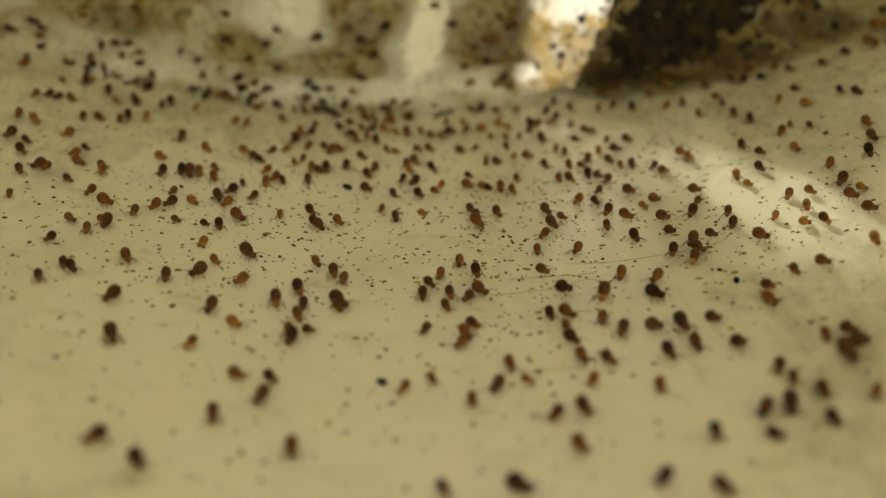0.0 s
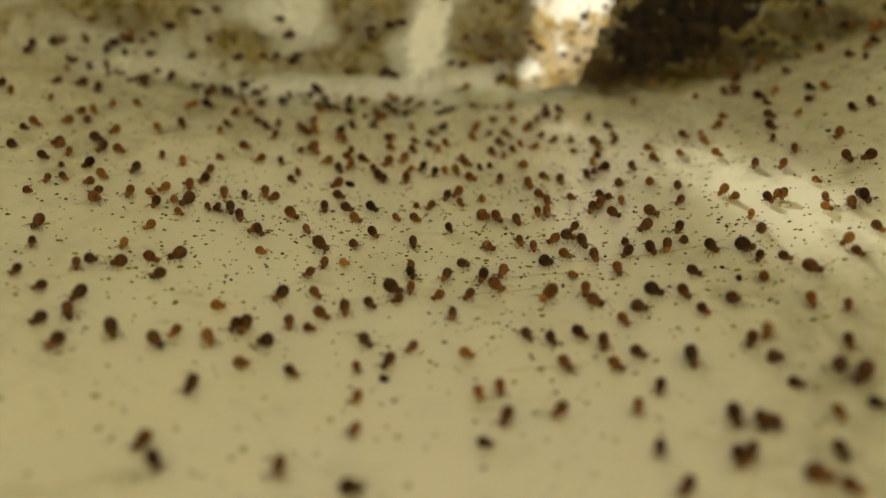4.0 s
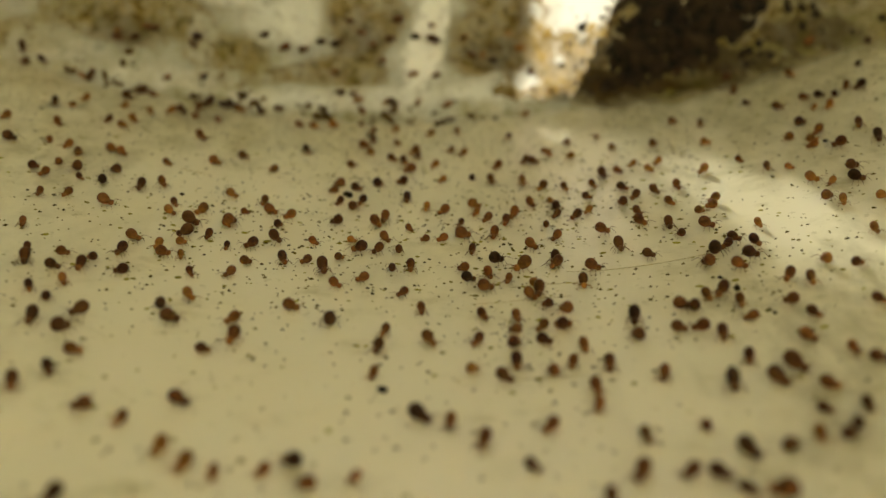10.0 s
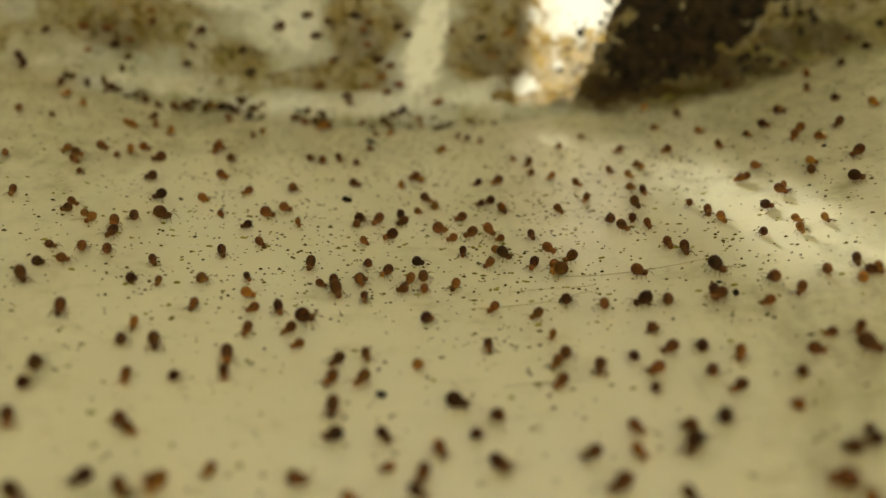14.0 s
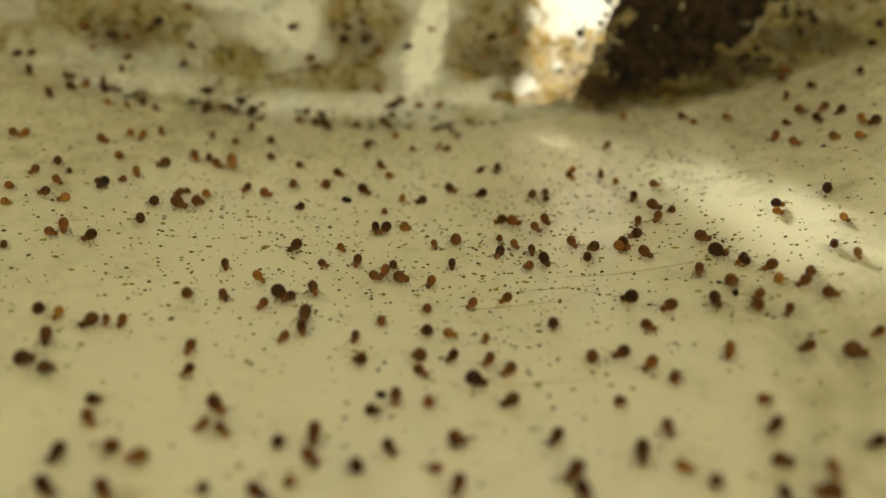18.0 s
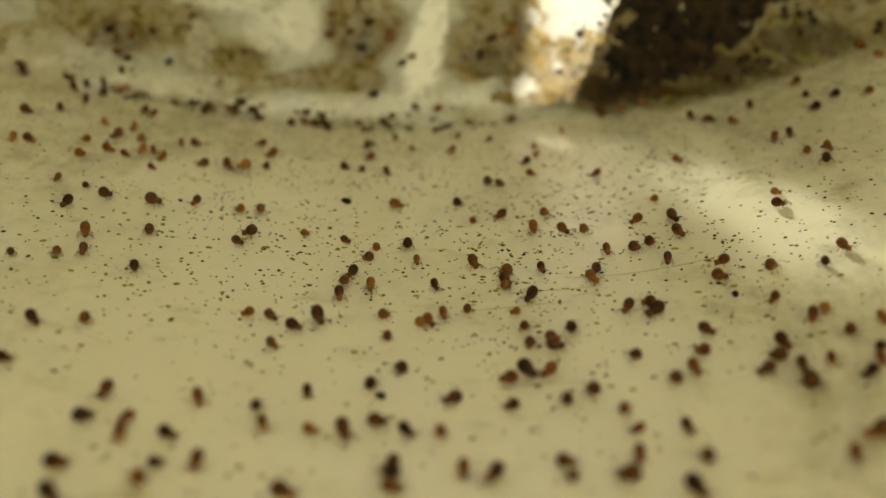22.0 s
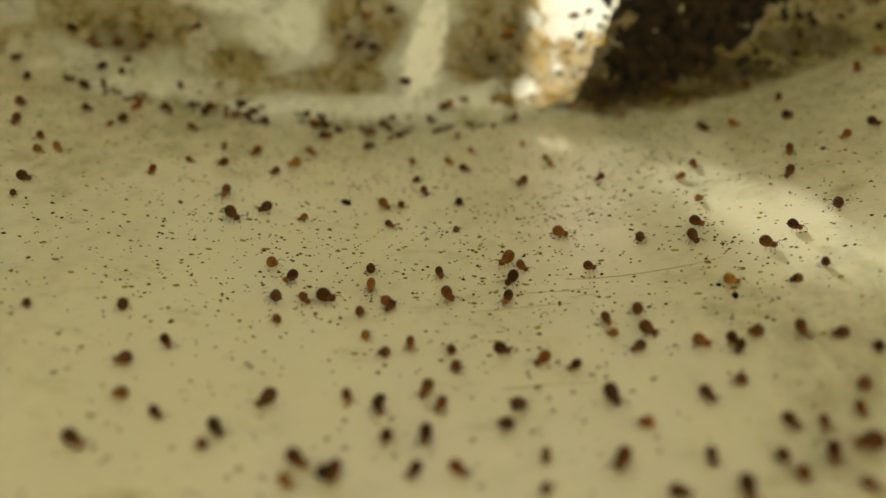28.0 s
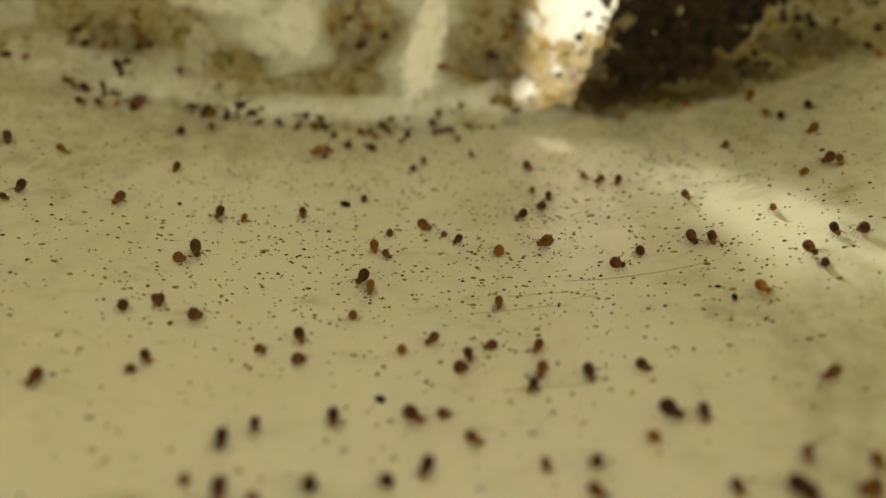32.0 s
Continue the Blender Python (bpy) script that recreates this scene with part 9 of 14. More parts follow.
    roam("o", 0.63, (0, -161, 1904, 117), (1, -193, 1960, 109), (2, -169, 1933, 69), (3, -160, 1919, 69), (6, -174, 1937, 69), (8, -167, 1938, 48), (9, -154, 1930, 48), (10, -165, 1928, 88), (11, -194, 1966, 121), (12, -192, 1964, 104), (14, -195, 2007, 104), (17, -194, 1998, 104), (18, -207, 1997, 104), (20, -200, 2001, 104), (21, -205, 1987, 64), (22, -185, 1980, 65), (23, -185, 1991, 25), (24, -183, 1972, 18), (25, -183, 1978, 18), (28, -164, 1968, 58), (29, -174, 2004, 98), (31, -172, 2006, 58), (32, -170, 1989, 18))
    roam("o", 0.85, (0, -134, 1882, 258), (2, -90, 1922, 258), (2.4, -90, 1922, 258), (2.6, -401, -370, 258), (32, -401, -370, 258))
    roam("o", 0.67, (0, -108, 1869, 256), (2, -64, 1902, 250), (3, -68, 1887, 210), (6, -94, 1883, 170), (7, -94, 1883, 130), (8, -113, 1902, 114), (9, -116, 1935, 103), (10, -114, 1945, 125), (11, -134, 1954, 147), (12, -171, 1946, 147), (13, -133, 1943, 107), (14, -125, 1951, 107), (17, -125, 1954, 107), (18, -110, 1934, 67), (19, -109, 1935, 27), (20, -109, 1918, 27), (21, -109, 1931, 27), (24, -108, 1911, 27), (25, -107, 1925, 27), (28, -122, 1929, -13), (29, -136, 1939, -53), (30, -157, 1961, -58), (32, -155, 1961, -58))
    roam("b", 0.93, (0, -83, 1859, 193), (1, -82, 1806, 187), (2, -87, 1838, 147), (2.6, -87, 1838, 147), (2.8, -100, 1640, 147), (6, -124, 1660, 111), (7, -110, 1672, 71), (8, -78, 1675, 33), (9, -89, 1648, 33), (10, -71, 1667, 73), (11, -37, 1695, 51), (12, -24, 1655, 51), (13, -48, 1693, 11), (14, -59, 1646, 51), (17, -18, 1756, 91), (17.4, -18, 1756, 91), (17.6, -460, 232, 91), (32, -460, 232, 91))
    roam("o", 0.74, (0, -52, 1873, 201), (1, -33, 1809, 223), (2, 7, 1842, 244), (3, 39, 1827, 223), (6, 81, 1802, 234), (8, 107, 1819, 194), (9, 55, 1757, 164), (10, 40, 1777, 125), (11, -15, 1827, 129), (12, -7, 1813, 89), (13, -2, 1837, 101), (14, -6, 1831, 101), (17, 0, 1833, 101), (18, 7, 1842, 61), (19, 26, 1835, 75), (20, 20, 1851, 112), (21, 20, 1852, 112), (22, 20, 1840, 152), (23, 7, 1841, 179), (24, -4, 1794, 186), (25, -3, 1794, 212), (28, 13, 1772, 222), (29, 37, 1770, 182), (30, -42, 1803, 143), (31, -40, 1783, 183), (32, -40, 1783, 183))
    roam("o", 0.72, (0, -168, 1828, 194), (1, -162, 1740, 195), (2, -159, 1733, 229), (3, -116, 1726, 269), (6, -133, 1797, 292), (7, -146, 1815, 332), (8, -130, 1779, 367), (9, -159, 1746, 352), (9.6, -159, 1746, 352), (9.8, -64, 2052, 352), (11, -84, 2039, 377), (12, -56, 2014, 417), (13, -49, 2052, 457), (14, -61, 2034, 417), (17, -54, 2031, 417), (18, -60, 2052, 457), (19, -60, 2061, 481), (21, -79, 2073, 469), (23, -66, 2085, 429), (28, 50, 2080, 411), (29, 49, 2080, 420), (30, 64, 2083, 411), (31, 65, 2080, 371), (32, 45, 2076, 331))
    roam("b", 0.88, (0, -191, 1804, 218), (1, -179, 1794, 218), (2, -183, 1805, 178), (3, -228, 1782, 182), (6, -197, 1768, 222), (7, -199, 1787, 246), (9, -132, 1788, 259), (10, -174, 1810, 299), (11, -178, 1780, 339), (12, -196, 1730, 351), (13, -231, 1723, 330), (14, -253, 1724, 370), (17, -238, 1608, 377), (18, -229, 1585, 396), (19.3, -225, 1596, 436), (19.5, -316, 1722, 476), (20, -316, 1722, 500), (21, -349, 1731, 483), (25, -373, 1790, 495), (28.3, -398, 1755, 495), (28.5, -406, 313, 495), (32, -406, 313, 495))
    roam("b", 0.75, (0, -220, 1734, 288), (1, -222, 1748, 248), (2, -189, 1710, 209), (3, -190, 1697, 169), (6, -214, 1709, 169), (7, -196, 1695, 209), (9, -115, 1698, 249), (10, -109, 1735, 260), (12, -19, 1793, 254), (12.4, -19, 1793, 254), (12.6, -219, 1774, 254), (13, -219, 1774, 214), (14, -220, 1750, 221), (17, -135, 1722, 228), (18, -129, 1719, 228), (20, -127, 1706, 210), (21, -115, 1701, 212), (22, -115, 1691, 212), (23, -110, 1703, 212), (24, -120, 1694, 200), (25, -93, 1645, 212), (28, -35, 1588, 213), (29, -21, 1559, 195), (30, -28, 1510, 188), (30.3, -28, 1510, 188), (30.5, -254, 1535, 188), (31, -254, 1535, 193), (32, -252, 1458, 193))
    roam("b", 0.88, (0, -235, 1719, 151), (2, -309, 1711, 157), (3, -300, 1697, 117), (7, -216, 1783, 80), (7.5, -216, 1783, 80), (7.7, -347, -258, 80), (32, -347, -258, 80))
    roam("b", 0.77, (0, -284, 1733, 156), (1, -291, 1731, 193), (2, -283, 1655, 200), (3, -275, 1672, 240), (6, -260, 1699, 240), (7, -257, 1682, 215), (8.4, -245, 1685, 215), (8.6, -557, -304, 215), (32, -557, -304, 215))
    roam("o", 0.95, (0, -314, 1814, 183), (1, -319, 1800, 223), (2, -285, 1834, 258), (3, -288, 1826, 218), (6, -262, 1812, 231), (7, -244, 1816, 225), (8.4, -235, 1799, 265), (8.6, -207, 1942, 277), (9, -207, 1942, 317), (10, -257, 1944, 327), (11, -289, 1942, 351), (12, -279, 1920, 391), (13, -256, 1940, 431), (14, -283, 1963, 471), (17, -357, 1896, 511), (17.4, -357, 1896, 511), (17.6, -423, 1656, 511), (18, -423, 1656, 551), (19, -380, 1648, 566), (20, -385, 1580, 526), (21, -419, 1663, 486), (22, -401, 1659, 446), (23, -400, 1653, 416), (24, -378, 1658, 433), (28, -308, 1710, 435), (29, -298, 1715, 452), (30, -296, 1743, 455), (31, -274, 1807, 454), (32, -274, 1815, 463))
    roam("o", 0.66, (0, -327, 1707, 144), (1, -381, 1714, 153), (2, -370, 1699, 193), (2.6, -370, 1699, 193), (2.8, -557, -412, 193), (32, -557, -412, 193))
    roam("b", 0.69, (0, -352, 1688, 122), (1, -368, 1707, 122), (2, -345, 1689, 82), (3, -315, 1686, 54), (7, -268, 1679, 33), (8, -250, 1609, 7), (9, -295, 1538, 27), (10, -210, 1538, 62), (11, -180, 1556, 39), (12, -169, 1506, 14), (13, -174, 1449, 17), (14, -153, 1403, 25), (15.8, -153, 1403, 25), (16, -252, 245, 25), (32, -252, 245, 25))
    roam("o", 0.76, (0, -342, 1573, 129), (2, -372, 1595, 117), (3, -364, 1613, 117), (6, -371, 1609, 117), (9, -358, 1639, 77), (12, -303, 1577, 37), (12.3, -303, 1577, 37), (12.5, -260, 245, 37), (32, -260, 245, 37))
    roam("o", 0.83, (0, -474, 1652, 240), (1, -442, 1654, 234), (2, -404, 1644, 230), (2.4, -404, 1644, 230), (2.6, -307, 962, 230), (6, -299, 935, 199), (7, -283, 850, 207), (9, -218, 789, 187), (10, -304, 750, 160), (10.6, -304, 750, 160), (10.8, 424, 681, 160), (12, 422, 681, 179), (14, 407, 647, 183), (17, 366, 520, 184), (32, 366, 520, 184))
    roam("d", 0.94, (0, -535, 1695, 175), (1, -560, 1660, 182), (2, -569, 1605, 178), (3, -610, 1571, 165), (6, -689, 1519, 158), (7, -701, 1537, 118), (9, -670, 1543, 78), (10, -667, 1488, 44), (11, -622, 1519, 66), (12, -569, 1517, 87), (14, -560, 1626, 89), (17, -540, 1577, 49), (18, -544, 1602, 89), (19, -564, 1617, 124), (20, -563, 1622, 156), (21, -598, 1607, 159), (21.3, -598, 1607, 119), (21.5, -672, 1724, 119), (22, -672, 1724, 141), (23, -715, 1734, 140), (25, -776, 1753, 156), (28, -857, 1690, 178), (30, -848, 1620, 200), (32, -831, 1598, 211))
    roam("b", 0.68, (0, -560, 1067, 210), (1, -519, 1008, 207), (2, -524, 1001, 167), (3, -545, 1014, 127), (6, -550, 1048, 96), (7, -538, 1043, 58), (8, -534, 1048, 58), (9, -534, 1045, 58), (10, -538, 1037, 18), (11, -544, 1018, -5), (12, -565, 998, -25), (13, -580, 1009, -51), (13.4, -580, 1009, -51), (13.6, -327, 897, -51), (14, -327, 897, -14), (17, -361, 871, -12), (18, -400, 835, -38), (20, -399, 878, -55), (21, -464, 900, -37), (22, -529, 899, -59), (23, -487, 930, -99), (24, -415, 942, -112), (28, -360, 980, -132), (29, -314, 908, -132), (31, -365, 991, -92), (32, -373, 943, -132))
    roam("b", 0.81, (0, -259, 800, 191), (1, -259, 791, 194), (2, -253, 726, 154), (6, -388, 779, 133), (7, -385, 801, 101), (8, -388, 793, 141), (9, -420, 781, 101), (12, -365, 898, 76), (13, -361, 825, 36), (14, -361, 802, 1), (17, -388, 764, 16), (18, -354, 753, 56), (19, -337, 796, 96), (20, -335, 836, 107), (21, -349, 879, 139), (22, -395, 855, 160), (23, -453, 829, 150), (24, -453, 851, 110), (25, -453, 845, 85), (28, -398, 927, 83), (29, -400, 910, 123), (30, -427, 892, 161), (31, -448, 886, 158), (32, -481, 871, 159))
    roam("o", 0.67, (0, -322, 945, 145), (2, -322, 949, 145), (3, -324, 959, 145), (6, -410, 956, 149), (6.7, -410, 956, 149), (6.9, -319, 713, 149), (8, -319, 713, 109), (9, -329, 761, 116), (10, -360, 795, 148), (11, -410, 758, 170), (12, -423, 732, 210), (13, -374, 759, 250), (17, -309, 808, 242), (19, -208, 786, 241), (20, -232, 819, 281), (21, -214, 829, 241), (22, -205, 816, 201), (23, -222, 740, 201), (24, -200, 520, 201), (32, -200, 520, 201))
    roam("d", 0.87, (0, -319, 1039, 165), (2, -401, 982, 181), (3, -364, 931, 216), (6, -365, 948, 256), (9, -368, 1017, 284), (10, -369, 1020, 284), (12, -377, 1014, 284), (13, -375, 1015, 244), (14, -372, 966, 204), (17, -464, 944, 164), (18, -466, 998, 124), (18.4, -466, 998, 124), (18.6, -459, 159, 124), (32, -459, 159, 124))
    roam("b", 0.65, (0, 0, 691, 214), (1, 16, 673, 254), (2, 45, 725, 275), (6, 41, 763, 288), (7, 38, 761, 309), (8, 28, 773, 269), (10, 94, 737, 236), (11, 125, 767, 258), (12, 151, 788, 298), (14, 38, 803, 322), (17, 10, 815, 342), (18, 13, 789, 365), (19, -1, 774, 405), (22, 81, 860, 438), (23, 130, 887, 428), (24, 162, 891, 429), (25, 164, 901, 459), (28, 167, 944, 466), (29, 160, 932, 506), (30, 167, 924, 546), (31, 189, 885, 516), (32, 111, 907, 499))
    roam("d", 0.79, (0, 277, 674, 234), (1, 286, 673, 236), (2, 307, 672, 196), (3, 280, 659, 156), (6, 176, 747, 126), (7, 164, 769, 165), (8, 150, 728, 198), (9, 183, 677, 194), (11, 152, 691, 154), (12, 157, 711, 114), (13, 157, 739, 101), (14, 160, 760, 92), (17, 177, 788, 127), (18, 125, 790, 136), (19, 77, 832, 131), (20, 24, 858, 128), (21, 21, 879, 122), (22, 11, 874, 83), (24, 41, 905, 46), (25, 35, 863, 23), (28, 72, 824, 39), (29, 101, 812, 56), (30, 121, 821, 44), (31, 187, 767, 29), (32, 166, 754, -11))
    roam("b", 0.69, (0, 255, 855, 177), (1, 255, 855, 177), (2, 244, 854, 177), (3, 241, 832, 166), (6, 166, 797, 159), (8, 202, 815, 119), (10, 180, 839, 159), (11, 179, 781, 189), (12, 171, 771, 189), (13, 186, 772, 229), (14, 211, 759, 217), (17, 248, 717, 219), (18, 252, 728, 259), (19, 232, 752, 284), (21, 245, 847, 289), (22, 212, 842, 329), (23, 181, 818, 341), (24, 182, 827, 341), (25, 182, 823, 381), (28, 230, 815, 402), (29, 233, 791, 377), (32, 234, 791, 377))
    roam("d", 0.8, (0, 64, 872, 141), (1, 36, 879, 141), (1.5, 36, 879, 137), (1.7, -72, 919, 138), (3, -73, 917, 138), (6, -64, 908, 178), (7, -42, 890, 198), (8, -57, 876, 238), (9, -9, 890, 244), (10, 75, 907, 245), (11, 79, 913, 285), (12, 61, 950, 325), (13, 42, 889, 365), (14, 62, 835, 388), (17, 63, 853, 428), (18, 79, 864, 460), (19, 65, 877, 432), (20, 127, 890, 409), (21, 182, 840, 394), (22, 148, 867, 354), (23, 136, 880, 314), (23.3, 136, 880, 314), (23.5, 414, 874, 314), (24, 414, 874, 354), (28, 353, 735, 361), (29, 355, 737, 321), (30, 361, 775, 281), (31, 395, 795, 253), (31.5, 395, 795, 253), (31.7, 593, -177, 253), (32, 593, -177, 253))
    roam("o", 0.69, (0, -379, 1235, 147), (1, -386, 1235, 139), (2, -419, 1246, 142), (3, -449, 1247, 133), (6, -494, 1289, 133), (8, -456, 1257, 173), (9, -447, 1231, 202), (10, -449, 1237, 162), (11, -489, 1266, 132), (12, -500, 1269, 132), (13, -489, 1261, 172), (13.4, -489, 1261, 172), (13.6, -432, -327, 172), (32, -432, -327, 172))
    roam("b", 0.76, (0, -180, 1358, 231), (1, -160, 1353, 236), (2, -148, 1356, 236), (3, -157, 1352, 262), (6, -130, 1378, 255), (7, -117, 1379, 255), (8, -120, 1384, 215), (9, -114, 1337, 203), (10, -99, 1327, 226), (11, -64, 1316, 247), (12, -64, 1338, 256), (13, -39, 1334, 233), (13.4, -39, 1334, 193), (13.6, -52, 1188, 190), (14, -52, 1188, 150), (17, -64, 1235, 129), (18, -92, 1217, 156), (19, -126, 1215, 181), (20, -110, 1173, 181), (32, -109, 1176, 181))
    roam("b", 0.75, (0, 48, 1419, 217), (1, 58, 1411, 242), (2, 82, 1425, 251), (3, 144, 1454, 251), (6, 181, 1473, 291), (7, 118, 1526, 313), (8, 108, 1513, 313), (9.4, 106, 1529, 313), (9.6, 297, -74, 313), (32, 297, -74, 313))
    roam("b", 0.96, (0, 57, 1361, 229), (1, 89, 1351, 216), (2, 90, 1330, 256), (3, 77, 1363, 296), (6, 58, 1375, 336), (7, 58, 1335, 373), (8, 58, 1316, 361), (9, 53, 1322, 321), (10, 32, 1341, 297), (11, 23, 1377, 302), (13, -1, 1383, 302), (17, -9, 1381, 342), (18, 20, 1335, 382), (19, 77, 1281, 392), (20, 95, 1245, 385), (21, 96, 1239, 379), (23, 105, 1199, 416), (24, 139, 1238, 445), (25, 141, 1252, 485), (28, 102, 1266, 481), (29, 111, 1292, 445), (30, 136, 1313, 438), (31, 135, 1313, 431), (32, 172, 1331, 430))
    roam("b", 0.85, (0, 305, 1261, 195), (2, 309, 1220, 199), (6, 318, 1199, 199), (7, 323, 1212, 234), (8, 380, 1192, 223), (9, 441, 1148, 231), (10, 459, 1175, 262), (11, 466, 1176, 222), (12, 466, 1150, 235), (13, 506, 1173, 252), (13.6, 506, 1173, 252), (13.8, 495, -231, 252), (32, 495, -231, 252))
    roam("b", 0.69, (0, 270, 1316, 181), (1, 265, 1305, 221), (2, 294, 1301, 181), (3, 235, 1307, 141), (6, 200, 1334, 113), (7, 213, 1363, 109), (8, 191, 1372, 124), (9, 192, 1386, 99), (10, 197, 1415, 123), (11, 158, 1423, 163), (12, 147, 1378, 190), (13, 150, 1336, 196), (14, 150, 1351, 196), (17, 171, 1338, 190), (18, 145, 1289, 179), (19, 143, 1281, 179), (20, 145, 1283, 201), (21, 148, 1265, 198), (22, 155, 1227, 200), (24, 166, 1198, 215), (25, 176, 1206, 249), (28, 230, 1226, 280), (29, 184, 1283, 302), (29.5, 184, 1283, 302), (29.7, 197, 1570, 302), (30, 197, 1570, 262), (31, 216, 1560, 222), (32, 203, 1547, 182))
    roam("b", 0.7, (0, 463, 1305, 151), (1, 443, 1302, 145), (2, 418, 1309, 123), (3, 412, 1339, 118), (6, 363, 1398, 123), (7, 362, 1395, 116), (8, 351, 1421, 134), (9, 323, 1416, 174), (10, 335, 1393, 214), (12, 345, 1413, 198), (13, 344, 1345, 193), (14, 346, 1352, 193), (17, 361, 1329, 193), (18, 332, 1366, 153), (19, 324, 1325, 180), (20, 305, 1310, 170), (21, 272, 1274, 167), (22, 265, 1276, 184), (23, 266, 1255, 168), (24, 203, 1222, 175), (25, 203, 1168, 197), (28, 227, 1056, 198), (29, 224, 1050, 170), (30, 209, 1037, 171), (31, 168, 990, 160), (32, 127, 999, 142))
    roam("b", 0.66, (0, 419, 1238, 265), (2.5, 429, 1253, 305), (2.7, 288, 1237, 329), (6.5, 277, 1245, 329), (6.7, 97, 1084, 329), (7, 97, 1084, 369), (8, 104, 1059, 400), (9, 112, 1074, 436), (10, 147, 1092, 406), (12, 230, 1025, 395), (13, 230, 1009, 377), (14, 242, 950, 378), (15.4, 242, 950, 378), (15.6, 535, 57, 378), (32, 535, 57, 378))
    roam("b", 0.8, (0, 350, 1197, 156), (1, 297, 1181, 167), (2, 292, 1150, 167), (3, 286, 1183, 127), (6, 264, 1209, 122), (7, 260, 1214, 140), (8, 228, 1219, 135), (9, 185, 1248, 137), (10, 174, 1239, 156), (11, 150, 1238, 145), (12, 142, 1242, 115), (13, 127, 1286, 115), (14, 142, 1236, 149), (18, 91, 1284, 142), (19, 82, 1248, 179), (20, 55, 1215, 203), (21, 101, 1198, 221), (22, 96, 1189, 221), (23, 95, 1200, 216), (25, 159, 1129, 188), (29, 83, 1135, 148), (29.5, 83, 1135, 148), (29.7, 340, 1589, 148), (32, 341, 1589, 148))
    roam("o", 0.78, (0, 614, 1122, 180), (1, 603, 1098, 174), (2, 559, 1047, 153), (3, 581, 1094, 113), (6, 558, 1167, 93), (7, 616, 1193, 71), (8, 579, 1178, 31), (11, 543, 1084, 10), (12, 567, 1060, 37), (14, 571, 1060, -3), (17, 503, 1101, -41), (19, 464, 1091, -3), (20, 483, 1068, 28), (21, 509, 1016, 20), (22, 501, 1004, -20), (23, 494, 1047, -60), (24, 447, 1098, -54), (25, 422, 1116, -53), (28, 418, 1124, -93), (29, 444, 1101, -133), (30, 454, 1092, -133), (32, 453, 1093, -133))
    roam("b", 0.76, (0, 532, 1093, 268), (1, 554, 1133, 308), (3, 440, 1093, 345), (6, 446, 1058, 385), (7, 456, 1066, 385), (9, 451, 1063, 380), (10, 465, 1029, 406), (11, 510, 1039, 419), (13, 525, 1031, 459), (14, 491, 1061, 493), (17, 467, 1063, 493), (18, 502, 1080, 453), (19, 528, 1118, 445), (19.5, 528, 1118, 445), (19.7, 313, 943, 445), (20, 313, 943, 435), (21, 328, 953, 429), (22, 329, 949, 397), (23, 343, 941, 393), (24, 353, 922, 390), (25, 371, 901, 374), (28, 355, 879, 361), (29, 357, 866, 400), (30, 398, 848, 401), (31, 439, 814, 426), (32, 457, 867, 453))
    roam("b", 0.79, (0, 648, 1220, 259), (1, 662, 1233, 259), (1.4, 662, 1233, 259), (1.6, 237, 1231, 259), (2, 237, 1231, 219), (3, 226, 1212, 190), (6, 234, 1193, 199), (7.4, 234, 1180, 199), (7.6, 208, 961, 199), (8, 208, 961, 179), (9, 192, 930, 184), (10, 183, 876, 192), (11, 192, 821, 197), (11.7, 192, 821, 197), (11.9, -111, 896, 197), (13, -111, 896, 157), (14, -140, 909, 140), (17.5, -156, 909, 180), (17.7, -57, 873, 220), (18, -57, 873, 180), (19, -75, 859, 163), (20, -132, 829, 161), (21, -203, 792, 164), (22, -261, 743, 173), (24, -274, 705, 173), (25, -246, 520, 173), (32, -246, 520, 173))
    roam("o", 0.7, (0, 575, 1272, 166), (2, 544, 1250, 130), (3, 543, 1295, 108), (6, 517, 1376, 116), (7, 475, 1426, 128), (8, 473, 1413, 168), (9, 473, 1413, 168), (9.2, 636, 1290, 168), (11, 637, 1293, 154), (12, 553, 1272, 164), (13, 557, 1243, 195), (14, 556, 1241, 183), (17, 532, 1174, 183), (17.6, 532, 1174, 183), (17.8, 480, -50, 183), (32, 480, -50, 183))
    roam("o", 0.74, (0, 581, 1215, 206), (1, 612, 1151, 211), (3, 626, 1153, 211), (7, 620, 1125, 171), (8, 561, 1114, 155), (9, 482, 1088, 176), (11, 534, 1071, 173), (12, 458, 1058, 166), (13, 458, 1014, 193), (13.4, 458, 1014, 193), (13.6, 187, -124, 193), (32, 187, -124, 193))
    roam("o", 0.65, (0, 554, 1221, 274), (2, 564, 1250, 255), (3, 592, 1248, 235), (4.7, 592, 1248, 235), (4.9, 515, -530, 235), (32, 515, -530, 235))
    roam("o", 0.62, (0, 522, 1260, 134), (1, 506, 1268, 148), (2, 489, 1259, 148), (6, 485, 1288, 148), (7, 505, 1265, 108), (8, 496, 1304, 111), (9, 490, 1316, 151), (10, 501, 1274, 191), (11, 490, 1302, 231), (12, 511, 1302, 237), (13, 571, 1300, 225), (14, 563, 1277, 225), (18, 549, 1318, 265), (20, 526, 1351, 270), (23, 589, 1408, 270), (25, 530, 1365, 310), (29, 450, 1456, 310), (32, 553, 1351, 350))
    roam("o", 0.74, (0, 565, 1324, 138), (2, 564, 1326, 138), (3, 565, 1316, 138), (8, 431, 1372, 135), (9, 442, 1374, 95), (10, 465, 1397, 90), (13, 493, 1480, 83), (14, 535, 1480, 44), (17.3, 558, 1446, 44), (17.5, 241, -301, 44), (32, 241, -301, 44))
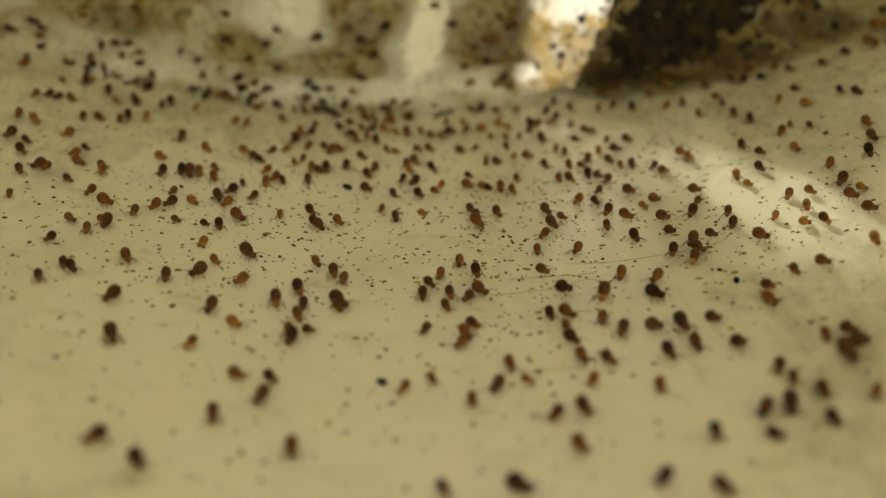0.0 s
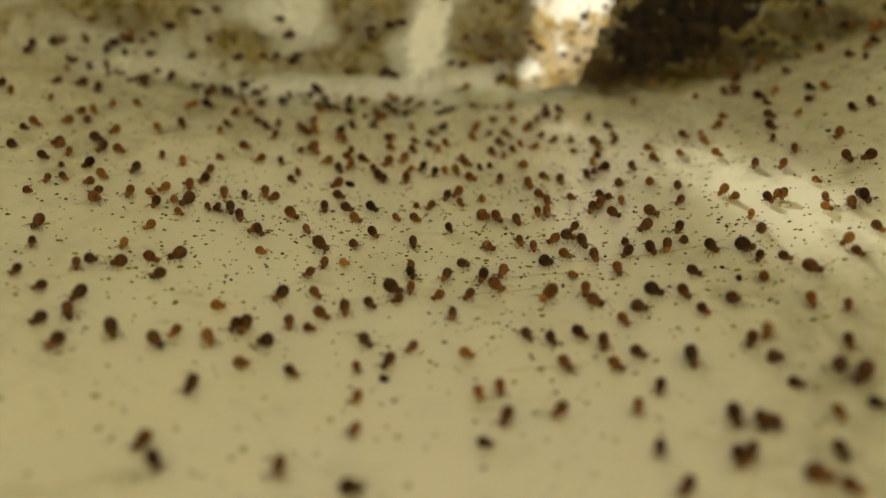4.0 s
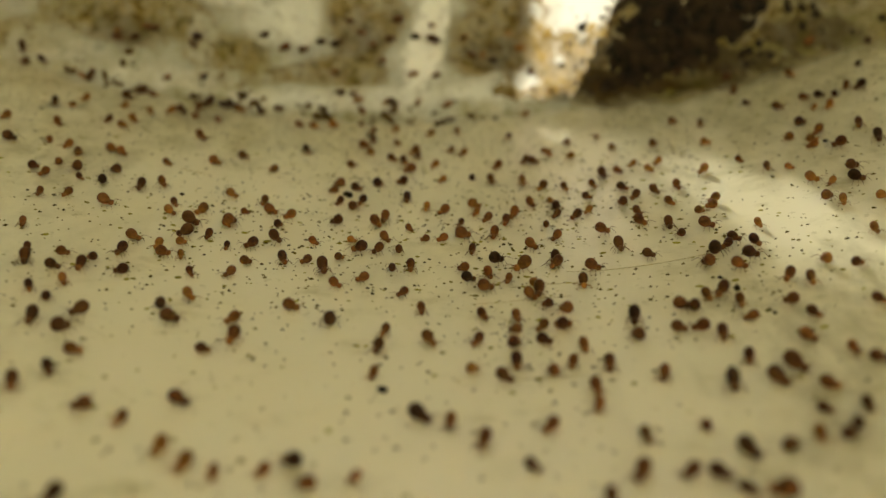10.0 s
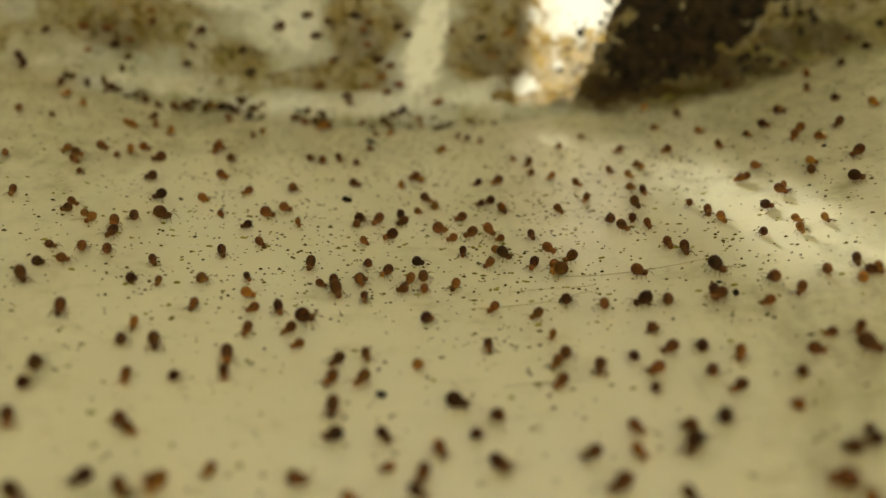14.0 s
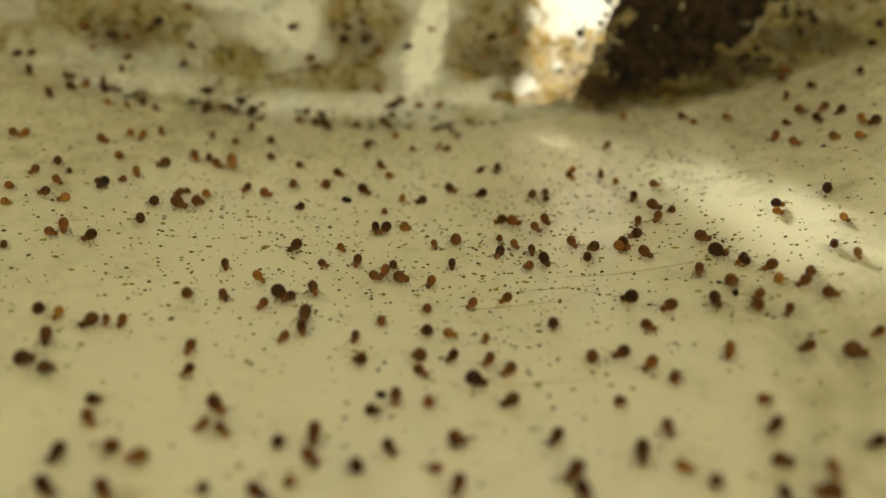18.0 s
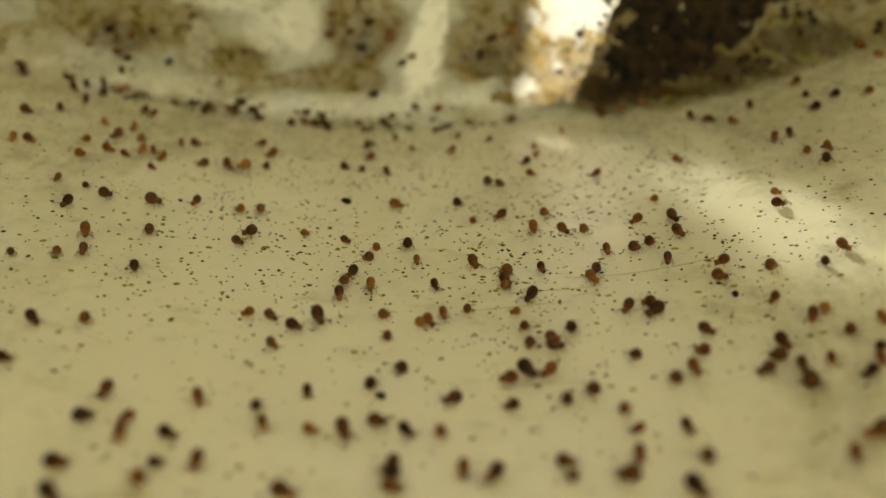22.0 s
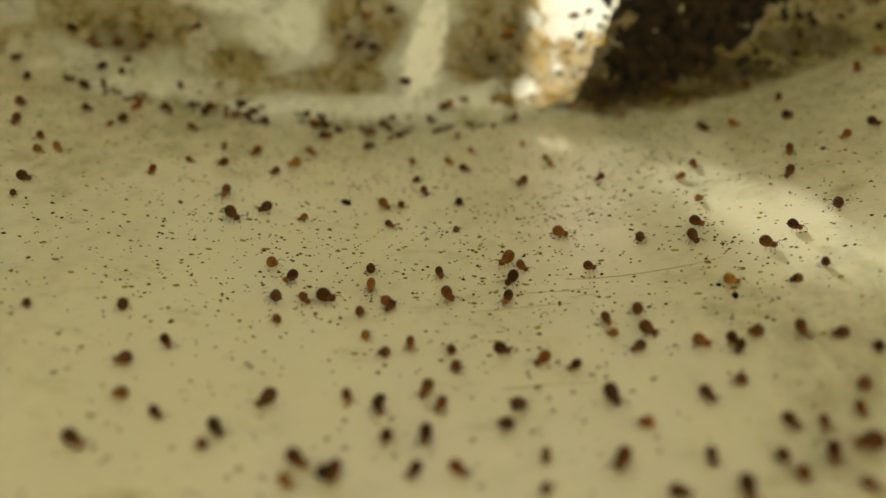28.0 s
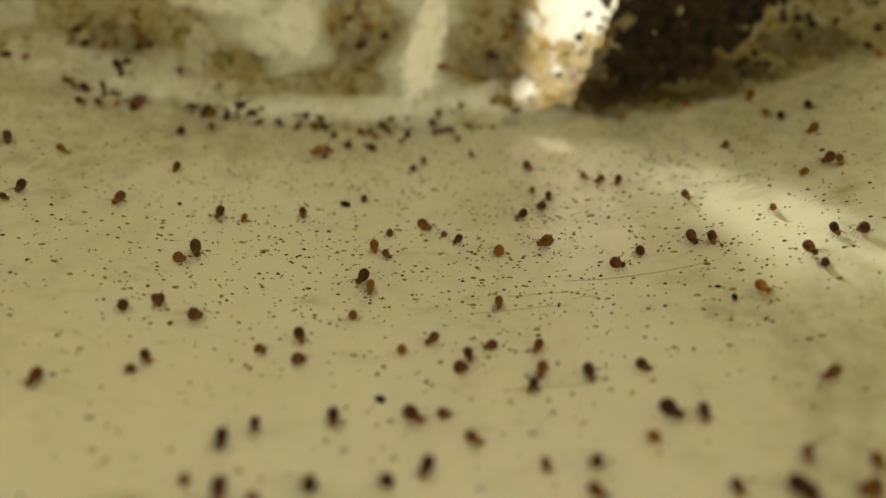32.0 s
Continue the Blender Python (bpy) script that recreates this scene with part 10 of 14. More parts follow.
    roam("o", 0.67, (0, 599, 1323, 223), (1, 602, 1327, 223), (2, 615, 1315, 195), (3, 606, 1274, 174), (6, 597, 1291, 179), (7, 581, 1224, 203), (8, 618, 1237, 224), (9, 640, 1194, 197), (11, 628, 1170, 183), (14, 601, 1077, 183), (17, 609, 1149, 143), (18, 594, 1126, 172), (19, 561, 1093, 194), (20, 595, 1101, 234), (20.5, 595, 1101, 194), (20.7, 541, 957, 182), (21, 541, 957, 222), (22, 554, 959, 182), (24, 506, 958, 148), (24.3, 506, 958, 148), (24.5, 291, -35, 148), (32, 291, -35, 148))
    roam("b", 0.77, (0, 562, 1457, 205), (1, 577, 1424, 186), (2, 549, 1401, 180), (3, 527, 1321, 188), (6, 534, 1316, 207), (7, 553, 1274, 178), (9, 481, 1216, 167), (10, 477, 1213, 207), (11, 515, 1200, 231), (12, 513, 1204, 194), (13, 516, 1178, 196), (13.4, 516, 1178, 236), (13.6, 536, 1349, 275), (18, 557, 1343, 275), (20, 561, 1344, 275), (23, 560, 1351, 275), (24, 564, 1346, 275), (25, 551, 1345, 235), (28, 556, 1262, 240), (30, 633, 1352, 256), (31, 619, 1309, 216), (32, 603, 1224, 187))
    roam("o", 0.79, (0, 517, 1441, 176), (2, 515, 1435, 176), (3, 469, 1369, 141), (6, 480, 1443, 101), (7, 474, 1475, 103), (8, 478, 1505, 98), (11, 483, 1536, 138), (12, 436, 1469, 170), (13, 429, 1484, 130), (13.5, 429, 1484, 170), (13.7, 462, 1329, 198), (15.3, 462, 1329, 198), (15.5, 510, -541, 198), (32, 510, -541, 198))
    roam("o", 0.68, (0, 586, 1529, 250), (1, 587, 1532, 250), (2, 616, 1544, 219), (3, 637, 1494, 190), (6, 613, 1510, 150), (7, 619, 1512, 168), (8, 588, 1488, 169), (9, 605, 1499, 169), (10, 584, 1489, 174), (11, 548, 1423, 174), (12, 535, 1423, 134), (13, 521, 1440, 98), (14, 545, 1482, 88), (15.3, 545, 1482, 88), (15.5, 588, -560, 88), (32, 588, -560, 88))
    roam("o", 0.74, (0, 468, 1576, 219), (1, 525, 1533, 222), (3, 501, 1556, 222), (6, 535, 1549, 239), (7, 532, 1558, 279), (8, 522, 1608, 282), (11, 534, 1687, 269), (12, 566, 1699, 258), (13, 586, 1734, 291), (14, 542, 1775, 280), (17, 596, 1841, 246), (19, 620, 1799, 246), (21, 609, 1822, 246), (22, 619, 1796, 246), (30, 617, 1788, 244), (31, 683, 1812, 243), (32, 693, 1802, 214))
    roam("b", 0.81, (0, 439, 1415, 283), (1, 439, 1466, 284), (2, 435, 1489, 324), (3, 421, 1459, 358), (6, 396, 1417, 361), (7, 396, 1403, 381), (8, 408, 1377, 341), (9, 381, 1403, 306), (9.5, 381, 1403, 306), (9.7, 623, 1317, 306), (10, 623, 1317, 303), (11, 570, 1376, 299), (13, 547, 1431, 270), (14, 579, 1394, 230), (15.7, 579, 1394, 230), (15.9, 196, -369, 230), (32, 196, -369, 230))
    roam("b", 0.81, (0, 261, 1140, 156), (1, 260, 1142, 156), (2, 214, 1126, 165), (3, 205, 1103, 167), (6, 164, 1086, 154), (7, 144, 1088, 157), (8, 137, 1077, 117), (9, 155, 1100, 77), (10, 171, 1073, 37), (11, 165, 1076, 77), (12, 212, 1116, 79), (13, 238, 1144, 39), (14, 228, 1090, 7), (15, 228, 1090, 7), (15.2, 305, -193, 7), (32, 305, -193, 7))
    roam("o", 1.01, (0, 226, 1083, 155), (1, 186, 1073, 168), (2, 180, 1043, 157), (3, 159, 1063, 121), (6, 134, 1105, 115), (7, 126, 1134, 103), (8, 133, 1193, 99), (9, 134, 1194, 117), (10, 121, 1215, 112), (11, 124, 1224, 72), (13, 133, 1198, 48), (14, 178, 1205, 59), (17, 280, 1206, 58), (17.4, 280, 1206, 58), (17.6, 501, 105, 58), (32, 501, 105, 58))
    roam("b", 0.75, (0, 24, 1210, 176), (1, 19, 1202, 216), (2, 36, 1224, 255), (3, 73, 1240, 270), (6, 54, 1263, 270), (7, 55, 1236, 230), (8, 56, 1240, 204), (9, 75, 1190, 200), (10, 68, 1194, 200), (11, 76, 1188, 193), (12, 68, 1178, 153), (13, 40, 1191, 152), (14, 17, 1170, 150), (17, -18, 1186, 146), (19, -23, 1171, 166), (20, -60, 1154, 181), (21, -52, 1101, 205), (22, -19, 1065, 219), (25, -22, 1079, 259), (29, -90, 1130, 299), (30, -75, 1114, 339), (31, -75, 1090, 373), (31.6, -75, 1090, 373), (31.8, -282, -157, 373), (32, -282, -157, 373))
    roam("b", 0.7, (0, -6, 1168, 162), (1, -53, 1141, 179), (2, -38, 1104, 179), (6, -66, 1157, 139), (7, -59, 1186, 99), (8, -51, 1186, 71), (9, -9, 1211, 68), (10, 29, 1217, 59), (11, 86, 1217, 68), (12, 79, 1237, 108), (13, 83, 1233, 121), (14, 72, 1247, 121), (17, 77, 1227, 81), (18, 134, 1233, 41), (19, 58, 1205, 1), (20, 38, 1188, 35), (21, 82, 1180, 50), (22, 93, 1174, 10), (23, 64, 1163, -30), (24, 27, 1201, -61), (25, 34, 1209, -101), (29, 139, 1246, -135), (31, 112, 1174, -175), (32, 83, 1126, -183))
    roam("o", 0.84, (0, -166, 1165, 195), (1, -164, 1142, 202), (2, -132, 1064, 200), (3, -140, 1055, 187), (6, -140, 1022, 199), (7, -132, 1023, 232), (10, -20, 997, 222), (11, 5, 941, 185), (12, -43, 916, 170), (13, -52, 886, 150), (14, -101, 911, 130), (17, -176, 974, 128), (17.3, -176, 974, 88), (17.5, -32, 968, 56), (18, -32, 968, 41), (19, -12, 955, 41), (20, -3, 949, 26), (21, 15, 904, 46), (22, 81, 915, 60), (24, 85, 910, 100), (25, 46, 920, 140), (28, -21, 895, 150), (29, -66, 910, 138), (29.3, -66, 910, 138), (29.5, -349, 24, 138), (32, -349, 24, 138))
    roam("b", 0.67, (0, 468, 916, 183), (1, 469, 918, 183), (2, 461, 897, 143), (6, 328, 981, 132), (7, 313, 986, 92), (8, 345, 977, 63), (10, 405, 1003, 67), (11, 426, 1006, 85), (12, 431, 1040, 99), (13, 431, 1043, 72), (14, 442, 1046, 72), (17, 426, 1047, 72), (18, 436, 1066, 102), (19, 427, 1096, 135), (20, 417, 1075, 175), (20.6, 417, 1075, 175), (20.8, 515, 876, 175), (24, 517, 879, 175), (25, 509, 857, 175), (28, 458, 793, 180), (29, 466, 765, 187), (32, 440, 709, 180))
    roam("b", 0.59, (0, -111, 1423, 162), (1, -116, 1420, 197), (2, -104, 1385, 204), (3, -93, 1367, 234), (6, -79, 1382, 234), (7, -82, 1382, 234), (8, -76, 1382, 234), (9, -82, 1388, 221), (10, -60, 1372, 230), (11, -41, 1376, 227), (12, -25, 1358, 217), (13.4, -25, 1363, 257), (13.6, -46, 1473, 288), (14, -46, 1473, 312), (17, -99, 1505, 329), (18, -107, 1469, 361), (20, -134, 1424, 357), (20.4, -134, 1424, 357), (20.6, -345, 209, 357), (32, -345, 209, 357))
    roam("o", 0.73, (0, -434, 1390, 254), (1, -426, 1395, 276), (2, -425, 1429, 316), (3, -448, 1398, 356), (6, -471, 1358, 348), (7, -490, 1361, 333), (8, -534, 1347, 293), (10, -467, 1367, 253), (11, -453, 1350, 213), (12, -459, 1335, 173), (13, -509, 1300, 153), (14, -578, 1312, 145), (17, -656, 1313, 126), (18, -643, 1372, 96), (18.5, -643, 1372, 96), (18.7, -326, -424, 96), (32, -326, -424, 96))
    roam("b", 0.78, (0, -369, 1304, 204), (1, -359, 1281, 194), (2, -367, 1258, 234), (3, -312, 1286, 237), (6, -301, 1257, 198), (8, -301, 1231, 168), (9, -323, 1238, 128), (10, -312, 1273, 115), (11, -345, 1287, 155), (12, -352, 1262, 166), (13, -386, 1255, 166), (14, -351, 1250, 206), (17.4, -336, 1262, 206), (17.6, -270, -151, 206), (32, -270, -151, 206))
    roam("b", 0.55, (0, -393, 1309, 281), (1, -393, 1306, 281), (2, -393, 1317, 281), (3, -391, 1353, 269), (6, -372, 1357, 229), (7, -362, 1335, 196), (8, -363, 1284, 198), (9, -352, 1281, 209), (10, -348, 1260, 178), (11, -380, 1230, 166), (12, -386, 1232, 206), (13, -350, 1216, 222), (14, -296, 1176, 223), (17, -239, 1153, 222), (18, -243, 1144, 222), (19, -237, 1160, 262), (19.4, -237, 1160, 262), (19.6, -465, 228, 262), (32, -465, 228, 262))
    roam("o", 0.69, (0, -511, 1319, 164), (1, -531, 1307, 140), (3, -590, 1341, 123), (6, -587, 1372, 122), (7, -607, 1362, 138), (8, -613, 1381, 147), (11, -706, 1363, 147), (12, -846, 1343, 152), (32, -846, 1343, 152))
    roam("b", 0.72, (0, -728, 1402, 221), (1, -701, 1385, 223), (2, -702, 1388, 263), (3, -709, 1431, 290), (6, -726, 1476, 267), (7, -697, 1452, 227), (8, -712, 1452, 267), (9, -723, 1468, 307), (10.4, -732, 1454, 347), (10.6, -682, 1350, 385), (11, -682, 1350, 360), (13, -703, 1307, 400), (14, -625, 1335, 440), (17, -707, 1368, 480), (18, -680, 1384, 455), (19, -696, 1412, 482), (20.3, -698, 1408, 482), (20.5, -538, 1252, 482), (21, -538, 1252, 522), (22, -549, 1205, 551), (23, -541, 1178, 561), (23.4, -541, 1178, 561), (23.6, -256, -348, 561), (32, -256, -348, 561))
    roam("o", 0.85, (0, -330, 1507, 190), (1, -333, 1471, 189), (2, -338, 1450, 201), (3, -324, 1441, 201), (6, -334, 1446, 168), (8, -379, 1393, 172), (9, -391, 1378, 153), (10, -419, 1385, 133), (11, -405, 1386, 93), (12, -401, 1379, 53), (13, -369, 1302, 24), (13.3, -369, 1302, 24), (13.5, -293, -253, 24), (32, -293, -253, 24))
    roam("o", 0.8, (0, 461, 1603, 258), (2, 500, 1637, 266), (3, 494, 1652, 226), (6, 541, 1520, 197), (8, 521, 1495, 173), (8.5, 521, 1495, 211), (8.7, 584, 1410, 211), (9, 584, 1410, 230), (10, 629, 1398, 233), (11, 655, 1400, 253), (13, 702, 1442, 259), (13.3, 702, 1442, 259), (13.5, 484, 271, 259), (32, 484, 271, 259))
    roam("o", 0.68, (0, -68, 1622, 213), (1, -52, 1603, 248), (2, -19, 1640, 253), (3, -10, 1628, 213), (6, 12, 1558, 192), (7, -11, 1542, 185), (8, -3, 1499, 184), (10, -33, 1469, 170), (10.4, -33, 1469, 170), (10.6, -215, 247, 170), (32, -215, 247, 170))
    roam("b", 0.76, (0, 568, 1579, 186), (1, 556, 1528, 191), (2, 561, 1467, 163), (7, 460, 1470, 143), (8, 405, 1494, 148), (9, 368, 1468, 161), (10, 344, 1463, 121), (11, 377, 1477, 81), (12, 369, 1456, 41), (13, 367, 1426, 1), (14, 326, 1384, -6), (17, 262, 1289, -5), (18, 229, 1249, -4), (19, 202, 1199, 13), (20, 229, 1142, 27), (21, 249, 1112, 37), (22, 291, 1089, 47), (23, 364, 1067, 40), (24, 414, 1005, 35), (25, 465, 965, 40), (28, 497, 945, 38), (29, 512, 926, 26), (30, 516, 905, 50), (31, 656, 885, 53), (32, 656, 885, 53))
    roam("o", 0.8, (0, 646, 1597, 135), (2, 564, 1635, 129), (3, 548, 1670, 102), (7, 565, 1713, 62), (8, 641, 1669, 39), (9, 659, 1644, 18), (11, 661, 1568, 28), (12, 691, 1592, 68), (13, 691, 1622, 86), (18, 773, 1723, 83), (18.4, 773, 1723, 59), (18.6, 872, 1727, 59), (19, 872, 1727, 19), (20, 822, 1710, 19), (21, 873, 1730, 59), (22, 867, 1740, 19), (23, 858, 1707, 47), (24, 998, 1687, 53), (32, 998, 1687, 53))
    roam("d", 0.91, (0, -991, 2018, 231), (2, -951, 2008, 232), (3, -949, 2010, 192), (6, -983, 1999, 152), (7, -995, 2019, 152), (10, -972, 2015, 192), (11, -977, 2004, 167), (12, -994, 2003, 167), (14, -976, 2008, 207), (18, -949, 1980, 211), (19, -921, 1942, 204), (20, -909, 1883, 241), (21, -887, 1946, 262), (22, -843, 1958, 237), (23, -831, 1945, 277), (25, -844, 1984, 279), (29, -819, 1996, 253), (31, -782, 2005, 253), (32, -829, 1993, 293))
    roam("d", 0.8, (0, -942, 2033, 237), (1, -945, 2028, 237), (3, -888, 2030, 197), (6, -960, 2003, 157), (7, -949, 2021, 197), (8, -946, 1996, 221), (10, -930, 2010, 221), (13, -954, 2009, 181), (14, -968, 1997, 181), (17, -968, 1998, 141), (18, -981, 2011, 129), (19, -986, 2009, 129), (20, -980, 2011, 169), (21, -963, 1986, 207), (22, -960, 1976, 247), (23, -962, 2006, 287), (24, -962, 2007, 255), (25, -944, 2015, 215), (28, -947, 1960, 182), (29, -991, 1946, 142), (32, -1002, 2009, 110))
    roam("b", 0.84, (0, -946, 1943, 120), (1, -975, 1982, 127), (2, -990, 1979, 152), (3, -1134, 1966, 152), (32, -1134, 1966, 152))
    roam("o", 0.71, (0, -925, 2032, 241), (0.5, -925, 2032, 241), (0.7, -909, 1866, 241), (1.3, -909, 1866, 241), (1.5, -94, 1342, 241), (2, -94, 1342, 241), (3, -51, 1348, 267), (6, -58, 1403, 273), (7, -38, 1389, 253), (8, -18, 1428, 269), (8.4, -18, 1428, 269), (8.6, 369, 1096, 269), (9, 369, 1096, 229), (10, 367, 1073, 199), (11, 385, 1026, 211), (12, 409, 1018, 219), (13.4, 400, 1015, 219), (13.6, 298, 84, 219), (32, 298, 84, 219))
    roam("o", 0.58, (0, -846, 1901, 245), (1, -825, 1906, 245), (1.4, -825, 1906, 205), (1.6, -807, 1786, 197), (2, -807, 1786, 175), (3, -821, 1767, 183), (6, -822, 1742, 177), (7, -854, 1712, 137), (8, -855, 1756, 97), (11, -776, 1817, 75), (12, -805, 1790, 35), (13, -824, 1764, 4), (14, -814, 1758, 4), (15.1, -814, 1758, 4), (15.3, -303, -269, 4), (32, -303, -269, 4))
    roam("o", 0.74, (0, -854, 1775, 165), (1, -880, 1756, 171), (2, -892, 1734, 149), (3, -899, 1755, 189), (6, -855, 1651, 205), (8, -839, 1628, 203), (9, -846, 1630, 163), (12, -898, 1743, 123), (13, -830, 1737, 83), (14, -875, 1744, 43), (17, -828, 1608, 23), (18, -828, 1616, -17), (19, -843, 1623, 23), (22, -713, 1668, 63), (23, -702, 1684, 23), (24, -708, 1627, 6), (25, -726, 1580, -11), (28, -766, 1573, -18), (29, -762, 1561, -58), (32, -734, 1608, -93))
    roam("d", 0.76, (0, -834, 1794, 142), (1, -859, 1800, 133), (2, -862, 1810, 93), (3, -832, 1824, 112), (6, -900, 1922, 121), (7, -893, 1904, 130), (8, -958, 1962, 123), (9, -969, 1989, 106), (10.5, -957, 1996, 81), (10.7, -898, 2041, 80), (13, -883, 2044, 120), (14, -919, 2039, 160), (19.6, -956, 2011, 160), (19.8, -854, 1893, 160), (21, -841, 1858, 200), (22, -817, 1812, 222), (23, -766, 1813, 260), (24, -761, 1868, 280), (25, -760, 1870, 280), (28, -779, 1859, 309), (29, -806, 1905, 297), (31, -803, 1901, 297), (32, -809, 1905, 311))
    roam("d", 0.74, (0, -815, 1790, 121), (1, -828, 1807, 142), (2.5, -833, 1793, 142), (2.7, -271, 62, 142), (32, -271, 62, 142))
    roam("o", 0.76, (0, -791, 1802, 264), (1, -752, 1854, 264), (2, -782, 1809, 224), (2.4, -782, 1809, 224), (2.6, -446, -514, 224), (32, -446, -514, 224))
    roam("d", 0.92, (0, -808, 1929, 208), (1, -796, 1910, 237), (2, -764, 1929, 222), (3, -761, 1890, 182), (6, -788, 1863, 222), (8, -716, 1881, 262), (11, -732, 1952, 302), (12, -782, 1956, 305), (13, -776, 1993, 279), (14, -770, 2000, 279), (17, -798, 1987, 279), (18, -787, 1995, 271), (19, -766, 2017, 271), (20, -787, 1998, 311), (21, -792, 1995, 351), (22, -783, 1966, 385), (23, -772, 1951, 425), (24, -743, 1980, 433), (25, -700, 1989, 414), (28, -646, 1969, 412), (29, -643, 1980, 372), (32, -704, 1939, 346))
    roam("o", 0.67, (0, -802, 1946, 135), (1, -876, 1978, 118), (2, -840, 2004, 78), (3, -857, 1970, 38), (6, -871, 1956, 3), (7, -872, 1928, 3), (8, -873, 1965, -37), (9, -871, 2013, -77), (10, -842, 1999, -117), (11, -829, 1998, -147), (12, -803, 1961, -142), (13, -739, 1935, -165), (14, -793, 1869, -165), (17, -738, 1922, -125), (18, -713, 1920, -116), (19, -703, 1929, -126), (20, -667, 1914, -134), (20.4, -667, 1914, -174), (20.6, -753, 1778, -184), (21, -753, 1778, -144), (22, -716, 1787, -114), (23.4, -712, 1791, -114), (23.6, -247, -214, -114), (32, -247, -214, -114))
    roam("d", 0.91, (0, -748, 1896, 201), (1, -739, 1866, 184), (2, -773, 1817, 155), (3, -806, 1848, 115), (8, -806, 1947, 86), (10, -707, 1992, 71), (11, -707, 1992, 31), (12, -706, 1972, 28), (14, -691, 1968, 28), (17, -694, 1980, 28), (18, -694, 1960, 28), (19, -699, 1980, 68), (20, -700, 1983, 28), (21, -695, 1966, 23), (22, -672, 1911, 28), (23, -657, 1900, -7), (24, -711, 1863, -9), (25, -723, 1831, 26), (28, -697, 1836, 66), (29, -656, 1855, 72), (30, -656, 1857, 78), (31, -641, 1869, 50), (32, -572, 1834, 44))
    roam("o", 0.72, (0, -712, 1842, 255), (1.4, -703, 1849, 255), (1.6, -223, 1837, 255), (2.5, -223, 1837, 255), (2.7, -357, -455, 255), (32, -357, -455, 255))
    roam("o", 0.69, (0, -693, 1895, 198), (1, -683, 1842, 200), (3, -674, 1823, 240), (6, -666, 1895, 280), (7, -672, 1914, 240), (8, -665, 1874, 209), (9, -617, 1829, 236), (10, -652, 1873, 236), (12, -629, 1819, 207), (14, -623, 1822, 198), (17, -620, 1775, 209), (18, -601, 1789, 218), (19, -570, 1736, 208), (20, -556, 1716, 189), (21, -574, 1699, 175), (22, -584, 1676, 215), (23, -553, 1682, 255), (24, -551, 1718, 295), (25, -589, 1697, 335), (26.3, -589, 1697, 335), (26.5, -474, -578, 335), (32, -474, -578, 335))
    roam("d", 0.92, (0, -686, 1973, 136), (2, -776, 2001, 126), (3, -777, 2038, 104), (6, -770, 2044, 68), (7, -723, 2054, 62), (8, -684, 2054, 102), (11, -748, 2053, 142), (12, -760, 2049, 142), (22, -774, 2057, 142), (23, -736, 2060, 102), (24, -711, 2056, 142), (25, -755, 2051, 156), (28, -798, 2035, 156), (29, -742, 2038, 196), (32, -758, 2041, 196))
    roam("d", 0.72, (0, -626, 1875, 195), (1, -623, 1840, 195), (1.9, -623, 1840, 195), (2.1, -556, 2058, 195), (6, -557, 2057, 195), (9, -589, 2058, 195), (18, -590, 2061, 195), (19, -602, 2061, 155), (21, -605, 2075, 115), (22, -585, 2075, 155), (23, -614, 2065, 155), (24, -612, 2069, 188), (28, -619, 2037, 188), (32, -617, 2048, 188))
    roam("d", 0.84, (0, -676, 1861, 226), (1, -664, 1856, 226), (1.8, -664, 1856, 226), (2, -582, 2057, 226), (6, -578, 2071, 247), (7, -547, 2068, 240), (8.6, -552, 2072, 240), (8.8, -819, 1848, 240), (9, -819, 1848, 200), (10, -826, 1797, 196), (11, -806, 1747, 203), (11.5, -806, 1747, 203), (11.7, -418, -349, 203), (32, -418, -349, 203))
    roam("b", 0.79, (0, -834, 1648, 189), (2, -840, 1602, 206), (3, -809, 1598, 246), (6, -783, 1655, 276), (7, -786, 1691, 272), (8, -761, 1713, 272), (10, -778, 1690, 232), (12, -759, 1663, 257), (13, -741, 1721, 274), (13.5, -741, 1721, 274), (13.7, -832, 2052, 274), (19, -830, 2052, 274), (20, -804, 2057, 237), (22, -759, 2047, 235), (23, -769, 2053, 275), (24, -767, 2058, 275), (25, -778, 2058, 275), (28, -757, 2053, 275), (29, -765, 2049, 238), (30, -739, 2053, 238), (31, -768, 2055, 198), (32, -787, 2050, 158))
    roam("o", 0.8, (0, -799, 1639, 260), (1, -757, 1680, 261), (2, -734, 1709, 275), (3, -737, 1753, 235), (7, -676, 1640, 224), (8, -688, 1728, 264), (9, -661, 1799, 273), (10, -665, 1798, 233), (11, -653, 1742, 202), (12, -631, 1696, 195), (13, -649, 1696, 199), (14, -620, 1646, 205), (18, -574, 1538, 213), (19, -552, 1567, 213), (20, -566, 1546, 173), (21, -593, 1565, 133), (21.5, -593, 1565, 133), (21.7, -658, 1787, 133), (22, -658, 1787, 173), (24, -609, 1742, 213), (25, -581, 1768, 253), (26.7, -581, 1768, 253), (26.9, -286, 1800, 253), (28, -286, 1800, 254), (29, -258, 1817, 250), (30, -263, 1810, 273), (31, -252, 1833, 270), (32, -251, 1833, 270))
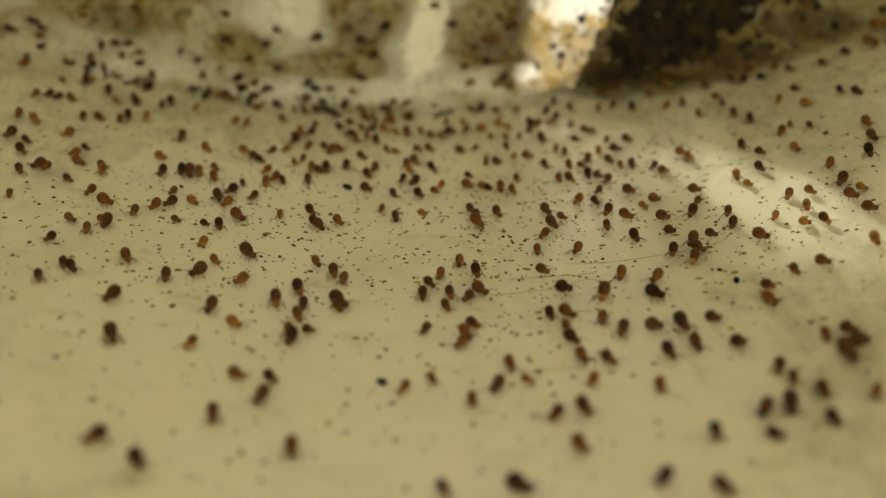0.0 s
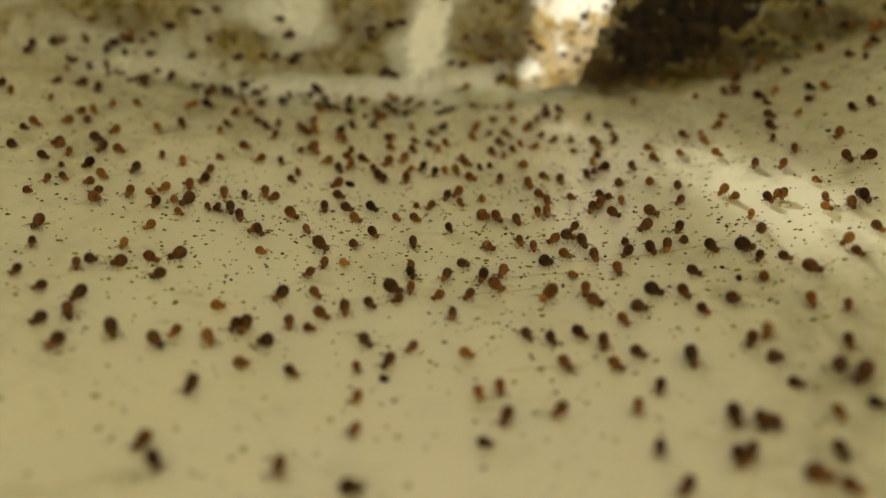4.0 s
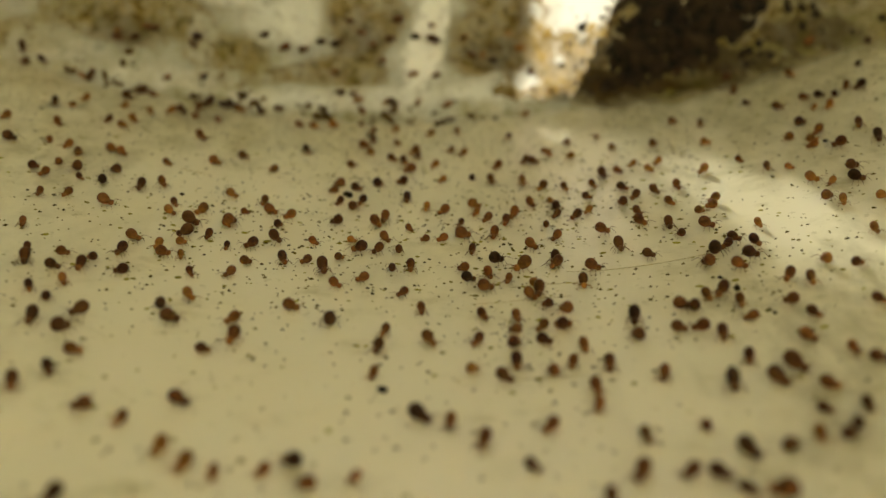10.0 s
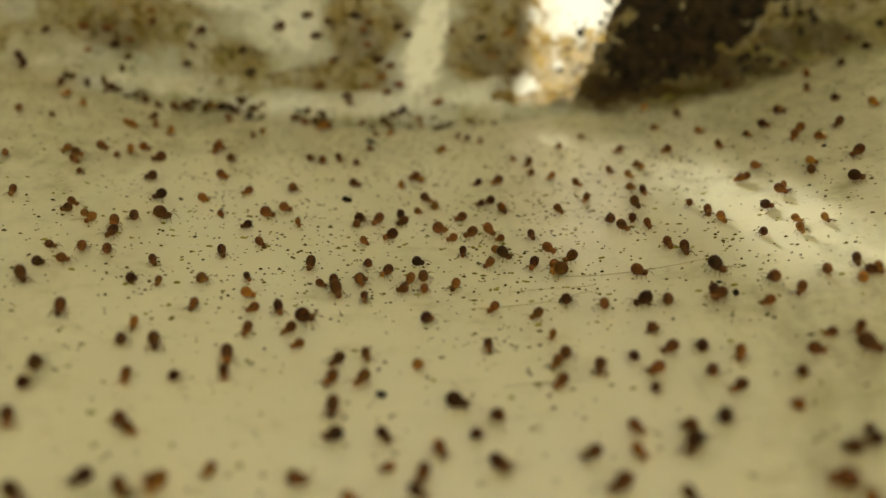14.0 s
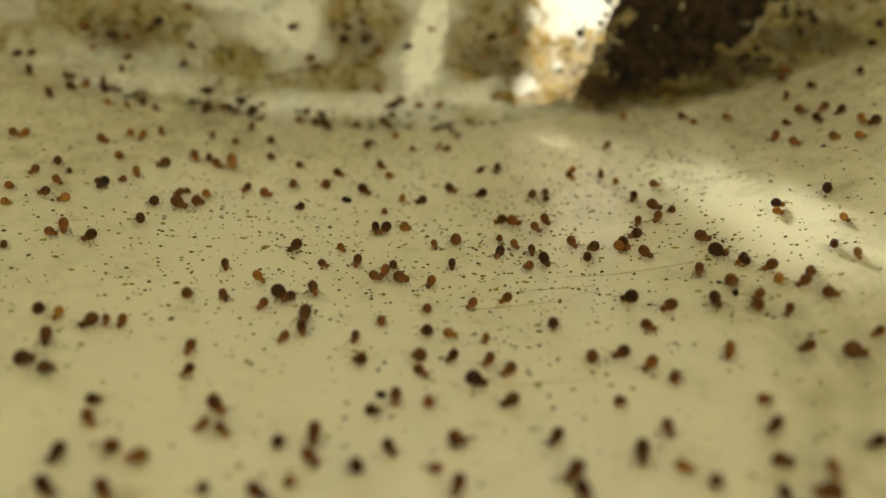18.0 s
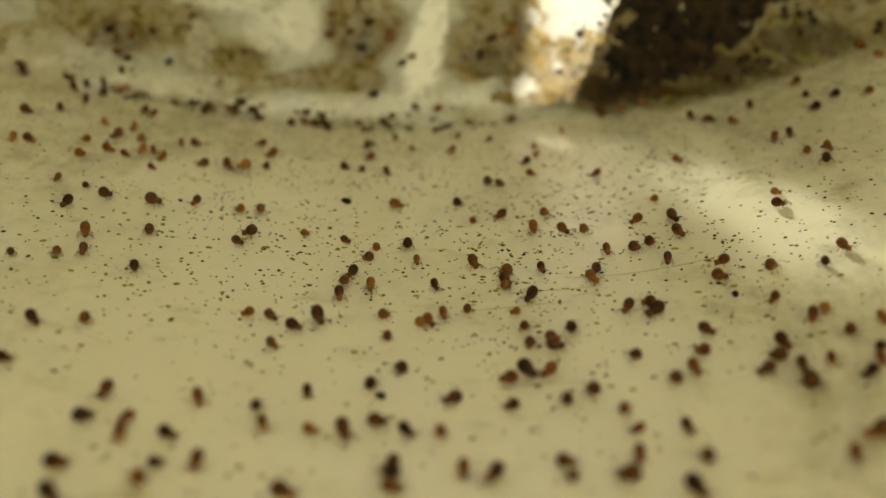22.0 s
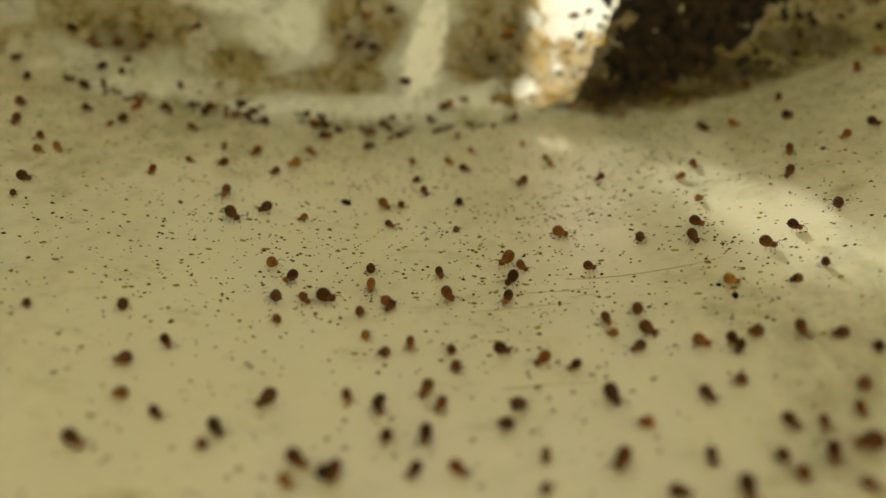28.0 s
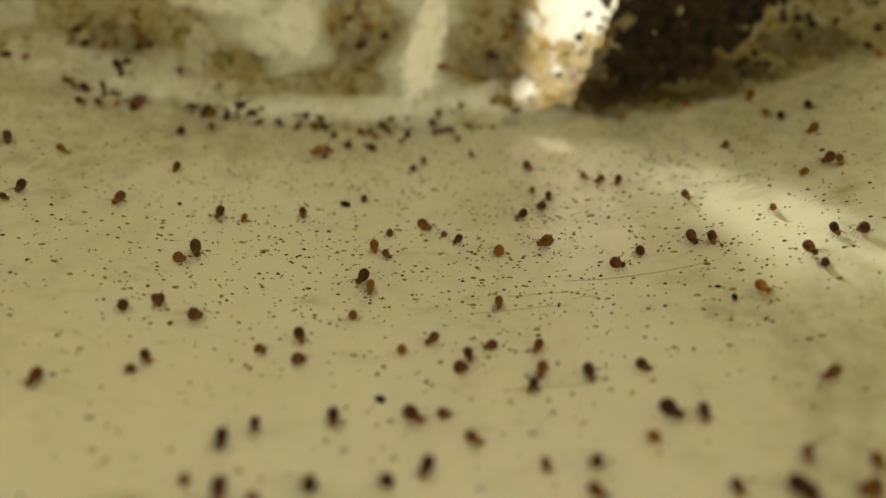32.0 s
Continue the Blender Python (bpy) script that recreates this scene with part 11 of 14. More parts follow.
    roam("o", 0.74, (0, -735, 1710, 189), (1, -736, 1696, 182), (2, -751, 1668, 142), (3, -757, 1717, 102), (6, -718, 1698, 62), (7, -727, 1679, 79), (8, -675, 1738, 92), (9, -689, 1779, 126), (10, -706, 1767, 157), (11, -739, 1761, 153), (11.5, -739, 1761, 113), (11.7, -563, 1797, 73), (12, -563, 1797, 113), (14, -644, 1874, 110), (17, -579, 1861, 70), (17.4, -579, 1861, 70), (17.6, -353, -201, 70), (32, -353, -201, 70))
    roam("o", 0.81, (0, -706, 1723, 284), (1, -707, 1738, 284), (2, -703, 1732, 324), (3, -706, 1696, 361), (6, -739, 1651, 368), (8, -721, 1592, 395), (9, -673, 1587, 394), (10, -690, 1560, 354), (11, -725, 1539, 354), (14, -697, 1579, 314), (17, -725, 1597, 354), (18, -711, 1523, 380), (20, -714, 1558, 340), (21, -777, 1558, 312), (22, -795, 1606, 281), (23, -774, 1630, 258), (24, -744, 1650, 293), (25, -798, 1697, 333), (28, -788, 1640, 362), (29, -819, 1642, 323), (30, -820, 1644, 307), (31, -837, 1657, 309), (31.4, -837, 1657, 309), (31.6, -772, 1920, 309), (32, -772, 1920, 309))
    roam("b", 0.77, (0, -671, 1736, 196), (1, -668, 1706, 202), (2, -639, 1641, 197), (3, -658, 1636, 157), (6, -659, 1689, 117), (7, -663, 1667, 157), (8, -659, 1659, 197), (9, -624, 1629, 209), (10, -624, 1602, 249), (11, -569, 1670, 261), (12, -583, 1647, 221), (13, -584, 1649, 261), (14, -601, 1675, 301), (18, -628, 1608, 341), (19, -636, 1554, 364), (20, -651, 1539, 324), (21, -664, 1591, 303), (22, -695, 1589, 328), (23, -762, 1588, 328), (24, -811, 1586, 328), (25, -951, 1566, 332), (32, -951, 1566, 332))
    roam("d", 0.91, (0, -663, 1763, 199), (1.4, -660, 1752, 199), (1.6, -797, 1549, 199), (2.4, -797, 1549, 239), (2.6, -659, 1589, 246), (3, -659, 1589, 286), (6, -739, 1596, 321), (7, -766, 1612, 336), (8, -756, 1591, 373), (9, -764, 1545, 342), (10, -814, 1560, 319), (12, -818, 1561, 331), (13, -958, 1541, 332), (32, -958, 1541, 332))
    roam("o", 0.77, (0, -631, 1784, 192), (1, -631, 1751, 208), (2, -613, 1753, 206), (3, -608, 1704, 219), (6, -550, 1705, 259), (8, -593, 1731, 299), (9, -597, 1739, 321), (10, -672, 1751, 322), (11, -667, 1752, 362), (12, -659, 1736, 362), (13, -670, 1761, 322), (14, -662, 1795, 322), (18, -651, 1744, 362), (19, -609, 1752, 402), (20, -613, 1754, 402), (21, -606, 1750, 362), (22, -623, 1729, 331), (23, -639, 1747, 305), (24.5, -638, 1744, 305), (24.7, -261, -381, 305), (32, -261, -381, 305))
    roam("d", 0.95, (0, -616, 1905, 200), (1, -598, 1835, 229), (3, -526, 1875, 269), (6, -572, 1937, 282), (7, -523, 1943, 253), (8, -498, 1979, 274), (9, -503, 1996, 288), (10, -502, 2002, 288), (11, -502, 2001, 302), (13, -517, 2012, 308), (14, -520, 2009, 310), (19, -585, 2047, 301), (20, -626, 2159, 301), (32, -626, 2159, 301))
    roam("o", 0.67, (0, -558, 1896, 170), (1, -593, 1860, 178), (3, -573, 1869, 138), (6, -615, 1886, 150), (7, -680, 1861, 159), (8, -694, 1852, 154), (9, -703, 1856, 116), (10, -708, 1877, 156), (11, -728, 1813, 187), (12, -723, 1802, 208), (13, -688, 1748, 240), (14, -677, 1806, 280), (18, -752, 1910, 294), (19, -740, 1948, 285), (21, -754, 2016, 286), (22, -741, 2018, 246), (23, -706, 1981, 226), (24, -720, 2013, 266), (25, -738, 2015, 226), (28, -709, 1989, 225), (29, -708, 2007, 185), (32, -744, 1946, 183))
    roam("b", 0.62, (0, -554, 2018, 198), (1, -552, 1994, 203), (2, -542, 1992, 243), (3, -544, 2007, 283), (6, -556, 2003, 243), (8, -531, 1984, 207), (9, -526, 1955, 199), (10, -510, 1895, 236), (11, -446, 1950, 243), (12, -418, 1914, 203), (18, -502, 1820, 203), (20, -583, 1792, 163), (21, -574, 1778, 203), (22, -549, 1753, 209), (23, -540, 1727, 232), (24, -512, 1745, 254), (24.5, -512, 1745, 257), (24.7, -421, 1820, 257), (25, -421, 1820, 217), (28, -467, 1777, 177), (29, -458, 1759, 177), (30, -466, 1770, 177), (31.5, -465, 1770, 177), (31.7, -442, -62, 177), (32, -442, -62, 177))
    roam("o", 0.68, (0, -533, 2007, 198), (1, -531, 1987, 238), (3, -516, 2060, 278), (6, -530, 2060, 278), (7, -518, 2055, 238), (8, -493, 2039, 233), (9, -455, 2045, 242), (9.5, -455, 2045, 242), (9.7, -552, -299, 242), (32, -552, -299, 242))
    roam("d", 0.79, (0, -514, 2011, 196), (1, -515, 2005, 219), (2, -499, 2005, 219), (3, -504, 2007, 219), (6, -510, 2000, 219), (7, -502, 1994, 219), (8, -515, 1997, 259), (9, -518, 2002, 259), (10, -521, 1997, 284), (11, -516, 2008, 287), (12, -521, 2006, 247), (13, -496, 2008, 247), (17, -507, 2010, 247), (19, -493, 2010, 247), (20, -512, 2002, 235), (21, -440, 2008, 235), (22, -438, 1998, 235), (23, -434, 2012, 275), (25, -432, 2014, 235), (28, -415, 1981, 211), (29, -405, 1993, 251), (30, -405, 1995, 251), (31, -403, 1986, 232), (32, -383, 1992, 249))
    roam("o", 0.74, (0, -498, 1994, 223), (1, -485, 1988, 209), (3, -467, 1952, 209), (6, -475, 1988, 249), (7, -462, 1993, 249), (9, -462, 1985, 289), (12, -537, 1988, 316), (13, -542, 2007, 316), (17, -545, 2001, 316), (18, -520, 2011, 276), (20, -500, 2013, 246), (21, -500, 2013, 246), (24, -520, 2015, 246), (25, -511, 2016, 206), (28, -511, 1997, 206), (30, -512, 2004, 206), (31, -508, 1993, 166), (32, -541, 1996, 143))
    roam("d", 0.76, (0, -458, 1991, 179), (1, -470, 1976, 215), (3, -432, 1970, 215), (7, -435, 1986, 255), (9, -439, 2005, 255), (10, -435, 1995, 215), (11, -462, 1965, 175), (12, -458, 1985, 135), (13, -457, 1978, 135), (17, -459, 2000, 101), (18, -453, 2002, 95), (19, -453, 2008, 109), (20, -462, 2043, 139), (22, -494, 2015, 174), (23, -500, 2014, 187), (24, -499, 2008, 187), (25, -499, 2015, 221), (28, -457, 1991, 219), (29, -430, 1985, 219), (31, -462, 1986, 179), (32, -508, 1993, 142))
    roam("b", 0.7, (0, -434, 1963, 274), (1, -430, 1973, 266), (2, -411, 1990, 246), (3, -407, 1978, 246), (7, -146, 2064, 246), (8, -131, 2064, 230), (9, -133, 2062, 190), (10, -150, 2065, 150), (10.5, -150, 2065, 144), (10.7, -313, 2085, 144), (11, -313, 2085, 104), (14, -180, 2074, 64), (17, -140, 2076, 55), (18, -153, 2073, 15), (19, -152, 2075, -25), (20, -172, 2075, -38), (21, -172, 2078, -78), (23, -73, 2094, -118), (23.5, -73, 2094, -123), (23.7, 84, 2123, -122), (25, 92, 2125, -122), (29, 89, 2122, -122), (30, 104, 2124, -89), (31, 106, 2170, -79), (32, 106, 2170, -79))
    roam("d", 0.84, (0, -417, 2033, 262), (1, -418, 2031, 262), (2, -402, 2047, 266), (3, -400, 2054, 238), (6, -267, 2050, 237), (8, -286, 2053, 277), (10, -289, 2071, 303), (12, -313, 2082, 263), (14, -205, 2087, 235), (18, -232, 2076, 235), (19, -231, 2076, 235), (21, -219, 2074, 235), (22, -192, 2073, 238), (23, -199, 2075, 238), (25, -163, 2075, 238), (30, -166, 2075, 238), (31, -179, 2071, 278), (32, -188, 2169, 286))
    roam("o", 0.77, (0, -365, 1901, 232), (1, -340, 1897, 246), (2, -346, 1907, 206), (3, -336, 1853, 206), (7, -300, 1821, 246), (10, -301, 1931, 283), (11, -302, 1938, 279), (12, -297, 1960, 295), (13, -320, 1974, 303), (14, -326, 1989, 300), (18, -339, 1997, 300), (20, -325, 1995, 300), (22, -325, 1997, 300), (23, -326, 2004, 300), (24, -319, 2000, 300), (28, -307, 2005, 300), (32, -304, 1997, 300))
    roam("d", 0.87, (0, -324, 2042, 159), (1, -345, 2035, 159), (2, -330, 2034, 199), (6, -308, 2039, 199), (7, -321, 2048, 239), (8, -312, 2058, 279), (9, -319, 2064, 319), (13, -361, 2073, 319), (14, -317, 2085, 319), (18, -351, 2079, 328), (19, -356, 2084, 292), (20, -372, 2167, 292), (32, -372, 2167, 292))
    roam("d", 0.83, (0, -304, 2038, 247), (2, -309, 2033, 247), (6, -275, 2039, 247), (7, -254, 2048, 251), (7.9, -254, 2048, 251), (8.1, -73, 2088, 251), (10, -70, 2088, 251), (12, -81, 2085, 251), (13, -76, 2092, 291), (14, -107, 2089, 304), (17, -112, 2170, 304), (32, -112, 2170, 304))
    roam("b", 0.7, (0, -271, 2039, 249), (1, -272, 2040, 249), (3, -240, 2051, 243), (7, -228, 2047, 243), (9, -234, 2048, 283), (10, -258, 2056, 312), (12, -269, 2068, 312), (13, -257, 2065, 312), (14, -261, 2065, 332), (17, -295, 2058, 330), (18, -301, 2061, 290), (21, -247, 2063, 264), (22, -262, 2169, 264), (32, -262, 2169, 264))
    roam("o", 0.74, (0, -217, 2038, 233), (1, -211, 2037, 233), (2, -134, 2030, 237), (6, -133, 2037, 237), (7, -140, 2034, 277), (8, -172, 2042, 317), (9, -201, 2032, 332), (10, -205, 2038, 292), (11, -192, 2040, 263), (12, -196, 2046, 263), (13, -184, 2048, 263), (15.6, -182, 2057, 263), (15.8, -287, -113, 263), (32, -287, -113, 263))
    roam("d", 0.83, (0, -237, 2021, 160), (1, -238, 2023, 160), (2, -229, 2021, 160), (3, -234, 2022, 160), (6, -227, 2026, 160), (7, -234, 2030, 160), (8, -246, 2022, 142), (9, -261, 2034, 102), (11, -238, 2048, 89), (12, -250, 2051, 129), (13, -251, 2046, 89), (14, -230, 2044, 89), (17.4, -229, 2055, 89), (17.6, -481, -286, 89), (32, -481, -286, 89))
    roam("b", 0.84, (0, -195, 2011, 264), (1, -190, 2014, 283), (2, -195, 2023, 305), (3, -200, 2019, 305), (6, -194, 2034, 305), (7, -201, 2031, 345), (8, -193, 2019, 385), (9, -180, 2026, 345), (10, -198, 2026, 385), (11, -165, 2027, 425), (12, -156, 2039, 433), (13, -116, 2053, 427), (14, -108, 2059, 427), (15.5, -108, 2059, 427), (15.7, -418, -196, 427), (32, -418, -196, 427))
    roam("o", 0.6, (0, -129, 2017, 193), (1, -129, 1988, 196), (2, -117, 1941, 199), (2.4, -117, 1941, 199), (2.6, -517, -480, 199), (32, -517, -480, 199))
    roam("b", 0.76, (0, -96, 2031, 143), (6, -93, 2032, 143), (7, -73, 2036, 143), (9, -133, 2033, 141), (10, -138, 2039, 101), (12, -117, 2041, 101), (13, -130, 2038, 129), (14, -135, 2051, 129), (19.6, -121, 2038, 129), (19.8, 159, 2053, 129), (25, 168, 2055, 129), (32, 183, 2082, 129))
    roam("o", 0.55, (0, -159, 1957, 289), (1, -161, 1966, 249), (2, -144, 1959, 289), (3, -176, 1960, 329), (6, -195, 1955, 329), (8, -194, 1956, 329), (10, -195, 1975, 305), (11, -222, 1980, 265), (14, -157, 1946, 265), (17, -105, 1828, 225), (19, -43, 1863, 255), (20, -62, 1858, 255), (24, -67, 1855, 279), (25, -55, 1916, 288), (28, -92, 1978, 307), (29, -112, 1964, 347), (31, -95, 1933, 387), (32, -95, 1933, 387))
    roam("o", 0.81, (0, -330, 2025, 172), (0.4, -330, 2025, 172), (0.6, -444, 1944, 172), (1, -444, 1944, 182), (2, -459, 1904, 180), (3, -471, 1882, 177), (4.7, -471, 1882, 177), (4.9, -445, -219, 177), (32, -445, -219, 177))
    roam("d", 0.87, (0, -393, 1995, 263), (1, -382, 2002, 295), (2, -401, 2005, 295), (3, -385, 2000, 295), (10, -392, 2013, 295), (11, -377, 2006, 335), (12, -382, 2000, 375), (13, -363, 2004, 415), (14, -354, 2002, 415), (17, -367, 1808, 375), (21, -400, 1964, 375), (23, -317, 1983, 415), (24, -323, 1978, 388), (28, -277, 1920, 397), (30, -272, 1935, 419), (31, -237, 1922, 394), (32, -212, 1871, 386))
    roam("b", 0.74, (0, -351, 1973, 186), (0.3, -351, 1973, 186), (0.5, -378, 1861, 188), (3, -371, 1840, 188), (6, -370, 1839, 148), (7, -377, 1878, 148), (9, -401, 1838, 177), (9.4, -401, 1838, 217), (9.6, -333, 1930, 257), (10, -333, 1930, 297), (12, -403, 1899, 335), (13, -412, 1908, 365), (14, -406, 1887, 356), (17, -444, 1860, 360), (18, -448, 1796, 379), (19, -429, 1793, 414), (20, -435, 1795, 432), (22, -395, 1813, 437), (23, -378, 1841, 442), (24, -345, 1870, 444), (25, -314, 1925, 434), (28, -264, 1924, 474), (31, -343, 1978, 489), (32, -342, 1979, 489))
    roam("b", 0.8, (0, -798, 2038, 181), (2, -803, 2041, 181), (3, -789, 2038, 181), (6, -804, 2031, 181), (9, -804, 2024, 181), (11, -839, 1993, 183), (13, -838, 1987, 172), (14, -876, 1962, 180), (17, -905, 1855, 196), (18, -865, 1875, 236), (19, -827, 1916, 252), (20, -826, 1897, 212), (21, -826, 1897, 242), (22, -797, 1901, 202), (24, -864, 1875, 162), (25, -888, 1865, 159), (26.6, -888, 1865, 159), (26.8, -574, 2072, 159), (29.3, -574, 2072, 159), (29.5, -829, 2038, 159), (32, -831, 2046, 159))
    roam("b", 0.66, (0, -619, 2049, 175), (1, -641, 2026, 162), (2, -684, 2022, 156), (3, -695, 2017, 185), (6, -716, 1975, 192), (7, -706, 1983, 192), (8, -715, 1977, 201), (9, -698, 1956, 241), (10, -680, 1990, 277), (11, -691, 1983, 317), (12, -690, 1961, 317), (13, -683, 1979, 277), (14, -657, 1960, 277), (17, -674, 1975, 277), (18, -657, 1940, 237), (19, -647, 1973, 211), (20, -636, 1913, 251), (22, -629, 2002, 274), (23, -615, 1976, 234), (28, -630, 1957, 194), (29, -686, 1974, 154), (30, -707, 1983, 133), (31, -707, 1984, 173), (32, -701, 1968, 202))
    roam("d", 0.89, (0, -512, 2061, 163), (1, -528, 2053, 156), (3, -638, 2032, 156), (7, -653, 1954, 196), (9, -592, 1937, 220), (10, -595, 1913, 260), (11, -622, 1964, 296), (12, -621, 1963, 296), (13, -625, 1975, 296), (14, -620, 1963, 296), (17.4, -612, 1983, 296), (17.6, -841, 1952, 296), (19, -856, 1963, 324), (20, -911, 1960, 327), (21, -931, 1965, 310), (23, -991, 2005, 304), (28, -981, 2010, 331), (29, -1131, 2011, 332), (32, -1131, 2011, 332))
    roam("d", 0.73, (0, -461, 2053, 150), (1, -463, 2050, 150), (3, -492, 2051, 151), (6, -493, 2047, 158), (8, -526, 2040, 151), (9, -553, 2041, 148), (10, -571, 2041, 145), (11, -603, 2046, 140), (12, -607, 2050, 140), (17, -599, 2051, 140), (18, -612, 2050, 149), (20, -618, 2050, 148), (23, -662, 2052, 144), (24, -685, 2060, 147), (25, -723, 2056, 147), (29, -680, 2062, 107), (30, -687, 2055, 107), (31, -679, 2059, 107), (32, -684, 2058, 107))
    roam("o", 0.61, (0, -712, 2057, 151), (1, -757, 2054, 157), (2, -725, 2054, 197), (3, -736, 2053, 197), (6, -727, 2040, 227), (7, -713, 2044, 267), (9, -744, 2052, 307), (11, -791, 2053, 333), (12, -830, 2040, 333), (19, -815, 2044, 333), (22, -821, 2045, 333), (23, -808, 2046, 333), (24, -832, 2047, 333), (30, -815, 2048, 333), (31, -845, 2044, 332), (32, -862, 2043, 330))
    roam("b", 0.77, (0, -824, 2026, 160), (1, -837, 2022, 121), (3, -837, 2041, 81), (7, -772, 2057, 65), (8, -772, 2056, 61), (9, -716, 2061, 61), (10, -694, 2061, 61), (12, -721, 2055, 21), (13, -747, 2054, 21), (14, -732, 2055, 21), (17, -738, 2055, 21), (20, -729, 2060, 21), (23.4, -726, 2052, -5), (23.6, -825, 1979, -7), (24, -825, 1979, -47), (25, -844, 2006, -85), (29, -783, 2053, -101), (30, -762, 2058, -112), (31, -753, 2063, -120), (32, -703, 2060, -123))
    roam("d", 0.9, (0, -685, 2022, 186), (1, -685, 2020, 186), (2, -704, 1996, 191), (3, -700, 1967, 218), (7, -679, 1980, 239), (9, -575, 1972, 230), (10, -568, 1954, 190), (11, -590, 1938, 150), (12, -605, 1950, 187), (13, -592, 1925, 227), (14, -597, 1976, 267), (17, -587, 1984, 260), (18, -552, 2004, 265), (19, -552, 2009, 265), (20, -545, 2008, 265), (23, -552, 2007, 265), (29, -547, 2016, 265), (32, -551, 2013, 265))
    roam("b", 0.81, (0, -766, 2043, 233), (1, -767, 2041, 233), (2, -753, 2041, 247), (3, -750, 2046, 247), (7, -751, 2046, 247), (8, -762, 2048, 247), (10, -761, 2051, 247), (11, -773, 2050, 287), (12, -797, 2049, 287), (13, -784, 2056, 253), (14, -781, 2056, 293), (17, -822, 2144, 293), (32, -822, 2144, 293))
    roam("d", 0.79, (0, -420, 2062, 151), (1, -435, 2061, 147), (2, -439, 2063, 107), (3, -410, 2068, 67), (6, -382, 2080, 67), (7, -415, 2076, 107), (9, -417, 2070, 107), (11, -434, 2073, 142), (13, -464, 2080, 155), (14, -473, 2064, 153), (17, -489, 2075, 118), (18, -514, 2164, 118), (32, -514, 2164, 118))
    roam("b", 0.74, (0, -581, 2046, 144), (2, -598, 2048, 144), (3, -590, 2046, 150), (6, -650, 2045, 148), (7, -663, 2046, 133), (8, -660, 2052, 127), (11, -681, 2063, 127), (12, -674, 2062, 127), (13, -681, 2064, 127), (17, -664, 2071, 127), (18, -685, 2063, 162), (19, -678, 2063, 162), (20, -685, 2059, 162), (22, -678, 2063, 162), (23, -689, 2067, 162), (24, -670, 2067, 162), (29, -714, 2054, 154), (30, -718, 2058, 154), (31, -704, 2060, 154), (32, -711, 2055, 166))
    roam("b", 0.7, (0, -568, 2036, 186), (1, -596, 1992, 153), (3, -676, 2025, 131), (6, -683, 2027, 131), (8, -662, 2032, 91), (10, -655, 2034, 121), (12, -691, 2068, 81), (19, -557, 2080, 81), (21, -483, 2072, 48), (24, -461, 2048, 15), (29, -479, 1966, 15), (30, -515, 1902, -2), (30.6, -515, 1902, -2), (30.8, -202, -538, -2), (32, -202, -538, -2))
    roam("d", 0.89, (0, -489, 2039, 146), (1, -497, 2039, 174), (2, -520, 2016, 183), (3, -519, 2012, 188), (6, -534, 1992, 188), (7, -517, 2003, 148), (8, -555, 2004, 150), (9, -543, 2002, 150), (10, -553, 1999, 150), (11, -548, 2006, 110), (12, -547, 2006, 120), (13.4, -556, 2013, 80), (13.6, -456, 2053, 74), (14, -456, 2053, 111), (17, -486, 2164, 111), (32, -486, 2164, 111))
    roam("o", 0.77, (0, -450, 2036, 142), (1, -465, 2039, 102), (3, -439, 2053, 102), (8, -432, 2054, 102), (9, -446, 2058, 116), (10, -474, 2165, 116), (32, -474, 2165, 116))
    roam("b", 0.61, (0, -249, 2061, 144), (1, -263, 2063, 144), (2, -240, 2067, 104), (3, -198, 2069, 64), (6, -172, 2071, 64), (8, -197, 2072, 64), (9, -179, 2073, 56), (11, -170, 2071, 56), (14, -192, 2081, 56), (18, -191, 2085, 56), (19, -218, 2085, 16), (20, -271, 2085, -24), (22.8, -257, 2088, -24), (23, -482, 1987, -24), (24, -482, 1987, -64), (25, -489, 2000, -64), (28, -491, 2003, -104), (29, -458, 1993, -130), (30, -438, 1994, -133), (32, -434, 1986, -158))
    roam("o", 0.83, (0, -223, 2055, 147), (1.5, -237, 2055, 147), (1.7, -39, 1947, 147), (2.5, -39, 1947, 112), (2.7, -73, 2026, 106), (6, -53, 2049, 99), (8, -65, 2071, 117), (9, -66, 2071, 153), (10, -77, 2067, 147), (11, -124, 2063, 144), (12, -129, 2066, 147), (13, -150, 2061, 155), (14, -148, 2059, 155), (17, -161, 2058, 155), (18, -154, 2051, 195), (19, -127, 2053, 235), (20, -140, 2065, 275), (21, -140, 2072, 261), (22, -125, 2082, 257), (23, -125, 2084, 257), (24, -131, 2090, 297), (25, -176, 2086, 326), (28, -178, 2089, 326), (31, -164, 2085, 326), (32, -176, 2085, 328))
    roam("d", 1.01, (0, -301, 2069, 148), (0.6, -301, 2069, 148), (0.8, -401, 2069, 148), (3, -371, 2067, 148), (6, -387, 2066, 147), (8, -409, 2068, 147), (9, -372, 2063, 147), (12, -393, 2076, 147), (14, -385, 2078, 147), (17, -413, 2067, 126), (18, -437, 2166, 126), (32, -437, 2166, 126))
    roam("d", 0.91, (0, -194, 2070, 234), (1, -143, 2066, 238), (2, -120, 2075, 256), (3, -132, 2076, 256), (6, -131, 2085, 296), (8, -230, 2071, 330), (11, -263, 2071, 328), (13, -302, 2072, 324), (14, -299, 2076, 326), (17, -332, 2074, 306), (18, -350, 2168, 306), (32, -350, 2168, 306))
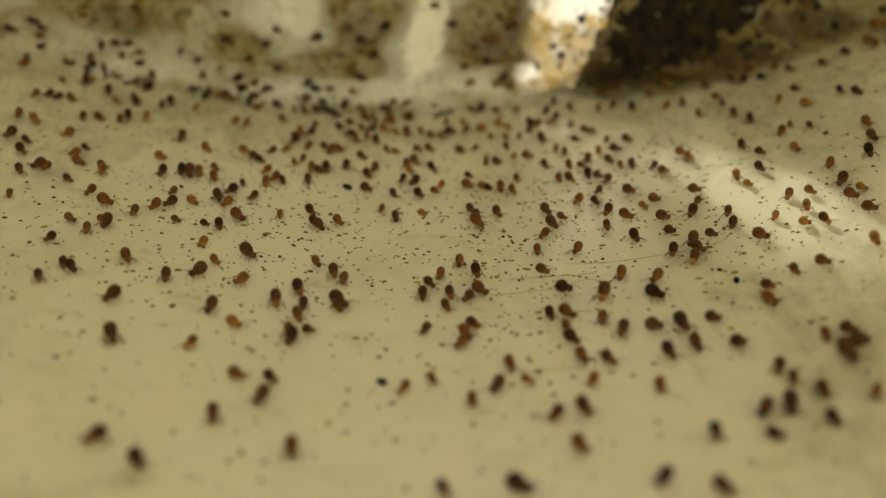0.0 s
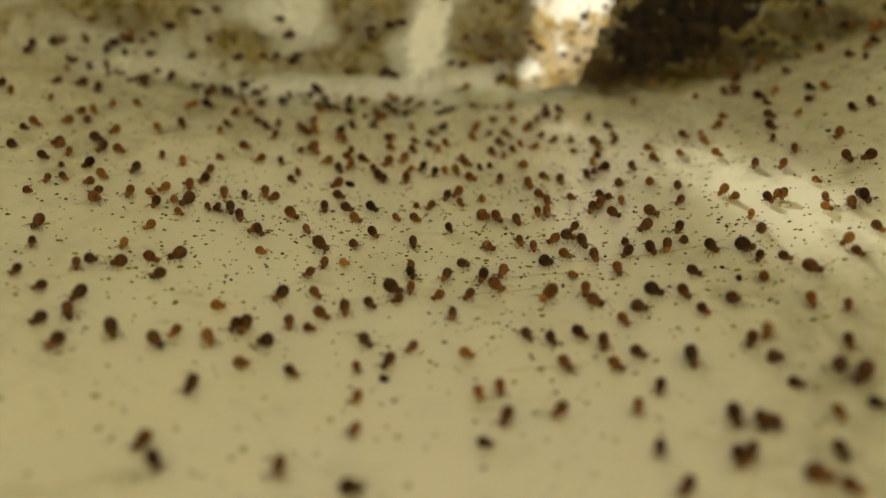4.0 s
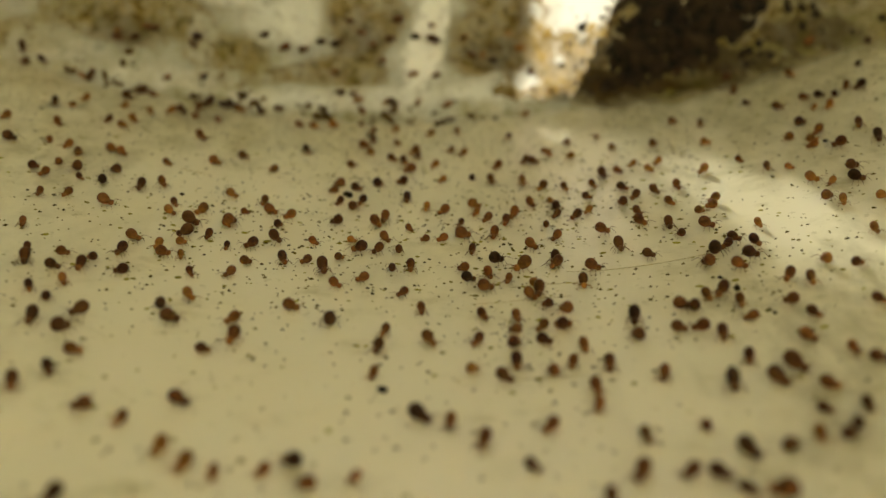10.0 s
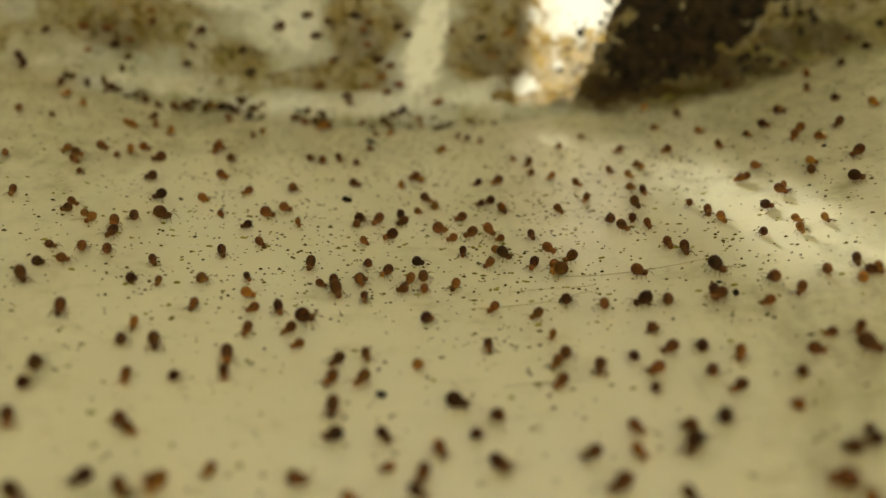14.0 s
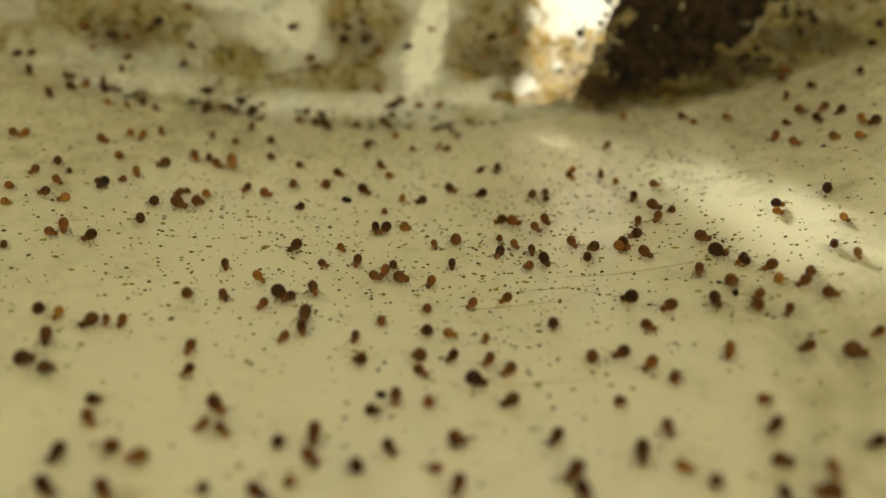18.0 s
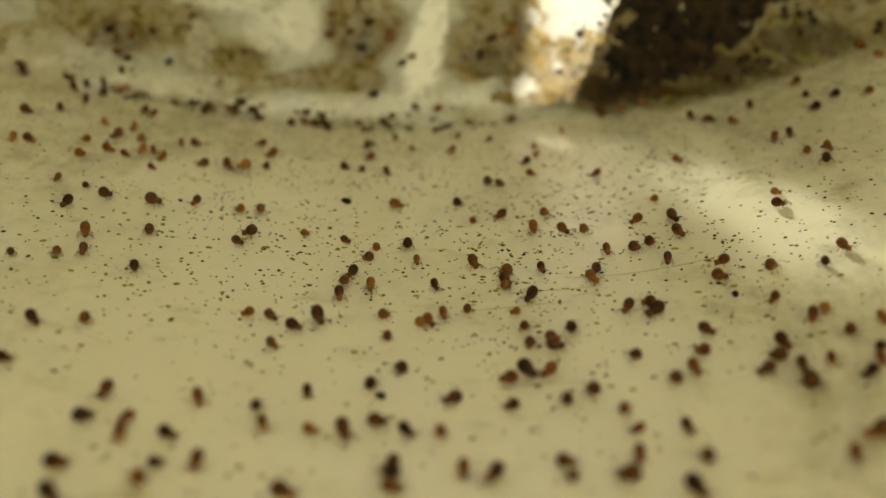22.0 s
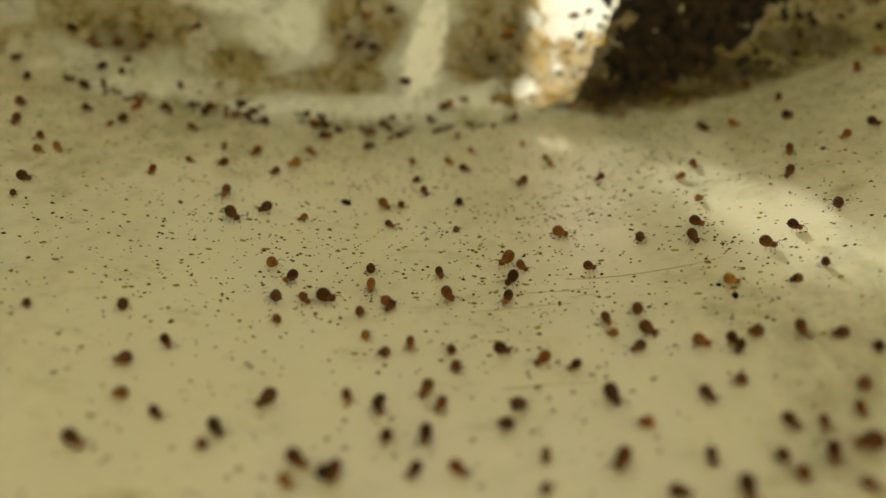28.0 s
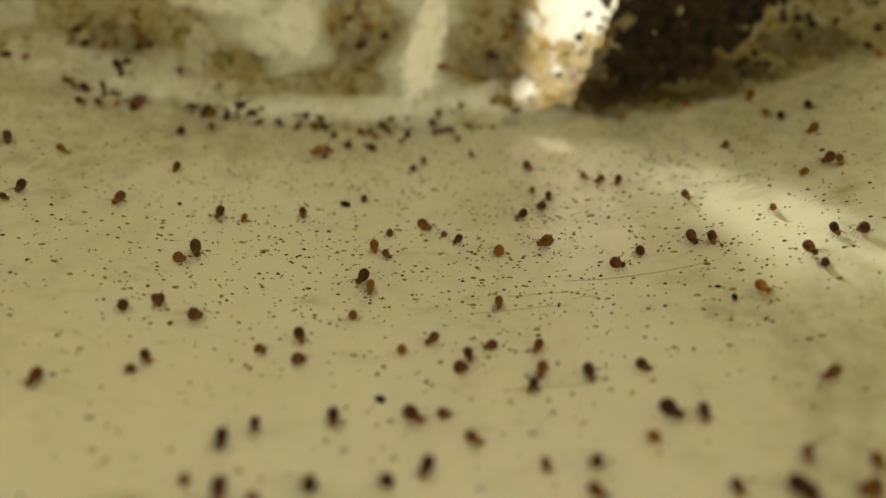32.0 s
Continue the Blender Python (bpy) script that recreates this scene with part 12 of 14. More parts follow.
    roam("d", 0.89, (0, -169, 2063, 156), (1, -184, 2058, 153), (2, -188, 2059, 113), (3, -172, 2068, 113), (6, -198, 2076, 113), (7, -172, 2076, 73), (8, -183, 2083, 60), (11, -89, 2093, 68), (12, -93, 2170, 68), (32, -93, 2170, 68))
    roam("d", 0.92, (0, -141, 2079, 149), (1, -169, 2075, 145), (2, -173, 2079, 105), (6, -45, 2092, 65), (9, -45, 2094, 54), (11, -10, 2095, 82), (12, -10, 2170, 82), (32, -10, 2170, 82))
    roam("b", 0.71, (0, -221, 2075, 184), (1, -223, 2069, 184), (7, -251, 2078, 144), (8, -263, 2079, 184), (9, -238, 2075, 224), (10, -195, 2077, 240), (11, -195, 2078, 280), (12, -221, 2083, 246), (14, -173, 2085, 257), (17, -181, 2169, 257), (32, -181, 2169, 257))
    roam("d", 0.9, (0, -196, 2049, 239), (1, -197, 2048, 239), (6, -53, 2068, 240), (7, -33, 2079, 280), (9, -119, 2075, 320), (10, -129, 2078, 320), (12, -128, 2079, 336), (14, -154, 2068, 327), (18, -179, 2077, 327), (19, -179, 2077, 287), (20, -158, 2084, 287), (21, -178, 2084, 322), (22, -171, 2086, 322), (24, -171, 2077, 339), (25, -196, 2075, 339), (32, -190, 2076, 339))
    roam("d", 0.68, (0, 47, 2091, 147), (2, 41, 2090, 147), (6, -59, 2074, 147), (8, -157, 2078, 143), (9, -198, 2081, 145), (10, -222, 2082, 147), (11, -262, 2082, 143), (12, -259, 2088, 152), (13, -274, 2080, 157), (14, -271, 2083, 197), (17, -245, 2081, 237), (19, -198, 2082, 238), (20, -185, 2082, 278), (21, -211, 2084, 318), (22, -218, 2080, 318), (23, -218, 2080, 278), (24, -204, 2082, 241), (25, -203, 2082, 241), (28, -219, 2078, 241), (32, -216, 2088, 241))
    roam("b", 0.74, (0, 102, 2103, 188), (1, 100, 2095, 151), (3, 70, 2094, 147), (6, -12, 2078, 143), (7, 1, 2090, 133), (8, -37, 2087, 139), (10, -36, 2094, 144), (12, -69, 2085, 149), (13, -96, 2080, 138), (14, -87, 2088, 138), (18, -86, 2083, 138), (19, -73, 2092, 155), (21, -126, 2066, 162), (22, -100, 2073, 162), (24, -125, 2082, 124), (28, -124, 2096, 124), (31, -125, 2080, 124), (32, -137, 2083, 136))
    roam("o", 0.78, (0, 74, 2106, 238), (1, 73, 2104, 238), (3, 97, 2110, 238), (6, 97, 2120, 238), (7, 110, 2122, 238), (9.5, 110, 2124, 198), (9.7, -16, 2076, 158), (11, -30, 2086, 145), (14, -128, 2067, 149), (17, -127, 2067, 189), (18, -101, 2050, 222), (19, -100, 2054, 236), (21, -67, 2054, 224), (24, -66, 2045, 224), (25, -58, 2048, 241), (29, 8, 2066, 240), (30, -19, 2058, 200), (32, -10, 2057, 200))
    roam("o", 0.9, (0, 128, 2118, 230), (1, 127, 2117, 230), (3, 180, 2107, 230), (6, 152, 2111, 230), (7, 193, 2114, 236), (8, 208, 2109, 236), (10, 182, 2119, 276), (12, 183, 2125, 312), (13, 161, 2130, 323), (14, 157, 2129, 323), (17, 157, 2129, 323), (18, 171, 2130, 323), (19, 158, 2128, 323), (20, 165, 2130, 323), (25, 167, 2131, 323), (29, 151, 2130, 323), (30, 165, 2133, 323), (32, 160, 2131, 323))
    roam("d", 0.82, (0, 155, 2125, 228), (1, 154, 2122, 228), (2, 191, 2114, 233), (3, 206, 2114, 233), (6, 206, 2120, 243), (7, 233, 2119, 243), (10, 210, 2105, 203), (11, 210, 2110, 163), (12, 157, 2110, 152), (13, 197, 2108, 192), (14, 172, 2109, 192), (18, 172, 2113, 152), (19, 118, 2111, 140), (22, 117, 2124, 140), (25, 120, 2122, 100), (30, 178, 2134, 64), (32, 173, 2139, 64))
    roam("o", 0.84, (0, 61, 2083, 153), (3, 57, 2080, 153), (6, -5, 2058, 151), (8, -25, 2054, 151), (10, 4, 2059, 151), (12, -22, 2053, 141), (13, -16, 2060, 141), (17, -20, 2064, 141), (18, -13, 2061, 141), (19, -19, 2060, 141), (21, -12, 2060, 141), (23, -19, 2058, 141), (30, 22, 2080, 141), (31, 23, 2087, 131), (32, -3, 2091, 138))
    roam("d", 0.77, (0, 143, 2096, 166), (1, 142, 2090, 166), (2, 124, 2081, 166), (3, 139, 2090, 140), (8, 58, 2088, 140), (10, 114, 2109, 100), (11, 113, 2122, 134), (12, 87, 2118, 134), (13, 114, 2122, 134), (14, 89, 2120, 147), (17, 89, 2120, 107), (18, 117, 2124, 107), (21, 76, 2118, 147), (22, 90, 2112, 187), (23, 90, 2112, 227), (24, 105, 2113, 227), (28, 118, 2114, 227), (29, 117, 2115, 187), (30, 91, 2112, 187), (32, 120, 2118, 227))
    roam("o", 0.63, (0, 197, 2108, 189), (1, 196, 2099, 154), (2, 151, 2097, 143), (3, 125, 2108, 140), (6, 83, 2107, 146), (7, 97, 2106, 186), (8, 99, 2107, 186), (11, 86, 2109, 186), (12, 115, 2113, 186), (13, 87, 2110, 186), (14, 117, 2114, 226), (17, 117, 2115, 186), (19, 63, 2106, 148), (19.4, 63, 2106, 148), (19.6, 138, 1932, 148), (20, 138, 1932, 108), (21, 210, 1938, 68), (22, 201, 1843, 28), (25, 228, 1791, 11), (30, 196, 1733, 0), (31, 181, 1690, 8), (32, 175, 1590, 11))
    roam("b", 0.7, (0, 485, 2012, 125), (1, 462, 2035, 125), (1.4, 462, 2035, 125), (1.6, -31, 1241, 125), (2, -31, 1241, 165), (3, -38, 1197, 174), (6, -88, 1167, 166), (7, -100, 1151, 157), (8, -128, 1153, 146), (9, -137, 1153, 106), (10, -125, 1177, 94), (11, -120, 1212, 54), (13, -27, 1167, 43), (14, -29, 1160, 3), (17, -64, 1089, -2), (18, -86, 1061, -2), (20, -84, 1053, -42), (21, -97, 1090, -78), (22, -83, 1083, -38), (23, -102, 1071, -16), (24, -102, 1071, -16), (28, -118, 1094, -16), (30, -114, 1096, -16), (32, -126, 1087, -14))
    roam("o", 0.7, (0, 500, 1905, 123), (1, 479, 1930, 123), (2, 445, 1969, 131), (3, 432, 1960, 164), (4.1, 432, 1960, 164), (4.3, 321, 112, 164), (32, 321, 112, 164))
    roam("o", 0.72, (0, 536, 1901, 182), (1, 532, 1890, 201), (2, 553, 1843, 232), (3, 599, 1877, 252), (6, 681, 1912, 237), (7, 670, 1876, 197), (8, 649, 1838, 172), (9, 601, 1797, 160), (11, 517, 1777, 177), (12, 556, 1726, 204), (13, 550, 1704, 191), (14, 553, 1669, 195), (15, 553, 1669, 195), (15.2, 466, -430, 195), (32, 466, -430, 195))
    roam("d", 0.78, (0, 607, 1984, 197), (3, 619, 1906, 192), (6, 604, 1871, 170), (7, 569, 1856, 160), (7.4, 569, 1856, 160), (7.6, 184, -118, 160), (32, 184, -118, 160))
    roam("d", 0.62, (0, 605, 1841, 158), (2, 514, 1808, 158), (2.4, 514, 1808, 198), (2.6, 670, 1765, 231), (7, 661, 1772, 271), (9, 658, 1854, 284), (10.1, 658, 1854, 284), (10.3, 624, 2102, 284), (11.4, 624, 2102, 244), (11.6, 729, 2089, 234), (12, 729, 2089, 269), (13, 759, 2150, 269), (32, 759, 2150, 269))
    roam("d", 0.84, (0, 604, 1756, 170), (1, 586, 1739, 206), (2, 622, 1721, 217), (3, 649, 1683, 219), (6, 645, 1704, 259), (7, 680, 1711, 236), (8, 690, 1702, 266), (9, 693, 1730, 279), (10, 699, 1775, 274), (11, 707, 1778, 274), (17, 703, 1758, 234), (18, 737, 1743, 226), (19.2, 737, 1743, 226), (19.4, 539, 1896, 226), (21, 544, 1892, 220), (22, 554, 1885, 191), (23, 543, 1863, 178), (23.4, 543, 1863, 178), (23.6, 587, 2070, 178), (25, 588, 2069, 140), (28, 541, 2081, 140), (28.4, 541, 2081, 140), (28.6, 584, -389, 140), (32, 584, -389, 140))
    roam("o", 0.7, (0, 547, 1803, 202), (1, 563, 1757, 203), (2, 568, 1747, 217), (3, 584, 1739, 257), (6, 541, 1792, 295), (7, 540, 1835, 314), (9, 494, 1816, 304), (11, 504, 1873, 302), (14, 466, 1851, 302), (17, 517, 1861, 262), (18, 548, 1838, 302), (19, 489, 1839, 336), (20, 484, 1817, 376), (22, 574, 1845, 416), (23, 589, 1856, 455), (24, 586, 1886, 459), (25, 597, 1923, 466), (28, 572, 2005, 470), (30, 573, 2009, 470), (31, 571, 1996, 470), (32, 575, 2007, 453))
    roam("o", 0.7, (0, 699, 1771, 134), (1, 673, 1784, 97), (2, 706, 1809, 87), (3, 705, 1839, 47), (6, 684, 1771, 7), (7, 675, 1780, -33), (8, 684, 1802, -73), (9, 681, 1831, -74), (9.6, 681, 1831, -74), (9.8, 689, 1275, -74), (10.4, 689, 1275, -76), (10.6, 683, 1442, -76), (11, 683, 1442, -57), (12, 660, 1468, -68), (13, 667, 1488, -82), (14, 663, 1486, -109), (18, 769, 1539, -99), (20, 769, 1602, -77), (20.6, 769, 1602, -77), (20.8, 257, -257, -77), (32, 257, -257, -77))
    roam("o", 0.8, (0, 733, 1712, 268), (1, 758, 1756, 267), (2, 773, 1776, 258), (3, 779, 1775, 218), (6, 783, 1711, 200), (7, 797, 1707, 207), (8, 798, 1684, 167), (9, 778, 1698, 128), (10, 773, 1705, 128), (11, 780, 1694, 168), (12, 764, 1649, 195), (13, 785, 1638, 235), (14, 846, 1670, 206), (17, 800, 1608, 173), (19, 801, 1615, 213), (20, 823, 1624, 249), (20.4, 823, 1624, 249), (20.6, 917, 1861, 249), (21, 917, 1861, 263), (22, 964, 1919, 263), (24, 966, 1922, 268), (25, 974, 1937, 272), (29, 979, 1954, 272), (30, 980, 1954, 232), (31, 973, 1936, 192), (32, 974, 1935, 192))
    roam("b", 0.71, (0, 802, 1725, 181), (1, 779, 1669, 177), (2, 788, 1701, 191), (3, 775, 1613, 190), (6, 782, 1639, 230), (7, 846, 1686, 257), (8, 844, 1689, 287), (9, 834, 1759, 298), (10, 803, 1755, 335), (12, 773, 1743, 335), (13, 814, 1751, 295), (17, 786, 1819, 285), (18, 805, 1869, 274), (19, 808, 1892, 274), (20, 807, 1873, 314), (21, 785, 1828, 348), (23.5, 774, 1845, 348), (23.7, 594, 1707, 348), (24, 594, 1707, 312), (25, 522, 1751, 292), (28, 563, 1801, 263), (29, 553, 1790, 263), (30.6, 548, 1804, 223), (30.8, 640, 1678, 210), (31.5, 640, 1678, 210), (31.7, 540, 3, 210), (32, 540, 3, 210))
    roam("d", 0.8, (0, 821, 1692, 216), (1, 842, 1672, 185), (6, 790, 1583, 182), (7, 805, 1576, 182), (10, 776, 1574, 158), (11, 774, 1564, 197), (12, 783, 1534, 157), (13, 760, 1577, 117), (18, 789, 1682, 98), (19, 777, 1676, 138), (20, 730, 1664, 153), (21, 703, 1661, 158), (22, 681, 1645, 164), (23, 675, 1643, 164), (24, 683, 1647, 204), (25, 753, 1602, 226), (28, 814, 1589, 230), (29, 816, 1585, 190), (30, 810, 1568, 230), (31, 950, 1548, 233), (32, 950, 1548, 233))
    roam("b", 0.71, (0, 745, 1809, 274), (1, 758, 1850, 280), (2, 755, 1921, 278), (8, 767, 1911, 238), (9, 745, 1852, 198), (9.4, 745, 1852, 198), (9.6, 459, -197, 198), (32, 459, -197, 198))
    roam("d", 0.75, (0, 718, 1939, 278), (1, 727, 1992, 278), (1.5, 727, 1992, 278), (1.7, 735, 1777, 278), (2, 735, 1777, 245), (3, 754, 1783, 232), (6, 762, 1772, 217), (9, 784, 1757, 257), (11, 779, 1808, 282), (12.6, 785, 1821, 282), (12.8, 967, 1987, 282), (17, 965, 1995, 282), (19, 995, 1994, 244), (20, 992, 2001, 279), (21, 1000, 2027, 274), (22, 1000, 2027, 274), (22.2, 841, 1933, 274), (23, 841, 1933, 298), (25, 812, 1981, 284), (28, 834, 2061, 275), (28.4, 834, 2061, 235), (28.6, 971, 2028, 231), (30, 967, 2031, 201), (31, 978, 2006, 205), (32, 979, 2005, 205))
    roam("b", 0.58, (0, 718, 2018, 169), (1, 698, 2000, 168), (2.3, 693, 1997, 168), (2.5, 907, 1861, 168), (3, 907, 1861, 153), (7, 847, 1850, 128), (8, 874, 1886, 92), (9, 870, 1908, 58), (10, 900, 1887, 18), (11, 877, 1843, 13), (12, 900, 1855, 53), (12.4, 900, 1855, 93), (12.6, 931, 2024, 93), (14, 937, 2044, 132), (17, 897, 2044, 99), (18, 948, 2127, 87), (32, 948, 2127, 87))
    roam("o", 0.71, (0, 779, 1940, 254), (1, 823, 1969, 236), (2, 820, 1937, 196), (3, 806, 1964, 156), (6, 805, 1992, 194), (7, 808, 1933, 192), (8, 805, 1885, 190), (8.4, 805, 1885, 190), (8.6, 489, 350, 190), (32, 489, 350, 190))
    roam("o", 0.75, (0, 838, 1908, 234), (2, 877, 1903, 224), (3, 873, 1889, 249), (6, 906, 1915, 209), (9, 869, 1805, 178), (10, 835, 1781, 138), (12, 873, 1872, 98), (13, 849, 1872, 138), (14, 790, 1861, 156), (17, 749, 1843, 147), (19, 734, 1863, 140), (22, 675, 1864, 180), (24, 725, 1768, 180), (25, 749, 1689, 201), (26.8, 749, 1689, 201), (27, 927, 2064, 201), (31, 927, 2068, 201), (32, 917, 2067, 161))
    roam("b", 0.77, (0, 893, 1930, 229), (2, 934, 1917, 238), (3, 946, 1930, 238), (6, 940, 1912, 238), (7, 953, 1945, 270), (8, 962, 1960, 230), (9, 954, 1931, 270), (10, 966, 1995, 310), (12, 863, 1970, 344), (13, 889, 1945, 384), (14, 893, 1948, 375), (18, 898, 1859, 371), (19, 889, 1848, 340), (20, 824, 1825, 340), (21, 814, 1814, 369), (22, 819, 1784, 409), (23, 831, 1816, 420), (24, 854, 1788, 420), (25, 834, 1817, 460), (28, 736, 1870, 496), (29, 732, 1859, 536), (30, 737, 1855, 559), (31, 742, 1815, 564), (32, 770, 1781, 572))
    roam("b", 0.91, (0, 947, 1949, 277), (1, 959, 2013, 282), (3, 950, 2034, 315), (7, 905, 2038, 329), (8, 905, 2032, 294), (9, 895, 2060, 319), (11, 828, 2056, 323), (13, 853, 2068, 283), (13.5, 853, 2068, 323), (13.7, 821, 1949, 354), (17, 805, 2004, 314), (18, 801, 2010, 274), (21, 936, 2027, 235), (23, 972, 1993, 200), (25, 960, 1932, 176), (28, 908, 1894, 158), (29, 822, 1882, 151), (30, 823, 1883, 185), (31.5, 817, 1864, 145), (31.7, 700, 1938, 131), (32, 700, 1938, 131))
    roam("o", 0.89, (0, 875, 2049, 156), (1, 879, 2053, 156), (2, 843, 2040, 179), (3, 861, 2016, 181), (8, 789, 1907, 167), (10, 784, 1955, 207), (11, 822, 1926, 228), (12, 828, 1940, 268), (13, 809, 1988, 289), (14, 805, 2047, 329), (18, 774, 1966, 367), (19, 780, 1931, 371), (20, 769, 1898, 363), (21, 770, 1899, 403), (22, 790, 1924, 443), (23, 783, 1936, 471), (25, 751, 2044, 471), (26.5, 751, 2044, 471), (26.7, 313, 2135, 471), (28, 313, 2135, 457), (29, 320, 2168, 457), (32, 320, 2168, 457))
    roam("d", 0.87, (0, 910, 2051, 184), (1, 899, 2012, 170), (2, 889, 2030, 130), (3, 916, 2039, 90), (6, 918, 2050, 61), (7, 940, 2042, 48), (7.5, 940, 2042, 48), (7.7, 871, 1717, 48), (9, 874, 1726, 88), (10, 852, 1757, 88), (12, 866, 1733, 50), (13, 1006, 1713, 53), (32, 1006, 1713, 53))
    roam("o", 0.74, (0, 531, 2043, 189), (1, 524, 1992, 176), (2, 493, 1983, 136), (3, 486, 2039, 96), (6, 518, 2072, 81), (6.5, 518, 2072, 81), (6.7, 450, -529, 81), (32, 450, -529, 81))
    roam("o", 0.74, (0, 606, 1887, 292), (3, 589, 1933, 332), (6, 501, 1821, 353), (6.7, 501, 1821, 353), (6.9, 688, 1537, 353), (8, 688, 1537, 313), (10, 689, 1562, 273), (11, 713, 1573, 256), (12, 728, 1592, 267), (13, 728, 1596, 307), (14, 715, 1585, 267), (17, 770, 1596, 227), (18, 735, 1568, 267), (19, 736, 1611, 279), (20, 738, 1594, 316), (21, 719, 1618, 347), (22, 675, 1542, 365), (23, 694, 1526, 403), (24, 713, 1522, 422), (25, 743, 1533, 442), (28, 756, 1571, 445), (29, 774, 1580, 442), (31, 797, 1620, 448), (31.5, 797, 1620, 488), (31.7, 709, 1471, 528), (32, 709, 1471, 528))
    roam("b", 0.84, (0, 621, 1701, 169), (1, 603, 1685, 158), (2, 590, 1689, 198), (3, 610, 1660, 211), (6, 658, 1598, 212), (7, 666, 1592, 252), (8, 650, 1616, 273), (9, 683, 1640, 257), (10, 703, 1659, 288), (12, 677, 1672, 328), (13, 654, 1637, 295), (14, 656, 1719, 258), (17, 733, 1704, 224), (18, 744, 1673, 199), (19, 736, 1689, 159), (20, 708, 1737, 119), (21, 742, 1788, 79), (22, 766, 1746, 39), (23, 768, 1665, 13), (24, 769, 1654, -27), (25, 741, 1686, -64), (30, 713, 1767, -70), (31, 717, 1776, -70), (32, 708, 1763, -30))
    roam("o", 0.55, (0, 671, 1626, 160), (1, 670, 1627, 160), (2, 653, 1618, 120), (3, 678, 1656, 80), (6, 729, 1681, 74), (7, 760, 1708, 77), (8, 761, 1707, 77), (9, 760, 1720, 117), (10.5, 747, 1722, 77), (10.7, 825, 1639, 37), (11, 825, 1639, 77), (12, 804, 1684, 115), (12.3, 804, 1684, 115), (12.5, 244, -249, 115), (32, 244, -249, 115))
    roam("d", 0.74, (0, 394, 1976, 143), (0.6, 394, 1976, 143), (0.8, 597, 2026, 143), (1, 597, 2026, 143), (2, 550, 2034, 118), (3, 576, 2061, 79), (6, 597, 2079, 53), (8, 660, 2048, 93), (10, 562, 2085, 129), (12, 629, 2072, 89), (12.4, 629, 2072, 89), (12.6, 229, -426, 89), (32, 229, -426, 89))
    roam("d", 0.91, (0, 430, 1930, 183), (1, 400, 1846, 212), (2, 466, 1885, 252), (2.6, 466, 1885, 252), (2.8, 684, 1863, 252), (6, 644, 1789, 212), (8, 672, 1699, 204), (9.3, 678, 1704, 204), (9.5, 776, 1494, 204), (10, 776, 1494, 164), (12, 712, 1503, 143), (13.5, 703, 1505, 143), (13.7, 595, -402, 143), (32, 595, -402, 143))
    roam("o", 0.71, (0, 360, 1971, 173), (3, 285, 1877, 173), (3.9, 285, 1877, 173), (4.1, 461, -186, 173), (32, 461, -186, 173))
    roam("d", 0.79, (0, 299, 2000, 202), (0.4, 299, 2000, 202), (0.6, 352, 1850, 202), (1, 352, 1850, 162), (3, 318, 1885, 162), (6.4, 326, 1858, 162), (6.6, 433, 67, 162), (32, 433, 67, 162))
    roam("d", 0.81, (0, 265, 2050, 168), (0.3, 265, 2050, 168), (0.5, 649, 2054, 168), (1.5, 649, 2054, 168), (1.7, 229, 303, 168), (32, 229, 303, 168))
    roam("d", 0.94, (0, 88, 2044, 148), (0.5, 88, 2044, 148), (0.7, -130, 2059, 148), (2, -134, 2059, 148), (3, -159, 2056, 148), (6, -120, 2044, 188), (7, -133, 2042, 188), (8, -118, 2045, 188), (10, -124, 2040, 228), (11, -97, 2041, 235), (12, -82, 2043, 237), (13, -83, 2043, 197), (14, -102, 2039, 157), (17, -108, 2042, 141), (21, -167, 2046, 138), (24, -153, 2051, 98), (28, -93, 2065, 64), (29, -94, 2071, 104), (30, -106, 2075, 111), (31, -112, 2170, 105), (32, -112, 2170, 105))
    roam("o", 0.71, (0, 127, 2027, 264), (0.8, 127, 2027, 264), (1, -52, 1707, 264), (2, -52, 1707, 264), (3, -34, 1731, 280), (8, -41, 1825, 278), (9, -23, 1796, 318), (10, -56, 1757, 352), (12.4, -43, 1773, 333), (12.6, -173, 1734, 336), (13, -173, 1734, 337), (18, -294, 1691, 335), (19, -311, 1694, 335), (20, -300, 1694, 375), (21, -228, 1701, 375), (24, -91, 1683, 411), (25, -54, 1658, 396), (30, -56, 1650, 396), (31, -74, 1639, 356), (31.3, -74, 1639, 353), (31.5, -148, 1546, 353), (32, -148, 1546, 353))
    roam("o", 0.66, (0, 5, 1948, 173), (2, -13, 1926, 173), (2.5, -13, 1926, 173), (2.7, 42, 2104, 173), (6, 42, 2105, 173), (8, 71, 2118, 173), (10, 45, 2110, 173), (11, 58, 2119, 213), (12.4, 60, 2122, 235), (12.6, 183, 2121, 235), (14, 198, 2124, 235), (18, 199, 2124, 235), (19, 206, 2126, 235), (21, 200, 2118, 195), (22, 186, 2122, 195), (30, 186, 2123, 195), (31, 192, 2169, 235), (32, 192, 2169, 235))
    roam("o", 0.62, (0, 45, 1947, 224), (1, 75, 1931, 223), (2, 91, 1921, 232), (3, 105, 1925, 272), (6, 107, 1968, 281), (6.6, 107, 1968, 275), (6.8, 151, 2123, 272), (8, 167, 2119, 272), (9, 151, 2124, 311), (10, 154, 2126, 271), (11, 167, 2134, 241), (13, 222, 2136, 253), (14, 226, 2169, 253), (32, 226, 2169, 253))
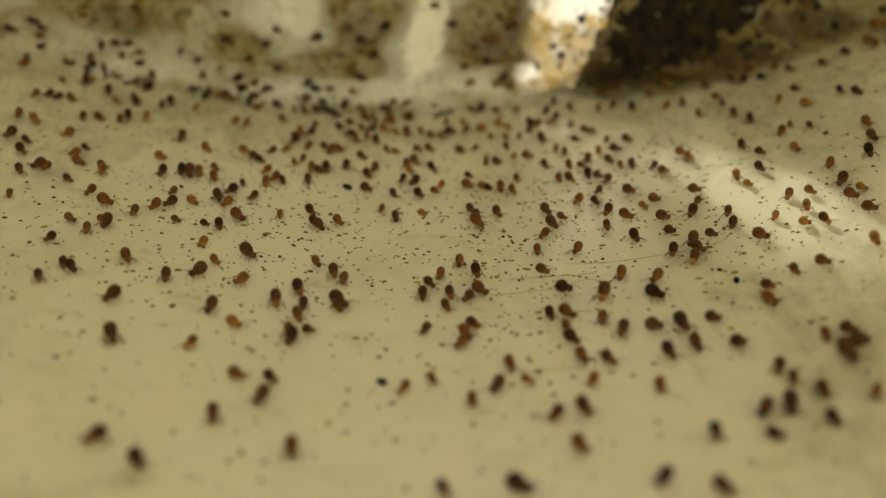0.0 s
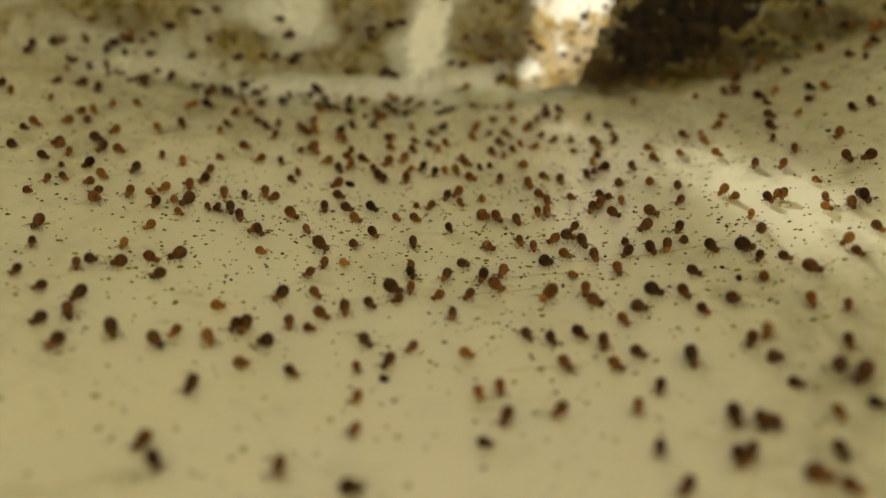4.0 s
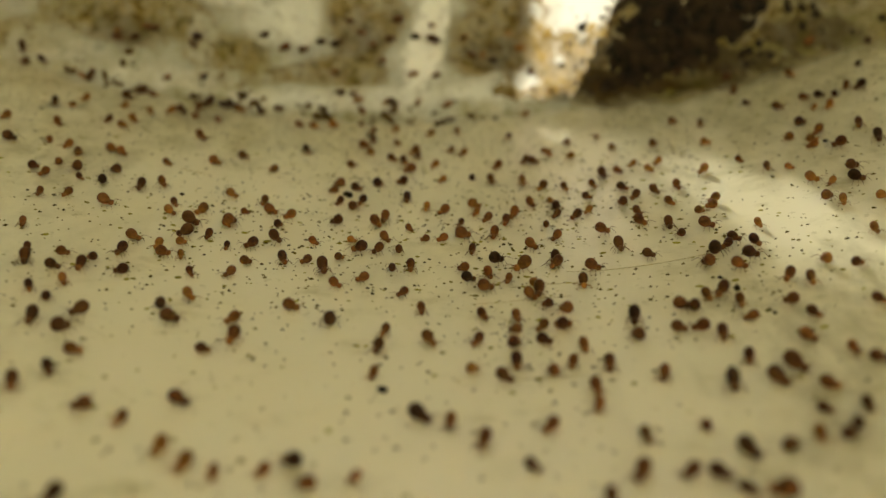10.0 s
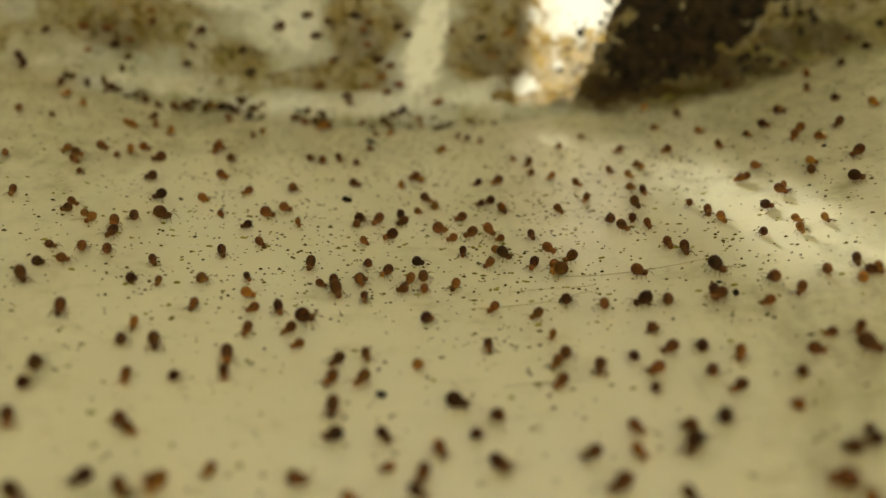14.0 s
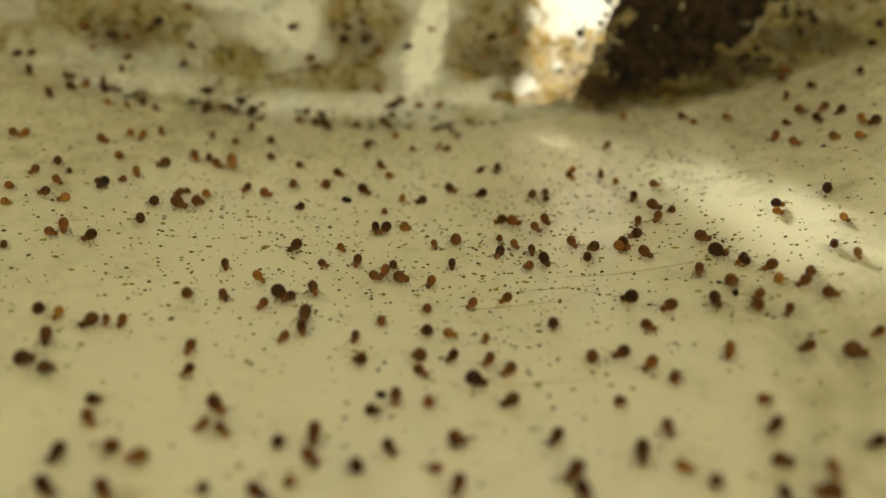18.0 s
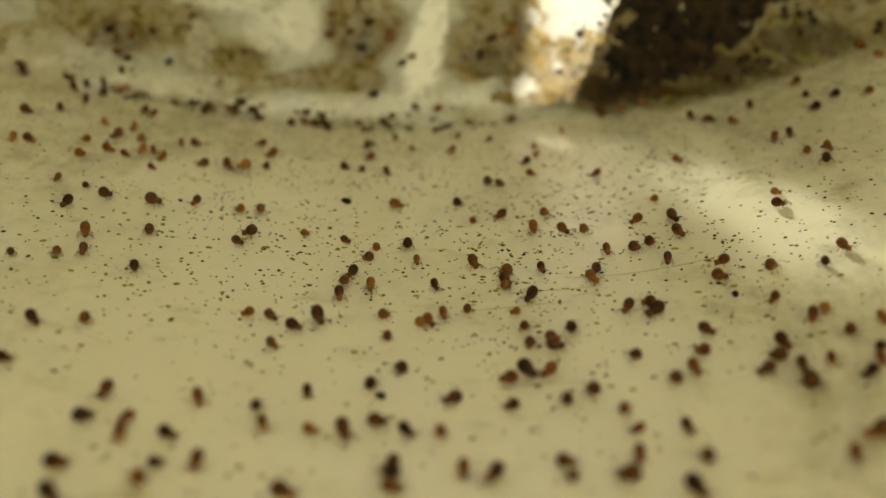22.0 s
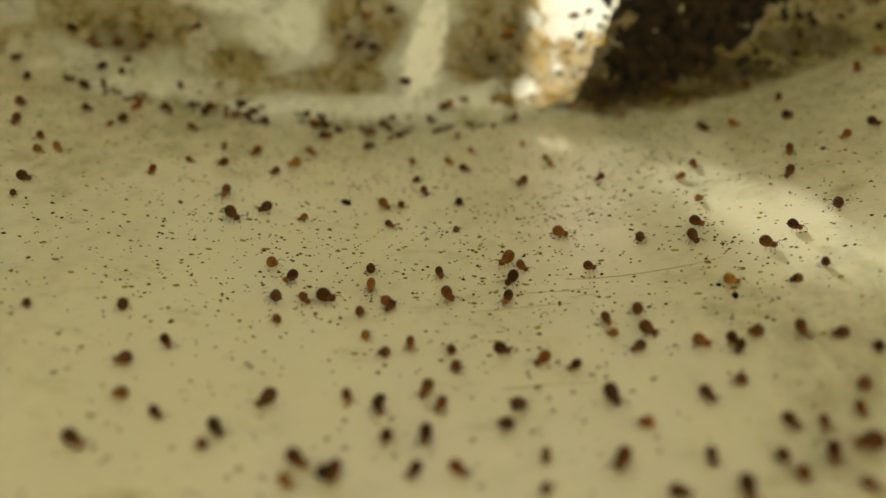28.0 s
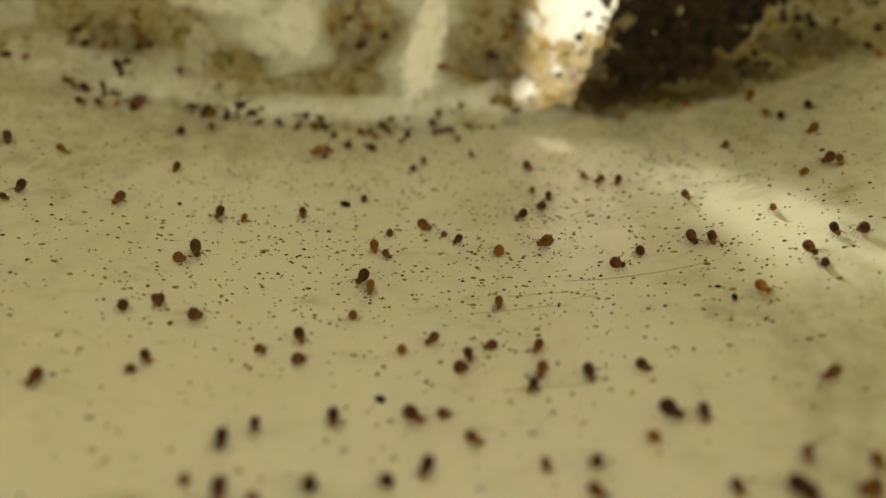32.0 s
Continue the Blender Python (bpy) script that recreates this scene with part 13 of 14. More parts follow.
    roam("d", 0.82, (0, 199, 1921, 281), (1, 202, 1974, 257), (3, 265, 1974, 227), (6.6, 256, 1953, 227), (6.8, 423, -327, 227), (32, 423, -327, 227))
    roam("o", 0.68, (0, 248, 1906, 152), (1, 221, 1901, 113), (3, 235, 1939, 116), (6, 197, 1949, 156), (7, 148, 1894, 170), (8, 143, 1896, 130), (10, 195, 2046, 93), (10.6, 195, 2046, 93), (10.8, 464, -163, 93), (32, 464, -163, 93))
    roam("b", 0.64, (0, 282, 1872, 131), (1, 252, 1891, 168), (2, 215, 1812, 180), (3, 209, 1800, 158), (6, 191, 1803, 124), (7, 186, 1824, 117), (8, 165, 1849, 110), (9, 177, 1857, 118), (10, 144, 1885, 137), (11, 81, 1893, 139), (12, 50, 1915, 127), (15, 58, 1912, 127), (15.2, 433, -170, 127), (32, 433, -170, 127))
    roam("o", 0.66, (0, -365, 316, 191), (0.4, -365, 316, 191), (0.6, -473, 1201, 191), (1, -473, 1201, 191), (2, -474, 1174, 164), (3, -497, 1186, 164), (6, -465, 1183, 192), (7, -497, 1155, 168), (8, -545, 1111, 170), (9, -546, 1106, 204), (10, -536, 1088, 216), (11, -517, 1080, 222), (12, -510, 1073, 217), (13, -450, 1021, 221), (14, -412, 1009, 181), (17, -477, 994, 147), (18, -511, 1011, 167), (20, -501, 975, 200), (20.4, -501, 975, 200), (20.6, -472, 45, 200), (32, -472, 45, 200))
    roam("d", 0.8, (0, -556, -358, 180), (0.4, -556, -358, 180), (0.6, -150, 1443, 180), (1, -150, 1443, 180), (2, -164, 1415, 205), (3, -134, 1409, 232), (6, -129, 1408, 272), (7, -148, 1454, 285), (8, -133, 1455, 245), (8.6, -133, 1455, 245), (8.8, -323, 188, 245), (32, -323, 188, 245))
    roam("b", 0.65, (0, -222, 261, 235), (0.3, -222, 261, 235), (0.5, -51, 1448, 235), (1, -51, 1448, 235), (3, 29, 1442, 226), (6, 16, 1420, 189), (7, 21, 1384, 212), (8, 41, 1389, 192), (9, 21, 1366, 180), (10, 27, 1358, 215), (11, 46, 1340, 208), (12, 60, 1303, 216), (13, 78, 1309, 230), (14, 88, 1296, 246), (17, 145, 1330, 255), (18, 120, 1317, 215), (19, 113, 1289, 175), (20, 98, 1322, 135), (20.5, 98, 1322, 135), (20.7, 333, -240, 135), (32, 333, -240, 135))
    roam("o", 0.68, (0, -557, 312, 196), (0.3, -557, 312, 196), (0.5, -37, 990, 196), (1, -37, 990, 196), (2, -32, 952, 217), (3, 28, 932, 251), (6, 22, 979, 275), (7, 52, 1015, 269), (8, 65, 1066, 270), (9, 104, 1123, 263), (10, 137, 1155, 254), (11, 154, 1156, 239), (11.4, 154, 1156, 239), (11.6, 446, -150, 239), (32, 446, -150, 239))
    roam("d", 0.76, (0, 462, -19, 143), (0.6, 462, -19, 143), (0.8, 383, 721, 143), (1, 383, 721, 143), (2, 364, 724, 150), (3, 336, 716, 149), (6, 292, 721, 148), (7, 285, 716, 145), (9, 248, 725, 150), (10, 253, 713, 110), (11, 262, 727, 99), (12, 262, 780, 99), (13, 274, 824, 84), (14, 273, 796, 44), (17, 288, 742, 14), (18, 277, 703, -18), (19, 239, 715, -39), (20, 196, 723, -29), (21, 132, 703, -62), (23, 135, 826, -87), (24, 187, 858, -110), (25, 248, 879, -123), (28, 311, 856, -144), (30, 310, 820, -177), (32, 299, 824, -177))
    roam("b", 1.03, (0, 334, 520, 275), (1, 371, 658, 281), (2, 342, 649, 269), (6, 390, 697, 288), (7, 333, 699, 328), (9, 325, 677, 368), (10, 332, 671, 408), (12, 382, 689, 431), (13, 369, 690, 402), (14, 393, 682, 402), (17, 361, 697, 362), (18, 373, 666, 401), (19, 407, 667, 441), (21, 407, 703, 447), (22, 457, 747, 438), (25, 455, 743, 438), (28, 441, 734, 411), (29, 581, 714, 413), (32, 581, 714, 413))
    roam("d", 0.71, (0, 289, 520, 276), (1, 322, 666, 276), (2, 330, 721, 275), (3, 344, 753, 268), (6, 357, 770, 249), (7, 401, 778, 250), (8, 433, 805, 258), (9, 478, 842, 258), (10, 509, 870, 264), (11, 517, 896, 282), (12, 512, 938, 320), (13, 459, 913, 346), (14, 424, 874, 360), (17, 439, 870, 400), (18, 448, 923, 440), (19, 457, 930, 440), (20, 447, 925, 480), (21, 445, 925, 520), (22, 431, 889, 539), (23, 432, 899, 539), (24, 434, 891, 549), (25, 430, 882, 549), (26.8, 430, 882, 549), (27, 453, 73, 549), (32, 453, 73, 549))
    roam("d", 0.93, (0, 349, 30, 238), (0.4, 349, 30, 238), (0.6, 460, 1060, 238), (1, 460, 1060, 238), (2, 479, 1060, 245), (3, 507, 1072, 249), (5.4, 507, 1072, 249), (5.6, 80, 734, 249), (7, 80, 734, 209), (8, 52, 682, 169), (9, 10, 687, 144), (9.7, 10, 687, 144), (9.9, 204, 716, 144), (11, 204, 716, 144), (12, 201, 707, 157), (13, 189, 711, 149), (14, 181, 706, 109), (17, 188, 745, 134), (18, 137, 728, 130), (19, 165, 762, 90), (20, 175, 751, 50), (21, 171, 748, 30), (22, 193, 723, 52), (23, 228, 738, 92), (24, 209, 782, 108), (25, 220, 778, 148), (28, 191, 749, 142), (29, 156, 790, 123), (29.4, 156, 790, 163), (29.6, 191, 695, 203), (30, 191, 695, 243), (31, 221, 706, 203), (32, 199, 520, 203))
    roam("b", 0.81, (0, 492, -520, 173), (0.4, 492, -520, 173), (0.6, 512, 990, 173), (1, 512, 990, 173), (2, 485, 957, 166), (3, 417, 918, 152), (6, 340, 935, 143), (7, 310, 933, 106), (8, 336, 969, 101), (9, 314, 992, 80), (11, 359, 992, 40), (12, 349, 933, 0), (13, 308, 903, -3), (14, 328, 898, -24), (17, 282, 895, -27), (19, 282, 889, -27), (22, 282, 893, 13), (23, 326, 864, 39), (24, 384, 818, 36), (25, 430, 764, 7), (28, 363, 704, 1), (29, 390, 669, 41), (32, 417, 674, 63))
    roam("b", 0.68, (0, 492, -357, 143), (0.5, 492, -357, 143), (0.7, 480, 1121, 143), (2, 490, 1125, 143), (3, 472, 1132, 143), (6, 443, 1133, 143), (7, 462, 1144, 103), (8, 482, 1165, 107), (9, 456, 1187, 123), (10, 436, 1220, 107), (11, 442, 1282, 94), (12, 479, 1360, 76), (13, 485, 1315, 36), (14, 503, 1255, 12), (17, 483, 1157, -2), (18, 453, 1169, -31), (19, 441, 1155, -10), (20, 396, 1111, -10), (21, 396, 1111, -10), (21.2, 527, 900, -10), (22, 527, 900, -50), (23, 513, 912, -35), (24, 509, 902, 5), (25, 510, 898, 5), (29, 527, 914, -35), (30, 505, 975, -61), (31, 503, 951, -21), (31.4, 503, 951, -21), (31.6, 506, -485, -21), (32, 506, -485, -21))
    roam("d", 1.02, (0, 577, 260, 262), (0.3, 577, 260, 262), (0.5, 430, 1139, 262), (1, 430, 1139, 262), (3, 442, 1153, 268), (6, 456, 1186, 263), (7, 472, 1189, 303), (9, 415, 1207, 320), (10, 416, 1204, 319), (11, 393, 1214, 298), (12, 408, 1218, 258), (13, 413, 1212, 218), (14, 408, 1162, 218), (17, 414, 1195, 258), (18, 423, 1208, 264), (18.5, 423, 1208, 264), (18.7, 327, -86, 264), (32, 327, -86, 264))
    roam("b", 0.87, (0, 307, -113, 262), (0.3, 307, -113, 262), (0.5, 300, 1271, 262), (1, 300, 1271, 262), (2, 327, 1302, 265), (3, 341, 1329, 259), (6, 367, 1341, 221), (7, 418, 1281, 206), (8, 389, 1299, 246), (9, 416, 1306, 239), (10, 428, 1301, 252), (11, 434, 1316, 212), (12, 397, 1276, 175), (13, 381, 1240, 180), (14, 379, 1237, 180), (17, 377, 1244, 220), (18, 416, 1269, 260), (19, 387, 1299, 299), (20, 365, 1350, 295), (21, 362, 1352, 255), (22, 387, 1307, 215), (23, 380, 1242, 179), (24, 349, 1229, 153), (25, 330, 1233, 142), (26.9, 330, 1233, 142), (27.1, 619, 1469, 142), (29, 619, 1469, 102), (32, 696, 1492, 66))
    roam("d", 0.87, (0, -395, -318, 173), (0.5, -395, -318, 173), (0.7, -484, 991, 173), (2, -493, 982, 173), (3, -496, 975, 213), (6, -465, 973, 198), (7, -488, 935, 158), (9, -497, 1052, 118), (10, -486, 1012, 118), (12, -503, 1061, 109), (13, -496, 1056, 149), (14, -513, 1022, 189), (17, -502, 961, 197), (18, -501, 949, 197), (19.3, -490, 955, 197), (19.5, -284, -203, 197), (32, -284, -203, 197))
    roam("b", 0.77, (0, -414, -159, 121), (0.6, -414, -159, 121), (0.8, -484, 926, 121), (2, -494, 928, 121), (3, -496, 942, 127), (6, -565, 991, 105), (8, -508, 1098, 86), (9, -489, 1106, 82), (10, -473, 1137, 85), (11, -457, 1153, 45), (12, -456, 1090, 18), (14, -453, 1130, -13), (17, -501, 1054, -6), (18, -536, 1016, -8), (19, -560, 986, -42), (21, -587, 1034, -82), (22, -535, 993, -122), (22.3, -535, 993, -122), (22.5, -224, 216, -122), (32, -224, 216, -122))
    roam("b", 0.86, (0, -351, -12, 133), (0.6, -351, -12, 133), (0.8, -160, 1455, 133), (1, -160, 1455, 133), (2, -191, 1473, 123), (3, -203, 1503, 121), (6, -225, 1518, 131), (7, -254, 1536, 106), (8, -231, 1572, 75), (9, -207, 1569, 55), (10, -203, 1570, 55), (12, -221, 1573, 15), (13, -254, 1551, -25), (17, -330, 1570, -25), (19, -247, 1576, 15), (20.6, -256, 1584, 15), (20.8, -189, 1803, 15), (21, -189, 1803, 39), (22, -156, 1778, 36), (23, -99, 1721, 43), (24, -106, 1750, 3), (25, -149, 1709, 3), (28, -177, 1966, 3), (29, -185, 1974, -28), (30, -190, 1964, -28), (31, -184, 1976, -68), (32, -189, 1976, -68))
    roam("b", 0.74, (0, -245, 186, 157), (0.5, -245, 186, 157), (0.7, -279, 1440, 157), (1, -279, 1440, 157), (2, -310, 1430, 160), (3, -308, 1426, 120), (6, -302, 1457, 92), (7, -280, 1501, 87), (9, -279, 1494, 127), (10, -325, 1455, 167), (11, -335, 1438, 167), (13, -336, 1444, 127), (14, -366, 1518, 108), (17, -359, 1555, 108), (18, -371, 1534, 148), (19, -376, 1503, 128), (20, -402, 1559, 124), (21, -396, 1524, 164), (22, -443, 1450, 148), (23, -487, 1522, 122), (24, -542, 1570, 126), (25, -548, 1577, 126), (28, -558, 1577, 166), (29, -516, 1515, 206), (29.5, -516, 1515, 206), (29.7, -12, 1964, 206), (30, -12, 1964, 166), (31, -57, 1972, 145), (32, -83, 1970, 150))
    roam("b", 0.81, (0, -192, -494, 250), (0.4, -192, -494, 250), (0.6, -412, 1344, 250), (1, -412, 1344, 250), (2, -350, 1373, 239), (3, -346, 1348, 199), (6, -341, 1324, 221), (7, -282, 1307, 215), (8, -272, 1256, 193), (9, -281, 1251, 209), (10, -253, 1227, 209), (11, -240, 1188, 219), (12, -203, 1190, 231), (13, -173, 1172, 224), (14, -166, 1171, 184), (17, -194, 1141, 169), (18, -192, 1147, 209), (19, -149, 1142, 232), (21, -149, 1139, 232), (22, -153, 1139, 192), (23, -196, 1122, 153), (24, -193, 1132, 126), (25, -231, 1154, 120), (28, -233, 1191, 124), (29, -254, 1179, 164), (30, -241, 1107, 200), (31, -230, 1096, 207), (32, -192, 1020, 206))
    roam("b", 0.88, (0, 536, -556, 147), (0.4, 536, -556, 147), (0.6, 205, 1529, 147), (1, 205, 1529, 147), (2, 173, 1530, 146), (3, 155, 1531, 185), (6, 154, 1459, 200), (7, 174, 1455, 200), (8, 160, 1450, 161), (9, 153, 1444, 164), (10, 123, 1427, 151), (11, 114, 1440, 132), (12, 95, 1443, 157), (13, 76, 1426, 186), (14, 80, 1376, 222), (17, 131, 1393, 257), (18, 125, 1412, 278), (19, 136, 1426, 253), (20, 200, 1458, 242), (21, 187, 1434, 202), (22, 157, 1385, 182), (23, 134, 1301, 191), (24, 151, 1290, 231), (28, 201, 1362, 271), (30, 136, 1365, 311), (31, 75, 1379, 351), (32, 93, 1306, 379))
    roam("b", 0.81, (0, 227, 282, 276), (0.4, 227, 282, 276), (0.6, 48, 1629, 276), (6, 41, 1659, 276), (7, 66, 1710, 246), (8, 106, 1678, 206), (9, 92, 1641, 187), (10, 92, 1605, 195), (11, 97, 1590, 179), (12, 64, 1551, 191), (13, 93, 1513, 207), (14, 108, 1473, 212), (17, 147, 1448, 217), (18, 181, 1411, 210), (19, 215, 1347, 229), (21, 199, 1406, 269), (22, 207, 1371, 229), (23, 187, 1328, 189), (23.6, 187, 1328, 189), (23.8, 385, 28, 189), (32, 385, 28, 189))
    roam("o", 0.83, (0, -390, 268, 194), (0.4, -390, 268, 194), (0.6, -2, 1716, 194), (1, -2, 1716, 194), (2, 0, 1674, 197), (3, 13, 1628, 197), (6, 21, 1548, 194), (7, 17, 1510, 195), (8, 25, 1490, 199), (9, 24, 1478, 225), (10, 55, 1476, 265), (11, 52, 1563, 289), (12, 37, 1553, 329), (13, 25, 1532, 352), (14, -16, 1493, 359), (17, -49, 1387, 359), (18, -65, 1392, 319), (19, -101, 1424, 306), (20, -142, 1463, 272), (23, -67, 1513, 286), (24, -150, 1529, 315), (25, -187, 1570, 275), (28, -109, 1512, 235), (30, -104, 1429, 195), (31, -112, 1372, 190), (32, -113, 1322, 192))
    roam("o", 0.67, (0, 288, -247, 155), (0.4, 288, -247, 155), (0.6, 445, 788, 155), (2, 436, 787, 155), (3, 420, 782, 190), (6, 431, 731, 203), (7, 434, 745, 163), (8, 416, 762, 134), (9, 404, 759, 164), (10, 398, 751, 184), (11, 388, 706, 190), (12, 392, 674, 190), (13, 383, 700, 230), (14, 402, 685, 230), (17, 399, 690, 230), (18, 393, 702, 190), (19, 354, 520, 190), (32, 354, 520, 190))
    roam("b", 0.67, (0, 361, -167, 208), (0.3, 361, -167, 208), (0.5, 0, 1350, 208), (2, -4, 1355, 208), (3, 1, 1344, 208), (6, 25, 1306, 215), (7, 46, 1301, 214), (8, 52, 1276, 209), (9, 67, 1268, 209), (10, 45, 1284, 169), (11, 48, 1261, 202), (12, 53, 1260, 202), (13, 49, 1273, 162), (14, 32, 1292, 175), (17, 22, 1236, 182), (18, 14, 1245, 178), (19, 3, 1200, 188), (20, 5, 1189, 164), (21, -18, 1187, 164), (22, -12, 1178, 204), (23, -3, 1159, 164), (24, -41, 1170, 169), (25, -65, 1103, 176), (28, -77, 1113, 136), (29, -96, 1126, 146), (30, -122, 1116, 158), (30.6, -122, 1116, 158), (30.8, 51, 1344, 158), (31, 51, 1344, 130), (32, 26, 1362, 130))
    roam("b", 0.85, (0, 410, -216, 259), (0.4, 410, -216, 259), (0.6, 27, 1331, 259), (1, 27, 1331, 259), (3, 69, 1371, 240), (6, 98, 1336, 204), (7, 91, 1321, 204), (10, 84, 1343, 164), (12, 67, 1361, 134), (13, 56, 1357, 141), (14, 46, 1366, 101), (17, 79, 1398, 80), (17.4, 79, 1398, 80), (17.6, 222, -243, 80), (32, 222, -243, 80))
    roam("b", 0.69, (0, 495, -132, 221), (0.3, 495, -132, 221), (0.5, 508, 1175, 221), (2.4, 503, 1174, 221), (2.6, 341, 1013, 221), (3, 341, 1013, 221), (6, 362, 999, 244), (7, 380, 1022, 256), (8, 406, 1033, 228), (10, 480, 988, 224), (11, 543, 963, 224), (12, 683, 943, 233), (32, 683, 943, 233))
    roam("o", 0.73, (0, 429, 322, 205), (0.4, 429, 322, 205), (0.6, 621, 1353, 205), (1, 621, 1353, 205), (2, 646, 1301, 200), (3, 647, 1260, 193), (4.2, 647, 1260, 193), (4.4, 431, -246, 193), (32, 431, -246, 193))
    roam("o", 0.63, (0, 312, -122, 190), (0.5, 312, -122, 190), (0.7, 317, 1454, 190), (2, 327, 1460, 190), (3, 314, 1421, 179), (7, 294, 1392, 164), (8, 277, 1397, 141), (9, 271, 1398, 123), (10, 254, 1423, 125), (11, 234, 1435, 117), (12, 221, 1483, 106), (13, 219, 1551, 104), (14, 214, 1637, 107), (17, 197, 1688, 71), (18, 259, 1661, 68), (21, 320, 1735, 83), (21.5, 320, 1735, 123), (21.7, 201, 1786, 136), (23, 202, 1787, 176), (24, 217, 1756, 202), (25, 225, 1716, 201), (28, 225, 1729, 201), (29, 219, 1733, 201), (30, 231, 1724, 210), (32, 284, 1643, 209))
    roam("o", 0.76, (0, -286, -341, 210), (0.5, -286, -341, 210), (0.7, -490, 1713, 210), (2.4, -493, 1711, 210), (2.6, -359, 226, 210), (32, -359, 226, 210))
    roam("d", 0.82, (0, -1062, 1807, 242), (1, -922, 1827, 235), (2, -900, 1793, 210), (3, -884, 1771, 170), (6, -1024, 1751, 170), (32, -1024, 1751, 170))
    roam("o", 0.76, (0, -313, 187, 186), (0.5, -313, 187, 186), (0.7, -707, 1823, 186), (2, -698, 1820, 186), (3, -710, 1809, 185), (6, -710, 1773, 145), (8, -742, 1836, 114), (9, -742, 1847, 130), (10, -789, 1868, 142), (12, -783, 1856, 133), (14, -839, 1897, 112), (17, -823, 1969, 100), (18, -828, 1985, 86), (19, -777, 2008, 73), (20, -764, 2006, 34), (21, -762, 1997, 34), (22, -758, 2009, 74), (23, -753, 2010, 109), (24, -760, 2016, 69), (28, -702, 1926, 29), (29, -745, 1941, -11), (30, -806, 1958, -49), (31, -829, 1992, -53), (32, -853, 1992, -34))
    roam("b", 0.89, (0, -200, 0, 125), (0.5, -200, 0, 125), (0.7, -581, 1981, 125), (1.6, -581, 1981, 125), (1.8, -675, 2049, 123), (3, -671, 2058, 83), (6, -594, 2062, 61), (7, -593, 2065, 63), (8, -579, 2064, 63), (9, -593, 2069, 63), (10, -579, 2063, 56), (11, -553, 2065, 68), (12, -557, 2070, 108), (13, -576, 2071, 148), (14, -568, 2069, 152), (17, -608, 2067, 149), (18, -664, 2068, 133), (19, -697, 2155, 133), (32, -697, 2155, 133))
    roam("b", 0.74, (0, -572, 123, 246), (0.5, -572, 123, 246), (0.7, -597, 1772, 246), (1, -597, 1772, 246), (3, -513, 1797, 242), (6, -441, 1797, 282), (7, -521, 1833, 282), (9, -570, 1928, 299), (10, -558, 1890, 339), (11, -558, 1888, 299), (12, -572, 1924, 259), (14, -494, 1945, 232), (17, -414, 1895, 222), (18, -435, 1909, 182), (19, -520, 1926, 142), (20, -578, 1953, 144), (21, -617, 1937, 164), (22, -652, 1903, 143), (23, -690, 1947, 119), (24, -707, 1984, 112), (25, -712, 2008, 152), (28, -698, 1954, 192), (29, -707, 1959, 232), (30, -681, 1980, 271), (31, -684, 1996, 308), (32, -702, 1993, 333))
    roam("b", 0.9, (0, -356, 52, 163), (0.6, -356, 52, 163), (0.8, -527, 1792, 163), (2, -538, 1777, 163), (3, -569, 1766, 203), (6, -512, 1725, 243), (7, -559, 1791, 283), (8, -549, 1737, 323), (9, -567, 1756, 283), (10, -515, 1766, 243), (11, -466, 1756, 225), (12, -461, 1741, 190), (13, -467, 1738, 176), (14, -473, 1723, 177), (17, -514, 1662, 180), (18, -499, 1666, 220), (20, -493, 1667, 230), (21, -445, 1652, 231), (22, -430, 1652, 223), (23, -397, 1627, 219), (24, -374, 1608, 210), (25, -341, 1545, 183), (28, -405, 1515, 170), (30, -466, 1425, 170), (32, -568, 1424, 148))
    roam("o", 0.75, (0, -508, -177, 146), (0.5, -508, -177, 146), (0.7, -454, 1788, 146), (1, -454, 1788, 146), (2, -476, 1789, 177), (3, -473, 1757, 191), (6.4, -480, 1733, 191), (6.6, -339, -170, 191), (32, -339, -170, 191))
    roam("d", 0.78, (0, -210, -489, 258), (0.6, -210, -489, 258), (0.8, -429, 1779, 258), (3, -390, 1812, 258), (4, -390, 1812, 258), (4.2, -460, -74, 258), (32, -460, -74, 258))
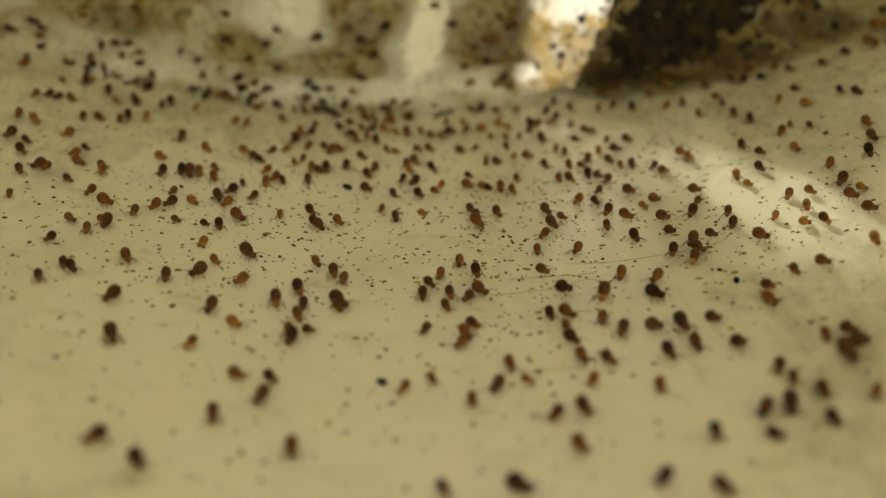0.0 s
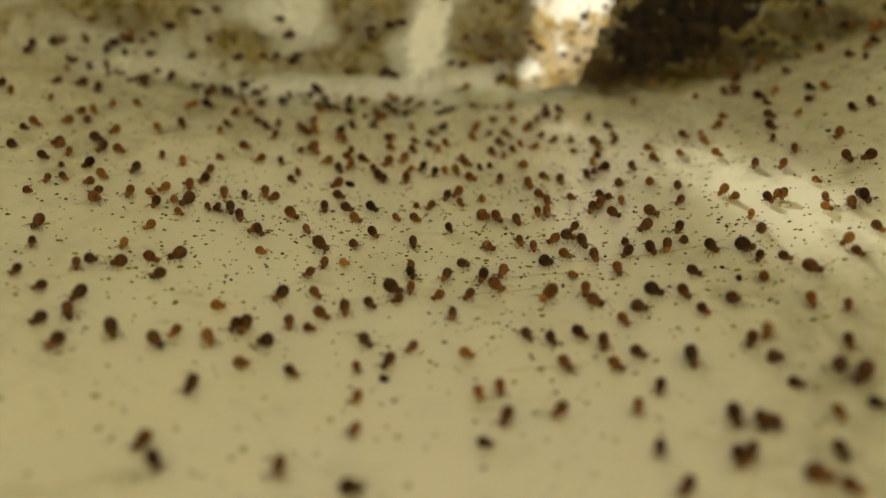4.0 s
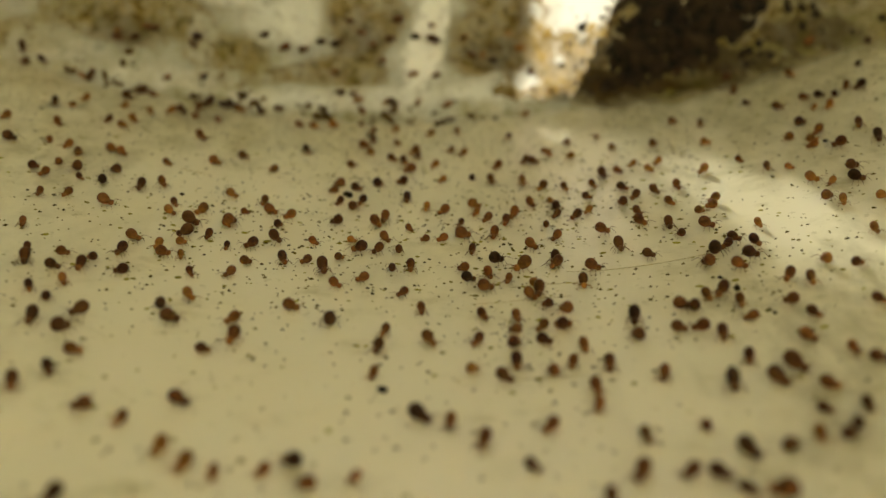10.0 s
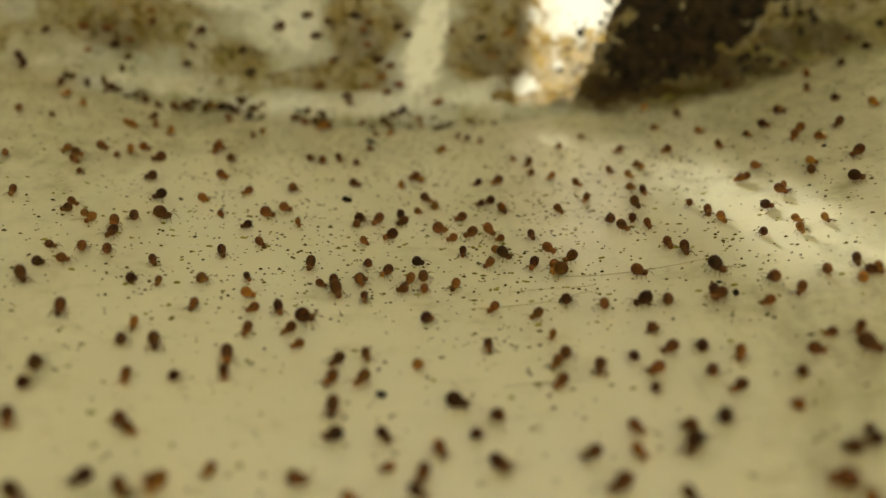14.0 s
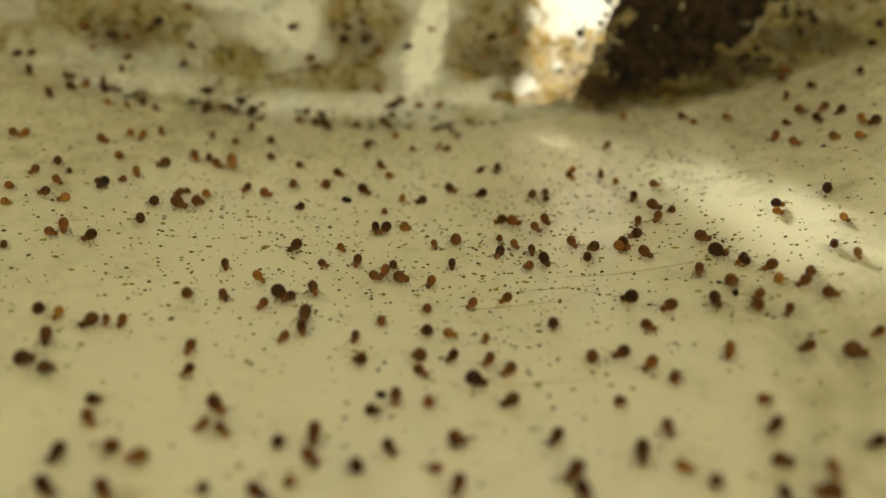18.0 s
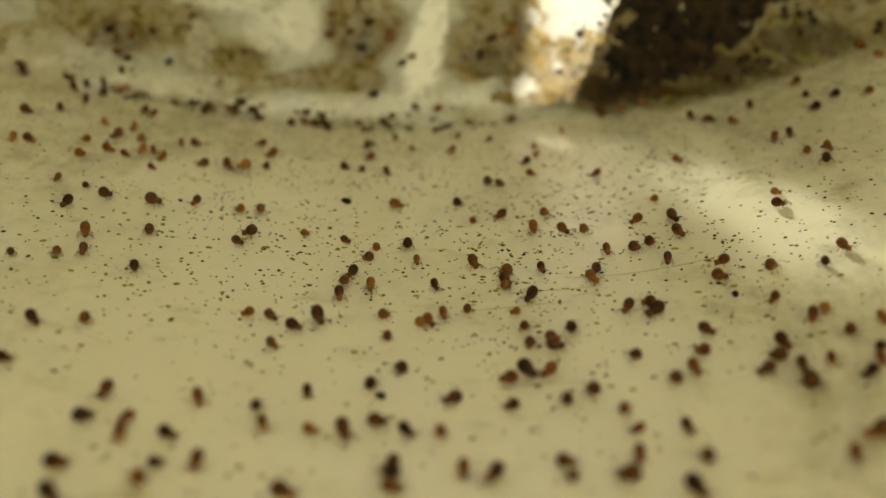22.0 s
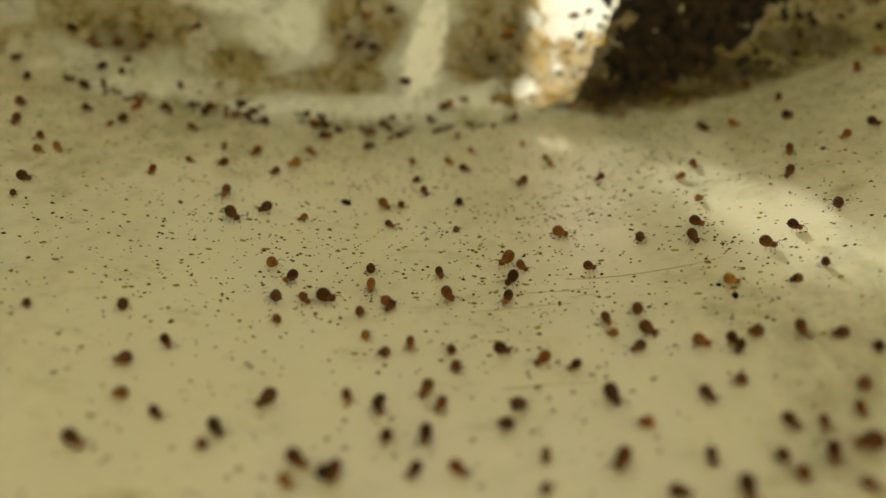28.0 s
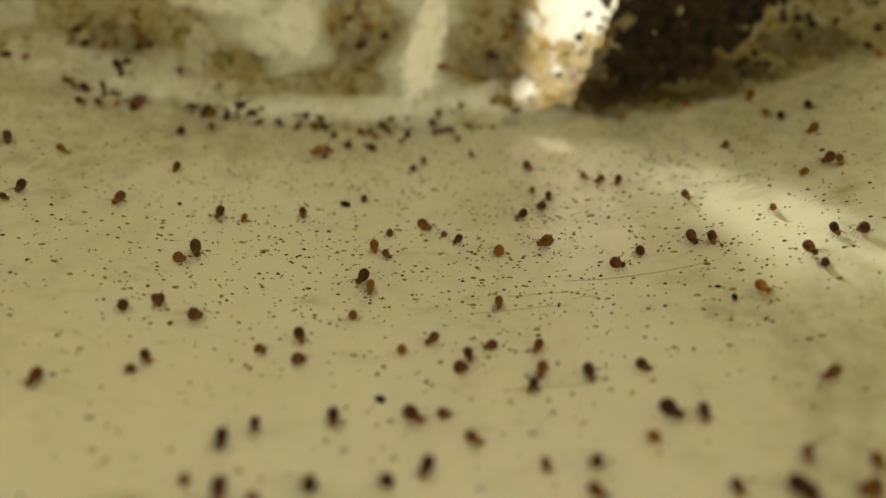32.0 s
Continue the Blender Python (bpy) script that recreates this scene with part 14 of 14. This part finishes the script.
    roam("d", 0.76, (0, -415, 285, 292), (0.4, -415, 285, 292), (0.6, -396, 1793, 292), (1, -396, 1793, 292), (3, -414, 1844, 292), (4.7, -414, 1844, 292), (4.9, -354, -85, 292), (32, -354, -85, 292))
    roam("d", 0.91, (0, 193, -185, 144), (0.4, 193, -185, 144), (0.6, 688, 2056, 144), (2, 682, 2046, 144), (3, 609, 2065, 184), (6, 676, 2020, 218), (7, 714, 1977, 258), (8, 685, 2047, 295), (9, 683, 2043, 321), (11, 663, 2052, 321), (13, 685, 2033, 361), (14, 673, 2029, 361), (17, 678, 2044, 361), (20, 687, 2025, 361), (21, 683, 2066, 361), (25, 679, 2037, 387), (28.4, 714, 2011, 387), (28.6, 463, 291, 387), (32, 463, 291, 387))
    roam("d", 0.81, (0, 507, -499, 127), (0.5, 507, -499, 127), (0.7, 708, 1838, 127), (1, 708, 1838, 127), (2, 677, 1864, 131), (3, 647, 1878, 133), (6, 638, 1886, 107), (7, 643, 1904, 67), (8, 672, 1875, 52), (9, 712, 1892, 92), (10, 660, 1950, 132), (12, 657, 1860, 172), (12.4, 657, 1860, 172), (12.6, 250, -38, 172), (32, 250, -38, 172))
    roam("b", 0.72, (0, 327, -32, 293), (0.5, 327, -32, 293), (0.7, 745, 1647, 293), (6, 724, 1728, 293), (7, 719, 1713, 293), (8, 725, 1727, 264), (9, 741, 1742, 270), (10, 756, 1791, 274), (10.8, 756, 1791, 274), (11, 523, 1974, 274), (12, 523, 1974, 234), (13, 516, 1921, 196), (14, 530, 1917, 212), (17, 547, 1883, 200), (18, 537, 1892, 240), (19, 553, 1903, 228), (20, 549, 1888, 193), (21, 555, 1816, 210), (22, 584, 1837, 250), (23, 599, 1893, 272), (24, 606, 1891, 312), (28, 558, 1827, 352), (30, 577, 1728, 374), (31, 562, 1751, 369), (32, 572, 1684, 377))
    roam("b", 0.8, (0, 425, -139, 252), (0.6, 425, -139, 252), (0.8, 781, 2025, 252), (3, 823, 2062, 252), (7, 835, 2055, 263), (8, 882, 2137, 263), (32, 882, 2137, 263))


motions()
